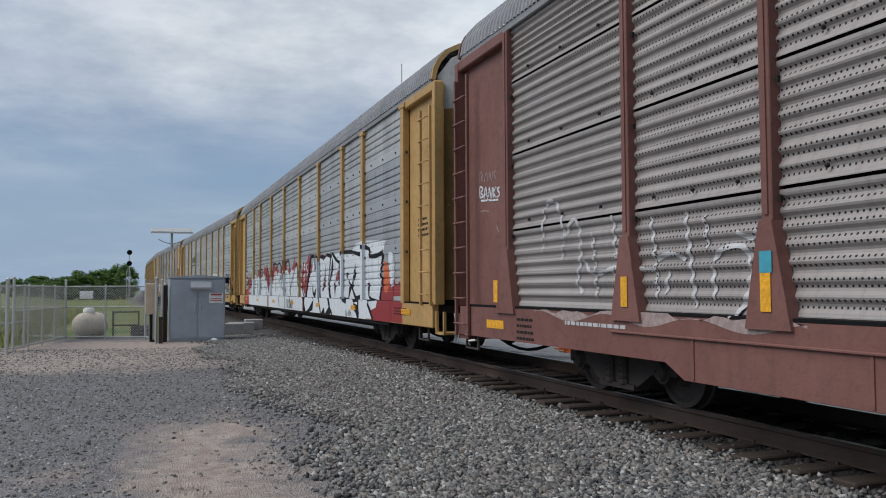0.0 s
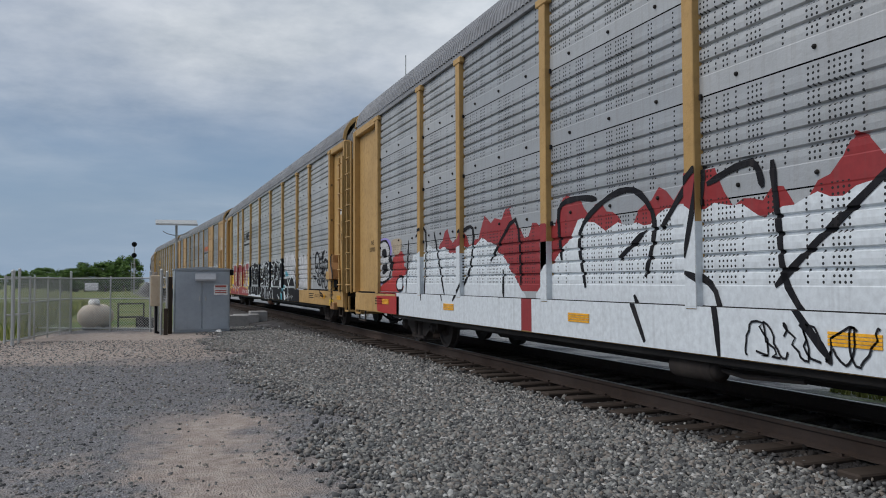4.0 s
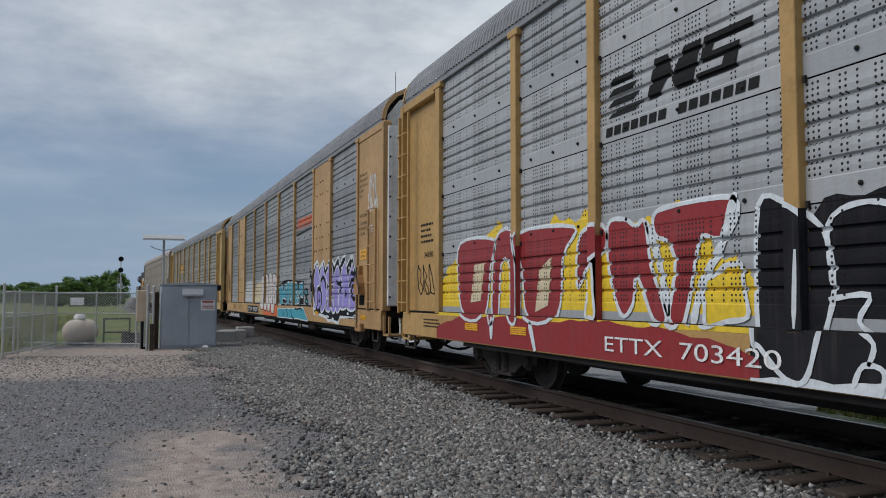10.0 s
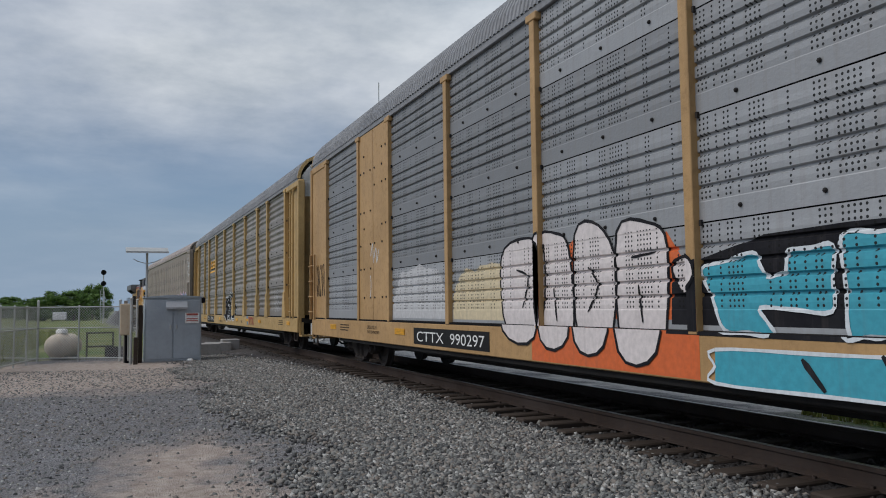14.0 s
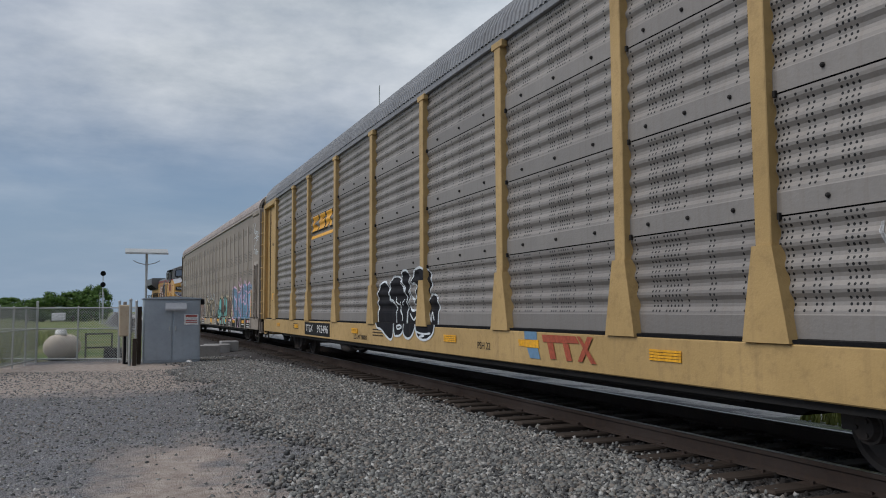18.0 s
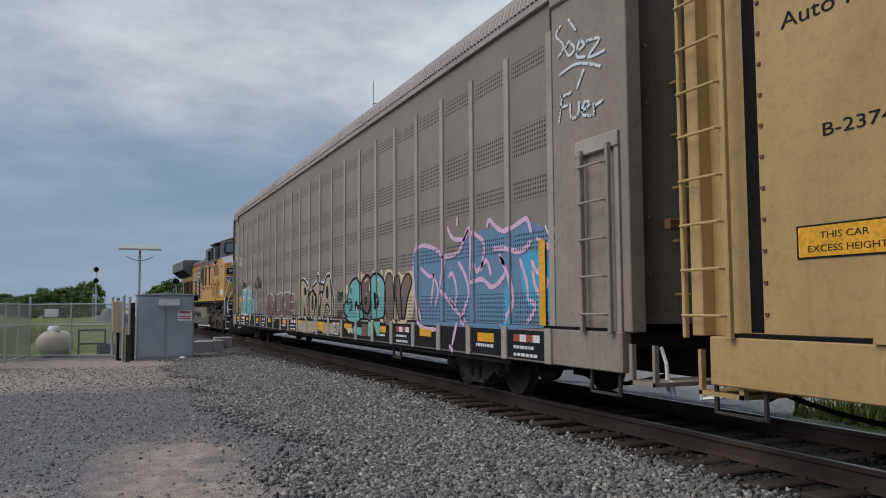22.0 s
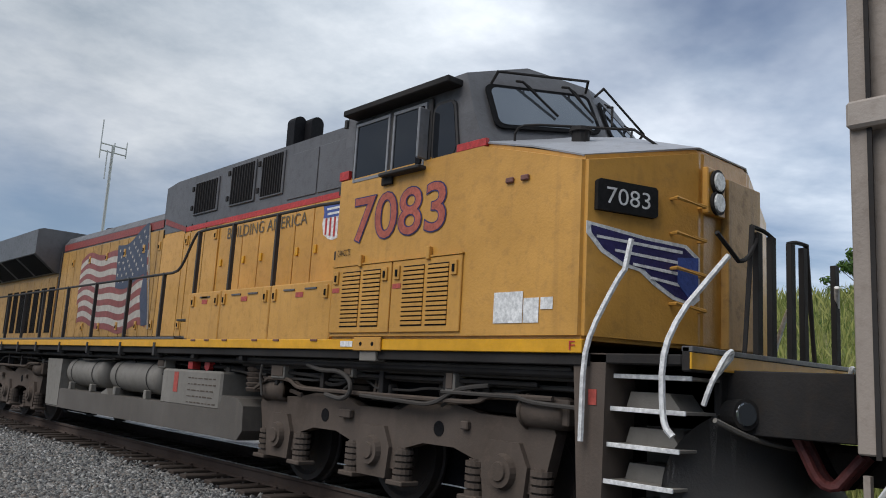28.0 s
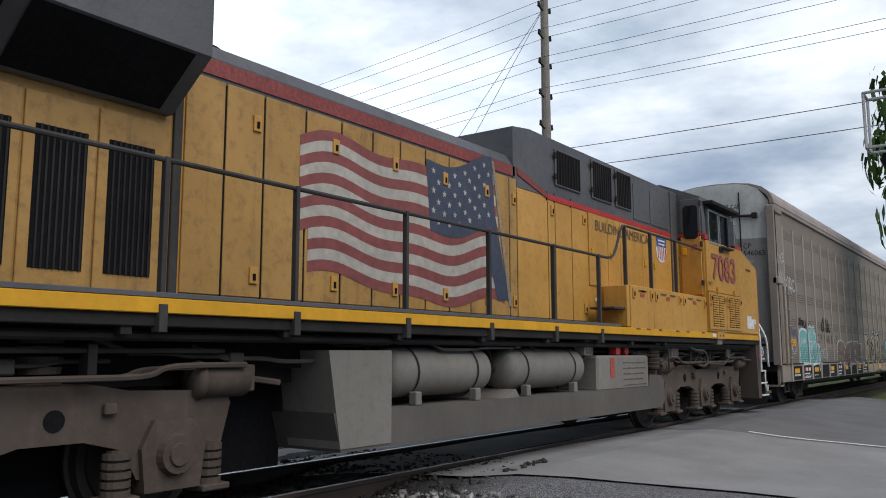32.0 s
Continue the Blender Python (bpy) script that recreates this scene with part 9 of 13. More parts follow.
tagged(part("door_print", bm, "decal_black", car_b["empty"], "small black print on the end door"), kind="stuff")
# red and grey piece at the end of the white one
shape(car_b, [(-2.56, 1.81), (-2.87, 1.84), (-3.21, 1.87), (-3.24, 1.11), (-1.49, 1.06), (-1.91, 1.27), (-2.42, 1.37)], "spray_red", None, 0, 0.003, 1)
shape(car_b, [(-2.44, 2.14), (-2.88, 2.18), (-3.16, 2.12), (-3.05, 1.89), (-2.69, 1.84), (-2.5, 1.94)], "spray_buff", None, 0, 0.005, 1)
shape(car_b, [(-1.28, 2.06), (-1.69, 2.23), (-2.26, 2.18), (-2.45, 1.95), (-2.22, 1.64), (-1.91, 1.27), (-1.33, 1.3)], "spray_violet", None, 0, 0.002, 1)
shape(car_b, [(-1.43, 2.05), (-1.69, 2.16), (-2.08, 2.15), (-2.31, 1.96), (-2.25, 1.77), (-2.38, 1.61), (-2.24, 1.37), (-1.83, 1.27), (-1.49, 1.32), (-1.38, 1.69)], "spray_grey", "spray_black", 0.05, 0.008, 1)
shape(car_b, [(-1.73, 1.96), (-2.0, 1.99), (-2.08, 1.85), (-1.79, 1.8)], "spray_black", None, 0, 0.013, 1)
shape(car_b, [(-1.76, 1.64), (-2.07, 1.67), (-2.13, 1.52), (-1.78, 1.44)], "spray_black", None, 0, 0.013, 1)
shape(car_b, [(-2.25, 1.86), (-2.43, 1.79), (-2.56, 1.63), (-2.38, 1.51), (-2.29, 1.66)], "spray_black", None, 0, 0.013, 1)
shape(car_b, [(-2.8, 1.24), (-2.98, 1.38), (-3.22, 1.36), (-3.21, 1.13), (-2.91, 1.11)], "spray_white", "spray_black", 0.05, 0.008, 1)
sill_shape(car_b, [(-1.48, 0.97), (-3.18, 0.98), (-3.17, 0.61), (-2.59, 0.61), (-2.04, 0.61), (-1.53, 0.64)], "spray_red", 0.004)

# ---------------------------------------------------------------- lengths of the cars


def respace(car, marks):
    """Spreads a car along its length, so that what was laid out at u comes to stand at y at the start. Trucks keep their shape."""
    e = car["empty"]
    y0 = e.location.y
    old, far = [u + car["base"] for u, _ in marks], [y - y0 for _, y in marks]

    def moved(y):
        if y <= old[0]:
            return far[0] + y - old[0]
        if y >= old[-1]:
            return far[-1] + y - old[-1]
        return float(np.interp(y, old, far))

    todo = [(ob, 0.0, 0.0) for ob in e.children]
    while todo:
        ob, was, now = todo.pop()
        y = was + ob.location.y
        if ob.data.users > 1 and ob.name.split(".")[0] in ("truck_bolster", "wheel_set"):
            mid = 0.87 if ob.name.startswith("wheel") else 0.0
            mid = min((y - mid, y + mid), key=lambda q: min(abs(q - t) for t in car["trucks"]))
            ob.location.y = y + moved(mid) - mid - now
            continue
        here = moved(y) if abs(ob.location.y) > 1e-6 else now
        for v in ob.data.vertices:
            v.co.y = moved(v.co.y + y) - here
        ob.location.y = here - now
        todo += [(c, y, here) for c in ob.children]


respace(car_a, ((-9.5, 2.4), (-6.6, 5.27), (-4.5, 7.34), (-1.6, 10.35), (0.0, 12.25)))
for car_, posts_, right_, left_, row in (
        (car_b, B_POSTS, 13.4, 42.4, (15.25, 18.35, 20.38, 23.33, 26.28, 29.25, 32.25, 35.3, 37.35, 40.3)),
        (car_c, C_POSTS, 43.7, 72.1, (45.4, 48.33, 50.4, 53.28, 56.2, 59.2, 62.18, 65.14, 67.15, 70.1)),
        (car_d, D_POSTS, 73.4, 101.45, (75.42, 78.15, 80.23, 83.15, 86.1, 89.0, 91.93, 94.9, 96.95, 99.85)),
        (car_e, E_POSTS, 103.2, 131.7, (105.1, 108.08, 110.07, 112.9, 115.9, 118.85, 121.82, 124.75, 126.78, 129.55))):
    ends = (-0.15 if car_ is car_d else 0.0)
    respace(car_, [(-27.5, right_), *zip(posts_[::-1], row), (ends, left_)])
respace(car_f, F_MARKS)

# ---------------------------------------------------------------- locomotive
LOCO_Y = 159.79
MAT["loco_yellow"] = paint("locomotive_yellow", (0.56, 0.285, 0.05), (0.17, 0.09, 0.035), 0.4, 0.36)
MAT["loco_worn"] = paint("sooty_worn_locomotive_yellow", (0.43, 0.235, 0.055), (0.12, 0.075, 0.04), 0.75, 0.5)
MAT["loco_grey"] = paint("locomotive_grey", (0.095, 0.093, 0.096), (0.05, 0.045, 0.04), 0.5, 0.42)
MAT["loco_red"] = plain("locomotive_red_stripe", (0.46, 0.035, 0.03), 0.45)
MAT["loco_faded_red"] = plain("smoky_red_stripe", (0.26, 0.055, 0.045), 0.5)
MAT["loco_sill"] = plain("bright_yellow_stripe", (0.72, 0.36, 0.014), 0.4, 0.0, 8.0, 0.08)
MAT["loco_truck"] = paint("dusty_grey_brown_steel", (0.088, 0.068, 0.054), (0.15, 0.113, 0.09), 0.6, 0.8)
MAT["loco_tank"] = paint("dusty_grey_tank_paint", (0.19, 0.175, 0.15), (0.13, 0.11, 0.09), 0.45, 0.65)
MAT["tank_belly"] = paint("mud_brown_tank_paint", (0.095, 0.083, 0.07), (0.16, 0.135, 0.11), 0.5, 0.75)
MAT["slogan"] = plain("sun_bleached_dark_lettering", (0.115, 0.09, 0.055), 0.5)
MAT["road_red"] = plain("sun_bleached_red_number", (0.40, 0.095, 0.06), 0.5)
MAT["loco_rail"] = paint("dark_grey_handrail", (0.045, 0.043, 0.042), (0.12, 0.10, 0.085), 0.4, 0.6)
MAT["glass"] = glass_mat("dark_cab_glass", (0.012, 0.014, 0.017))
MAT["flag_red"] = plain("faded_red_flag_paint", (0.25, 0.07, 0.06), 0.5, 0.0, 10.0, 0.15)
MAT["flag_white"] = plain("faded_white_flag_paint", (0.46, 0.42, 0.36), 0.5, 0.0, 10.0, 0.15)
MAT["flag_blue"] = plain("faded_blue_flag_paint", (0.055, 0.065, 0.098), 0.5, 0.0, 10.0, 0.15)
MAT["flag_grey"] = plain("faded_flag_pole_paint", (0.30, 0.24, 0.18), 0.5)
MAT["shield_blue"] = plain("blue_shield_paint", (0.06, 0.10, 0.33), 0.45)
MAT["wing_blue"] = plain("dark_blue_emblem_paint", (0.03, 0.025, 0.11), 0.45)
MAT["lamp_glass"] = plain("headlight_glass", (0.7, 0.7, 0.66), 0.1)
loco = thing("locomotive", "yellow and grey diesel locomotive with a flag on its hood", "locomotive", (TRACK_X, LOCO_Y + 12.6, 0))
MOVERS.append((loco, LOCO_Y + 12.6))
LB = -12.6
HOOD = 1.0


def lbox(name, x0, x1, u0, u1, z0, z1, material, bevel=0.008, parent=None, label=""):
    bm = bmesh.new()
    box(bm, x0, x1, u0 + LB, u1 + LB, z0, z1, bevel)
    return part(name, bm, material, parent or loco, label)


def lprism(name, prof, x0, x1, material, label="", parent=None):
    bm = bmesh.new()
    prism(bm, [(u + LB, z) for u, z in prof], x0, x1, "x")
    return part(name, bm, material, parent or loco, label)


def lloft(name, sections, material, label="", parent=None):
    """Skins between cross sections (x, u, z), all of one count."""
    bm = bmesh.new()
    rows = [[bm.verts.new((x, u + LB, z)) for x, u, z in s] for s in sections]
    n = len(rows[0])
    for a, b in zip(rows[:-1], rows[1:]):
        for i in range(n):
            bm.faces.new((a[i], a[(i + 1) % n], b[(i + 1) % n], b[i]))
    bm.faces.new(rows[0])
    bm.faces.new(rows[-1][::-1])
    bmesh.ops.recalc_face_normals(bm, faces=bm.faces[:])
    return part(name, bm, material, parent or loco, label)


def ltext(text, u0, u1, z0, z1, x, material, name="lettering", offset=0.0, parent=None, label=""):
    pts, faces = letters(text, offset)
    ref = letters(text)[0]
    ax, bx = min(p[0] for p in ref), max(p[0] for p in ref)
    ay, by = min(p[1] for p in ref), max(p[1] for p in ref)
    me = bpy.data.meshes.new(name)
    me.from_pydata([(-x, u0 + LB - (a - ax) * (u0 - u1) / (bx - ax), z0 + (b - ay) * (z1 - z0) / (by - ay)) for a, b in pts], [], faces)
    me.materials.append(MAT[material])
    return part(name, me, None, parent or loco, label)


def lpipe(name, pts, r, material, parent=None, label="", seg=6):
    line = [Vector((x, u + LB, z)) for x, u, z in pts]
    for _ in range(2):
        soft_ = [line[0]]
        for a, b in zip(line[:-1], line[1:]):
            step = min(0.25, 0.12 / max((b - a).length, 0.01))
            soft_ += [a.lerp(b, step), a.lerp(b, 1 - step)]
        line = soft_[:1] + soft_[2:-2] + [line[-1]] if len(pts) > 2 else line
    bm = bmesh.new()
    pipe(bm, [tuple(q) for q in line], r, seg)
    return part(name, bm, material, parent or loco, label)


def lshape(name, poly, x, material, parent=None, label=""):
    """A flat painted shape on the side, from (u, z) points."""
    bm = bmesh.new()
    bm.faces.new([bm.verts.new((-x, u + LB, z)) for u, z in poly])
    for f in bm.faces:
        f.normal_update()
        if f.normal.x > 0:
            f.normal_flip()
    bmesh.ops.triangulate(bm, faces=bm.faces[:])
    return part(name, bm, material, parent or loco, label)


lbox("frame", -0.9, 0.9, 1.0, 24.3, 1.05, 1.52, "steel_dark")
lbox("deck", -1.52, 1.52, 2.75, 24.3, 1.50, 1.60, "steel_dark")
for s in (-1, 1):
    lbox("sill_stripe", s * 1.49, s * 1.555, 2.8, 24.3, 1.595, 1.705, "loco_sill", 0.006)
    lbox("walkway_edge", s * 1.40, s * 1.556, 10.3, 24.3, 1.707, 1.745, "loco_grey", 0.004)
    lbox("conduit", s * 1.30, s * 1.42, 2.9, 24.0, 1.40, 1.47, "steel_dark", 0.02)
    for u in (8.3, 9.7, 10.9, 12.4, 13.9, 15.4, 16.9, 18.4, 20.0, 21.6):
        lbox("sill_bracket", s * 1.42, s * 1.5, u, u + 0.09, 1.44, 1.56, "steel_dark", 0.004)

# cab: yellow body with its angled nose, grey upper part
bm = bmesh.new()
zb = 1.70
bot = [(-1.57, 6.3), (-1.57, 2.8), (-0.42, 2.42), (0.42, 2.42), (1.57, 2.8), (1.57, 6.3)]
b = [bm.verts.new((x, u + LB, zb)) for x, u in bot]
top = [(-1.57, 6.3, 3.52), (-1.57, 4.02, 3.54), (-1.57, 2.8, 3.20), (-0.42, 2.42, 3.46), (0.42, 2.42, 3.46), (1.57, 2.8, 3.20), (1.57, 4.02, 3.54), (1.57, 6.3, 3.52)]
t_ = [bm.verts.new((x, u + LB, z)) for x, u, z in top]
c0, c1 = bm.verts.new((-0.42, 4.02 + LB, 3.70)), bm.verts.new((0.42, 4.02 + LB, 3.70))
for f in ((b[0], b[1], t_[2], t_[1], t_[0]), (b[1], b[2], t_[3], t_[2]), (b[2], b[3], t_[4], t_[3]), (b[3], b[4], t_[5], t_[4]), (b[4], b[5], t_[7], t_[6], t_[5]),
          (t_[2], t_[3], c0, t_[1]), (t_[3], t_[4], c1, c0), (t_[4], t_[5], t_[6], c1), (t_[0], t_[1], c0, c1, t_[6], t_[7]), (b[5], b[0], t_[0], t_[7]), tuple(b)):
    bm.faces.new(f)
bmesh.ops.recalc_face_normals(bm, faces=bm.faces[:])
bmesh.ops.bevel(bm, geom=[e for e in bm.edges if e.calc_length() > 0.3], offset=0.035, segments=2, affect="EDGES")
nose_top = bmesh.new()
for s in (-1, 1):
    q = [(s * 1.55, 2.83, 3.222), (s * 0.42, 2.44, 3.482), (s * 0.42, 3.2, 3.72), (s * 0.42, 4.1, 3.90), (s * 1.55, 4.1, 3.57), (s * 1.55, 3.4, 3.40)]
    for tri in ((0, 1, 2), (0, 2, 5), (5, 2, 3), (5, 3, 4)):
        nose_top.faces.new([nose_top.verts.new((q[i][0], q[i][1] + LB, q[i][2])) for i in (tri if s < 0 else tri[::-1])])
for q in (((-0.42, 2.44, 3.482), (0.42, 2.44, 3.482), (0.42, 3.2, 3.72), (-0.42, 3.2, 3.72)), ((-0.42, 3.2, 3.72), (0.42, 3.2, 3.72), (0.42, 4.1, 3.90), (-0.42, 4.1, 3.90))):
    nose_top.faces.new([nose_top.verts.new((x, u + LB, z)) for x, u, z in q])
bmesh.ops.remove_doubles(nose_top, verts=nose_top.verts[:], dist=0.001)
bmesh.ops.solidify(nose_top, geom=nose_top.faces[:], thickness=0.015)
part("nose_top", nose_top, "nose_grey", loco, "pale grey sloping nose top")
cab_body = part("cab_body", bm, "loco_yellow", loco, "yellow lower cab with a blunt angled nose")


bm = bmesh.new()
ring = [(-1.53, 3.54), (-1.53, 3.9), (-1.49, 4.34), (-0.72, 4.66), (0.0, 4.68), (0.72, 4.66), (1.49, 4.34), (1.53, 3.9), (1.53, 3.54)]
lead = [(4.02, 3.54), (4.19, 3.9), (4.36, 4.34), (4.26, 4.60), (4.02, 4.53), (4.26, 4.60), (4.36, 4.34), (4.19, 3.9), (4.02, 3.54)]
front = [bm.verts.new((x, u + LB, z)) for (x, _), (u, z) in zip(ring, lead)]
back = [bm.verts.new((x, 6.3 + LB, z)) for x, z in ring]
foot = bm.verts.new((0, 3.70 + LB, 3.80))
for i in range(8):
    bm.faces.new((front[i], front[i + 1], back[i + 1], back[i]))
for i in range(4):
    bm.faces.new((foot, front[i + 1], front[i]))
    bm.faces.new((foot, front[8 - i], front[7 - i]))
bm.faces.new(back)
bm.faces.new((foot, front[0], back[0], back[8], front[8]))
bmesh.ops.recalc_face_normals(bm, faces=bm.faces[:])
cab_top = part("cab_top", bm, "loco_grey", loco, "grey upper cab with a hipped roof and a pointed front")
for s in (-1, 1):
    lbox("red_band", s * 1.53, s * 1.574, 3.96, 4.36, 3.50, 3.575, "loco_red", 0.002)
    lbox("red_band", s * 1.53, s * 1.574, 6.13, 6.305, 3.50, 3.60, "loco_red", 0.002)
    # windows
    win = lbox("side_window", s * 1.52, s * 1.556, 4.78, 6.10, 3.40, 4.16, "loco_rail", 0.012, label="sliding cab window in a dark frame")
    for a, c in ((5.44, 6.05), (4.84, 5.38)):
        for e in ((a, c, 3.44, 3.475), (a, c, 4.085, 4.12), (a, a + 0.03, 3.475, 4.085), (c - 0.03, c, 3.475, 4.085)):
            lbox("sash_bar", s * 1.55, s * 1.576, e[0], e[1], e[2], e[3], "roof_grey", 0.003, win)
        lbox("pane", s * 1.55, s * 1.562, a + 0.03, c - 0.03, 3.475, 4.085, "glass", 0.0, win)
    lbox("sash_bar", s * 1.556, s * 1.59, 4.88, 4.96, 3.475, 4.085, "dark", 0.004, win)
    lbox("mirror", s * 1.56, s * 1.70, 4.80, 4.83, 3.50, 4.03, "roof_grey", 0.01, win)

    def corner_pane(grow, x0, x1):
        bm = bmesh.new()
        loop = []
        for cu, cz, a0 in ((4.66, 3.97, 0), (4.52, 3.97, 90), (4.46, 3.58, 180), (4.66, 3.57, 270)):
            for d in (0, 30, 60, 90):
                q = radians(a0 + d)
                loop.append((cu + (0.07 + grow) * math.cos(q) + LB, cz + (0.08 + grow) * math.sin(q)))
        prism(bm, loop, x0, x1, "x")
        return bm
    qw = part("quarter_window", corner_pane(0.03, s * 1.50, s * 1.552), "loco_rail", loco, "small rounded window in a dark frame")
    part("pane", corner_pane(0.0, s * 1.51, s * 1.558), "glass", qw)
    lbox("sunshade", s * 1.46, s * 1.70, 4.40, 6.15, 4.20, 4.27, "steel_dark", 0.01, label="long dark shade over the windows")
    lbox("armrest", s * 1.56, s * 1.68, 4.80, 5.45, 3.40, 3.44, "loco_rail", 0.01)
    lbox("marker_light", s * 1.575, s * 1.61, 5.30, 5.48, 3.32, 3.42, "steel_dark", 0.01)
    for a in (3.40, 3.58):
        lbox("lifting_lug", s * 1.57, s * 1.60, a, a + 0.09, 3.085, 3.135, "car_brown", 0.008)
    # louvred doors under the cab
    for a, c in ((4.18, 5.20), (5.22, 6.26)):
        d = lbox("louvre_door", s * 1.568, s * 1.592, a, c, 1.77, 2.49, "loco_yellow", 0.006, label="yellow louvred equipment door")
        for p0, p1 in ((a + 0.17, a + 0.47), (a + 0.52, a + 0.84)):
            lbox("louvre_recess", s * 1.58, s * 1.595, p0, p1, 1.83, 2.43, "dark", 0.0, d)
            for i in range(13):
                z = 1.845 + i * 0.045
                lbox("louvre", s * 1.585, s * 1.604, p0, p1, z, z + 0.030, "loco_yellow", 0.0, d)
        for p in (a + 0.05, c - 0.13):
            lbox("latch", s * 1.59, s * 1.612, p, p + 0.08, 2.30, 2.44, "loco_yellow", 0.004, d)
            lbox("latch_handle", s * 1.61, s * 1.622, p + 0.025, p + 0.055, 2.33, 2.40, "dark", 0.002, d)
        lbox("warning_label", s * 1.593, s * 1.597, c - 0.15, c - 0.02, 2.21, 2.26, "decal_red", 0.0, d)
    lbox("door_header", s * 1.568, s * 1.60, 4.17, 6.27, 2.495, 2.51, "loco_yellow", 0.0)
    for u in (4.62, 5.72):
        lbox("lift_hook", s * 1.57, s * 1.62, u, u + 0.05, 2.47, 2.60, "loco_yellow", 0.006)
    jp = lbox("jack_pad", s * 1.556, s * 1.58, 5.34, 5.80, 1.585, 1.725, "loco_yellow", 0.006, label="yellow jacking pad with two holes")
    for u in (5.47, 5.67):
        bm = bmesh.new()
        cone(bm, (s * 1.579, u + LB, 1.655), (s * 1.583, u + LB, 1.655), 0.022, 0.022, 12)
        part("hole", bm, "dark", jp)
    lbox("jack_block", s * 1.40, s * 1.55, 5.44, 5.72, 1.48, 1.585, "loco_tank", 0.008)
    lbox("label_plate", s * 1.556, s * 1.562, 5.84, 6.06, 1.625, 1.685, "decal_white", 0.0)
for a, c, z0, z1, m_ in ((3.42, 3.76, 1.84, 2.11, "decal_white"), (3.24, 3.41, 1.84, 2.05, "decal_white"), (3.09, 3.22, 1.95, 2.05, "decal_white")):
    lbox("sticker", -1.577, -1.574, a, c, z0, z1, m_, 0.0, label="weathered white sticker")
ltext("7083", 5.94, 4.47, 2.76, 3.24, 1.578, "wing_blue", "road_number_outline", 0.028)
ltext("7083", 5.94, 4.47, 2.76, 3.24, 1.581, "road_red", "road_number", 0.008, label="large red road number")
ltext("C44ACCTE", 6.22, 5.98, 2.62, 2.69, 1.578, "decal_black")
ltext("F", 2.92, 2.86, 1.62, 1.69, 1.562, "loco_red")

# nose: number board, emblem, lights, door


def nose_at(k, z, out=0.0):
    """A point on the angled nose face on the camera's side: k from 0 at the corner to 1 at the middle."""
    return Vector((-1.57 + 1.15 * k, 2.8 + LB - 0.38 * k, z)) + Vector((-0.314, -0.949, 0)) * out


def nose_shape(name, poly, out, material, parent=None, label=""):
    bm = bmesh.new()
    f = bm.faces.new([bm.verts.new(nose_at(k, z, out)) for k, z in poly])
    f.normal_update()
    if f.normal.y > 0:
        f.normal_flip()
    r = bmesh.ops.extrude_face_region(bm, geom=[f])
    bmesh.ops.translate(bm, verts=[v for v in r["geom"] if isinstance(v, bmesh.types.BMVert)], vec=Vector((0.314, 0.949, 0)) * (out - 0.001))
    bmesh.ops.recalc_face_normals(bm, faces=bm.faces[:])
    return part(name, bm, material, parent or loco, label)


nb = nose_shape("number_board", [(0.08, 2.76), (0.08, 3.00), (0.10, 3.02), (0.56, 3.02), (0.58, 3.00), (0.58, 2.78), (0.56, 2.76)], 0.05, "decal_black", label="black number board")
pts, faces = letters("7083")
ax, bx, ay, by = min(p[0] for p in pts), max(p[0] for p in pts), min(p[1] for p in pts), max(p[1] for p in pts)
me = bpy.data.meshes.new("number")
me.from_pydata([nose_at(0.15 + 0.36 * (p[0] - ax) / (bx - ax), 2.82 + 0.14 * (p[1] - ay) / (by - ay), 0.054) for p in pts], [], faces)
me.materials.append(MAT["decal_white"])
part("number", me, None, nb)
wing = nose_shape("emblem_wing", [(0.02, 2.66), (0.02, 2.56), (0.14, 2.42), (0.30, 2.33), (0.46, 2.30), (0.58, 2.20), (0.74, 2.10), (0.92, 2.06), (0.98, 2.12), (0.98, 2.48), (0.86, 2.58), (0.5, 2.60), (0.2, 2.64)], 0.008, "decal_white", label="winged emblem")
nose_shape("emblem_field", [(0.05, 2.63), (0.06, 2.57), (0.16, 2.45), (0.32, 2.36), (0.50, 2.32), (0.60, 2.23), (0.76, 2.13), (0.90, 2.09), (0.95, 2.14), (0.95, 2.46), (0.84, 2.55), (0.5, 2.57), (0.2, 2.61)], 0.012, "wing_blue", wing)
for i in range(4):
    z = 2.545 - i * 0.095
    nose_shape("emblem_stripe", [(0.10 + i * 0.15, z + 0.01), (0.10 + i * 0.15, z - 0.012), (0.82, z - 0.05), (0.82, z - 0.022)], 0.016, "decal_white", wing)
nose_shape("emblem_badge", [(0.78, 2.46), (0.78, 2.24), (0.88, 2.12), (0.96, 2.16), (0.96, 2.48)], 0.018, "shield_blue", wing)
for z in (3.18, 2.99):
    bm = bmesh.new()
    cone(bm, (-0.28, 2.42 + LB, z), (-0.28, 2.33 + LB, z), 0.10, 0.11, 16)
    hl = part("headlight", bm, "steel_dark", loco, "round headlight")
    bm = bmesh.new()
    cone(bm, (-0.28, 2.335 + LB, z), (-0.28, 2.315 + LB, z), 0.09, 0.08, 16)
    part("lens", bm, "lamp_glass", hl)
lbox("headlight_housing", -0.42, -0.12, 2.36, 2.42, 2.88, 3.30, "loco_yellow", 0.01)
lbox("nose_door", -0.10, 0.5, 2.34, 2.42, 1.72, 3.25, "loco_worn", 0.01, label="grimy yellow nose door")
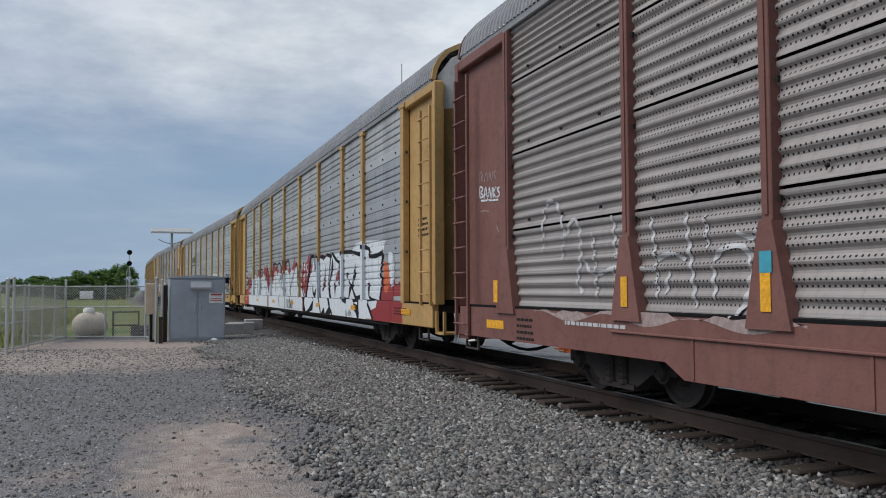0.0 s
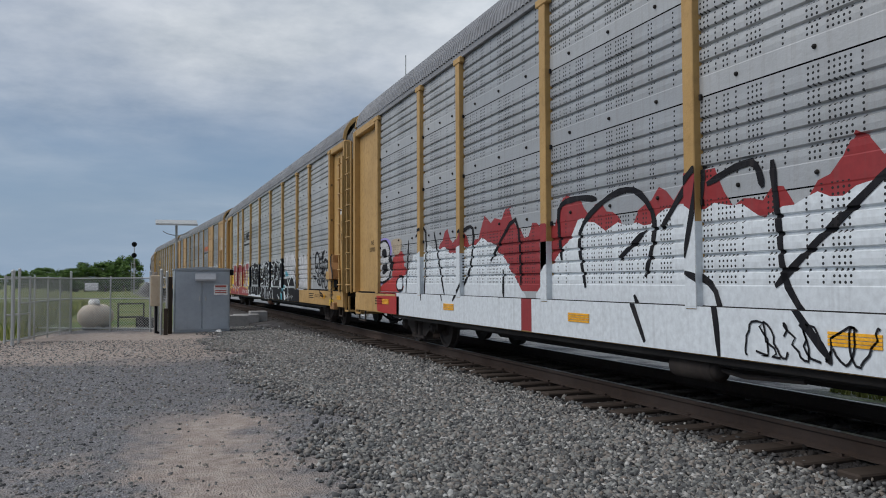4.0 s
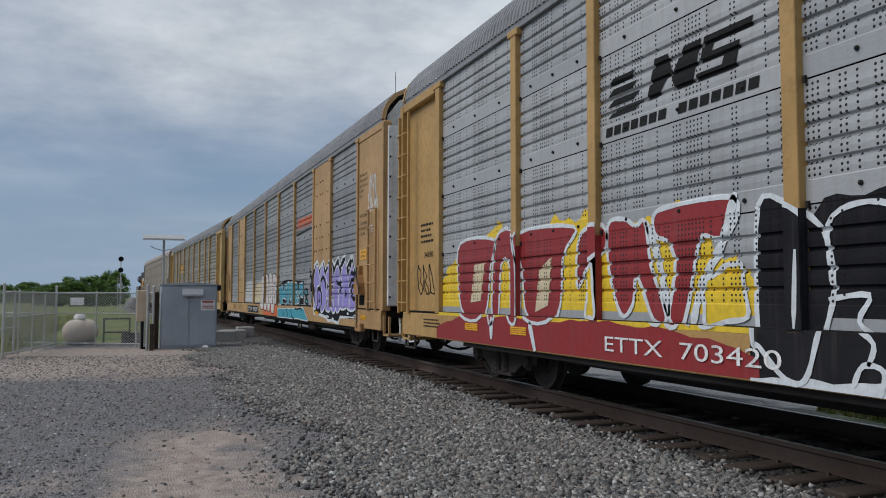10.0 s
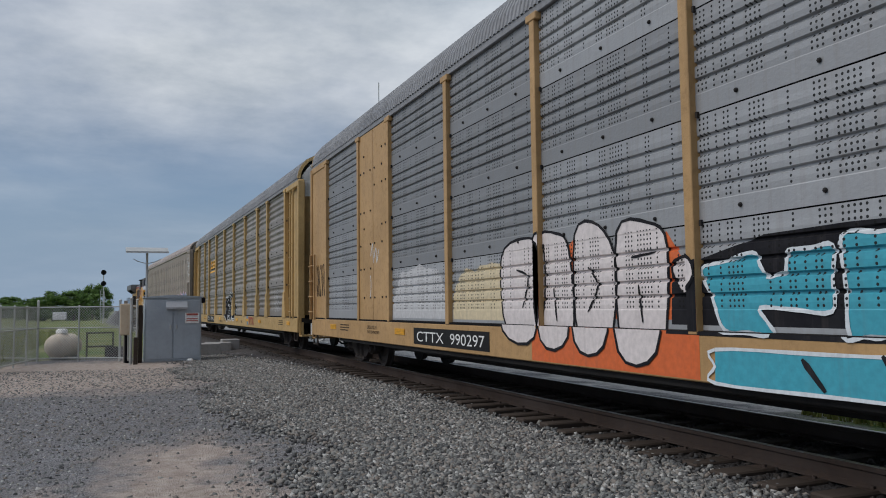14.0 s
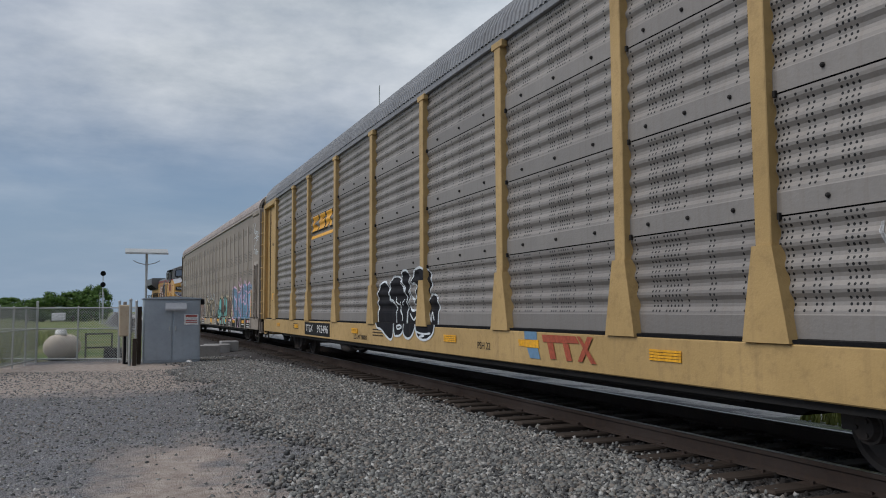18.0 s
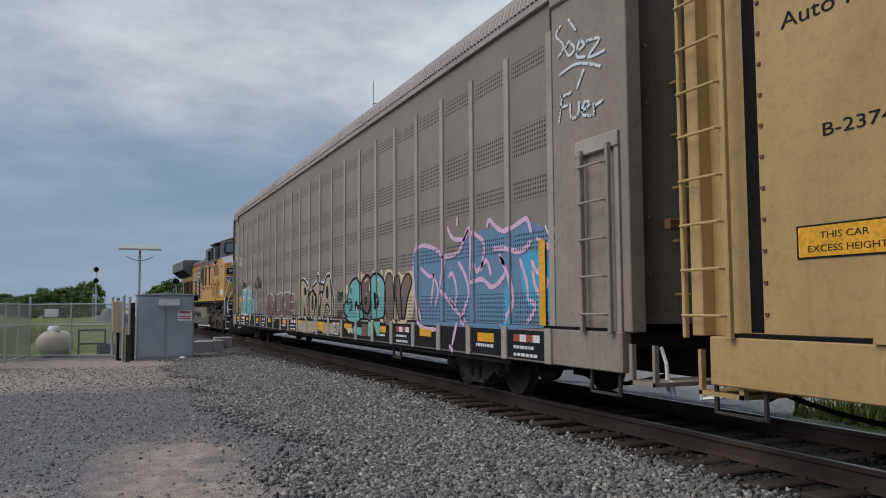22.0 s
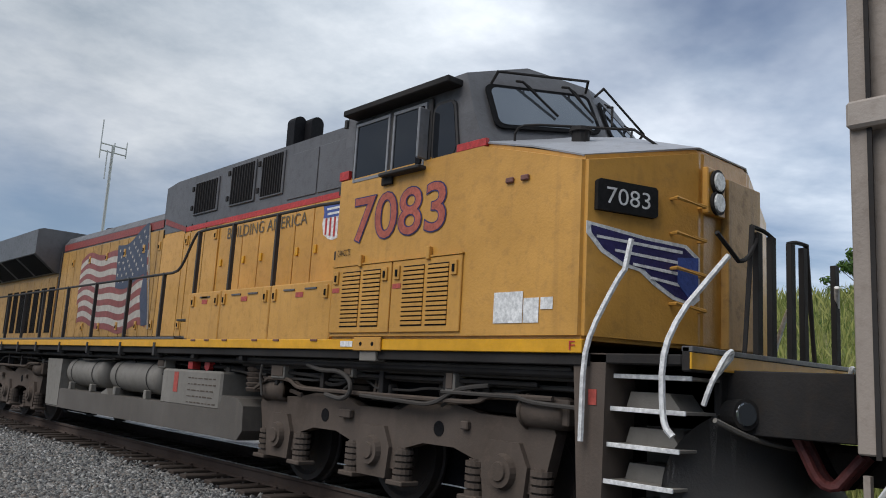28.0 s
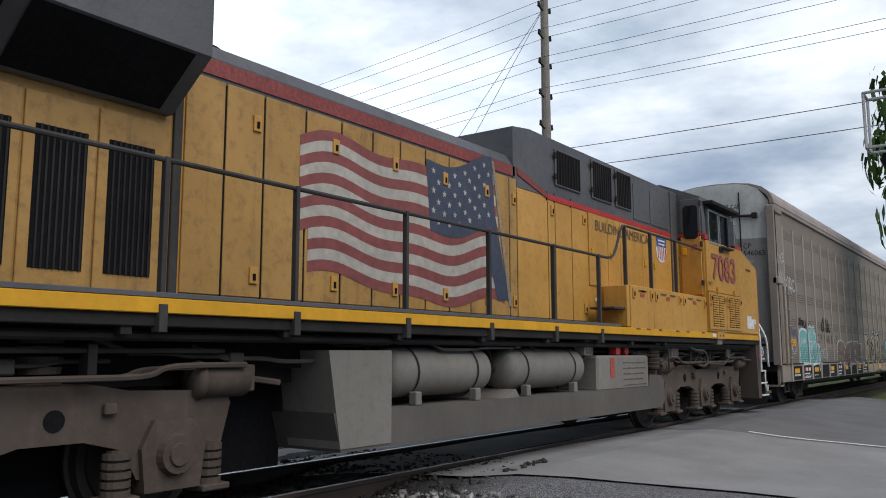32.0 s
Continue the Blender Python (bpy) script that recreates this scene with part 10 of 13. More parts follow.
for z in (2.92, 2.62, 2.32, 2.02):
    bm = bmesh.new()
    pipe(bm, [nose_at(0.72, z + 0.04, 0.0), nose_at(0.72, z + 0.04, 0.09), nose_at(0.97, z, 0.09), nose_at(0.97, z, 0.0)], 0.013)
    part("grab_iron", bm, "loco_yellow", loco)
# windscreens with wipers
for s in (-1, 1):
    base_, tip_ = Vector((s * 1.53, 4.02 + LB, 3.54)), Vector((0, 3.70 + LB, 3.80))
    brow, peak = Vector((s * 1.49, 4.36 + LB, 4.34)), Vector((0, 4.02 + LB, 4.53))
    face = (tip_ - base_).cross(brow - base_).normalized()
    face = face if face.y < 0 else -face

    def ws(k, h, out=0.0):
        """A point on one half of the cab's front: k from its outer edge to the middle, h from foot to brow."""
        return base_.lerp(tip_, k).lerp(brow.lerp(peak, k), h) + face * (out + 0.012)

    def rounded(k0, k1, h0, h1, out):
        bm = bmesh.new()
        ck, ch = (k1 - k0) * 0.07, (h1 - h0) * 0.14
        loop = []
        for ck_, ch_, a0 in ((k1 - ck, h1 - ch, 0), (k0 + ck, h1 - ch, 90), (k0 + ck, h0 + ch, 180), (k1 - ck, h0 + ch, 270)):
            for d in (0, 30, 60, 90):
                q = radians(a0 + d)
                loop.append(ws(ck_ + ck * math.cos(q), ch_ + ch * math.sin(q), out))
        bm.faces.new([bm.verts.new(q) for q in loop])
        r = bmesh.ops.extrude_face_region(bm, geom=bm.faces[:])
        bmesh.ops.translate(bm, verts=[v for v in r["geom"] if isinstance(v, bmesh.types.BMVert)], vec=face * 0.02)
        bmesh.ops.recalc_face_normals(bm, faces=bm.faces[:])
        return bm
    gasket = part("windscreen_gasket", rounded(0.10, 0.95, 0.20, 0.84, 0.0), "dark", loco)
    part("windscreen", rounded(0.135, 0.92, 0.25, 0.79, 0.004), "windscreen_glass", gasket, "windscreen pane that mirrors the sky")
    for k0, k1 in ((0.36, 0.60), (0.74, 0.92)):
        bm = bmesh.new()
        pipe(bm, [ws(k0, 0.93, 0.02), ws(k0 + 0.02, 0.86, 0.08), ws(k1, 0.40, 0.05)], 0.013)
        pipe(bm, [ws(k0 + 0.05, 0.93, 0.02), ws(k0 + 0.06, 0.80, 0.08), ws((k0 + k1) / 2 + 0.03, 0.60, 0.06)], 0.010)
        part("wiper", bm, "steel_dark", loco)
    bm = bmesh.new()
    pipe(bm, [ws(0.16, 0.86, 0.0), ws(0.18, 0.93, 0.12), ws(0.93, 0.97, 0.12), ws(0.95, 0.90, 0.0)], 0.014)
    part("window_grab", bm, "steel_dark", loco)
    lpipe("nose_grab", [(s * 1.25, 3.9, 3.55), (s * 1.25, 3.9, 3.78), (s * 0.55, 2.75, 3.66), (s * 0.55, 2.75, 3.50)], 0.014, "steel_dark")
bm = bmesh.new()
cone(bm, (-0.95, 3.35 + LB, 3.40), (-0.95, 3.35 + LB, 3.66), 0.085, 0.085, 14)
cone(bm, (-0.95, 3.35 + LB, 3.66), (-0.95, 3.35 + LB, 3.70), 0.11, 0.10, 14)
part("sand_filler_cap", bm, "steel_dark", loco)

# rear wall of the cab: narrow door with a rounded window
for s in (-1, 1):
    door = lbox("rear_cab_door", s * 1.10, s * 1.50, 6.30, 6.33, 2.42, 3.56, "loco_yellow", 0.01, label="narrow cab door, yellow below and grey above")
    lbox("door_upper", s * 1.10, s * 1.50, 6.30, 6.33, 3.64, 4.30, "loco_grey", 0.01, door)
    lbox("door_stripe", s * 1.10, s * 1.50, 6.30, 6.332, 3.565, 3.635, "loco_red", 0.004, door)
    lbox("red_band", s * 1.04, s * 1.09, 6.30, 6.308, 3.56, 3.64, "loco_red", 0.0)
    bm = bmesh.new()
    loop = []
    for cx, cz, a0 in ((1.38, 4.10, 0), (1.24, 4.10, 90), (1.24, 3.58, 180), (1.38, 3.58, 270)):
        for d in (0, 30, 60, 90):
            q = radians(a0 + d)
            loop.append((s * (cx + 0.07 * math.cos(q)), cz + 0.07 * math.sin(q)))
    prism(bm, loop, 6.32 + LB, 6.345 + LB, "y")
    part("door_window", bm, "glass", door, "dark rounded window")
    lpipe("wiper", [(s * 1.30, 6.36, 4.16), (s * 1.31, 6.38, 4.0), (s * 1.25, 6.38, 3.76)], 0.010, "dark", door)
    for z in (2.6, 3.35, 4.15):
        lbox("hinge", s * 1.49, s * 1.53, 6.31, 6.36, z, z + 0.10, "loco_rail", 0.004, door)
    lbox("door_handle", s * 1.14, s * 1.22, 6.33, 6.37, 3.20, 3.34, "loco_sill", 0.006, door)
    lbox("warning_label", s * 1.30, s * 1.42, 6.33, 6.334, 3.30, 3.40, "decal_red", 0.0, door)

# long hood
lbox("hood", -HOOD, HOOD, 6.3, 17.75, 1.6, 3.57, "loco_yellow")
for s in (-1, 1):
    lbox("hood_stripe", s * HOOD, s * (HOOD + 0.012), 6.3, 11.5, 3.53, 3.61, "loco_red", 0.0)
    lshape("hood_stripe_slope", [(11.5, 3.53), (11.5, 3.61), (12.35, 3.84), (12.35, 3.74)], s * -1 * -(HOOD + 0.008) if s > 0 else HOOD + 0.016, "loco_faded_red")
    lbox("hood_stripe_rear", s * 0.985, s * (HOOD + 0.004), 12.4, 17.7, 3.70, 3.84, "loco_faded_red", 0.0)
hood_top = lprism("blower_housing", [(6.3, 3.57), (6.3, 4.46), (12.0, 4.46), (12.45, 4.40), (12.45, 3.57)], -HOOD - 0.004, HOOD + 0.004, "loco_grey", "grey blower housing behind the cab")
sec = [(-0.99, 3.57), (-0.99, 3.86), (-0.9, 4.0), (-0.6, 4.07), (0.6, 4.07), (0.9, 4.0), (0.99, 3.86), (0.99, 3.57)]
lloft("engine_roof", [[(x, 12.45, z) for x, z in sec], [(x, 17.75, z) for x, z in sec]], "loco_grey", "rounded grey engine hood roof")
lbox("cab_joint", -1.04, 1.04, 6.3, 6.62, 1.6, 4.44, "loco_grey", 0.01)
for s in (-1, 1):
    lbox("cab_joint_panel", s * 1.0, s * 1.05, 6.31, 6.61, 2.36, 3.50, "loco_yellow", 0.004)
    for a, c, z0, z1 in ((8.50, 9.14, 3.80, 4.38), (9.30, 10.06, 3.80, 4.38), (10.45, 11.28, 3.80, 4.30)):
        g = lbox("intake_grille", s * 1.0, s * 1.03, a, c, z0 - 0.03, z1 + 0.03, "loco_grey", 0.008, label="dark louvred intake grille")
        lbox("grille_dark", s * 1.02, s * 1.034, a + 0.04, c - 0.04, z0, z1, "dark", 0.0, g)
        n = 9
        for i in range(n):
            u = a + 0.06 + (c - a - 0.12) * i / (n - 1)
            lbox("grille_bar", s * 1.03, s * 1.044, u - 0.012, u + 0.006, z0, z1, "steel_dark", 0.0, g)
        for z in (z0 + 0.06, z1 - 0.12):
            lbox("grille_latch", s * 1.03, s * 1.055, c - 0.0, c + 0.06, z, z + 0.08, "steel_dark", 0.004, g)
    for a, c in ((7.66, 8.38), (6.72, 7.62)):
        lbox("upper_panel", s * 1.004, s * 1.018, a, c, 3.66, 4.3, "loco_grey", 0.004)
    # yellow electrical cabinet doors
    for a, c in ((6.66, 7.62), (7.64, 8.06), (8.08, 9.0), (9.02, 9.5), (9.52, 10.2)):
        d = lbox("cabinet_door", s * 1.0, s * 1.022, a, c, 2.37, 3.52, "loco_yellow", 0.005, label="flat yellow cabinet door")
        lbox("door_handle", s * 1.022, s * 1.045, c - 0.12, c - 0.06, 2.85, 2.96, "loco_sill", 0.004, d)
    # engine room doors
    edges = [10.28, 10.78, 11.3, 11.52, 12.38, 12.58, 13.05, 13.5, 13.95, 14.42, 14.88, 15.34, 15.82, 16.32, 16.84, 17.28, 17.7]
    for i, (a, c) in enumerate(zip(edges[:-1], edges[1:])):
        d = lbox("engine_door", s * 1.0, s * 1.02, a + 0.012, c - 0.012, 1.80, 3.50 if c < 12.4 else 3.66, "loco_yellow" if c < 12.4 else "loco_worn", 0.005, label="tall yellow engine room door")
        if i % 2 == 0:
            for z in (1.92, 3.30):
                lbox("latch", s * 1.02, s * 1.04, a + 0.05, a + 0.14, z, z + 0.15, "loco_yellow", 0.004, d)
                lbox("latch_handle", s * 1.04, s * 1.05, a + 0.08, a + 0.11, z + 0.03, z + 0.09, "dark", 0.002, d)
    for u in edges[1:-1]:
        lbox("door_gap", s * 1.001, s * 1.008, u - 0.014, u + 0.014, 1.75, 3.64, "dark", 0.0)
    lbox("hood_base", s * 1.0, s * 1.03, 10.3, 17.7, 1.745, 1.79, "loco_grey", 0.004)
    # low equipment boxes at walkway height
    for a, c in ((6.32, 7.64), (7.66, 8.95), (8.97, 9.88)):
        d = lbox("equipment_box", s * 1.0, s * 1.55, a, c, 1.66, 2.37, "loco_yellow", 0.012, label="yellow equipment box beside the hood")
        for p in (a + 0.06, c - 0.14):
            lbox("latch", s * 1.55, s * 1.572, p, p + 0.08, 2.17, 2.32, "loco_yellow", 0.004, d)
            lbox("latch_handle", s * 1.57, s * 1.582, p + 0.025, p + 0.055, 2.20, 2.27, "dark", 0.002, d)
        for p in (a + 0.3, c - 0.55):
            lbox("slot", s * 1.55, s * 1.563, p, p + 0.24, 2.285, 2.305, "loco_grey", 0.0, d)
        lbox("warning_label", s * 1.551, s * 1.556, (a + c) / 2 - 0.08, (a + c) / 2 + 0.08, 2.20, 2.26, "decal_red", 0.0, d)
        for p in (a + 0.2, c - 0.3):
            lbox("hinge", s * 1.55, s * 1.568, p, p + 0.13, 1.685, 1.705, "car_brown", 0.003, d)
    stepb = lbox("step_box", s * 1.15, s * 1.54, 9.9, 10.0, 1.72, 2.36, "loco_yellow", 0.01)
    lbox("step_tread", s * 1.1, s * 1.5, 10.0, 10.4, 1.98, 2.01, "loco_rail", 0.004)
    bm = bmesh.new()
    cone(bm, (s * 1.12, 10.2 + LB, 2.12), (s * 1.17, 10.2 + LB, 2.12), 0.045, 0.045, 12)
    part("walkway_light", bm, "lamp_glass", loco, "small round walkway light")
ltext("BUILDING AMERICA", 9.98, 7.78, 3.26, 3.43, 1.030, "slogan", label="dark slogan lettering")
sh = lshape("shield", [(7.42, 3.46), (7.36, 3.47), (7.16, 3.45), (6.96, 3.47), (6.90, 3.46), (6.93, 3.36), (6.90, 3.22), (6.94, 3.08), (7.05, 3.01), (7.16, 2.99), (7.27, 3.01), (7.38, 3.08), (7.42, 3.22), (7.39, 3.36)], 1.026, "decal_white", label="shield with a blue top and red stripes")
lshape("shield_top", [(7.42, 3.46), (7.36, 3.47), (7.16, 3.45), (6.96, 3.47), (6.90, 3.46), (6.93, 3.36), (6.92, 3.29), (7.40, 3.29), (7.39, 3.36)], 1.029, "shield_blue", sh)
for i in range(5):
    u = 7.35 - i * 0.095
    lshape("shield_stripe", [(u, 3.285), (u - 0.04, 3.285), (u - 0.04, 3.03 + abs(i - 2) * 0.02), (u, 3.03 + abs(i - 2) * 0.02)], 1.029, "loco_red", sh)
for i in range(2):
    lshape("shield_print", [(7.33 - i * 0.02, 3.415 - i * 0.065), (6.99 + i * 0.02, 3.415 - i * 0.065), (6.99 + i * 0.02, 3.385 - i * 0.065), (7.33 - i * 0.02, 3.385 - i * 0.065)], 1.032, "decal_white", sh)


# painted flag on the engine doors
def flag_z(u, k):
    """Height of the edge k (0 top to 13 bottom) of the waving flag at u."""
    w = 0.09 * math.sin((16.4 - u) * 2.1 + 0.4) + 0.05 * math.sin((16.4 - u) * 4.3)
    t = (16.4 - u) / 3.4
    top = 3.36 + 0.26 * t + w
    bot = 2.02 - 0.12 * t + w * 0.8
    return top + (bot - top) * k / 13


for k in range(13):
    n = 34
    end = 13.0 - 0.30 * k / 13
    u_s = 16.4 - (0.12 if k > 8 else 0)
    poly = [(u_s + (end - u_s) * i / n, flag_z(u_s + (end - u_s) * i / n, k)) for i in range(n + 1)]
    poly += [(u, flag_z(u, k + 1)) for u, _ in poly[::-1]]
    bm = bmesh.new()
    m = n + 1
    vs = [bm.verts.new((-1.024, u + LB, z)) for u, z in poly]
    for i in range(n):
        bm.faces.new((vs[i], vs[i + 1], vs[2 * m - 2 - i], vs[2 * m - 1 - i]))
    bmesh.ops.recalc_face_normals(bm, faces=bm.faces[:])
    part("flag_stripe", bm, "flag_red" if k % 2 == 0 else "flag_white", loco, "faded stripe of the painted flag")
can = [(14.42 + (13.02 - 14.42) * i / 12) for i in range(13)]
poly = [(u, flag_z(u, -0.6) + 0.02) for u in can] + [(u - 0.08, flag_z(u, 6.2)) for u in can[::-1]]
lshape("flag_canton", poly, 1.027, "flag_blue", label="dark blue field of the painted flag")
star = [(0.045 * (1 if i % 2 == 0 else 0.42) * math.sin(math.pi * i / 5), 0.045 * (1 if i % 2 == 0 else 0.42) * math.cos(math.pi * i / 5)) for i in range(10)]
for r in range(6):
    for c in range(6):
        u = 14.28 - c * 0.215 - (0.1 if r % 2 else 0)
        z = flag_z(u, 0.1 + r * 0.98) + 0.0
        if u > 13.02:
            lshape("flag_star", [(u + a, z + b_) for a, b_ in star], 1.030, "flag_white")
lshape("flag_staff", [(13.02, 3.80), (12.97, 3.80), (12.55, 1.92), (12.62, 1.92)], 1.028, "flag_grey")
lshape("flag_fly", [(12.98, 3.2), (12.62, 2.0), (12.9, 1.98), (13.1, 2.5)], 1.0265, "flag_blue")

# rear of the hood: radiator wings, grilles, end
lbox("radiator_cab", -1.0, 1.0, 17.75, 23.0, 1.6, 3.62, "loco_worn")
rad = [(-1.08, 3.22), (-1.56, 3.60), (-1.56, 4.14), (-1.45, 4.18), (1.45, 4.18), (1.56, 4.14), (1.56, 3.60), (1.08, 3.22)]
lloft("radiator", [[(x, 17.86, z) for x, z in rad], [(x, 23.6, z) for x, z in rad]], "loco_grey", "wide overhanging grey radiator")
for s in (-1, 1):
    for u in (18.0, 19.4, 20.8, 22.2):
        bm = bmesh.new()
        f = [(s * 1.11, 3.229), (s * 1.55, 3.579)]
        bm.faces.new([bm.verts.new((f[a][0], u + d + LB, f[a][1])) for a, d in ((0, 0), (1, 0), (1, 1.25), (0, 1.25))])
        part("radiator_screen", bm, "dark", loco, "dark radiator screen")
    for u in (17.90, 18.46, 19.02, 19.58, 20.14, 20.70, 21.26):
        g = lbox("rear_door", s * 1.0, s * 1.022, u, u + 0.54, 1.78, 3.15, "loco_worn", 0.005, label="yellow rear door with a dark slatted grille")
        lbox("grille_dark", s * 1.022, s * 1.028, u + 0.07, u + 0.46, 1.90, 2.92, "dark", 0.0, g)
        for i in range(8):
            lbox("grille_bar", s * 1.028, s * 1.038, u + 0.085 + i * 0.047, u + 0.10 + i * 0.047, 1.90, 2.92, "steel_dark", 0.0, g)
    lbox("hood_seam", s * 1.0, s * 1.03, 17.72, 17.80, 1.6, 3.7, "loco_rail", 0.004)
bm = bmesh.new()
cone(bm, (0, 17.0 + LB, 4.05), (0, 17.0 + LB, 4.24), 0.36, 0.36, 24)
cone(bm, (0, 17.0 + LB, 4.24), (0, 17.0 + LB, 4.27), 0.40, 0.38, 24)
smooth(part("exhaust_stack", bm, "steel_dark", loco, "round dark exhaust stack"))
for u in (15.4, 15.65):
    bm = bmesh.new()
    bmesh.ops.create_uvsphere(bm, u_segments=12, v_segments=8, radius=0.08, matrix=Matrix.Translation((-0.4, u + LB, 4.12)))
    part("vent_dome", bm, "steel_dark", loco)
lshape("chalk_mark", [(18.34, 3.55), (18.30, 3.55), (18.16, 3.27), (18.20, 3.27)], 1.0245, "spray_white")
lshape("chalk_mark", [(18.16, 3.55), (18.12, 3.55), (18.34, 3.28), (18.38, 3.28)], 1.0255, "spray_white")
lshape("chalk_mark", [(18.36, 3.56), (18.10, 3.55), (18.10, 3.53), (18.36, 3.54)], 1.0265, "spray_white")

# handrails
for s in (-1, 1):
    x = s * 1.52
    rail = lpipe("walkway_handrail", [(x, 23.9, 2.72), (x, 10.42, 2.72), (x * 0.985, 10.05, 3.27), (x * 0.98, 9.9, 3.30), (x * 0.98, 6.55, 3.30), (x * 0.98, 6.32, 3.28)], 0.021, "loco_rail", label="long grey pipe handrail", seg=8)
    for u in (10.95, 12.32, 13.87, 15.40, 16.9, 18.2, 19.5, 20.9, 22.3, 23.8):
        lbox("handrail_post", x - 0.028, x + 0.028, u - 0.02, u + 0.02, 1.50, 2.74, "loco_rail", 0.004, rail)
        lbox("post_foot", x - 0.05, x + 0.05, u - 0.035, u + 0.035, 1.46, 1.66, "loco_rail", 0.004, rail)
    for u in (9.92, 8.88, 7.72):
        lbox("handrail_post", x * 0.98 - 0.028, x * 0.98 + 0.028, u - 0.02, u + 0.02, 2.20, 3.30, "loco_rail", 0.004, rail)

# fuel tank, air tanks
lprism("fuel_tank", [(8.27, 0.55), (8.40, 0.42), (16.20, 0.42), (16.30, 0.78), (8.95, 0.78), (8.90, 0.97), (8.45, 0.95), (8.30, 0.86)], -1.42, 1.42, "tank_belly", "long dusty grey fuel tank")
lbox("tank_core", -0.75, 0.75, 9.0, 16.3, 0.76, 1.5, "steel_dark")
for s in (-1, 1):
    lbox("tank_block", s * 0.75, s * 1.42, 8.95, 10.85, 0.76, 1.28, "loco_tank", 0.03, label="grey tank block with scratched writing")
    lprism("tank_block", [(15.50, 0.45), (16.215, 0.45), (16.38, 1.34), (15.50, 1.34)], s * 0.75, s * 1.43, "loco_tank")
    lprism("tank_ledge", [(13.0, 0.76), (13.1, 0.88), (13.45, 0.76)], s * 0.8, s * 1.40, "loco_tank")
    for a, c in ((11.1, 13.18), (13.52, 15.42)):
        bm = bmesh.new()
        r = 0.265
        z = 1.12
        bmesh.ops.create_cone(bm, cap_ends=False, segments=28, radius1=r, radius2=r, depth=c - a - 0.3, matrix=Matrix.Translation((s * 1.13, (a + c) / 2 + LB, z)) @ Matrix.Rotation(math.pi / 2, 4, "X"))
        for e, sg in ((a + 0.15, -1), (c - 0.15, 1)):
            prev = None
            for i in range(6):
                ph = math.pi / 2 * i / 5
                ring = [bm.verts.new((s * 1.13 + r * math.cos(ph) * math.cos(q), e + LB + sg * 0.15 * math.sin(ph), z + r * math.cos(ph) * math.sin(q))) for q in [2 * math.pi * j / 28 for j in range(28)]]
                if prev:
                    for j in range(28):
                        bm.faces.new((prev[j], prev[(j + 1) % 28], ring[(j + 1) % 28], ring[j]))
                prev = ring
        bmesh.ops.recalc_face_normals(bm, faces=bm.faces[:])
        tk = smooth(part("air_reservoir", bm, "loco_tank", loco, "grey cylindrical air tank"))
        for u in (a + 0.4, c - 0.4):
            bm = bmesh.new()
            bmesh.ops.create_cone(bm, cap_ends=False, segments=28, radius1=r + 0.006, radius2=r + 0.006, depth=0.035, matrix=Matrix.Translation((s * 1.13, u + LB, z)) @ Matrix.Rotation(math.pi / 2, 4, "X"))
            part("strap", bm, "steel_dark", tk)
            lbox("strap_bolt", s * 1.30, s * 1.40, u - 0.05, u + 0.05, 0.78, 0.92, "loco_tank", 0.01, tk)
        lpipe("reservoir_pipe", [(s * 1.13, c, 1.12), (s * 1.13, c + 0.12, 1.12), (s * 1.13, c + 0.14, 1.4)], 0.03, "steel_dark", tk)
    lbox("warning_strip", s * 1.42, s * 1.426, 10.28, 10.42, 0.95, 1.24, "decal_red", 0.0)
    bm = bmesh.new()
    cone(bm, (s * 1.25, 9.6 + LB, 1.36), (s * 1.33, 9.6 + LB, 1.36), 0.08, 0.08, 14)
    part("fuel_cap", bm, "loco_red", loco, "red fuel filler cap")
    lpipe("fuel_line", [(s * 1.25, 9.9, 1.33), (s * 1.25, 9.3, 1.36), (s * 1.25, 8.6, 1.34)], 0.03, "steel_dark")
    lbox("emergency_box", s * 1.25, s * 1.38, 9.95, 10.1, 1.29, 1.41, "loco_red", 0.006)
rnd = random.Random(8)
for i in range(5):
    u = 9.95
    while u > 9.15:
        w = rnd.uniform(0.05, 0.14)
        lbox("scratched_writing", -1.425, -1.421, u - w, u, 1.16 - i * 0.085, 1.163 - i * 0.085 + rnd.uniform(0.008, 0.016), "loco_truck", 0.0)
        u -= w + 0.04

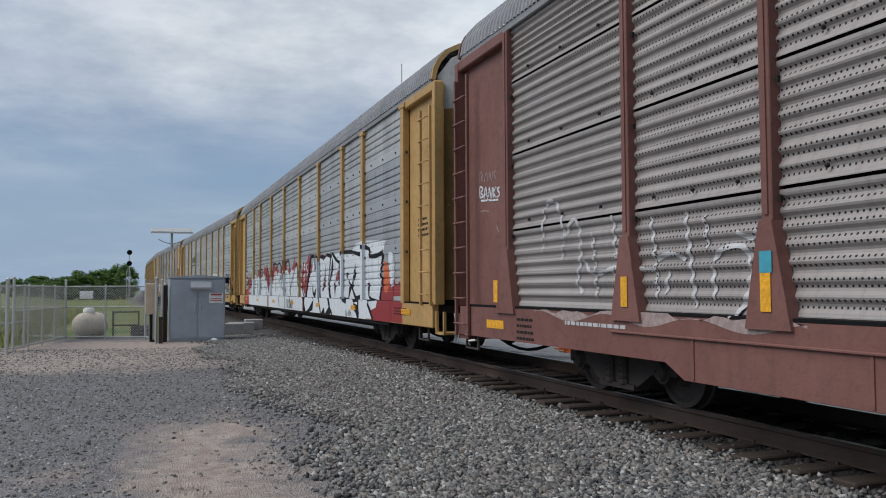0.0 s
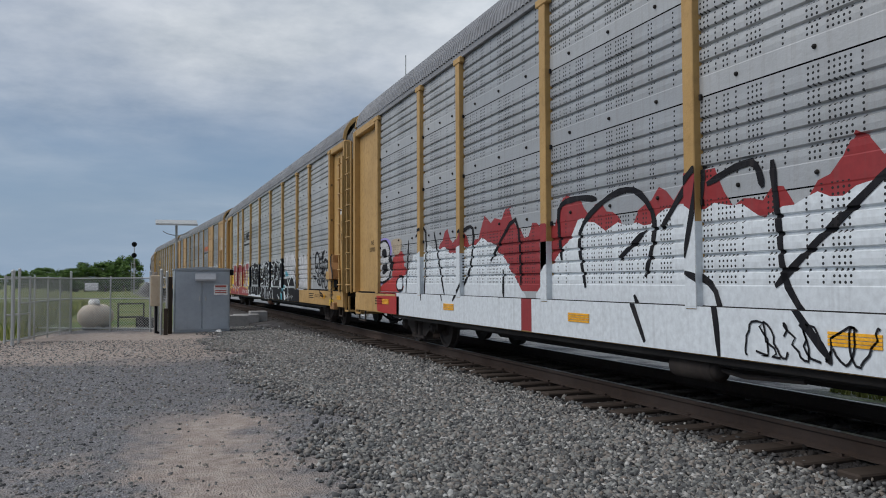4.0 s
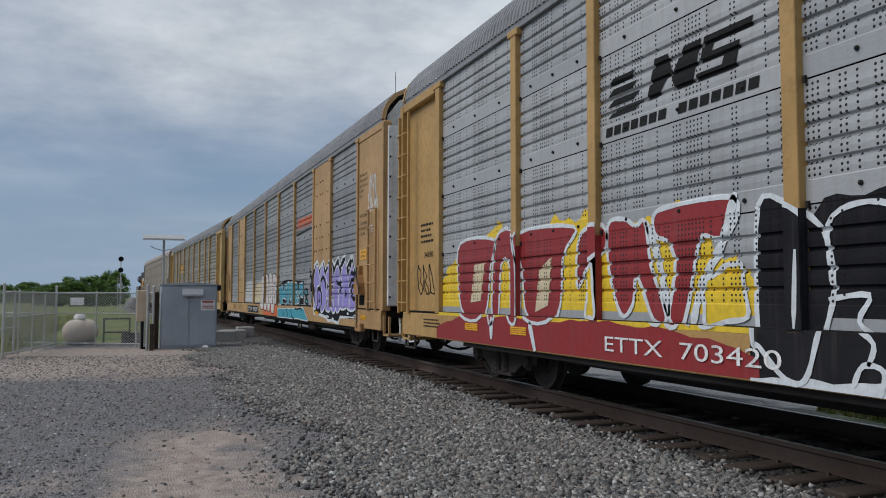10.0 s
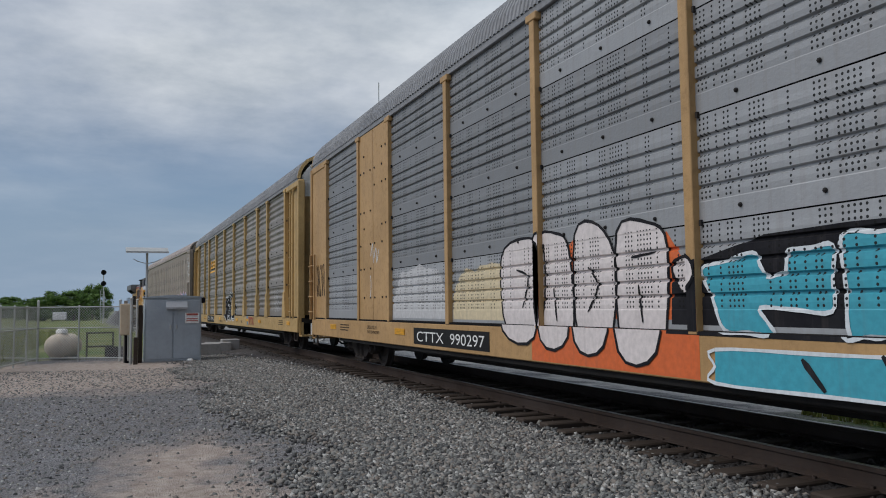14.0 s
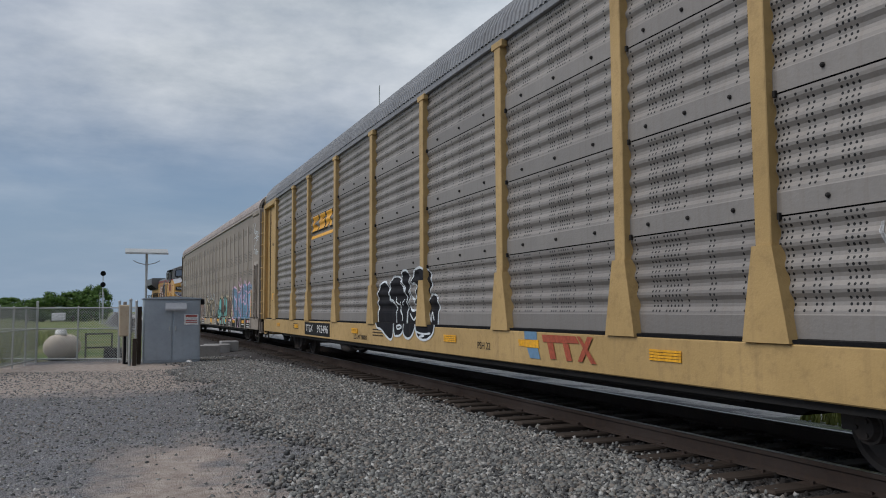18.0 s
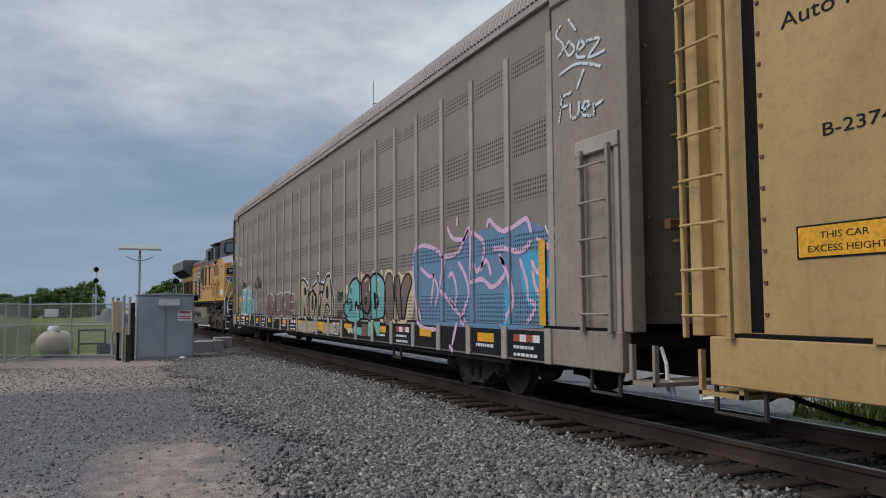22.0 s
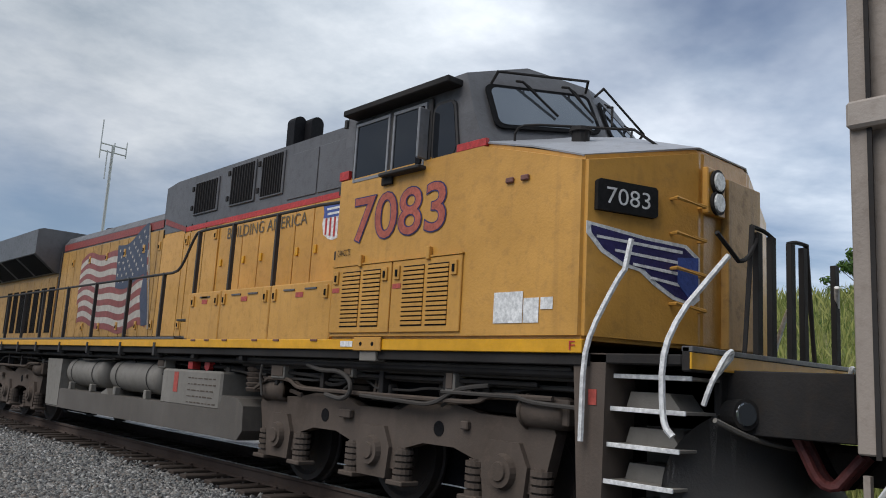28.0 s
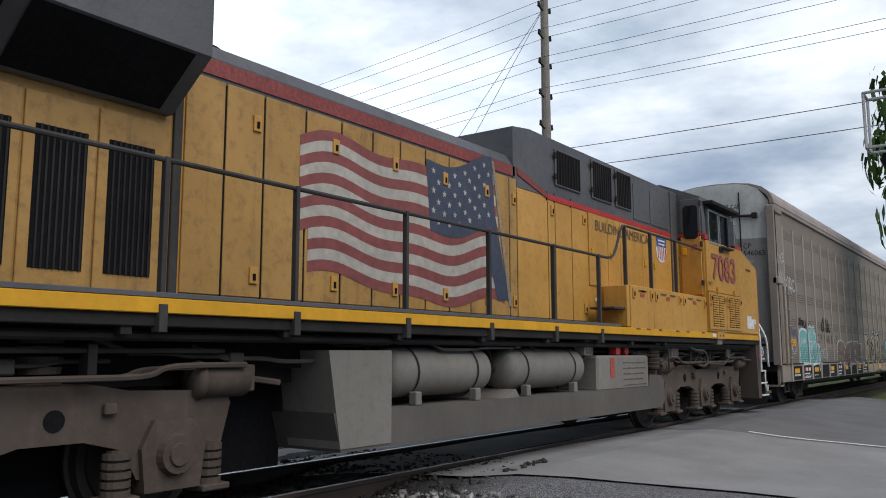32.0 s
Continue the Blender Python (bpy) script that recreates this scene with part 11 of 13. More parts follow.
# trucks
for centre, flip in ((5.75, 1), (19.75, -1)):
    tr = lbox("truck_frame", -0.8, 0.8, centre - 1.5, centre + 1.5, 0.72, 0.98, "steel_dark", 0.02, label="three-axle locomotive truck")
    for s in (-1, 1):
        x0, x1 = s * 1.08, s * 1.22
        pr = [(-2.45, 0.92), (-2.40, 1.02), (-1.55, 1.04), (-1.2, 1.10), (-0.6, 1.10), (-0.35, 1.00), (0.35, 1.00), (0.6, 1.10), (1.2, 1.10), (1.55, 1.04), (2.40, 1.02), (2.45, 0.92),
              (2.35, 0.55), (2.2, 0.40), (1.62, 0.40), (1.5, 0.62), (1.2, 0.70), (0.75, 0.70), (0.45, 0.62), (0.33, 0.40), (-0.33, 0.40), (-0.45, 0.62), (-0.75, 0.70), (-1.2, 0.70), (-1.5, 0.62), (-1.62, 0.40), (-2.2, 0.40), (-2.35, 0.55)]
        lprism("side_frame", [(centre + u, z) for u, z in pr], x0, x1, "loco_truck", "", tr)
        for d in (-1.0, 1.0):
            bm = bmesh.new()
            cone(bm, (s * 1.221, centre + d * 0.98 + LB, 0.86), (s * 1.226, centre + d * 0.98 + LB, 0.86), 0.075, 0.075, 16)
            part("frame_hole", bm, "dark", tr)
        for d in (-1.9, 0, 1.9):
            lprism("axle_box", [(centre + d - 0.24, 0.30), (centre + d - 0.28, 0.62), (centre + d - 0.18, 0.82), (centre + d + 0.18, 0.82), (centre + d + 0.28, 0.62), (centre + d + 0.24, 0.30)], s * 1.14, s * 1.27, "loco_truck", "", tr)
            bm = bmesh.new()
            cone(bm, (s * 1.27, centre + d + LB, 0.56), (s * 1.33, centre + d + LB, 0.56), 0.16, 0.14, 20)
            cone(bm, (s * 1.33, centre + d + LB, 0.56), (s * 1.35, centre + d + LB, 0.56), 0.09, 0.08, 16)
            part("axle_cap", bm, "loco_truck", tr)
        for d in (-2.28, -1.48, -0.42, 0.42, 1.48, 2.28):
            bm = bmesh.new()
            for i in range(5):
                cone(bm, (s * 1.18, centre + d + LB, 0.30 + i * 0.065), (s * 1.18, centre + d + LB, 0.345 + i * 0.065), 0.105, 0.105, 14)
                cone(bm, (s * 1.18, centre + d + LB, 0.345 + i * 0.065), (s * 1.18, centre + d + LB, 0.365 + i * 0.065), 0.075, 0.075, 12)
            part("coil_spring", bm, "loco_truck", tr)
            lbox("spring_seat", s * 1.06, s * 1.30, centre + d - 0.13, centre + d + 0.13, 0.25, 0.30, "loco_truck", 0.01, tr)
        for d, nm in ((2.05, "brake_cylinder"), (-2.35, "brake_cylinder")):
            bm = bmesh.new()
            cone(bm, (s * 1.2, centre + d - 0.22 + LB, 1.10), (s * 1.2, centre + d + 0.22 + LB, 1.10), 0.14, 0.14, 18)
            cone(bm, (s * 1.2, centre + d + 0.22 + LB, 1.10), (s * 1.2, centre + d + 0.28 + LB, 1.10), 0.16, 0.12, 18)
            smooth(part(nm, bm, "loco_truck", tr))
        lpipe("brake_pipe", [(s * 1.24, centre - 2.4, 1.20), (s * 1.24, centre - 1.6, 1.20), (s * 1.24, centre - 1.45, 1.13), (s * 1.24, centre + 1.5, 1.15), (s * 1.24, centre + 1.65, 1.24), (s * 1.24, centre + 2.4, 1.24)], 0.02, "loco_truck", tr)
        lpipe("air_pipe", [(s * 1.3, centre - 2.3, 1.33), (s * 1.3, centre + 0.4, 1.33), (s * 1.3, centre + 0.55, 1.22), (s * 1.3, centre + 0.9, 1.2), (s * 1.3, centre + 1.0, 1.34), (s * 1.3, centre + 2.6, 1.36)], 0.022, "steel_dark", tr)
        for d in (-1.2, -0.2, 0.9, 1.9):
            lbox("pipe_clamp", s * 1.22, s * 1.34, centre + d, centre + d + 0.07, 1.16, 1.38, "steel_dark", 0.004, tr)
        for d in (-0.95, 0.55):
            bm = bmesh.new()
            for i in range(5):
                cone(bm, (s * 1.0, centre + d + LB, 1.1 + i * 0.07), (s * 1.0, centre + d + LB, 1.15 + i * 0.07), 0.17 - 0.012 * (i % 2), 0.17, 16)
            part("rubber_mount", bm, "loco_truck", tr)
    for d in (-1.9, 0, 1.9):
        bm = bmesh.new()
        rod(bm, (-1.1, 0, 0), (1.1, 0, 0), 0.09, 12)
        w = part("wheel_set", bm, "wheel", loco, "", (0, centre + d + LB, 0.53))
        for s in (-1, 1):
            bm = bmesh.new()
            lathe(bm, [(s * -0.07, 0.09), (s * -0.07, 0.56), (s * -0.04, 0.56), (s * -0.03, 0.53), (s * 0.065, 0.525), (s * 0.07, 0.46), (s * 0.03, 0.42), (s * 0.05, 0.22), (s * 0.08, 0.18), (s * 0.08, 0.09)], 36)
            part("wheel", bm, "wheel", w, "", (s * 0.76, 0, 0))
        WHEELS.append((w, 0.53))

# plain black boxes added for the deep shade under deck and between wheels
lbox("dark_underframe", -1.05, 1.05, 3.0, 23.8, 1.18, 1.56, "dark", 0.0, label="black fill standing for the shade under the locomotive")
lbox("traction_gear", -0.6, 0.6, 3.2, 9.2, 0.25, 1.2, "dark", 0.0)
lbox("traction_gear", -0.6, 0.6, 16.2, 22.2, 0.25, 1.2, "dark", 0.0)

rp_ = random.Random(7)
for i in range(22):
    u = 3.1 + i * 0.62 if i < 9 else 8.9 + (i - 9) * 1.05
    z = rp_.uniform(1.22, 1.46)
    x = -rp_.uniform(1.12, 1.36)
    ln = rp_.uniform(0.7, 1.9)
    dz = rp_.uniform(-0.05, 0.04)
    lpipe("air_line", [(x, u, z), (x, u + ln * 0.4, z), (x, u + ln * 0.5, z + dz), (x, u + ln, z + dz), (x + 0.05, u + ln + 0.06, z + dz + 0.1)], rp_.uniform(0.012, 0.022), "pipe_grey")
    if i % 2 == 0:
        lbox("valve", x - 0.04, x + 0.06, u + ln * 0.7, u + ln * 0.7 + rp_.uniform(0.07, 0.16), z + dz - 0.06, z + dz + 0.05, "pipe_grey", 0.012)
    if i % 3 == 0:
        lbox("hanger", x + 0.02, x + 0.08, u + 0.1, u + 0.17, z - 0.02, 1.56, "steel_dark", 0.004)
lpipe("air_line", [(-1.34, 4.0, 1.30), (-1.36, 4.4, 1.26), (-1.36, 4.7, 1.10), (-1.36, 5.0, 1.08), (-1.36, 5.9, 1.12)], 0.022, "pipe_grey")
lpipe("air_line", [(-1.36, 2.9, 1.16), (-1.37, 3.5, 1.18), (-1.37, 3.7, 1.24), (-1.37, 4.6, 1.22)], 0.02, "pipe_grey")

for u, w, z0, z1 in ((6.05, 0.16, 1.30, 1.50), (7.45, 0.30, 1.24, 1.47), (8.22, 0.18, 1.40, 1.56), (4.42, 0.13, 1.22, 1.50), (10.9, 0.26, 1.28, 1.5)):
    jb = lbox("junction_box", -1.38, -1.20, u, u + w, z0, z1, "loco_tank", 0.012, label="dusty grey junction box")
    lbox("box_cover", -1.392, -1.38, u + 0.02, u + w - 0.02, z0 + 0.03, z1 - 0.03, "loco_truck", 0.004, jb)
    lpipe("conduit_tail", [(-1.3, u + w / 2, z0), (-1.3, u + w / 2 + 0.02, z0 - 0.08), (-1.28, u + w / 2 + 0.2, z0 - 0.14)], 0.016, "pipe_grey", jb)
bm = bmesh.new()
for i in range(5):
    cone(bm, (-1.22, 8.34 + LB, 1.05 + i * 0.065), (-1.22, 8.34 + LB, 1.09 + i * 0.065), 0.13, 0.15, 18)
    cone(bm, (-1.22, 8.34 + LB, 1.09 + i * 0.065), (-1.22, 8.34 + LB, 1.115 + i * 0.065), 0.15, 0.11, 18)
part("bellows", bm, "loco_truck", loco, "dusty ribbed rubber bellows")
for c in (5.75, 19.75):
    for i in range(4):
        lprism("bracket_fin", [(c - 0.14 + i * 0.08, 1.08), (c - 0.10 + i * 0.08, 1.08), (c - 0.04 + i * 0.045, 1.30), (c - 0.07 + i * 0.045, 1.30)], -1.21, -1.05, "loco_truck")
    lbox("frame_block", -1.29, -1.22, c + 0.42, c + 0.62, 0.86, 0.95, "loco_truck", 0.01)
    lbox("frame_block", -1.27, -1.22, c - 1.42, c - 1.32, 0.88, 0.96, "loco_truck", 0.01)
    for d in (2.45, -2.02):
        lbox("cylinder_clevis", -1.30, -1.12, c + d - 0.62, c + d - 0.46, 1.0, 1.22, "loco_truck", 0.012)
        lpipe("push_rod", [(-1.2, c + d - 0.66, 1.10), (-1.22, c + d - 0.95, 1.06)], 0.028, "loco_truck")
    lpipe("hand_pipe", [(-1.34, c - 2.5, 1.22), (-1.34, c - 1.75, 1.22), (-1.34, c - 1.62, 1.14), (-1.34, c + 1.45, 1.14), (-1.34, c + 1.6, 1.24), (-1.34, c + 2.35, 1.24), (-1.34, c + 2.42, 1.10)], 0.024, "loco_truck")
for z, x in ((1.47, -1.40), (1.39, -1.30), (1.31, -1.22)):
    lpipe("train_line", [(x, 3.0, z), (x, 8.6, z)], 0.022, "pipe_grey")
lpipe("flexible_hose", [(-1.40, 6.9, 1.42), (-1.42, 6.6, 1.36), (-1.42, 6.2, 1.37), (-1.42, 5.98, 1.24), (-1.42, 6.05, 1.08), (-1.40, 6.35, 1.06), (-1.40, 6.5, 1.10)], 0.026, "pipe_grey", seg=8)
lpipe("flexible_hose", [(-1.36, 8.0, 1.5), (-1.40, 7.95, 1.36), (-1.40, 7.98, 1.18), (-1.38, 7.92, 1.02)], 0.018, "pipe_grey", seg=8)

# front end: platform, steps, plough, rails
lbox("front_platform", -1.5, 1.5, 1.95, 2.78, 1.52, 1.60, "steel_dark", 0.01)
lbox("platform_edge", -1.5, 1.5, 1.88, 1.95, 1.48, 1.66, "steel_dark", 0.01)
lbox("platform_stripe", -1.5, 1.5, 1.868, 1.882, 1.50, 1.615, "loco_sill", 0.0)
lbox("platform_lip", -1.5, 1.5, 1.86, 1.95, 1.62, 1.66, "loco_grey", 0.004)
for s in (-1, 1):
    lprism("step_column", [(2.60, 1.6), (2.92, 1.6), (2.84, 0.32), (2.62, 0.32)], s * 1.1, s * 1.5, "loco_truck", "grey step well side")
    lbox("warning_label", s * 1.502, s * 1.506, 2.68, 2.76, 1.20, 1.32, "decal_red", 0.0)
    st = lbox("step_back", s * 0.85, s * 0.90, 1.98, 2.62, 0.35, 1.5, "loco_tank", 0.004)
    for i, z in enumerate((0.36, 0.63, 0.90, 1.17, 1.42)):
        lbox("step_tread", s * 0.9, s * (1.5 - 0.03 * i), 2.05 - 0.03 * i, 2.62, z, z + 0.025, "loco_tank", 0.004, st)
        lbox("step_nosing", s * (1.5 - 0.03 * i), s * (1.515 - 0.03 * i), 2.05 - 0.03 * i, 2.62, z - 0.005, z + 0.03, "decal_white", 0.003, st)
        if i < 4:
            lprism("step_riser", [(2.10, z + 0.025), (2.58, z + 0.025), (2.54, z + 0.15), (2.20, z + 0.15)], s * 0.92, s * 1.25, "loco_tank", "", st)
    lpipe("grab_rail", [(s * 1.56, 2.78, 0.92), (s * 1.56, 2.77, 1.66), (s * 1.45, 2.55, 2.18), (s * 1.42, 2.46, 2.30), (s * 1.40, 2.46, 2.50)], 0.024, "decal_white", label="white grab rail")
    lpipe("grab_rail", [(s * 1.52, 2.00, 1.02), (s * 1.53, 2.08, 1.10), (s * 1.53, 2.09, 1.66), (s * 1.25, 1.95, 2.14), (s * 1.0, 1.86, 2.38)], 0.024, "decal_white", label="white grab rail")
    lpipe("lever_loop", [(s * 1.35, 1.86, 1.25), (s * 1.36, 1.80, 1.40), (s * 1.18, 1.78, 1.62), (s * 1.08, 1.78, 1.66), (s * 1.10, 1.80, 1.56), (s * 1.28, 1.84, 1.42)], 0.02, "decal_white", label="bent white uncoupling lever")
    for x in (0.42, 0.18):
        lbox("end_post", s * x - 0.04, s * x + 0.04, 1.89, 1.94, 1.6, 2.66, "steel_dark", 0.004)
    lpipe("end_rail", [(s * 0.14, 1.92, 2.66), (s * 0.3, 1.92, 2.70), (s * 0.62, 1.92, 2.70), (s * 0.64, 1.92, 1.62)], 0.018, "steel_dark")
    if s > 0:
        lbox("end_post", 1.075, 1.165, 1.90, 1.95, 1.6, 2.60, "steel_dark", 0.004)
    bm = bmesh.new()
    cone(bm, (s * 0.93, 1.88 + LB, 1.2), (s * 1.0, 1.72 + LB, 1.2), 0.10, 0.115, 18)
    dl = part("ditch_light", bm, "steel_dark", loco, "round ditch light")
    bm = bmesh.new()
    cone(bm, (s * 0.999, 1.722 + LB, 1.2), (s * 1.006, 1.706 + LB, 1.2), 0.09, 0.08, 18)
    part("lens", bm, "windscreen_glass", dl)
bm = bmesh.new()
prev = None
for i in range(41):
    k = -math.cos(math.pi * i / 40)
    lo = bm.verts.new((1.46 * k, 1.30 + 0.80 * abs(k) ** 2 + LB, 0.14))
    hi = bm.verts.new((1.46 * k, 1.72 + 0.40 * abs(k) ** 2 + LB, 0.66 + 0.58 * math.sqrt(max(0.0, 1 - (max(0.0, abs(k) - 0.5) / 0.5) ** 2))))
    mid = bm.verts.new((1.46 * k, 1.62 + 0.52 * abs(k) ** 2 + LB, 0.62))
    if prev:
        bm.faces.new((prev[0], lo, mid, prev[1]))
        bm.faces.new((prev[1], mid, hi, prev[2]))
    prev = (lo, mid, hi)
bmesh.ops.solidify(bm, geom=bm.faces[:], thickness=0.03)
smooth(part("plough", bm, "plough_grey", loco, "curved worn grey snow plough"))
lbox("pilot_plate", -1.0, 1.0, 1.92, 1.98, 0.9, 1.50, "steel_dark", 0.01)
lbox("anticlimber", -0.75, 0.75, 1.62, 1.90, 1.30, 1.50, "steel_dark", 0.03)
bm = bmesh.new()
box(bm, -0.15, 0.15, 1.0 + LB, 1.9 + LB, 0.72, 1.0, 0.03)
box(bm, -0.22, 0.18, 0.75 + LB, 1.05 + LB, 0.70, 1.02, 0.05)
part("coupler", bm, "truck", loco, "cast steel coupler")
for i, x in enumerate((-0.70, -0.56, -0.42, 0.45, 0.62)):
    lpipe("air_hose", [(x, 1.90, 1.30), (x, 1.62, 1.28), (x - 0.02, 1.45, 1.0), (x + 0.05, 1.35, 0.72), (x + 0.12, 1.2, 0.75), (x + 0.16, 1.1, 0.95)], 0.038, "hose_red" if i in (0, 1, 3) else "dark", label="rubber air hose", seg=8)
lpipe("chain", [(-0.46, 1.90, 2.60), (-0.62, 1.90, 2.40), (-0.85, 1.90, 2.36), (-1.1, 1.90, 2.55)], 0.018, "steel_dark")
lpipe("uncoupling_bar", [(-1.3, 1.80, 1.15), (-0.9, 1.72, 1.02), (-0.4, 1.6, 0.95), (0.4, 1.6, 0.95), (1.3, 1.8, 1.15)], 0.02, "loco_tank")
lbox("rear_platform", -1.5, 1.5, 23.0, 24.4, 1.5, 1.62, "steel_dark")
lbox("rear_pilot", -1.4, 1.4, 24.2, 24.35, 0.5, 1.5, "steel_dark")

# ---------------------------------------------------------------- ground, track and surroundings
G_Z = -0.30


def ease(t):
    t = min(1.0, max(0.0, t))
    return t * t * (3 - 2 * t)


def ground_height(x, y):
    d = abs(x + bend(y) - TRACK_X)
    road = ease((y + 30) / 2) * ease((-6.0 - y) / 2)
    h = G_Z + 0.09 * ease((3.4 - d) / 1.6)
    h += road * 0.20 * ease((9.0 - d) / 7.5)
    if d < 1.55 and road > 0.5:
        h = min(h, -0.06)
    hill = max(0.0, x - 12.5) * 0.34
    h += min(5.2, hill) * ease((40 - y) / 25) * ease((y + 6) / 8)
    h += 0.025 * math.sin(x * 0.9 + y * 0.31) * math.sin(y * 0.47)
    return h


def zone(m, axis, lo, hi, soft, wob):
    """1 between lo and hi along an axis, with an uneven soft edge."""
    a = m.math("ADD", axis, wob)
    up_ = m.n("ShaderNodeMapRange")
    up_.inputs["From Min"].default_value, up_.inputs["From Max"].default_value = lo - soft, lo + soft
    m.link(a, up_.inputs["Value"])
    dn = m.n("ShaderNodeMapRange")
    dn.inputs["From Min"].default_value, dn.inputs["From Max"].default_value = hi + soft, hi - soft
    m.link(a, dn.inputs["Value"])
    return m.math("MULTIPLY", up_.outputs[0], dn.outputs[0])


gm = Nodes("gravel_dirt_and_grass", 0.95, 0.0, 0.2)
MAT["ground"] = gm.m
gs = gm.n("ShaderNodeSeparateXYZ")
gt = gm.n("ShaderNodeTexCoord")
gm.link(gt.outputs["Object"], gs.inputs[0])
GX, GY = gs.outputs["X"], gs.outputs["Y"]
swing = gm.n("ShaderNodeMapRange")
swing.interpolation_type = "SMOOTHSTEP"
swing.inputs["From Min"].default_value, swing.inputs["From Max"].default_value = 30.0, 125.0
swing.inputs["To Min"].default_value, swing.inputs["To Max"].default_value = 0.0, 4.0
gm.link(GY, swing.inputs["Value"])
GB = gm.math("ADD", GX, swing.outputs[0])
wob = gm.math("MULTIPLY", gm.math("SUBTRACT", gm.noise(0.55, 5, 0.6, lo=0.2, hi=0.8), 0.5), 5.0)
wob2 = gm.math("MULTIPLY", gm.math("SUBTRACT", gm.noise(1.3, 6, 0.65, lo=0.2, hi=0.8), 0.5), 2.6)
vor = gm.n("ShaderNodeTexVoronoi")
vor.inputs["Scale"].default_value = 24
gm.link(gm.coords(), vor.inputs["Vector"])
fine = gm.n("ShaderNodeTexVoronoi")
fine.inputs["Scale"].default_value = 55
gm.link(gm.coords(), fine.inputs["Vector"])
stone = gm.mix(fine.outputs["Color"], (0.05, 0.051, 0.056), (0.36, 0.362, 0.375))
stone = gm.mix(gm.math("MULTIPLY", gm.noise(2.2, 5, 0.7), 0.5), stone, (0.17, 0.155, 0.15))
dirt = gm.mix(gm.noise(6, 7, 0.7), (0.31, 0.25, 0.21), (0.50, 0.43, 0.38))
grass = gm.mix(gm.noise(1.4, 8, 0.75), (0.05, 0.10, 0.018), (0.15, 0.22, 0.05))
dry = gm.mix(gm.noise(3, 8, 0.75), (0.16, 0.17, 0.06), (0.33, 0.30, 0.14))
pale = gm.mix(gm.noise(12, 7, 0.7), (0.42, 0.40, 0.38), (0.62, 0.60, 0.57))
col = stone
patch = gm.math("MULTIPLY", zone(gm, GX, -0.05, 1.25, 0.3, gm.math("MULTIPLY", wob2, 0.6)), zone(gm, GY, 4.0, 10.0, 0.8, wob2))
col = gm.mix(gm.math("MULTIPLY", patch, 0.95), col, dirt)
patch2 = gm.math("MULTIPLY", zone(gm, GX, -14, -0.9, 0.35, wob2), zone(gm, GY, 4.0, 7.6, 0.6, wob2))
col = gm.mix(gm.math("MULTIPLY", patch2, 0.6), col, dirt)
patch3 = gm.math("MULTIPLY", zone(gm, GX, -40, 1.9, 0.5, wob2), zone(gm, GY, 17.5, 27.5, 0.7, wob2))
col = gm.mix(patch3, col, dirt)
left_dark = gm.math("MULTIPLY", zone(gm, GX, -40, -2.2, 0.3, wob2), zone(gm, GY, 9.5, 11.5, 0.4, wob2))
col = gm.mix(gm.math("MULTIPLY", left_dark, 0.8), col, (0.06, 0.05, 0.048))
lawn = gm.math("MULTIPLY", zone(gm, GX, -3000, -3.4, 0.5, wob2), zone(gm, GY, 25, 3000, 1.0, wob2))
col = gm.mix(lawn, col, grass)
lawn2 = gm.math("MULTIPLY", zone(gm, GB, -3000, 2.6, 0.4, wob2), zone(gm, GY, 29.5, 3000, 0.8, wob2))
col = gm.mix(lawn2, col, gm.mix(gm.noise(0.25, 5, 0.6), grass, dry))
strip_r = gm.math("MULTIPLY", zone(gm, GB, 8.6, 12.2, 0.35, wob2), zone(gm, GY, 7.0, 3000, 0.8, wob2))
col = gm.mix(strip_r, col, pale)
right_g = gm.math("MULTIPLY", zone(gm, GX, 12.6, 3000, 0.5, wob2), zone(gm, GY, -9, 3000, 0.8, wob2))
col = gm.mix(right_g, col, gm.mix(gm.noise(0.7, 6, 0.7), grass, dry))
near_g = gm.math("MULTIPLY", zone(gm, GX, 8.3, 13, 0.4, wob2), zone(gm, GY, -9, 8.2, 0.6, wob2))
col = gm.mix(near_g, col, grass)
far_g = zone(gm, GY, -3000, -30.5, 1.0, wob2)
col = gm.mix(far_g, col, gm.mix(gm.noise(0.4, 6, 0.7), grass, dry))
# strip under the train, its shade put into the ground colour
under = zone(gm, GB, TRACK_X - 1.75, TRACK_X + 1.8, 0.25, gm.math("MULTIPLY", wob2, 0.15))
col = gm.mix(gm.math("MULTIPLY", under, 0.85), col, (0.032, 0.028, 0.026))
shoulder = gm.math("MULTIPLY", zone(gm, GB, 3.3, 5.6, 0.3, wob2), zone(gm, GY, 19, 400, 2.0, wob2))
col = gm.mix(gm.math("MULTIPLY", shoulder, 0.75), col, (0.055, 0.047, 0.042))
gm.bump(gm.math("ADD", fine.outputs["Distance"], gm.math("MULTIPLY", vor.outputs["Distance"], 0.6)), 0.9, 0.03)
gm.done(col)

xs = sorted({-2500, -900, -400, -200, -120, -80, -55, *[-40 + i * 2.0 for i in range(14)], *[-12 + i * 0.5 for i in range(76)], *[26 + i * 2.0 for i in range(14)], 60, 80, 120, 250, 700, 2500})
ys = sorted({-2500, -900, -400, -200, -120, -80, *[-60 + i * 2.0 for i in range(15)], *[-30 + i * 0.6 for i in range(125)], *[45 + i * 3.0 for i in range(20)], 120, 160, 250, 450, 900, 2600})
bm = bmesh.new()
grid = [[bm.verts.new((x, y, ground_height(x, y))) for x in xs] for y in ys]
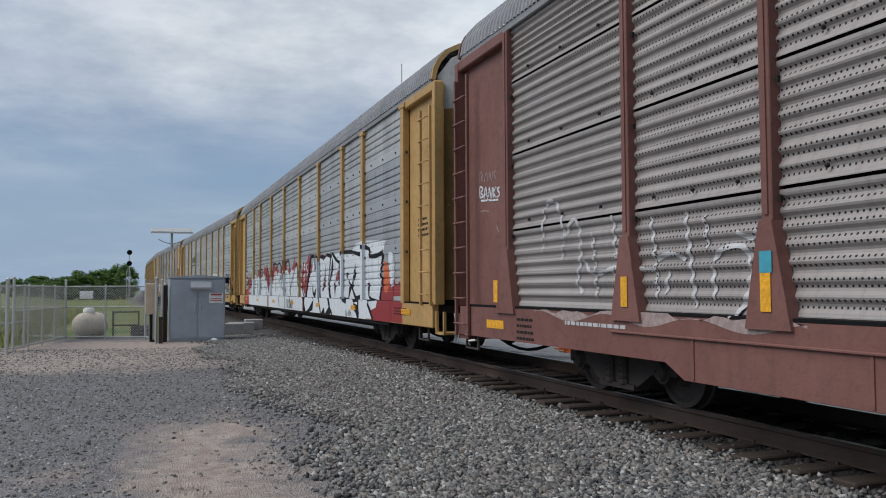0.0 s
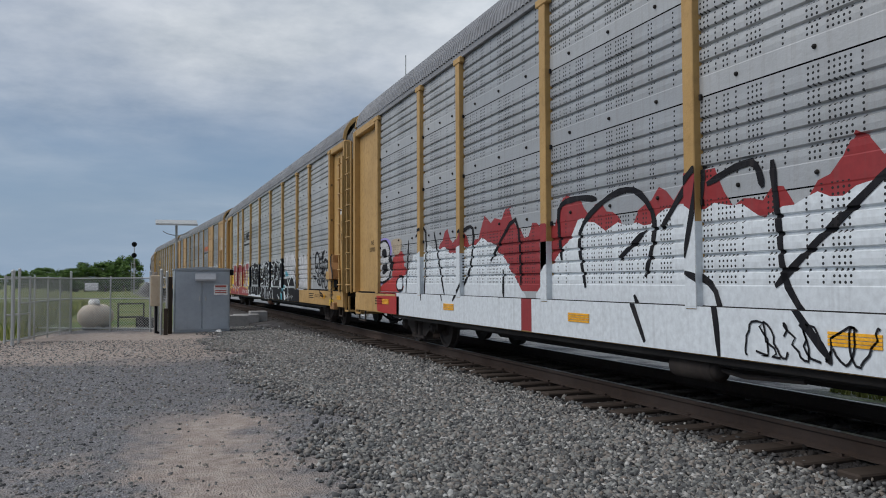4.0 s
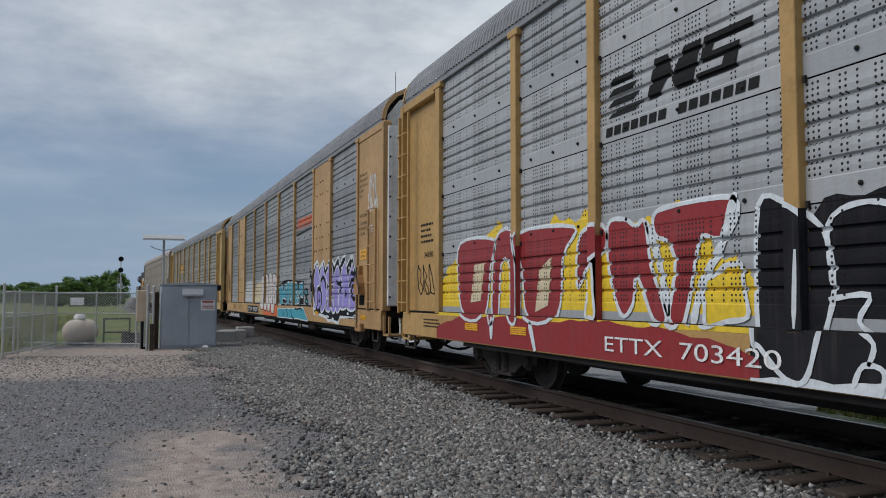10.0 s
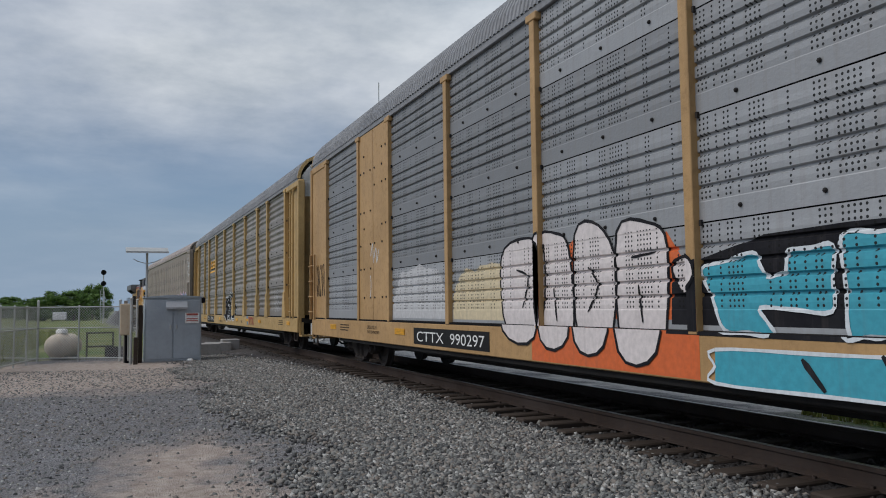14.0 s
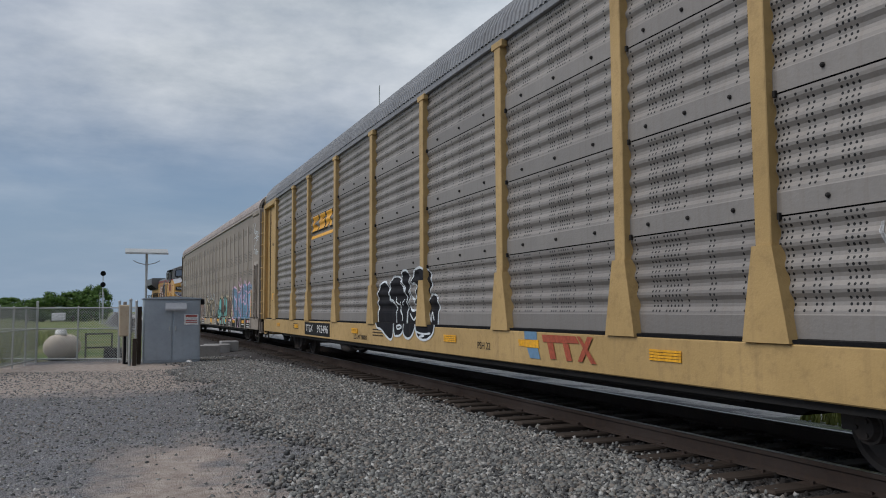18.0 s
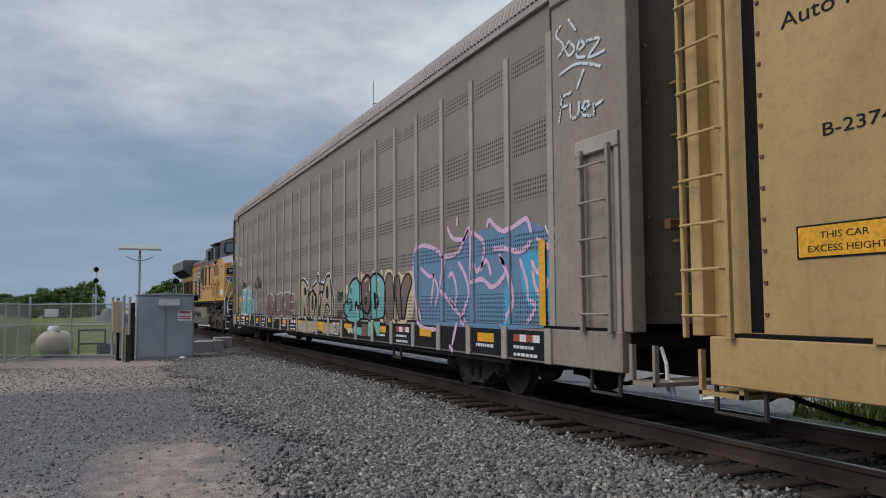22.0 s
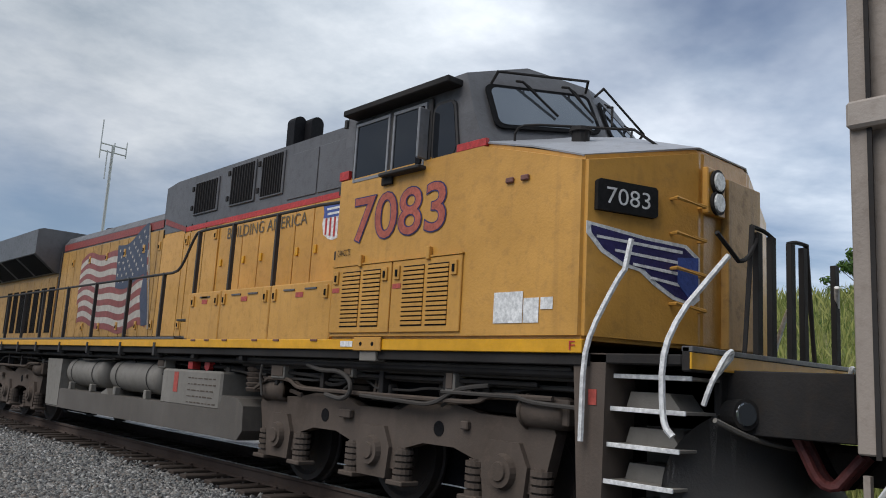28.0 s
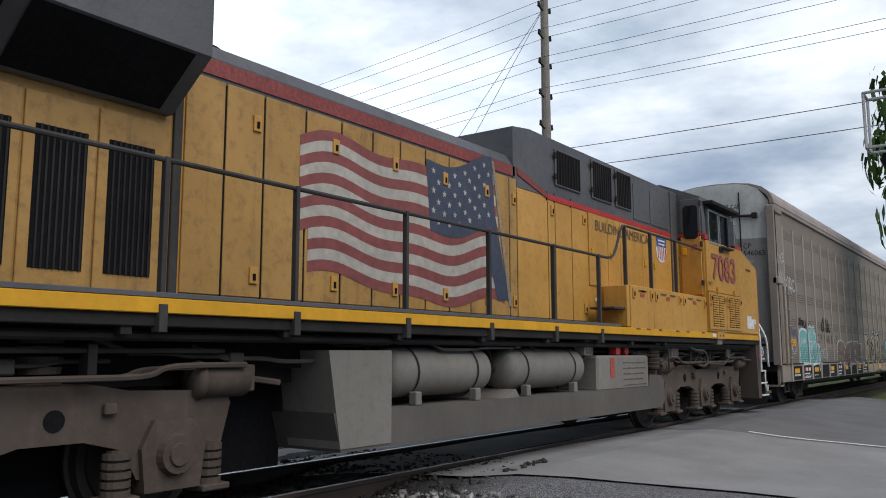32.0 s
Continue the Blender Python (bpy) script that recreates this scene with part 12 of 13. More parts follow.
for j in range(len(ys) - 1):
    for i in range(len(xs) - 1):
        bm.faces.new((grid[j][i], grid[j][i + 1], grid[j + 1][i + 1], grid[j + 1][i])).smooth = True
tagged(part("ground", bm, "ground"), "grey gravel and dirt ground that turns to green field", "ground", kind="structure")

# loose ballast
bl = Nodes("crushed_grey_ballast", 0.9, 0.0, 0.3)
geo = bl.n("ShaderNodeNewGeometry")
rp = bl.n("ShaderNodeValToRGB")
for i, (p, c) in enumerate(((0.0, (0.03, 0.031, 0.033)), (0.30, (0.105, 0.109, 0.110)), (0.62, (0.235, 0.24, 0.225)), (0.84, (0.19, 0.16, 0.135)), (1.0, (0.47, 0.47, 0.45)))):
    if i < 2:
        e = rp.color_ramp.elements[i]
        e.position = p
    else:
        e = rp.color_ramp.elements.new(p)
    e.color = (*c, 1)
bl.link(geo.outputs["Random Per Island"], rp.inputs[0])
MAT["ballast"] = bl.done(bl.mix(bl.math("MULTIPLY", bl.noise(1.2, 5, 0.6), 0.28), rp.outputs[0], (0.15, 0.135, 0.125)))


# oily stones between the rails, colour also lowered for the train's shade
bo = Nodes("oily_brown_ballast_with_train_shade", 0.95, 0.0, 0.3)
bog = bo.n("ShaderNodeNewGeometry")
MAT["ballast_oily_shaded"] = bo.done(bo.mix(bog.outputs["Random Per Island"], (0.016, 0.014, 0.013), (0.062, 0.053, 0.047)))


def scatter(name, label, spots, sizes, material, seed, flat=0.7):
    """Many small angular stones in one mesh."""
    rng = np.random.default_rng(seed)
    n = len(spots)
    cube = np.array([(x, y, z) for x in (-1, 1) for y in (-1, 1) for z in (-1, 1)], float)
    quads = np.array([(0, 1, 3, 2), (4, 6, 7, 5), (0, 4, 5, 1), (2, 3, 7, 6), (0, 2, 6, 4), (1, 5, 7, 3)])
    v = cube[None] * (0.5 + rng.uniform(-0.30, 0.22, (n, 8, 3)))
    v *= np.stack([rng.uniform(0.7, 1.25, n), rng.uniform(0.7, 1.25, n), rng.uniform(0.5, 0.9, n) * flat / 0.7], 1)[:, None]
    q = rng.normal(size=(n, 4)) * np.array([1, 0.35, 0.35, 1])
    q /= np.linalg.norm(q, axis=1, keepdims=True)
    w, x, y, z = q.T
    rot = np.stack([1 - 2 * (y * y + z * z), 2 * (x * y - z * w), 2 * (x * z + y * w), 2 * (x * y + z * w), 1 - 2 * (x * x + z * z), 2 * (y * z - x * w), 2 * (x * z - y * w), 2 * (y * z + x * w), 1 - 2 * (x * x + y * y)], 1).reshape(n, 3, 3)
    v = np.einsum("nij,nkj->nki", rot, v) * sizes[:, None, None] + spots[:, None]
    me = bpy.data.meshes.new(name)
    me.vertices.add(n * 8)
    me.vertices.foreach_set("co", v.reshape(-1))
    f = (quads[None] + (np.arange(n) * 8)[:, None, None]).reshape(-1)
    me.loops.add(n * 24)
    me.loops.foreach_set("vertex_index", f.astype(np.int32))
    me.polygons.add(n * 6)
    me.polygons.foreach_set("loop_start", (np.arange(n * 6) * 4).astype(np.int32))
    me.update(calc_edges=True)
    me.materials.append(MAT[material])
    return tagged(part(name, me, None), label, "gravel", kind="stuff")


rng = np.random.default_rng(4)


def spots_in(n, x0, x1, y0, y1, keep):
    out = []
    for x, y in zip(rng.uniform(x0, x1, n), y0 + (y1 - y0) * rng.uniform(0, 1, n) ** 1.3):
        if keep(x, y):
            out.append((x, y, ground_height(x, y)))
    return np.array(out)


def edge_wave(y):
    return 0.35 * math.sin(y * 0.8) + 0.25 * math.sin(y * 2.1 + 1)


sp = spots_in(120000, 1.3, 5.35, 1.8, 30, lambda x, y: x < 4.9 - 0.11 * max(0.0, y - 15) + rng.normal() * 0.2 and x > 1.9 + edge_wave(y) - 0.25 * (y < 6) + rng.normal() * 0.25 and (x < 4.75 + rng.normal() * 0.15 or rng.random() < 0.3))
sp[:, 2] += 0.012
scatter("ballast", "crushed grey stone beside the track", sp, rng.uniform(0.024, 0.050, len(sp)), "ballast", 1)
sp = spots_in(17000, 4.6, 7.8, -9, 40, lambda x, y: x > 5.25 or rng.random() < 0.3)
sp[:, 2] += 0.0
scatter("ballast", "crushed stone between the rails", sp, rng.uniform(0.03, 0.06, len(sp)), "ballast_oily_shaded", 2)
sp = spots_in(42000, -9, 2.2, 3.2, 24, lambda x, y: rng.random() < 0.9 - 0.8 * (-0.05 + 0.2 * math.sin(y * 1.3) < x < 1.15 + 0.2 * math.sin(y * 2.3) and y < 10))
scatter("gravel", "fine grey gravel over packed dirt", sp, rng.uniform(0.014, 0.036, len(sp)), "ballast", 3, 0.55)
sp = spots_in(9000, 0.5, 5.4, -7.6, 1.5, lambda x, y: y > -7.2 + 0.3 * (x - 4))
scatter("ballast", "crushed grey stone towards the road", sp, rng.uniform(0.03, 0.065, len(sp)), "ballast", 5)

# track
rails = thing("railway_track", "rusty railway track on gravel with wooden ties", "railway track", (TRACK_X, 0, 0), kind="structure")
RAIL = ((-0.07, -0.18), (0.07, -0.18), (0.07, -0.168), (0.012, -0.145), (0.012, -0.05), (0.037, -0.04), (0.037, -0.008), (0.03, -0.003), (-0.03, -0.003), (-0.037, -0.008), (-0.037, -0.04), (-0.012, -0.05), (-0.012, -0.145), (-0.07, -0.168))
HEAD = ((-0.026, -0.003), (0.026, -0.003), (0.026, 0.001), (-0.026, 0.001))


def laid(prof, x):
    """A section carried along the track with its bends."""
    bm = bmesh.new()
    rows = [[bm.verts.new((x + a - bend(y), y, z)) for a, z in prof] for y in (-120, 0, *range(30, 130, 5), 400)]
    n = len(prof)
    for p, q in zip(rows[:-1], rows[1:]):
        for i in range(n):
            bm.faces.new((p[i], p[(i + 1) % n], q[(i + 1) % n], q[i]))
    bmesh.ops.recalc_face_normals(bm, faces=bm.faces[:])
    return bm


for s in (-1, 1):
    part("rail", laid(RAIL, s * 0.755), "rail_side", rails, "rusty steel rail")
    part("rail_head", laid(HEAD, s * 0.755), "rail_top", rails, "polished running surface")
bm = bmesh.new()
box(bm, -1.36, 1.36, -0.115, 0.115, -0.36, -0.166, 0.015)
tie = mesh_of("tie", bm, "tie")
bm = bmesh.new()
for s in (-1, 1):
    box(bm, s * 0.755 - 0.17, s * 0.755 + 0.17, -0.09, 0.09, -0.178, -0.164)
    for dx in (-0.1, 0.1):
        box(bm, s * 0.755 + dx - 0.014, s * 0.755 + dx + 0.014, -0.05, -0.022, -0.165, -0.14)
tp = mesh_of("tie_plates", bm, "rail_side")
rnd = random.Random(5)
for i in range(130):
    y = -8 + i * 0.53
    m_ = Matrix.Translation((rnd.uniform(-0.08, 0.05) - bend(y), y, -0.005 + rnd.uniform(-0.015, 0.006))) @ Matrix.Rotation(rnd.uniform(-0.035, 0.035), 4, "Z")
    o = part("tie", tie, None, rails, "", m_)
    part("tie_plates", tp, None, o)

# ---- equipment corner with the fence
MAT["cabinet"] = paint("galvanised_cabinet", (0.33, 0.37, 0.41), (0.22, 0.22, 0.22), 0.25, 0.42, 0.3)
MAT["galv"] = paint("galvanised_steel", (0.42, 0.43, 0.42), (0.25, 0.22, 0.18), 0.35, 0.5, 0.5)
MAT["concrete"] = paint("grey_concrete", (0.30, 0.29, 0.28), (0.15, 0.14, 0.13), 0.5, 0.9)
MAT["beige"] = paint("beige_painted_box", (0.50, 0.40, 0.28), (0.3, 0.15, 0.08), 0.4, 0.6)
MAT["signal_black"] = plain("black_signal_paint", (0.015, 0.015, 0.017), 0.6)
MAT["asphalt_old"] = paint("pale_old_asphalt", (0.23, 0.226, 0.222), (0.12, 0.116, 0.112), 0.5, 0.9, streak=False, grain=30)
MAT["asphalt"] = paint("grey_asphalt", (0.14, 0.138, 0.139), (0.08, 0.077, 0.077), 0.5, 0.9, streak=False, grain=40)
MAT["wood_pole"] = paint("weathered_grey_pole_wood", (0.26, 0.23, 0.20), (0.13, 0.1, 0.08), 0.5, 0.9)
MAT["wire"] = plain("dark_cable", (0.055, 0.055, 0.06), 0.7)
MAT["orange"] = plain("orange_plastic", (0.75, 0.16, 0.02), 0.5)
cab = thing("equipment_cabinet", "grey galvanised metal equipment cabinet on the gravel", "cabinet", (1.67, 27.0, ground_height(1.67, 27)))
bm = bmesh.new()
box(bm, -0.83, 0.83, -0.75, 0.75, 0.03, 1.97, 0.012)
part("body", bm, "cabinet", cab)
bm = bmesh.new()
prism(bm, [(-0.87, 1.97), (-0.87, 2.0), (0, 2.06), (0.87, 2.0), (0.87, 1.97)], -0.8, 0.8, "y")
part("roof", bm, "cabinet", cab)
for s in (-1, 1):
    bm = bmesh.new()
    box(bm, min(s * 0.02, s * 0.8), max(s * 0.02, s * 0.8), -0.775, -0.752, 0.1, 1.92, 0.008)
    d = part("door", bm, "cabinet", cab, "flat grey cabinet door")
    bm = bmesh.new()
    box(bm, s * 0.09 - 0.02, s * 0.09 + 0.02, -0.82, -0.775, 1.0, 1.14, 0.008)
    part("handle", bm, "galv", d)
bm = bmesh.new()
prism(bm, [(-0.755, 1.62), (-0.90, 1.62), (-0.90, 1.68), (-0.78, 1.86), (-0.755, 1.86)], -0.22, 0.40, "x")
part("vent_hood", bm, "nose_grey", cab, "pale sheet metal vent hood")
bm = bmesh.new()
box(bm, 0.34, 0.76, -0.792, -0.786, 1.18, 1.50)
sg = part("sign", bm, "decal_white", cab, "white warning sign with red print")
for z0, z1 in ((1.42, 1.48), (1.30, 1.33), (1.24, 1.27)):
    bm = bmesh.new()
    box(bm, 0.38, 0.72, -0.796, -0.793, z0, z1)
    part("sign_bar", bm, "decal_red", sg)
bm = bmesh.new()
box(bm, 0.83, 0.95, -0.70, -0.45, 1.80, 1.98, 0.02)
part("junction_box", bm, "signal_black", cab, "small dark box on the cabinet's edge")
bm = bmesh.new()
box(bm, -0.9, 0.9, -0.82, 0.82, -0.12, 0.03)
part("base", bm, "concrete", cab)
bg_ = thing("litter", "crumpled white bag on the gravel", "litter", (2.15, 25.9, ground_height(2.15, 25.9)))
bm = bmesh.new()
bmesh.ops.create_icosphere(bm, subdivisions=2, radius=0.1)
for v in bm.verts:
    v.co *= 1 + 0.35 * noise.noise(v.co * 14)
    v.co.z = v.co.z * 0.6 + 0.05
part("bag", bm, "decal_white", bg_)
for i, (x, y, w, h) in enumerate(((2.95, 29.5, 0.5, 0.42), (3.55, 31.0, 0.45, 0.34), (4.05, 31.5, 0.32, 0.38))):
    cb = thing("concrete_block", "grey concrete block on the ballast", "concrete block", (x, y, ground_height(x, y)), "blocks beside the track")
    bm = bmesh.new()
    box(bm, -w, w, -0.3, 0.3, -0.05, h, 0.02)
    part("block", bm, "concrete", cb)

# pole with a flat panel on top
sp_ = thing("panel_pole", "thin steel pole with a flat panel across its top", "solar panel pole", (0.95, 28.3, ground_height(0.95, 28.3)))
bm = bmesh.new()
rod(bm, (0, 0, 0), (0, 0, 3.56), 0.04, 10)
part("pole", bm, "galv", sp_)
bm = bmesh.new()
prism(bm, [(-0.35, 3.46), (-0.35, 3.52), (0.35, 3.69), (0.35, 3.63)], -0.66, 0.66, "x")
part("panel", bm, "galv", sp_, "flat grey panel")
for s in (-1, 1):
    bm = bmesh.new()
    pipe(bm, [(0, 0, 3.13), (s * 0.28, 0, 3.20), (s * 0.42, 0, 3.28)], 0.012)
    part("stay", bm, "galv", sp_)

# chain-link fence
FENCE = [(-3.05, 23.3), (-2.25, 28.5), (0.15, 27.4), (0.62, 26.2)]
fence = thing("chain_link_fence", "galvanised chain-link fence round a gas tank", "fence", (0, 0, 0))


def fence_post(x, y, h=1.9, r=0.035):
    bm = bmesh.new()
    z = ground_height(x, y)
    rod(bm, (x, y, z - 0.05), (x, y, z + h), r, 8)
    bmesh.ops.create_uvsphere(bm, u_segments=8, v_segments=5, radius=r * 1.25, matrix=Matrix.Translation((x, y, z + h)))
    return part("post", bm, "galv", fence)


def fence_run(a, b, h=1.72, n=2):
    ax_, ay_ = a
    bx_, by_ = b
    L_ = math.hypot(bx_ - ax_, by_ - ay_)
    ux, uy = (bx_ - ax_) / L_, (by_ - ay_) / L_
    z = G_Z
    bm = bmesh.new()
    for hh in (0.12, h * 0.62, h):
        rod(bm, (ax_, ay_, z + hh), (bx_, by_, z + hh), 0.02, 6)
    part("rail", bm, "galv", fence)
    verts, faces = [], []
    pitch, r = 0.085, 0.0035
    for sgn in (1, -1):
        k = -h
        while k < L_:
            s0, s1 = max(k, 0), min(k + h, L_)
            if s1 > s0:
                z0, z1 = (s0 - k, s1 - k) if sgn > 0 else (h - (s0 - k), h - (s1 - k))
                for off in ((0, r), (r, -r)):
                    i0 = len(verts)
                    for q, zz in ((s0, z0), (s1, z1)):
                        verts.append((ax_ + ux * q - uy * off[0], ay_ + uy * q + ux * off[0], z + 0.06 + zz * 0.97 - r))
                        verts.append((ax_ + ux * q - uy * off[0], ay_ + uy * q + ux * off[0], z + 0.06 + zz * 0.97 + r * 2))
                    faces.append((i0, i0 + 2, i0 + 3, i0 + 1))
            k += pitch
    me = bpy.data.meshes.new("wire_mesh")
    me.from_pydata(verts, [], faces)
    me.materials.append(MAT["galv"])
    part("wire_mesh", me, None, fence, "diamond wire mesh")
    for i in range(1, n):
        fence_post(ax_ + (bx_ - ax_) * i / n, ay_ + (by_ - ay_) * i / n, h + 0.02, 0.025)


for p in FENCE:
    fence_post(*p)
fence_post(-3.12, 22.75, 1.85, 0.045)
fence_post(0.45, 25.9, 1.95, 0.04)
for a, b in zip(FENCE[:-1], FENCE[1:]):
    fence_run(a, b, n=4 if a[0] < -3 else 2)
fence_run((-2.25, 28.5), (-7.5, 33.0), n=4)
fs = thing("fence_sign", "small white sign on the fence", "sign", (-1.62, 28.15, 1.15))
bm = bmesh.new()
box(bm, -0.2, 0.2, -0.012, 0.0, -0.12, 0.12)
part("plate", bm, "decal_white", fs)
gate = thing("metal_gate", "green-grey metal gate panel in the fence", "gate", (-3.02, 23.2, ground_height(-3, 23.2)))
bm = bmesh.new()
for z in (0.1, 0.75, 1.7):
    rod(bm, (-0.28, -0.4, z), (0.12, 0.9, z), 0.025, 6)
for k in (0.0, 1.0):
    rod(bm, (-0.28 + 0.4 * k, -0.4 + 1.3 * k, 0.05), (-0.28 + 0.4 * k, -0.4 + 1.3 * k, 1.75), 0.03, 8)
part("gate_frame", bm, "galv", gate)

# gas tank
tank = thing("gas_tank", "rust-stained cream gas tank with a domed white cap", "gas tank", (-1.66, 29.3, ground_height(-1.66, 29.3)))
bm = bmesh.new()
bmesh.ops.create_uvsphere(bm, u_segments=32, v_segments=18, radius=0.40)
for v in bm.verts:
    v.co.x += 0.55 if v.co.x > 0.01 else (-0.12 if v.co.x < -0.01 else 0)
bmesh.ops.rotate(bm, verts=bm.verts[:], cent=(0, 0, 0), matrix=Matrix.Rotation(radians(62), 3, "Z"))
bmesh.ops.translate(bm, verts=bm.verts[:], vec=(0, 0, 0.43))
smooth(part("shell", bm, "tank_cream", tank))
bm = bmesh.new()
cone(bm, (0.05, 0.1, 0.80), (0.05, 0.1, 0.93), 0.19, 0.18, 18)
bmesh.ops.create_uvsphere(bm, u_segments=16, v_segments=8, radius=0.18, matrix=Matrix.Translation((0.05, 0.1, 0.93)) @ Matrix.Diagonal((1, 1, 0.5, 1)))
smooth(part("cap", bm, "white", tank))
for y in (-0.1, 0.5):
    bm = bmesh.new()
    box(bm, -0.25 + 0.5 * y, 0.3 + 0.5 * y, y - 0.07, y + 0.07, 0, 0.12, 0.01)
    part("saddle", bm, "concrete", tank)

mb = thing("meter_box", "rusty beige meter box on a wooden post", "meter box", (0.30, 26.6, ground_height(0.3, 26.6)))
bm = bmesh.new()
box(bm, -0.05, 0.05, -0.05, 0.05, 0, 1.9, 0.01)
part("post", bm, "wood_pole", mb)
bm = bmesh.new()
box(bm, -0.16, 0.14, -0.2, -0.05, 0.85, 1.8, 0.02)
part("box", bm, "beige", mb)
bm = bmesh.new()
pipe(bm, [(0.02, -0.12, 0.85), (0.02, -0.12, 0.05), (0.14, -0.12, 0.0)], 0.04, 8)
part("conduit", bm, "dark", mb)
for x, y in ((0.72, 26.3), (0.58, 25.8)):
    wp = thing("wooden_post", "short dark wooden post beside the cabinet", "post", (x, y, ground_height(x, y)), "short posts")
    bm = bmesh.new()
    box(bm, -0.06, 0.06, -0.06, 0.06, -0.05, 1.75 if x > 0.6 else 0.8, 0.012)
    part("post", bm, "tie", wp)
hp = thing("hose_rack", "dark metal rack behind the tank", "rack", (-0.45, 29.2, ground_height(-0.45, 29.2)))
bm = bmesh.new()
pipe(bm, [(-0.4, 0, 0), (-0.4, 0, 0.85), (0.4, 0, 0.85), (0.4, 0, 0)], 0.03, 6)
rod(bm, (-0.4, 0, 0.4), (0.4, 0, 0.4), 0.03)
part("frame", bm, "steel_dark", hp)
bm = bmesh.new()
box(bm, 0.15, 0.75, -0.25, 0.25, 0, 0.38, 0.05)
part("dark_bin", bm, "dark", hp)


# ---- signals
def signal(x, y, h, heads, scale=1.0, lit=False):
    sgl = thing("railway_signal", "railway signal with black heads on a silver lattice mast", "railway signal", (x, y, ground_height(x, y)), "railway signals")
    bm = bmesh.new()
    for dx in (-0.22, 0.22):
        rod(bm, (dx, 0, 0), (dx, 0, h * 0.62), 0.035, 6)
    k = 0
    while k < h * 0.62:
        rod(bm, (-0.22, 0, k), (0.22, 0, k), 0.022, 5)
        k += 0.3
    rod(bm, (0.1, 0.05, 0), (0.1, 0.05, h), 0.06, 8)
    part("mast", bm, "galv", sgl)
    for z in heads:
        bm = bmesh.new()
        cone(bm, (0.1, -0.05, z), (0.1, -0.12, z), 0.38 * scale, 0.38 * scale, 20)
        box(bm, 0.1 - 0.2 * scale, 0.1 + 0.2 * scale, -0.05, 0.25, z - 0.3 * scale, z + 0.3 * scale, 0.03)
        hd = part("signal_head", bm, "signal_black", sgl)
        bm = bmesh.new()
        for dz in (-0.14 * scale, 0.14 * scale):
            bmesh.ops.create_cone(bm, cap_ends=False, segments=14, radius1=0.11 * scale, radius2=0.11 * scale, depth=0.25, matrix=Matrix.Translation((0.1, -0.24, z + dz)) @ Matrix.Rotation(math.pi / 2, 4, "X"))
        part("hood", bm, "signal_black", hd)
    return sgl


signal(-1.5, 110, 6.5, (4.95, 6.35), 0.85)
signal(8.0, 109.5, 6.5, (4.95, 6.35))
big = thing("railway_signal", "tall black two-headed signal showing red", "railway signal", (9.35, 16.2, ground_height(9.35, 16.2)), "railway signals")
bm = bmesh.new()
rod(bm, (0.25, 0.15, 0), (0.25, 0.15, 6.75), 0.06, 10)
part("mast", bm, "galv", big)
for dx in (-0.12, 0.16):
    bm = bmesh.new()
    prism(bm, [(dx + 0.17 * math.cos(a), 7.02 + (0.34 if math.sin(a) > 0 else -0.34) + 0.17 * math.sin(a)) for a in [2 * math.pi * i / 20 for i in range(20)]], -0.34 - dx, -0.02 - dx, "y")
    hd = part("signal_head", bm, "signal_black", big, "black rounded signal head")
rl = Nodes("red_signal_glow", 0.3)
rl.b.inputs["Emission Color"].default_value = (1, 0.02, 0.03, 1)
rl.b.inputs["Emission Strength"].default_value = 4.0
MAT["red_glow"] = rl.done((0.6, 0.02, 0.03))
bm = bmesh.new()
cone(bm, (-0.10, -0.225, 6.66), (-0.10, -0.245, 6.66), 0.07, 0.07, 14)
part("red_lamp", bm, "red_glow", big, "lit red signal lamp")

# ---- antenna on a thin mast, far off
ANT_X, ANT_Y = 19.0, 57.1
ANT_Z = 16.5 - ground_height(ANT_X, ANT_Y)
an = thing("radio_antenna", "thin grey mast with a multi-armed radio antenna", "antenna", (ANT_X, ANT_Y, ground_height(ANT_X, ANT_Y)))
bm = bmesh.new()
rod(bm, (0, 0, 0), (0, 0, ANT_Z), 0.10, 8)
part("mast", bm, "galv", an)
for z in (ANT_Z, ANT_Z - 0.5):
    bm = bmesh.new()
    rod(bm, (-0.85, 0, z), (0.95, 0, z - 0.05), 0.045, 6)
    part("boom", bm, "galv", an)
for dx, z0, z1 in ((-0.85, -1.1, 1.7), (0.95, -0.75, 0.45), (-0.35, -2.5, -0.4), (0.1, -0.6, 0.2)):
    bm = bmesh.new()
    rod(bm, (dx, 0, ANT_Z + z0), (dx, 0, ANT_Z + z1), 0.04, 6)
    part("dipole", bm, "galv", an)

# ---- road crossing
road = thing("road", "grey asphalt road that crosses the track", "road", (0, 0, 0), kind="structure")


def road_sheet(name, poly_y, x0, x1, lift, material, label):
    bm = bmesh.new()
    n = int((x1 - x0) / 0.5)
    prev = None
    for i in range(n + 1):
        x = x0 + (x1 - x0) * i / n
        ya, yb = poly_y(x)
        m_ = 10
        cur = []
        for j in range(m_ + 1):
            y = ya + (yb - ya) * j / m_
            cur.append(bm.verts.new((x, y, ground_height(x, y) + lift)))
        if prev:
            for j in range(m_):
                bm.faces.new((prev[j], cur[j], cur[j + 1], prev[j + 1]))
        prev = cur
    bmesh.ops.recalc_face_normals(bm, faces=bm.faces[:])
    for f in bm.faces:
        if f.normal.z < 0:
            f.normal_flip()
    return part(name, bm, material, road, label)


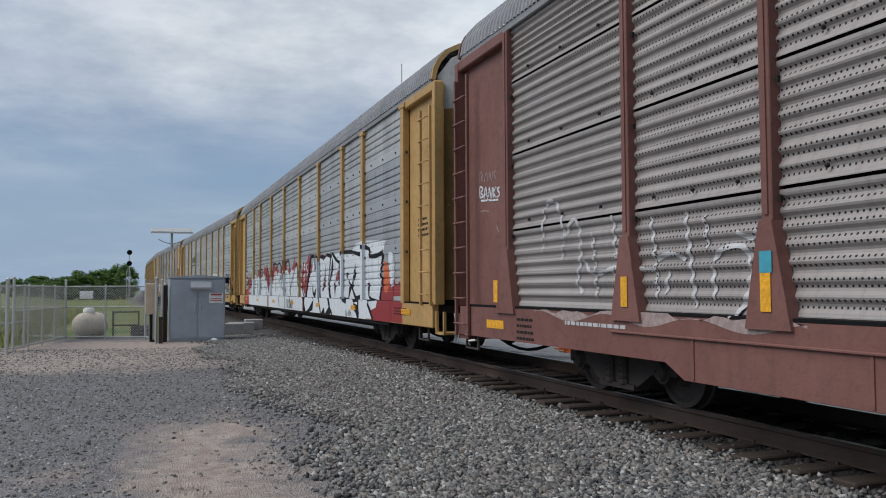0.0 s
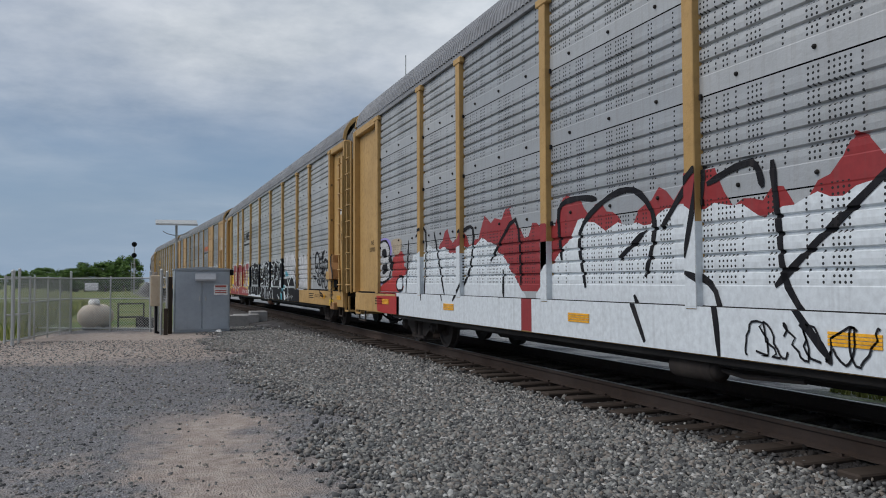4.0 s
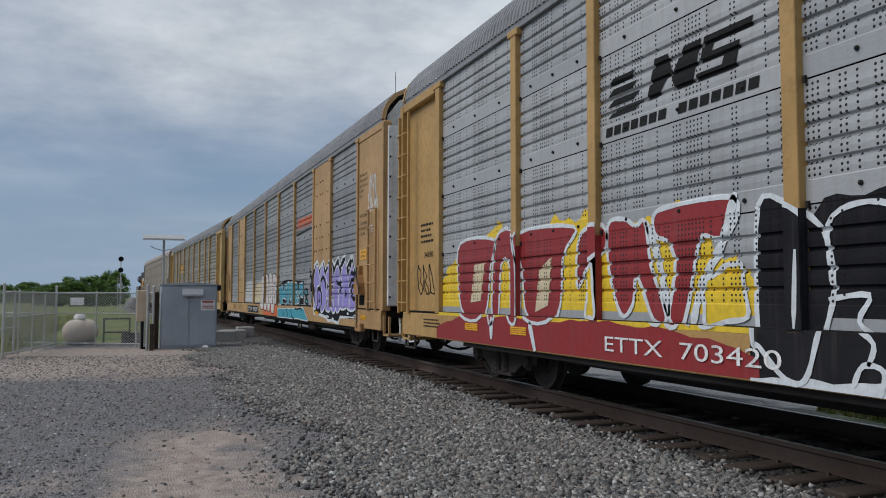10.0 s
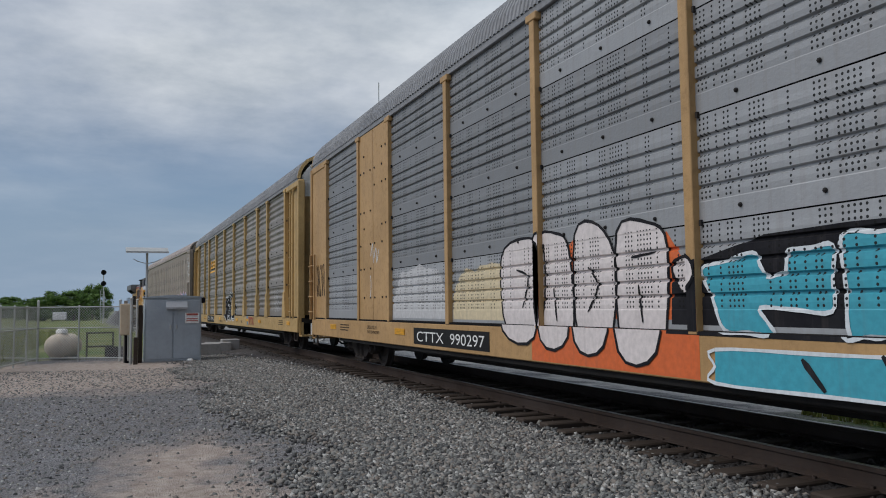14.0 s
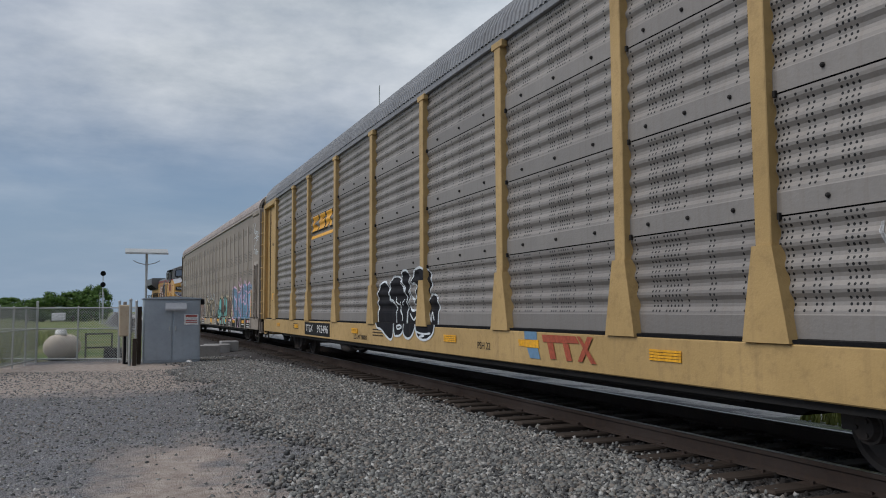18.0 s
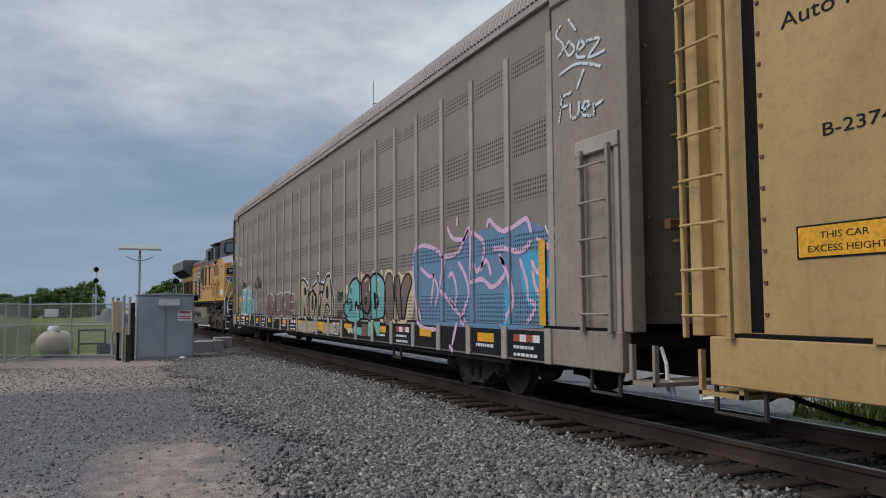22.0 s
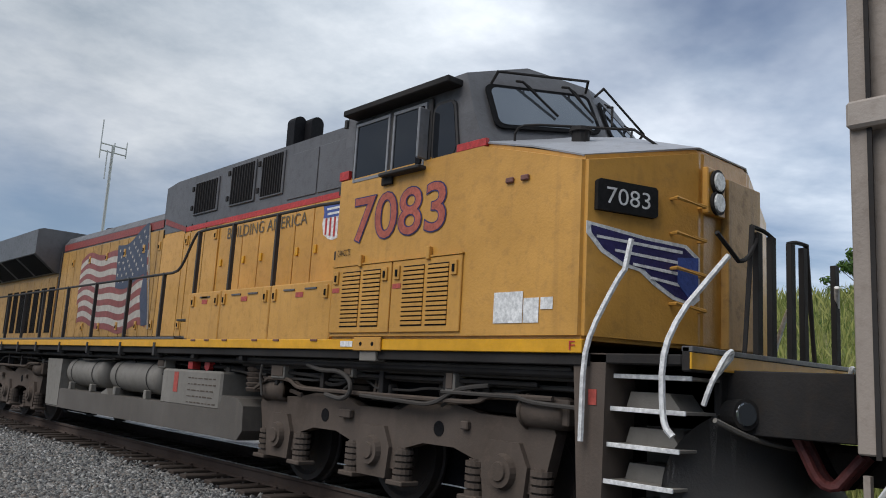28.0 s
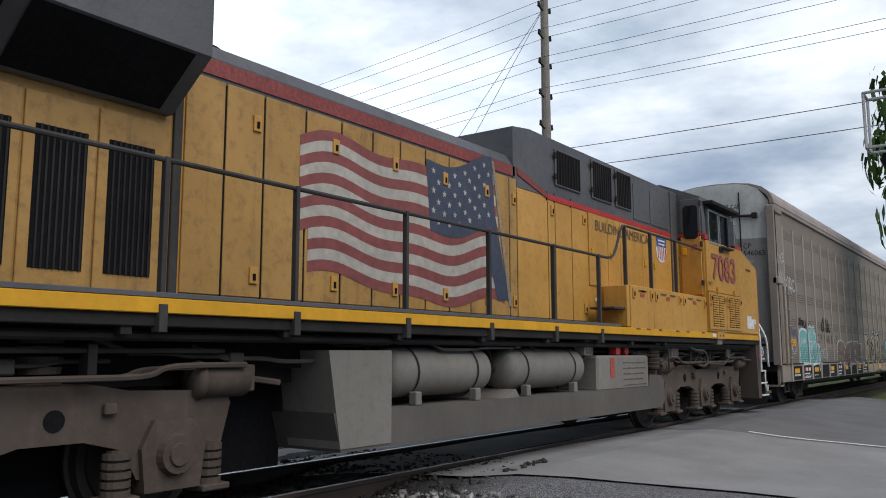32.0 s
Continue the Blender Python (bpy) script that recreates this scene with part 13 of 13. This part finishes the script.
for x0, x1 in ((-45, 5.42), (5.74, 6.92), (7.24, 45)):
    road_sheet("shoulder", lambda x: (-14.3, -8.1 + 0.52 * min(max(x - 4, -3), 4.5) * 0.9 + 0.15 * math.sin(x * 1.7)), x0, x1, 0.022, "asphalt_old", "pale worn asphalt shoulder")
    road_sheet("carriageway", lambda x: (-26.0, -14.3), x0, x1, 0.024, "asphalt", "grey asphalt carriageway")
bm = bmesh.new()
for x0, x1 in ((-40, 3.85), (9.2, 40)):
    n = int((x1 - x0) / 0.5)
    prev = None
    for i in range(n + 1):
        x = x0 + (x1 - x0) * i / n
        cur = [bm.verts.new((x, y, ground_height(x, y) + 0.031)) for y in (-14.52, -14.40)]
        if prev:
            bm.faces.new((prev[0], cur[0], cur[1], prev[1]))
        prev = cur
part("edge_line", bm, "decal_white", road, "worn white edge line")

# ---- utility poles along the road with their wires
POLES = [(-34, -24.6), (15.1, -28.1), (64, -31.5)]
LEVELS = (10.6, 11.9, 13.2, 14.4, 15.6)
for px, py in POLES:
    up_ = thing("utility_pole", "tall weathered wooden utility pole with insulators", "utility pole", (px, py, G_Z), "utility poles along the road")
    bm = bmesh.new()
    cone(bm, (0, 0, 0), (0, 0, 17.5), 0.24, 0.15, 12)
    part("pole", bm, "wood_pole", up_)
    for h in LEVELS:
        for s in (-1, 1):
            bm = bmesh.new()
            rod(bm, (0, s * 0.1, h), (0, s * 0.5, h + 0.12), 0.04, 6)
            cone(bm, (0, s * 0.45, h + 0.1), (0, s * 0.45, h + 0.3), 0.07, 0.05, 8)
            part("insulator", bm, "steel_dark", up_)


def wire(a, b, sag, r=0.009):
    w = thing("power_line", "thin dark overhead cable", "cable", (0, 0, 0), "cables between the poles")
    bm = bmesh.new()
    pts = []
    for i in range(15):
        k = i / 14
        p = Vector(a).lerp(Vector(b), k)
        p.z -= sag * 4 * k * (1 - k)
        pts.append(tuple(p))
    pipe(bm, pts, r, 5)
    part("cable", bm, "wire", w)


for (ax_, ay_), (bx_, by_) in zip(POLES[:-1], POLES[1:]):
    for h in LEVELS[1:]:
        for s in (-1, 1):
            wire((ax_, ay_ + s * 0.45, h), (bx_, by_ + s * 0.45, h), 0.7)
    for h in (9.4, 8.6):
        wire((ax_, ay_, h), (bx_, by_, h), 0.5, 0.014)
for dy in (3.5, 6.0):
    wire((15.1, -28.1, 15.5), (15.1 + 8, -28.1 + dy, 0), 0.0, 0.011)

# ---- crossing signal arm over the road
arm = thing("crossing_cantilever", "grey steel crossing signal arm over the road", "crossing signal", (0.2, -18.6, ground_height(0.2, -18.6)))
bm = bmesh.new()
rod(bm, (0, 0, 0), (0, 0, 6.9), 0.12, 12)
part("mast", bm, "galv", arm)
BARS = [((0, y, z), (2.05, y, z)) for z in (5.7, 6.85) for y in (0.0, 0.55)]
BARS += [((x, y, 5.7), (x, y, 6.85)) for x in (0.35, 1.2, 2.05) for y in (0.0, 0.55)]
BARS += [((x, 0, z), (x, 0.55, z)) for x in (0.35, 1.2, 2.05) for z in (5.7, 6.85)]
for a, b in BARS:
    bm = bmesh.new()
    rod(bm, a, b, 0.032, 6)
    part("truss_bar", bm, "galv", arm)
for x in (1.0, 1.6):
    bm = bmesh.new()
    cone(bm, (x, -0.08, 5.55), (x, -0.14, 5.55), 0.28, 0.28, 16)
    part("flasher", bm, "signal_black", arm)

# ---- orange barrier by the pale lane
for i, (x, y) in enumerate(((9.9, 17.6), (10.3, 18.6))):
    cn = thing("traffic_cone", "orange plastic traffic cone on pale gravel", "traffic cone", (x, y, ground_height(x, y)), "orange cones")
    bm = bmesh.new()
    box(bm, -0.18, 0.18, -0.18, 0.18, 0, 0.03)
    cone(bm, (0, 0, 0.03), (0, 0, 0.6), 0.13, 0.03, 12)
    part("cone", bm, "orange", cn)

# ---- trees and bushes
lf = Nodes("summer_leaves", 0.7, 0.0, 0.2)
lg = lf.n("ShaderNodeNewGeometry")
lc = lf.mix(lg.outputs["Random Per Island"], (0.028, 0.065, 0.012), (0.10, 0.17, 0.035))
MAT["leaves"] = lf.done(lc)
MAT["bark"] = plain("grey_brown_bark", (0.10, 0.08, 0.065), 0.9)


def crown_mesh(name, w, h, clumps, per, leaf, seed, low=0.18):
    r = np.random.default_rng(seed)
    verts, faces = [], []
    for _ in range(clumps):
        a, rad, z = r.uniform(0, 6.283), math.sqrt(r.random()) * w / 2, r.uniform(low, 1.0)
        rad *= math.sqrt(max(0.05, 1 - (2 * (z - low) / (1 - low) - 0.85) ** 2 * 0.75))
        c = np.array([rad * math.cos(a), rad * math.sin(a), z * h])
        cr = r.uniform(0.10, 0.2) * min(w, h)
        for _ in range(per):
            d = r.normal(size=3)
            d /= np.linalg.norm(d)
            p = c + d * cr * r.uniform(0.4, 1.0) * np.array([1, 1, 0.75])
            u = np.cross(d, r.normal(size=3))
            u /= np.linalg.norm(u) + 1e-6
            v = np.cross(d, u)
            s = leaf * r.uniform(0.6, 1.4)
            i0 = len(verts)
            verts += [tuple(p - u * s), tuple(p - v * s * 0.55), tuple(p + u * s), tuple(p + v * s * 0.55)]
            faces.append((i0, i0 + 1, i0 + 2, i0 + 3))
    me = bpy.data.meshes.new(name)
    me.from_pydata(verts, [], faces)
    me.materials.append(MAT["leaves"])
    return me


def trunk_mesh(h, w, seed):
    r = random.Random(seed)
    bm = bmesh.new()
    cone(bm, (0, 0, -0.2), (0.1, 0, h * 0.55), 0.035 * h, 0.015 * h, 9)
    for i in range(7):
        a = r.uniform(0, 6.28)
        z = h * r.uniform(0.25, 0.55)
        cone(bm, (0.05, 0, z), (math.cos(a) * w * 0.33, math.sin(a) * w * 0.33, z + h * r.uniform(0.15, 0.35)), 0.012 * h, 0.004 * h, 6)
    return mesh_of("trunk", bm, "bark")


KINDS = []
for i in range(4):
    KINDS.append((crown_mesh("crown", 6.0, 5.5, 60, 60, 0.2, 20 + i, 0.05), trunk_mesh(5.5, 6.0, 30 + i)))


def tree(x, y, size, k, name="tree", label="leafy green tree at the edge of the field", wide=1.0, z=None, lift=0.0):
    t = thing(name, label, name, (x, y, ground_height(x, y) if z is None else z), "trees of the far hedge" if y > 60 else "")
    t.scale = (size * wide, size * wide, size)
    t.rotation_euler[2] = x * 3.1 + y
    part("trunk", KINDS[k % 4][1], None, t)
    part("crown", KINDS[k % 4][0], None, t, at=(0, 0, lift))
    if lift:
        t.children[0].scale.z = 1 + lift / 3.0
    return t


rnd = random.Random(12)
for i in range(20):
    x, y, big_ = -34 + i * 3.4 + rnd.uniform(-1, 1), 205 + rnd.uniform(-8, 12), rnd.uniform(0.55, 0.85)
    if x > -12:
        big_ *= 1.65
    if abs(x - 2.3) > 5.0:
        tree(x, y, big_, i, wide=1.0 if x > -12 else 1.3)
for x, y, s, k in ((-12.5, 141, 0.62, 0), (-9.2, 142, 0.8, 1), (-6.2, 144, 0.85, 2), (-3.6, 151, 0.8, 3), (8.0, 120, 0.95, 0), (12.6, 119, 1.05, 1), (16.8, 121, 1.0, 2), (21.5, 124, 0.9, 3), (26, 126, 1.0, 0)):
    tree(x, y, s, k, wide=1.25)
for i in range(16):
    tree(-190 + i * 11 + rnd.uniform(-3, 3), 330 + rnd.uniform(-20, 20), rnd.uniform(0.9, 1.3), i, wide=1.7)
tree(30.5, 11.6, 0.36, 1, label="small bushy tree on the grassy bank")
tree(1.9, -31.5, 1.0, 2, label="tall leafy tree beside the road", wide=0.7, lift=2.9)
tree(-6, -36, 1.5, 0, label="leafy tree beside the road")

# grass tufts on the bank and along the lane
gr = Nodes("long_grass", 0.8, 0.0, 0.2)
gg = gr.n("ShaderNodeNewGeometry")
MAT["grass"] = gr.done(gr.mix(gg.outputs["Random Per Island"], (0.10, 0.145, 0.03), (0.38, 0.38, 0.13)))


def tufts(name, label, n, x0, x1, y0, y1, h0, h1, seed):
    r = np.random.default_rng(seed)
    verts, faces = [], []
    for _ in range(n):
        x, y = r.uniform(x0, x1), r.uniform(y0, y1)
        z = ground_height(x, y)
        h = r.uniform(h0, h1)
        a = r.uniform(0, 6.283)
        lx, ly = r.normal(0, 0.25 * h, 2)
        w = 0.018
        i0 = len(verts)
        c, s = math.cos(a) * w, math.sin(a) * w
        verts += [(x - c, y - s, z), (x + c, y + s, z), (x + lx * 0.4 + c * 0.7, y + ly * 0.4 + s * 0.7, z + h * 0.6), (x + lx, y + ly, z + h)]
        faces += [(i0, i0 + 1, i0 + 2), (i0, i0 + 2, i0 + 3)]
    me = bpy.data.meshes.new(name)
    me.from_pydata(verts, [], faces)
    me.materials.append(MAT["grass"])
    tagged(part(name, me, None), label, "grass", kind="stuff")


tufts("long_grass", "long green grass along the far side of the track", 26000, 8.6, 14.5, -8.5, 8.5, 0.10, 0.35, 3)
tufts("long_grass", "dry green grass on the bank", 30000, 13, 30, -6, 30, 0.25, 0.6, 4)
tufts("field_grass", "green crop in the field", 30000, -30, -3.2, 24.5, 60, 0.2, 0.5, 6)

# ---------------------------------------------------------------- what moves
def gone(t):
    for (ta, sa), (tb, sb) in zip(GONE[:-1], GONE[1:]):
        if t <= tb:
            return sa + (sb - sa) * (t - ta) / (tb - ta)
    return GONE[-1][1]


def motions():
    for e, y in MOVERS:
        half = 7.0 if e == loco else 10.3
        rows = []
        for i in range(65):
            c = y - gone(i / 2)
            a, b = bend(c - half), bend(c + half)
            rows.append((i / 2, pose(TRACK_X - (a + b) / 2, c, 0, 0, 0, math.degrees(math.atan2(b - a, 2 * half)))))
        walk(e, rows)
    for w, r in WHEELS:
        p = w.location.copy()
        walk(w, [(i / 10, pose(p.x, p.y, p.z, math.degrees(gone(i / 10) / r))) for i in range(321)])


motions()
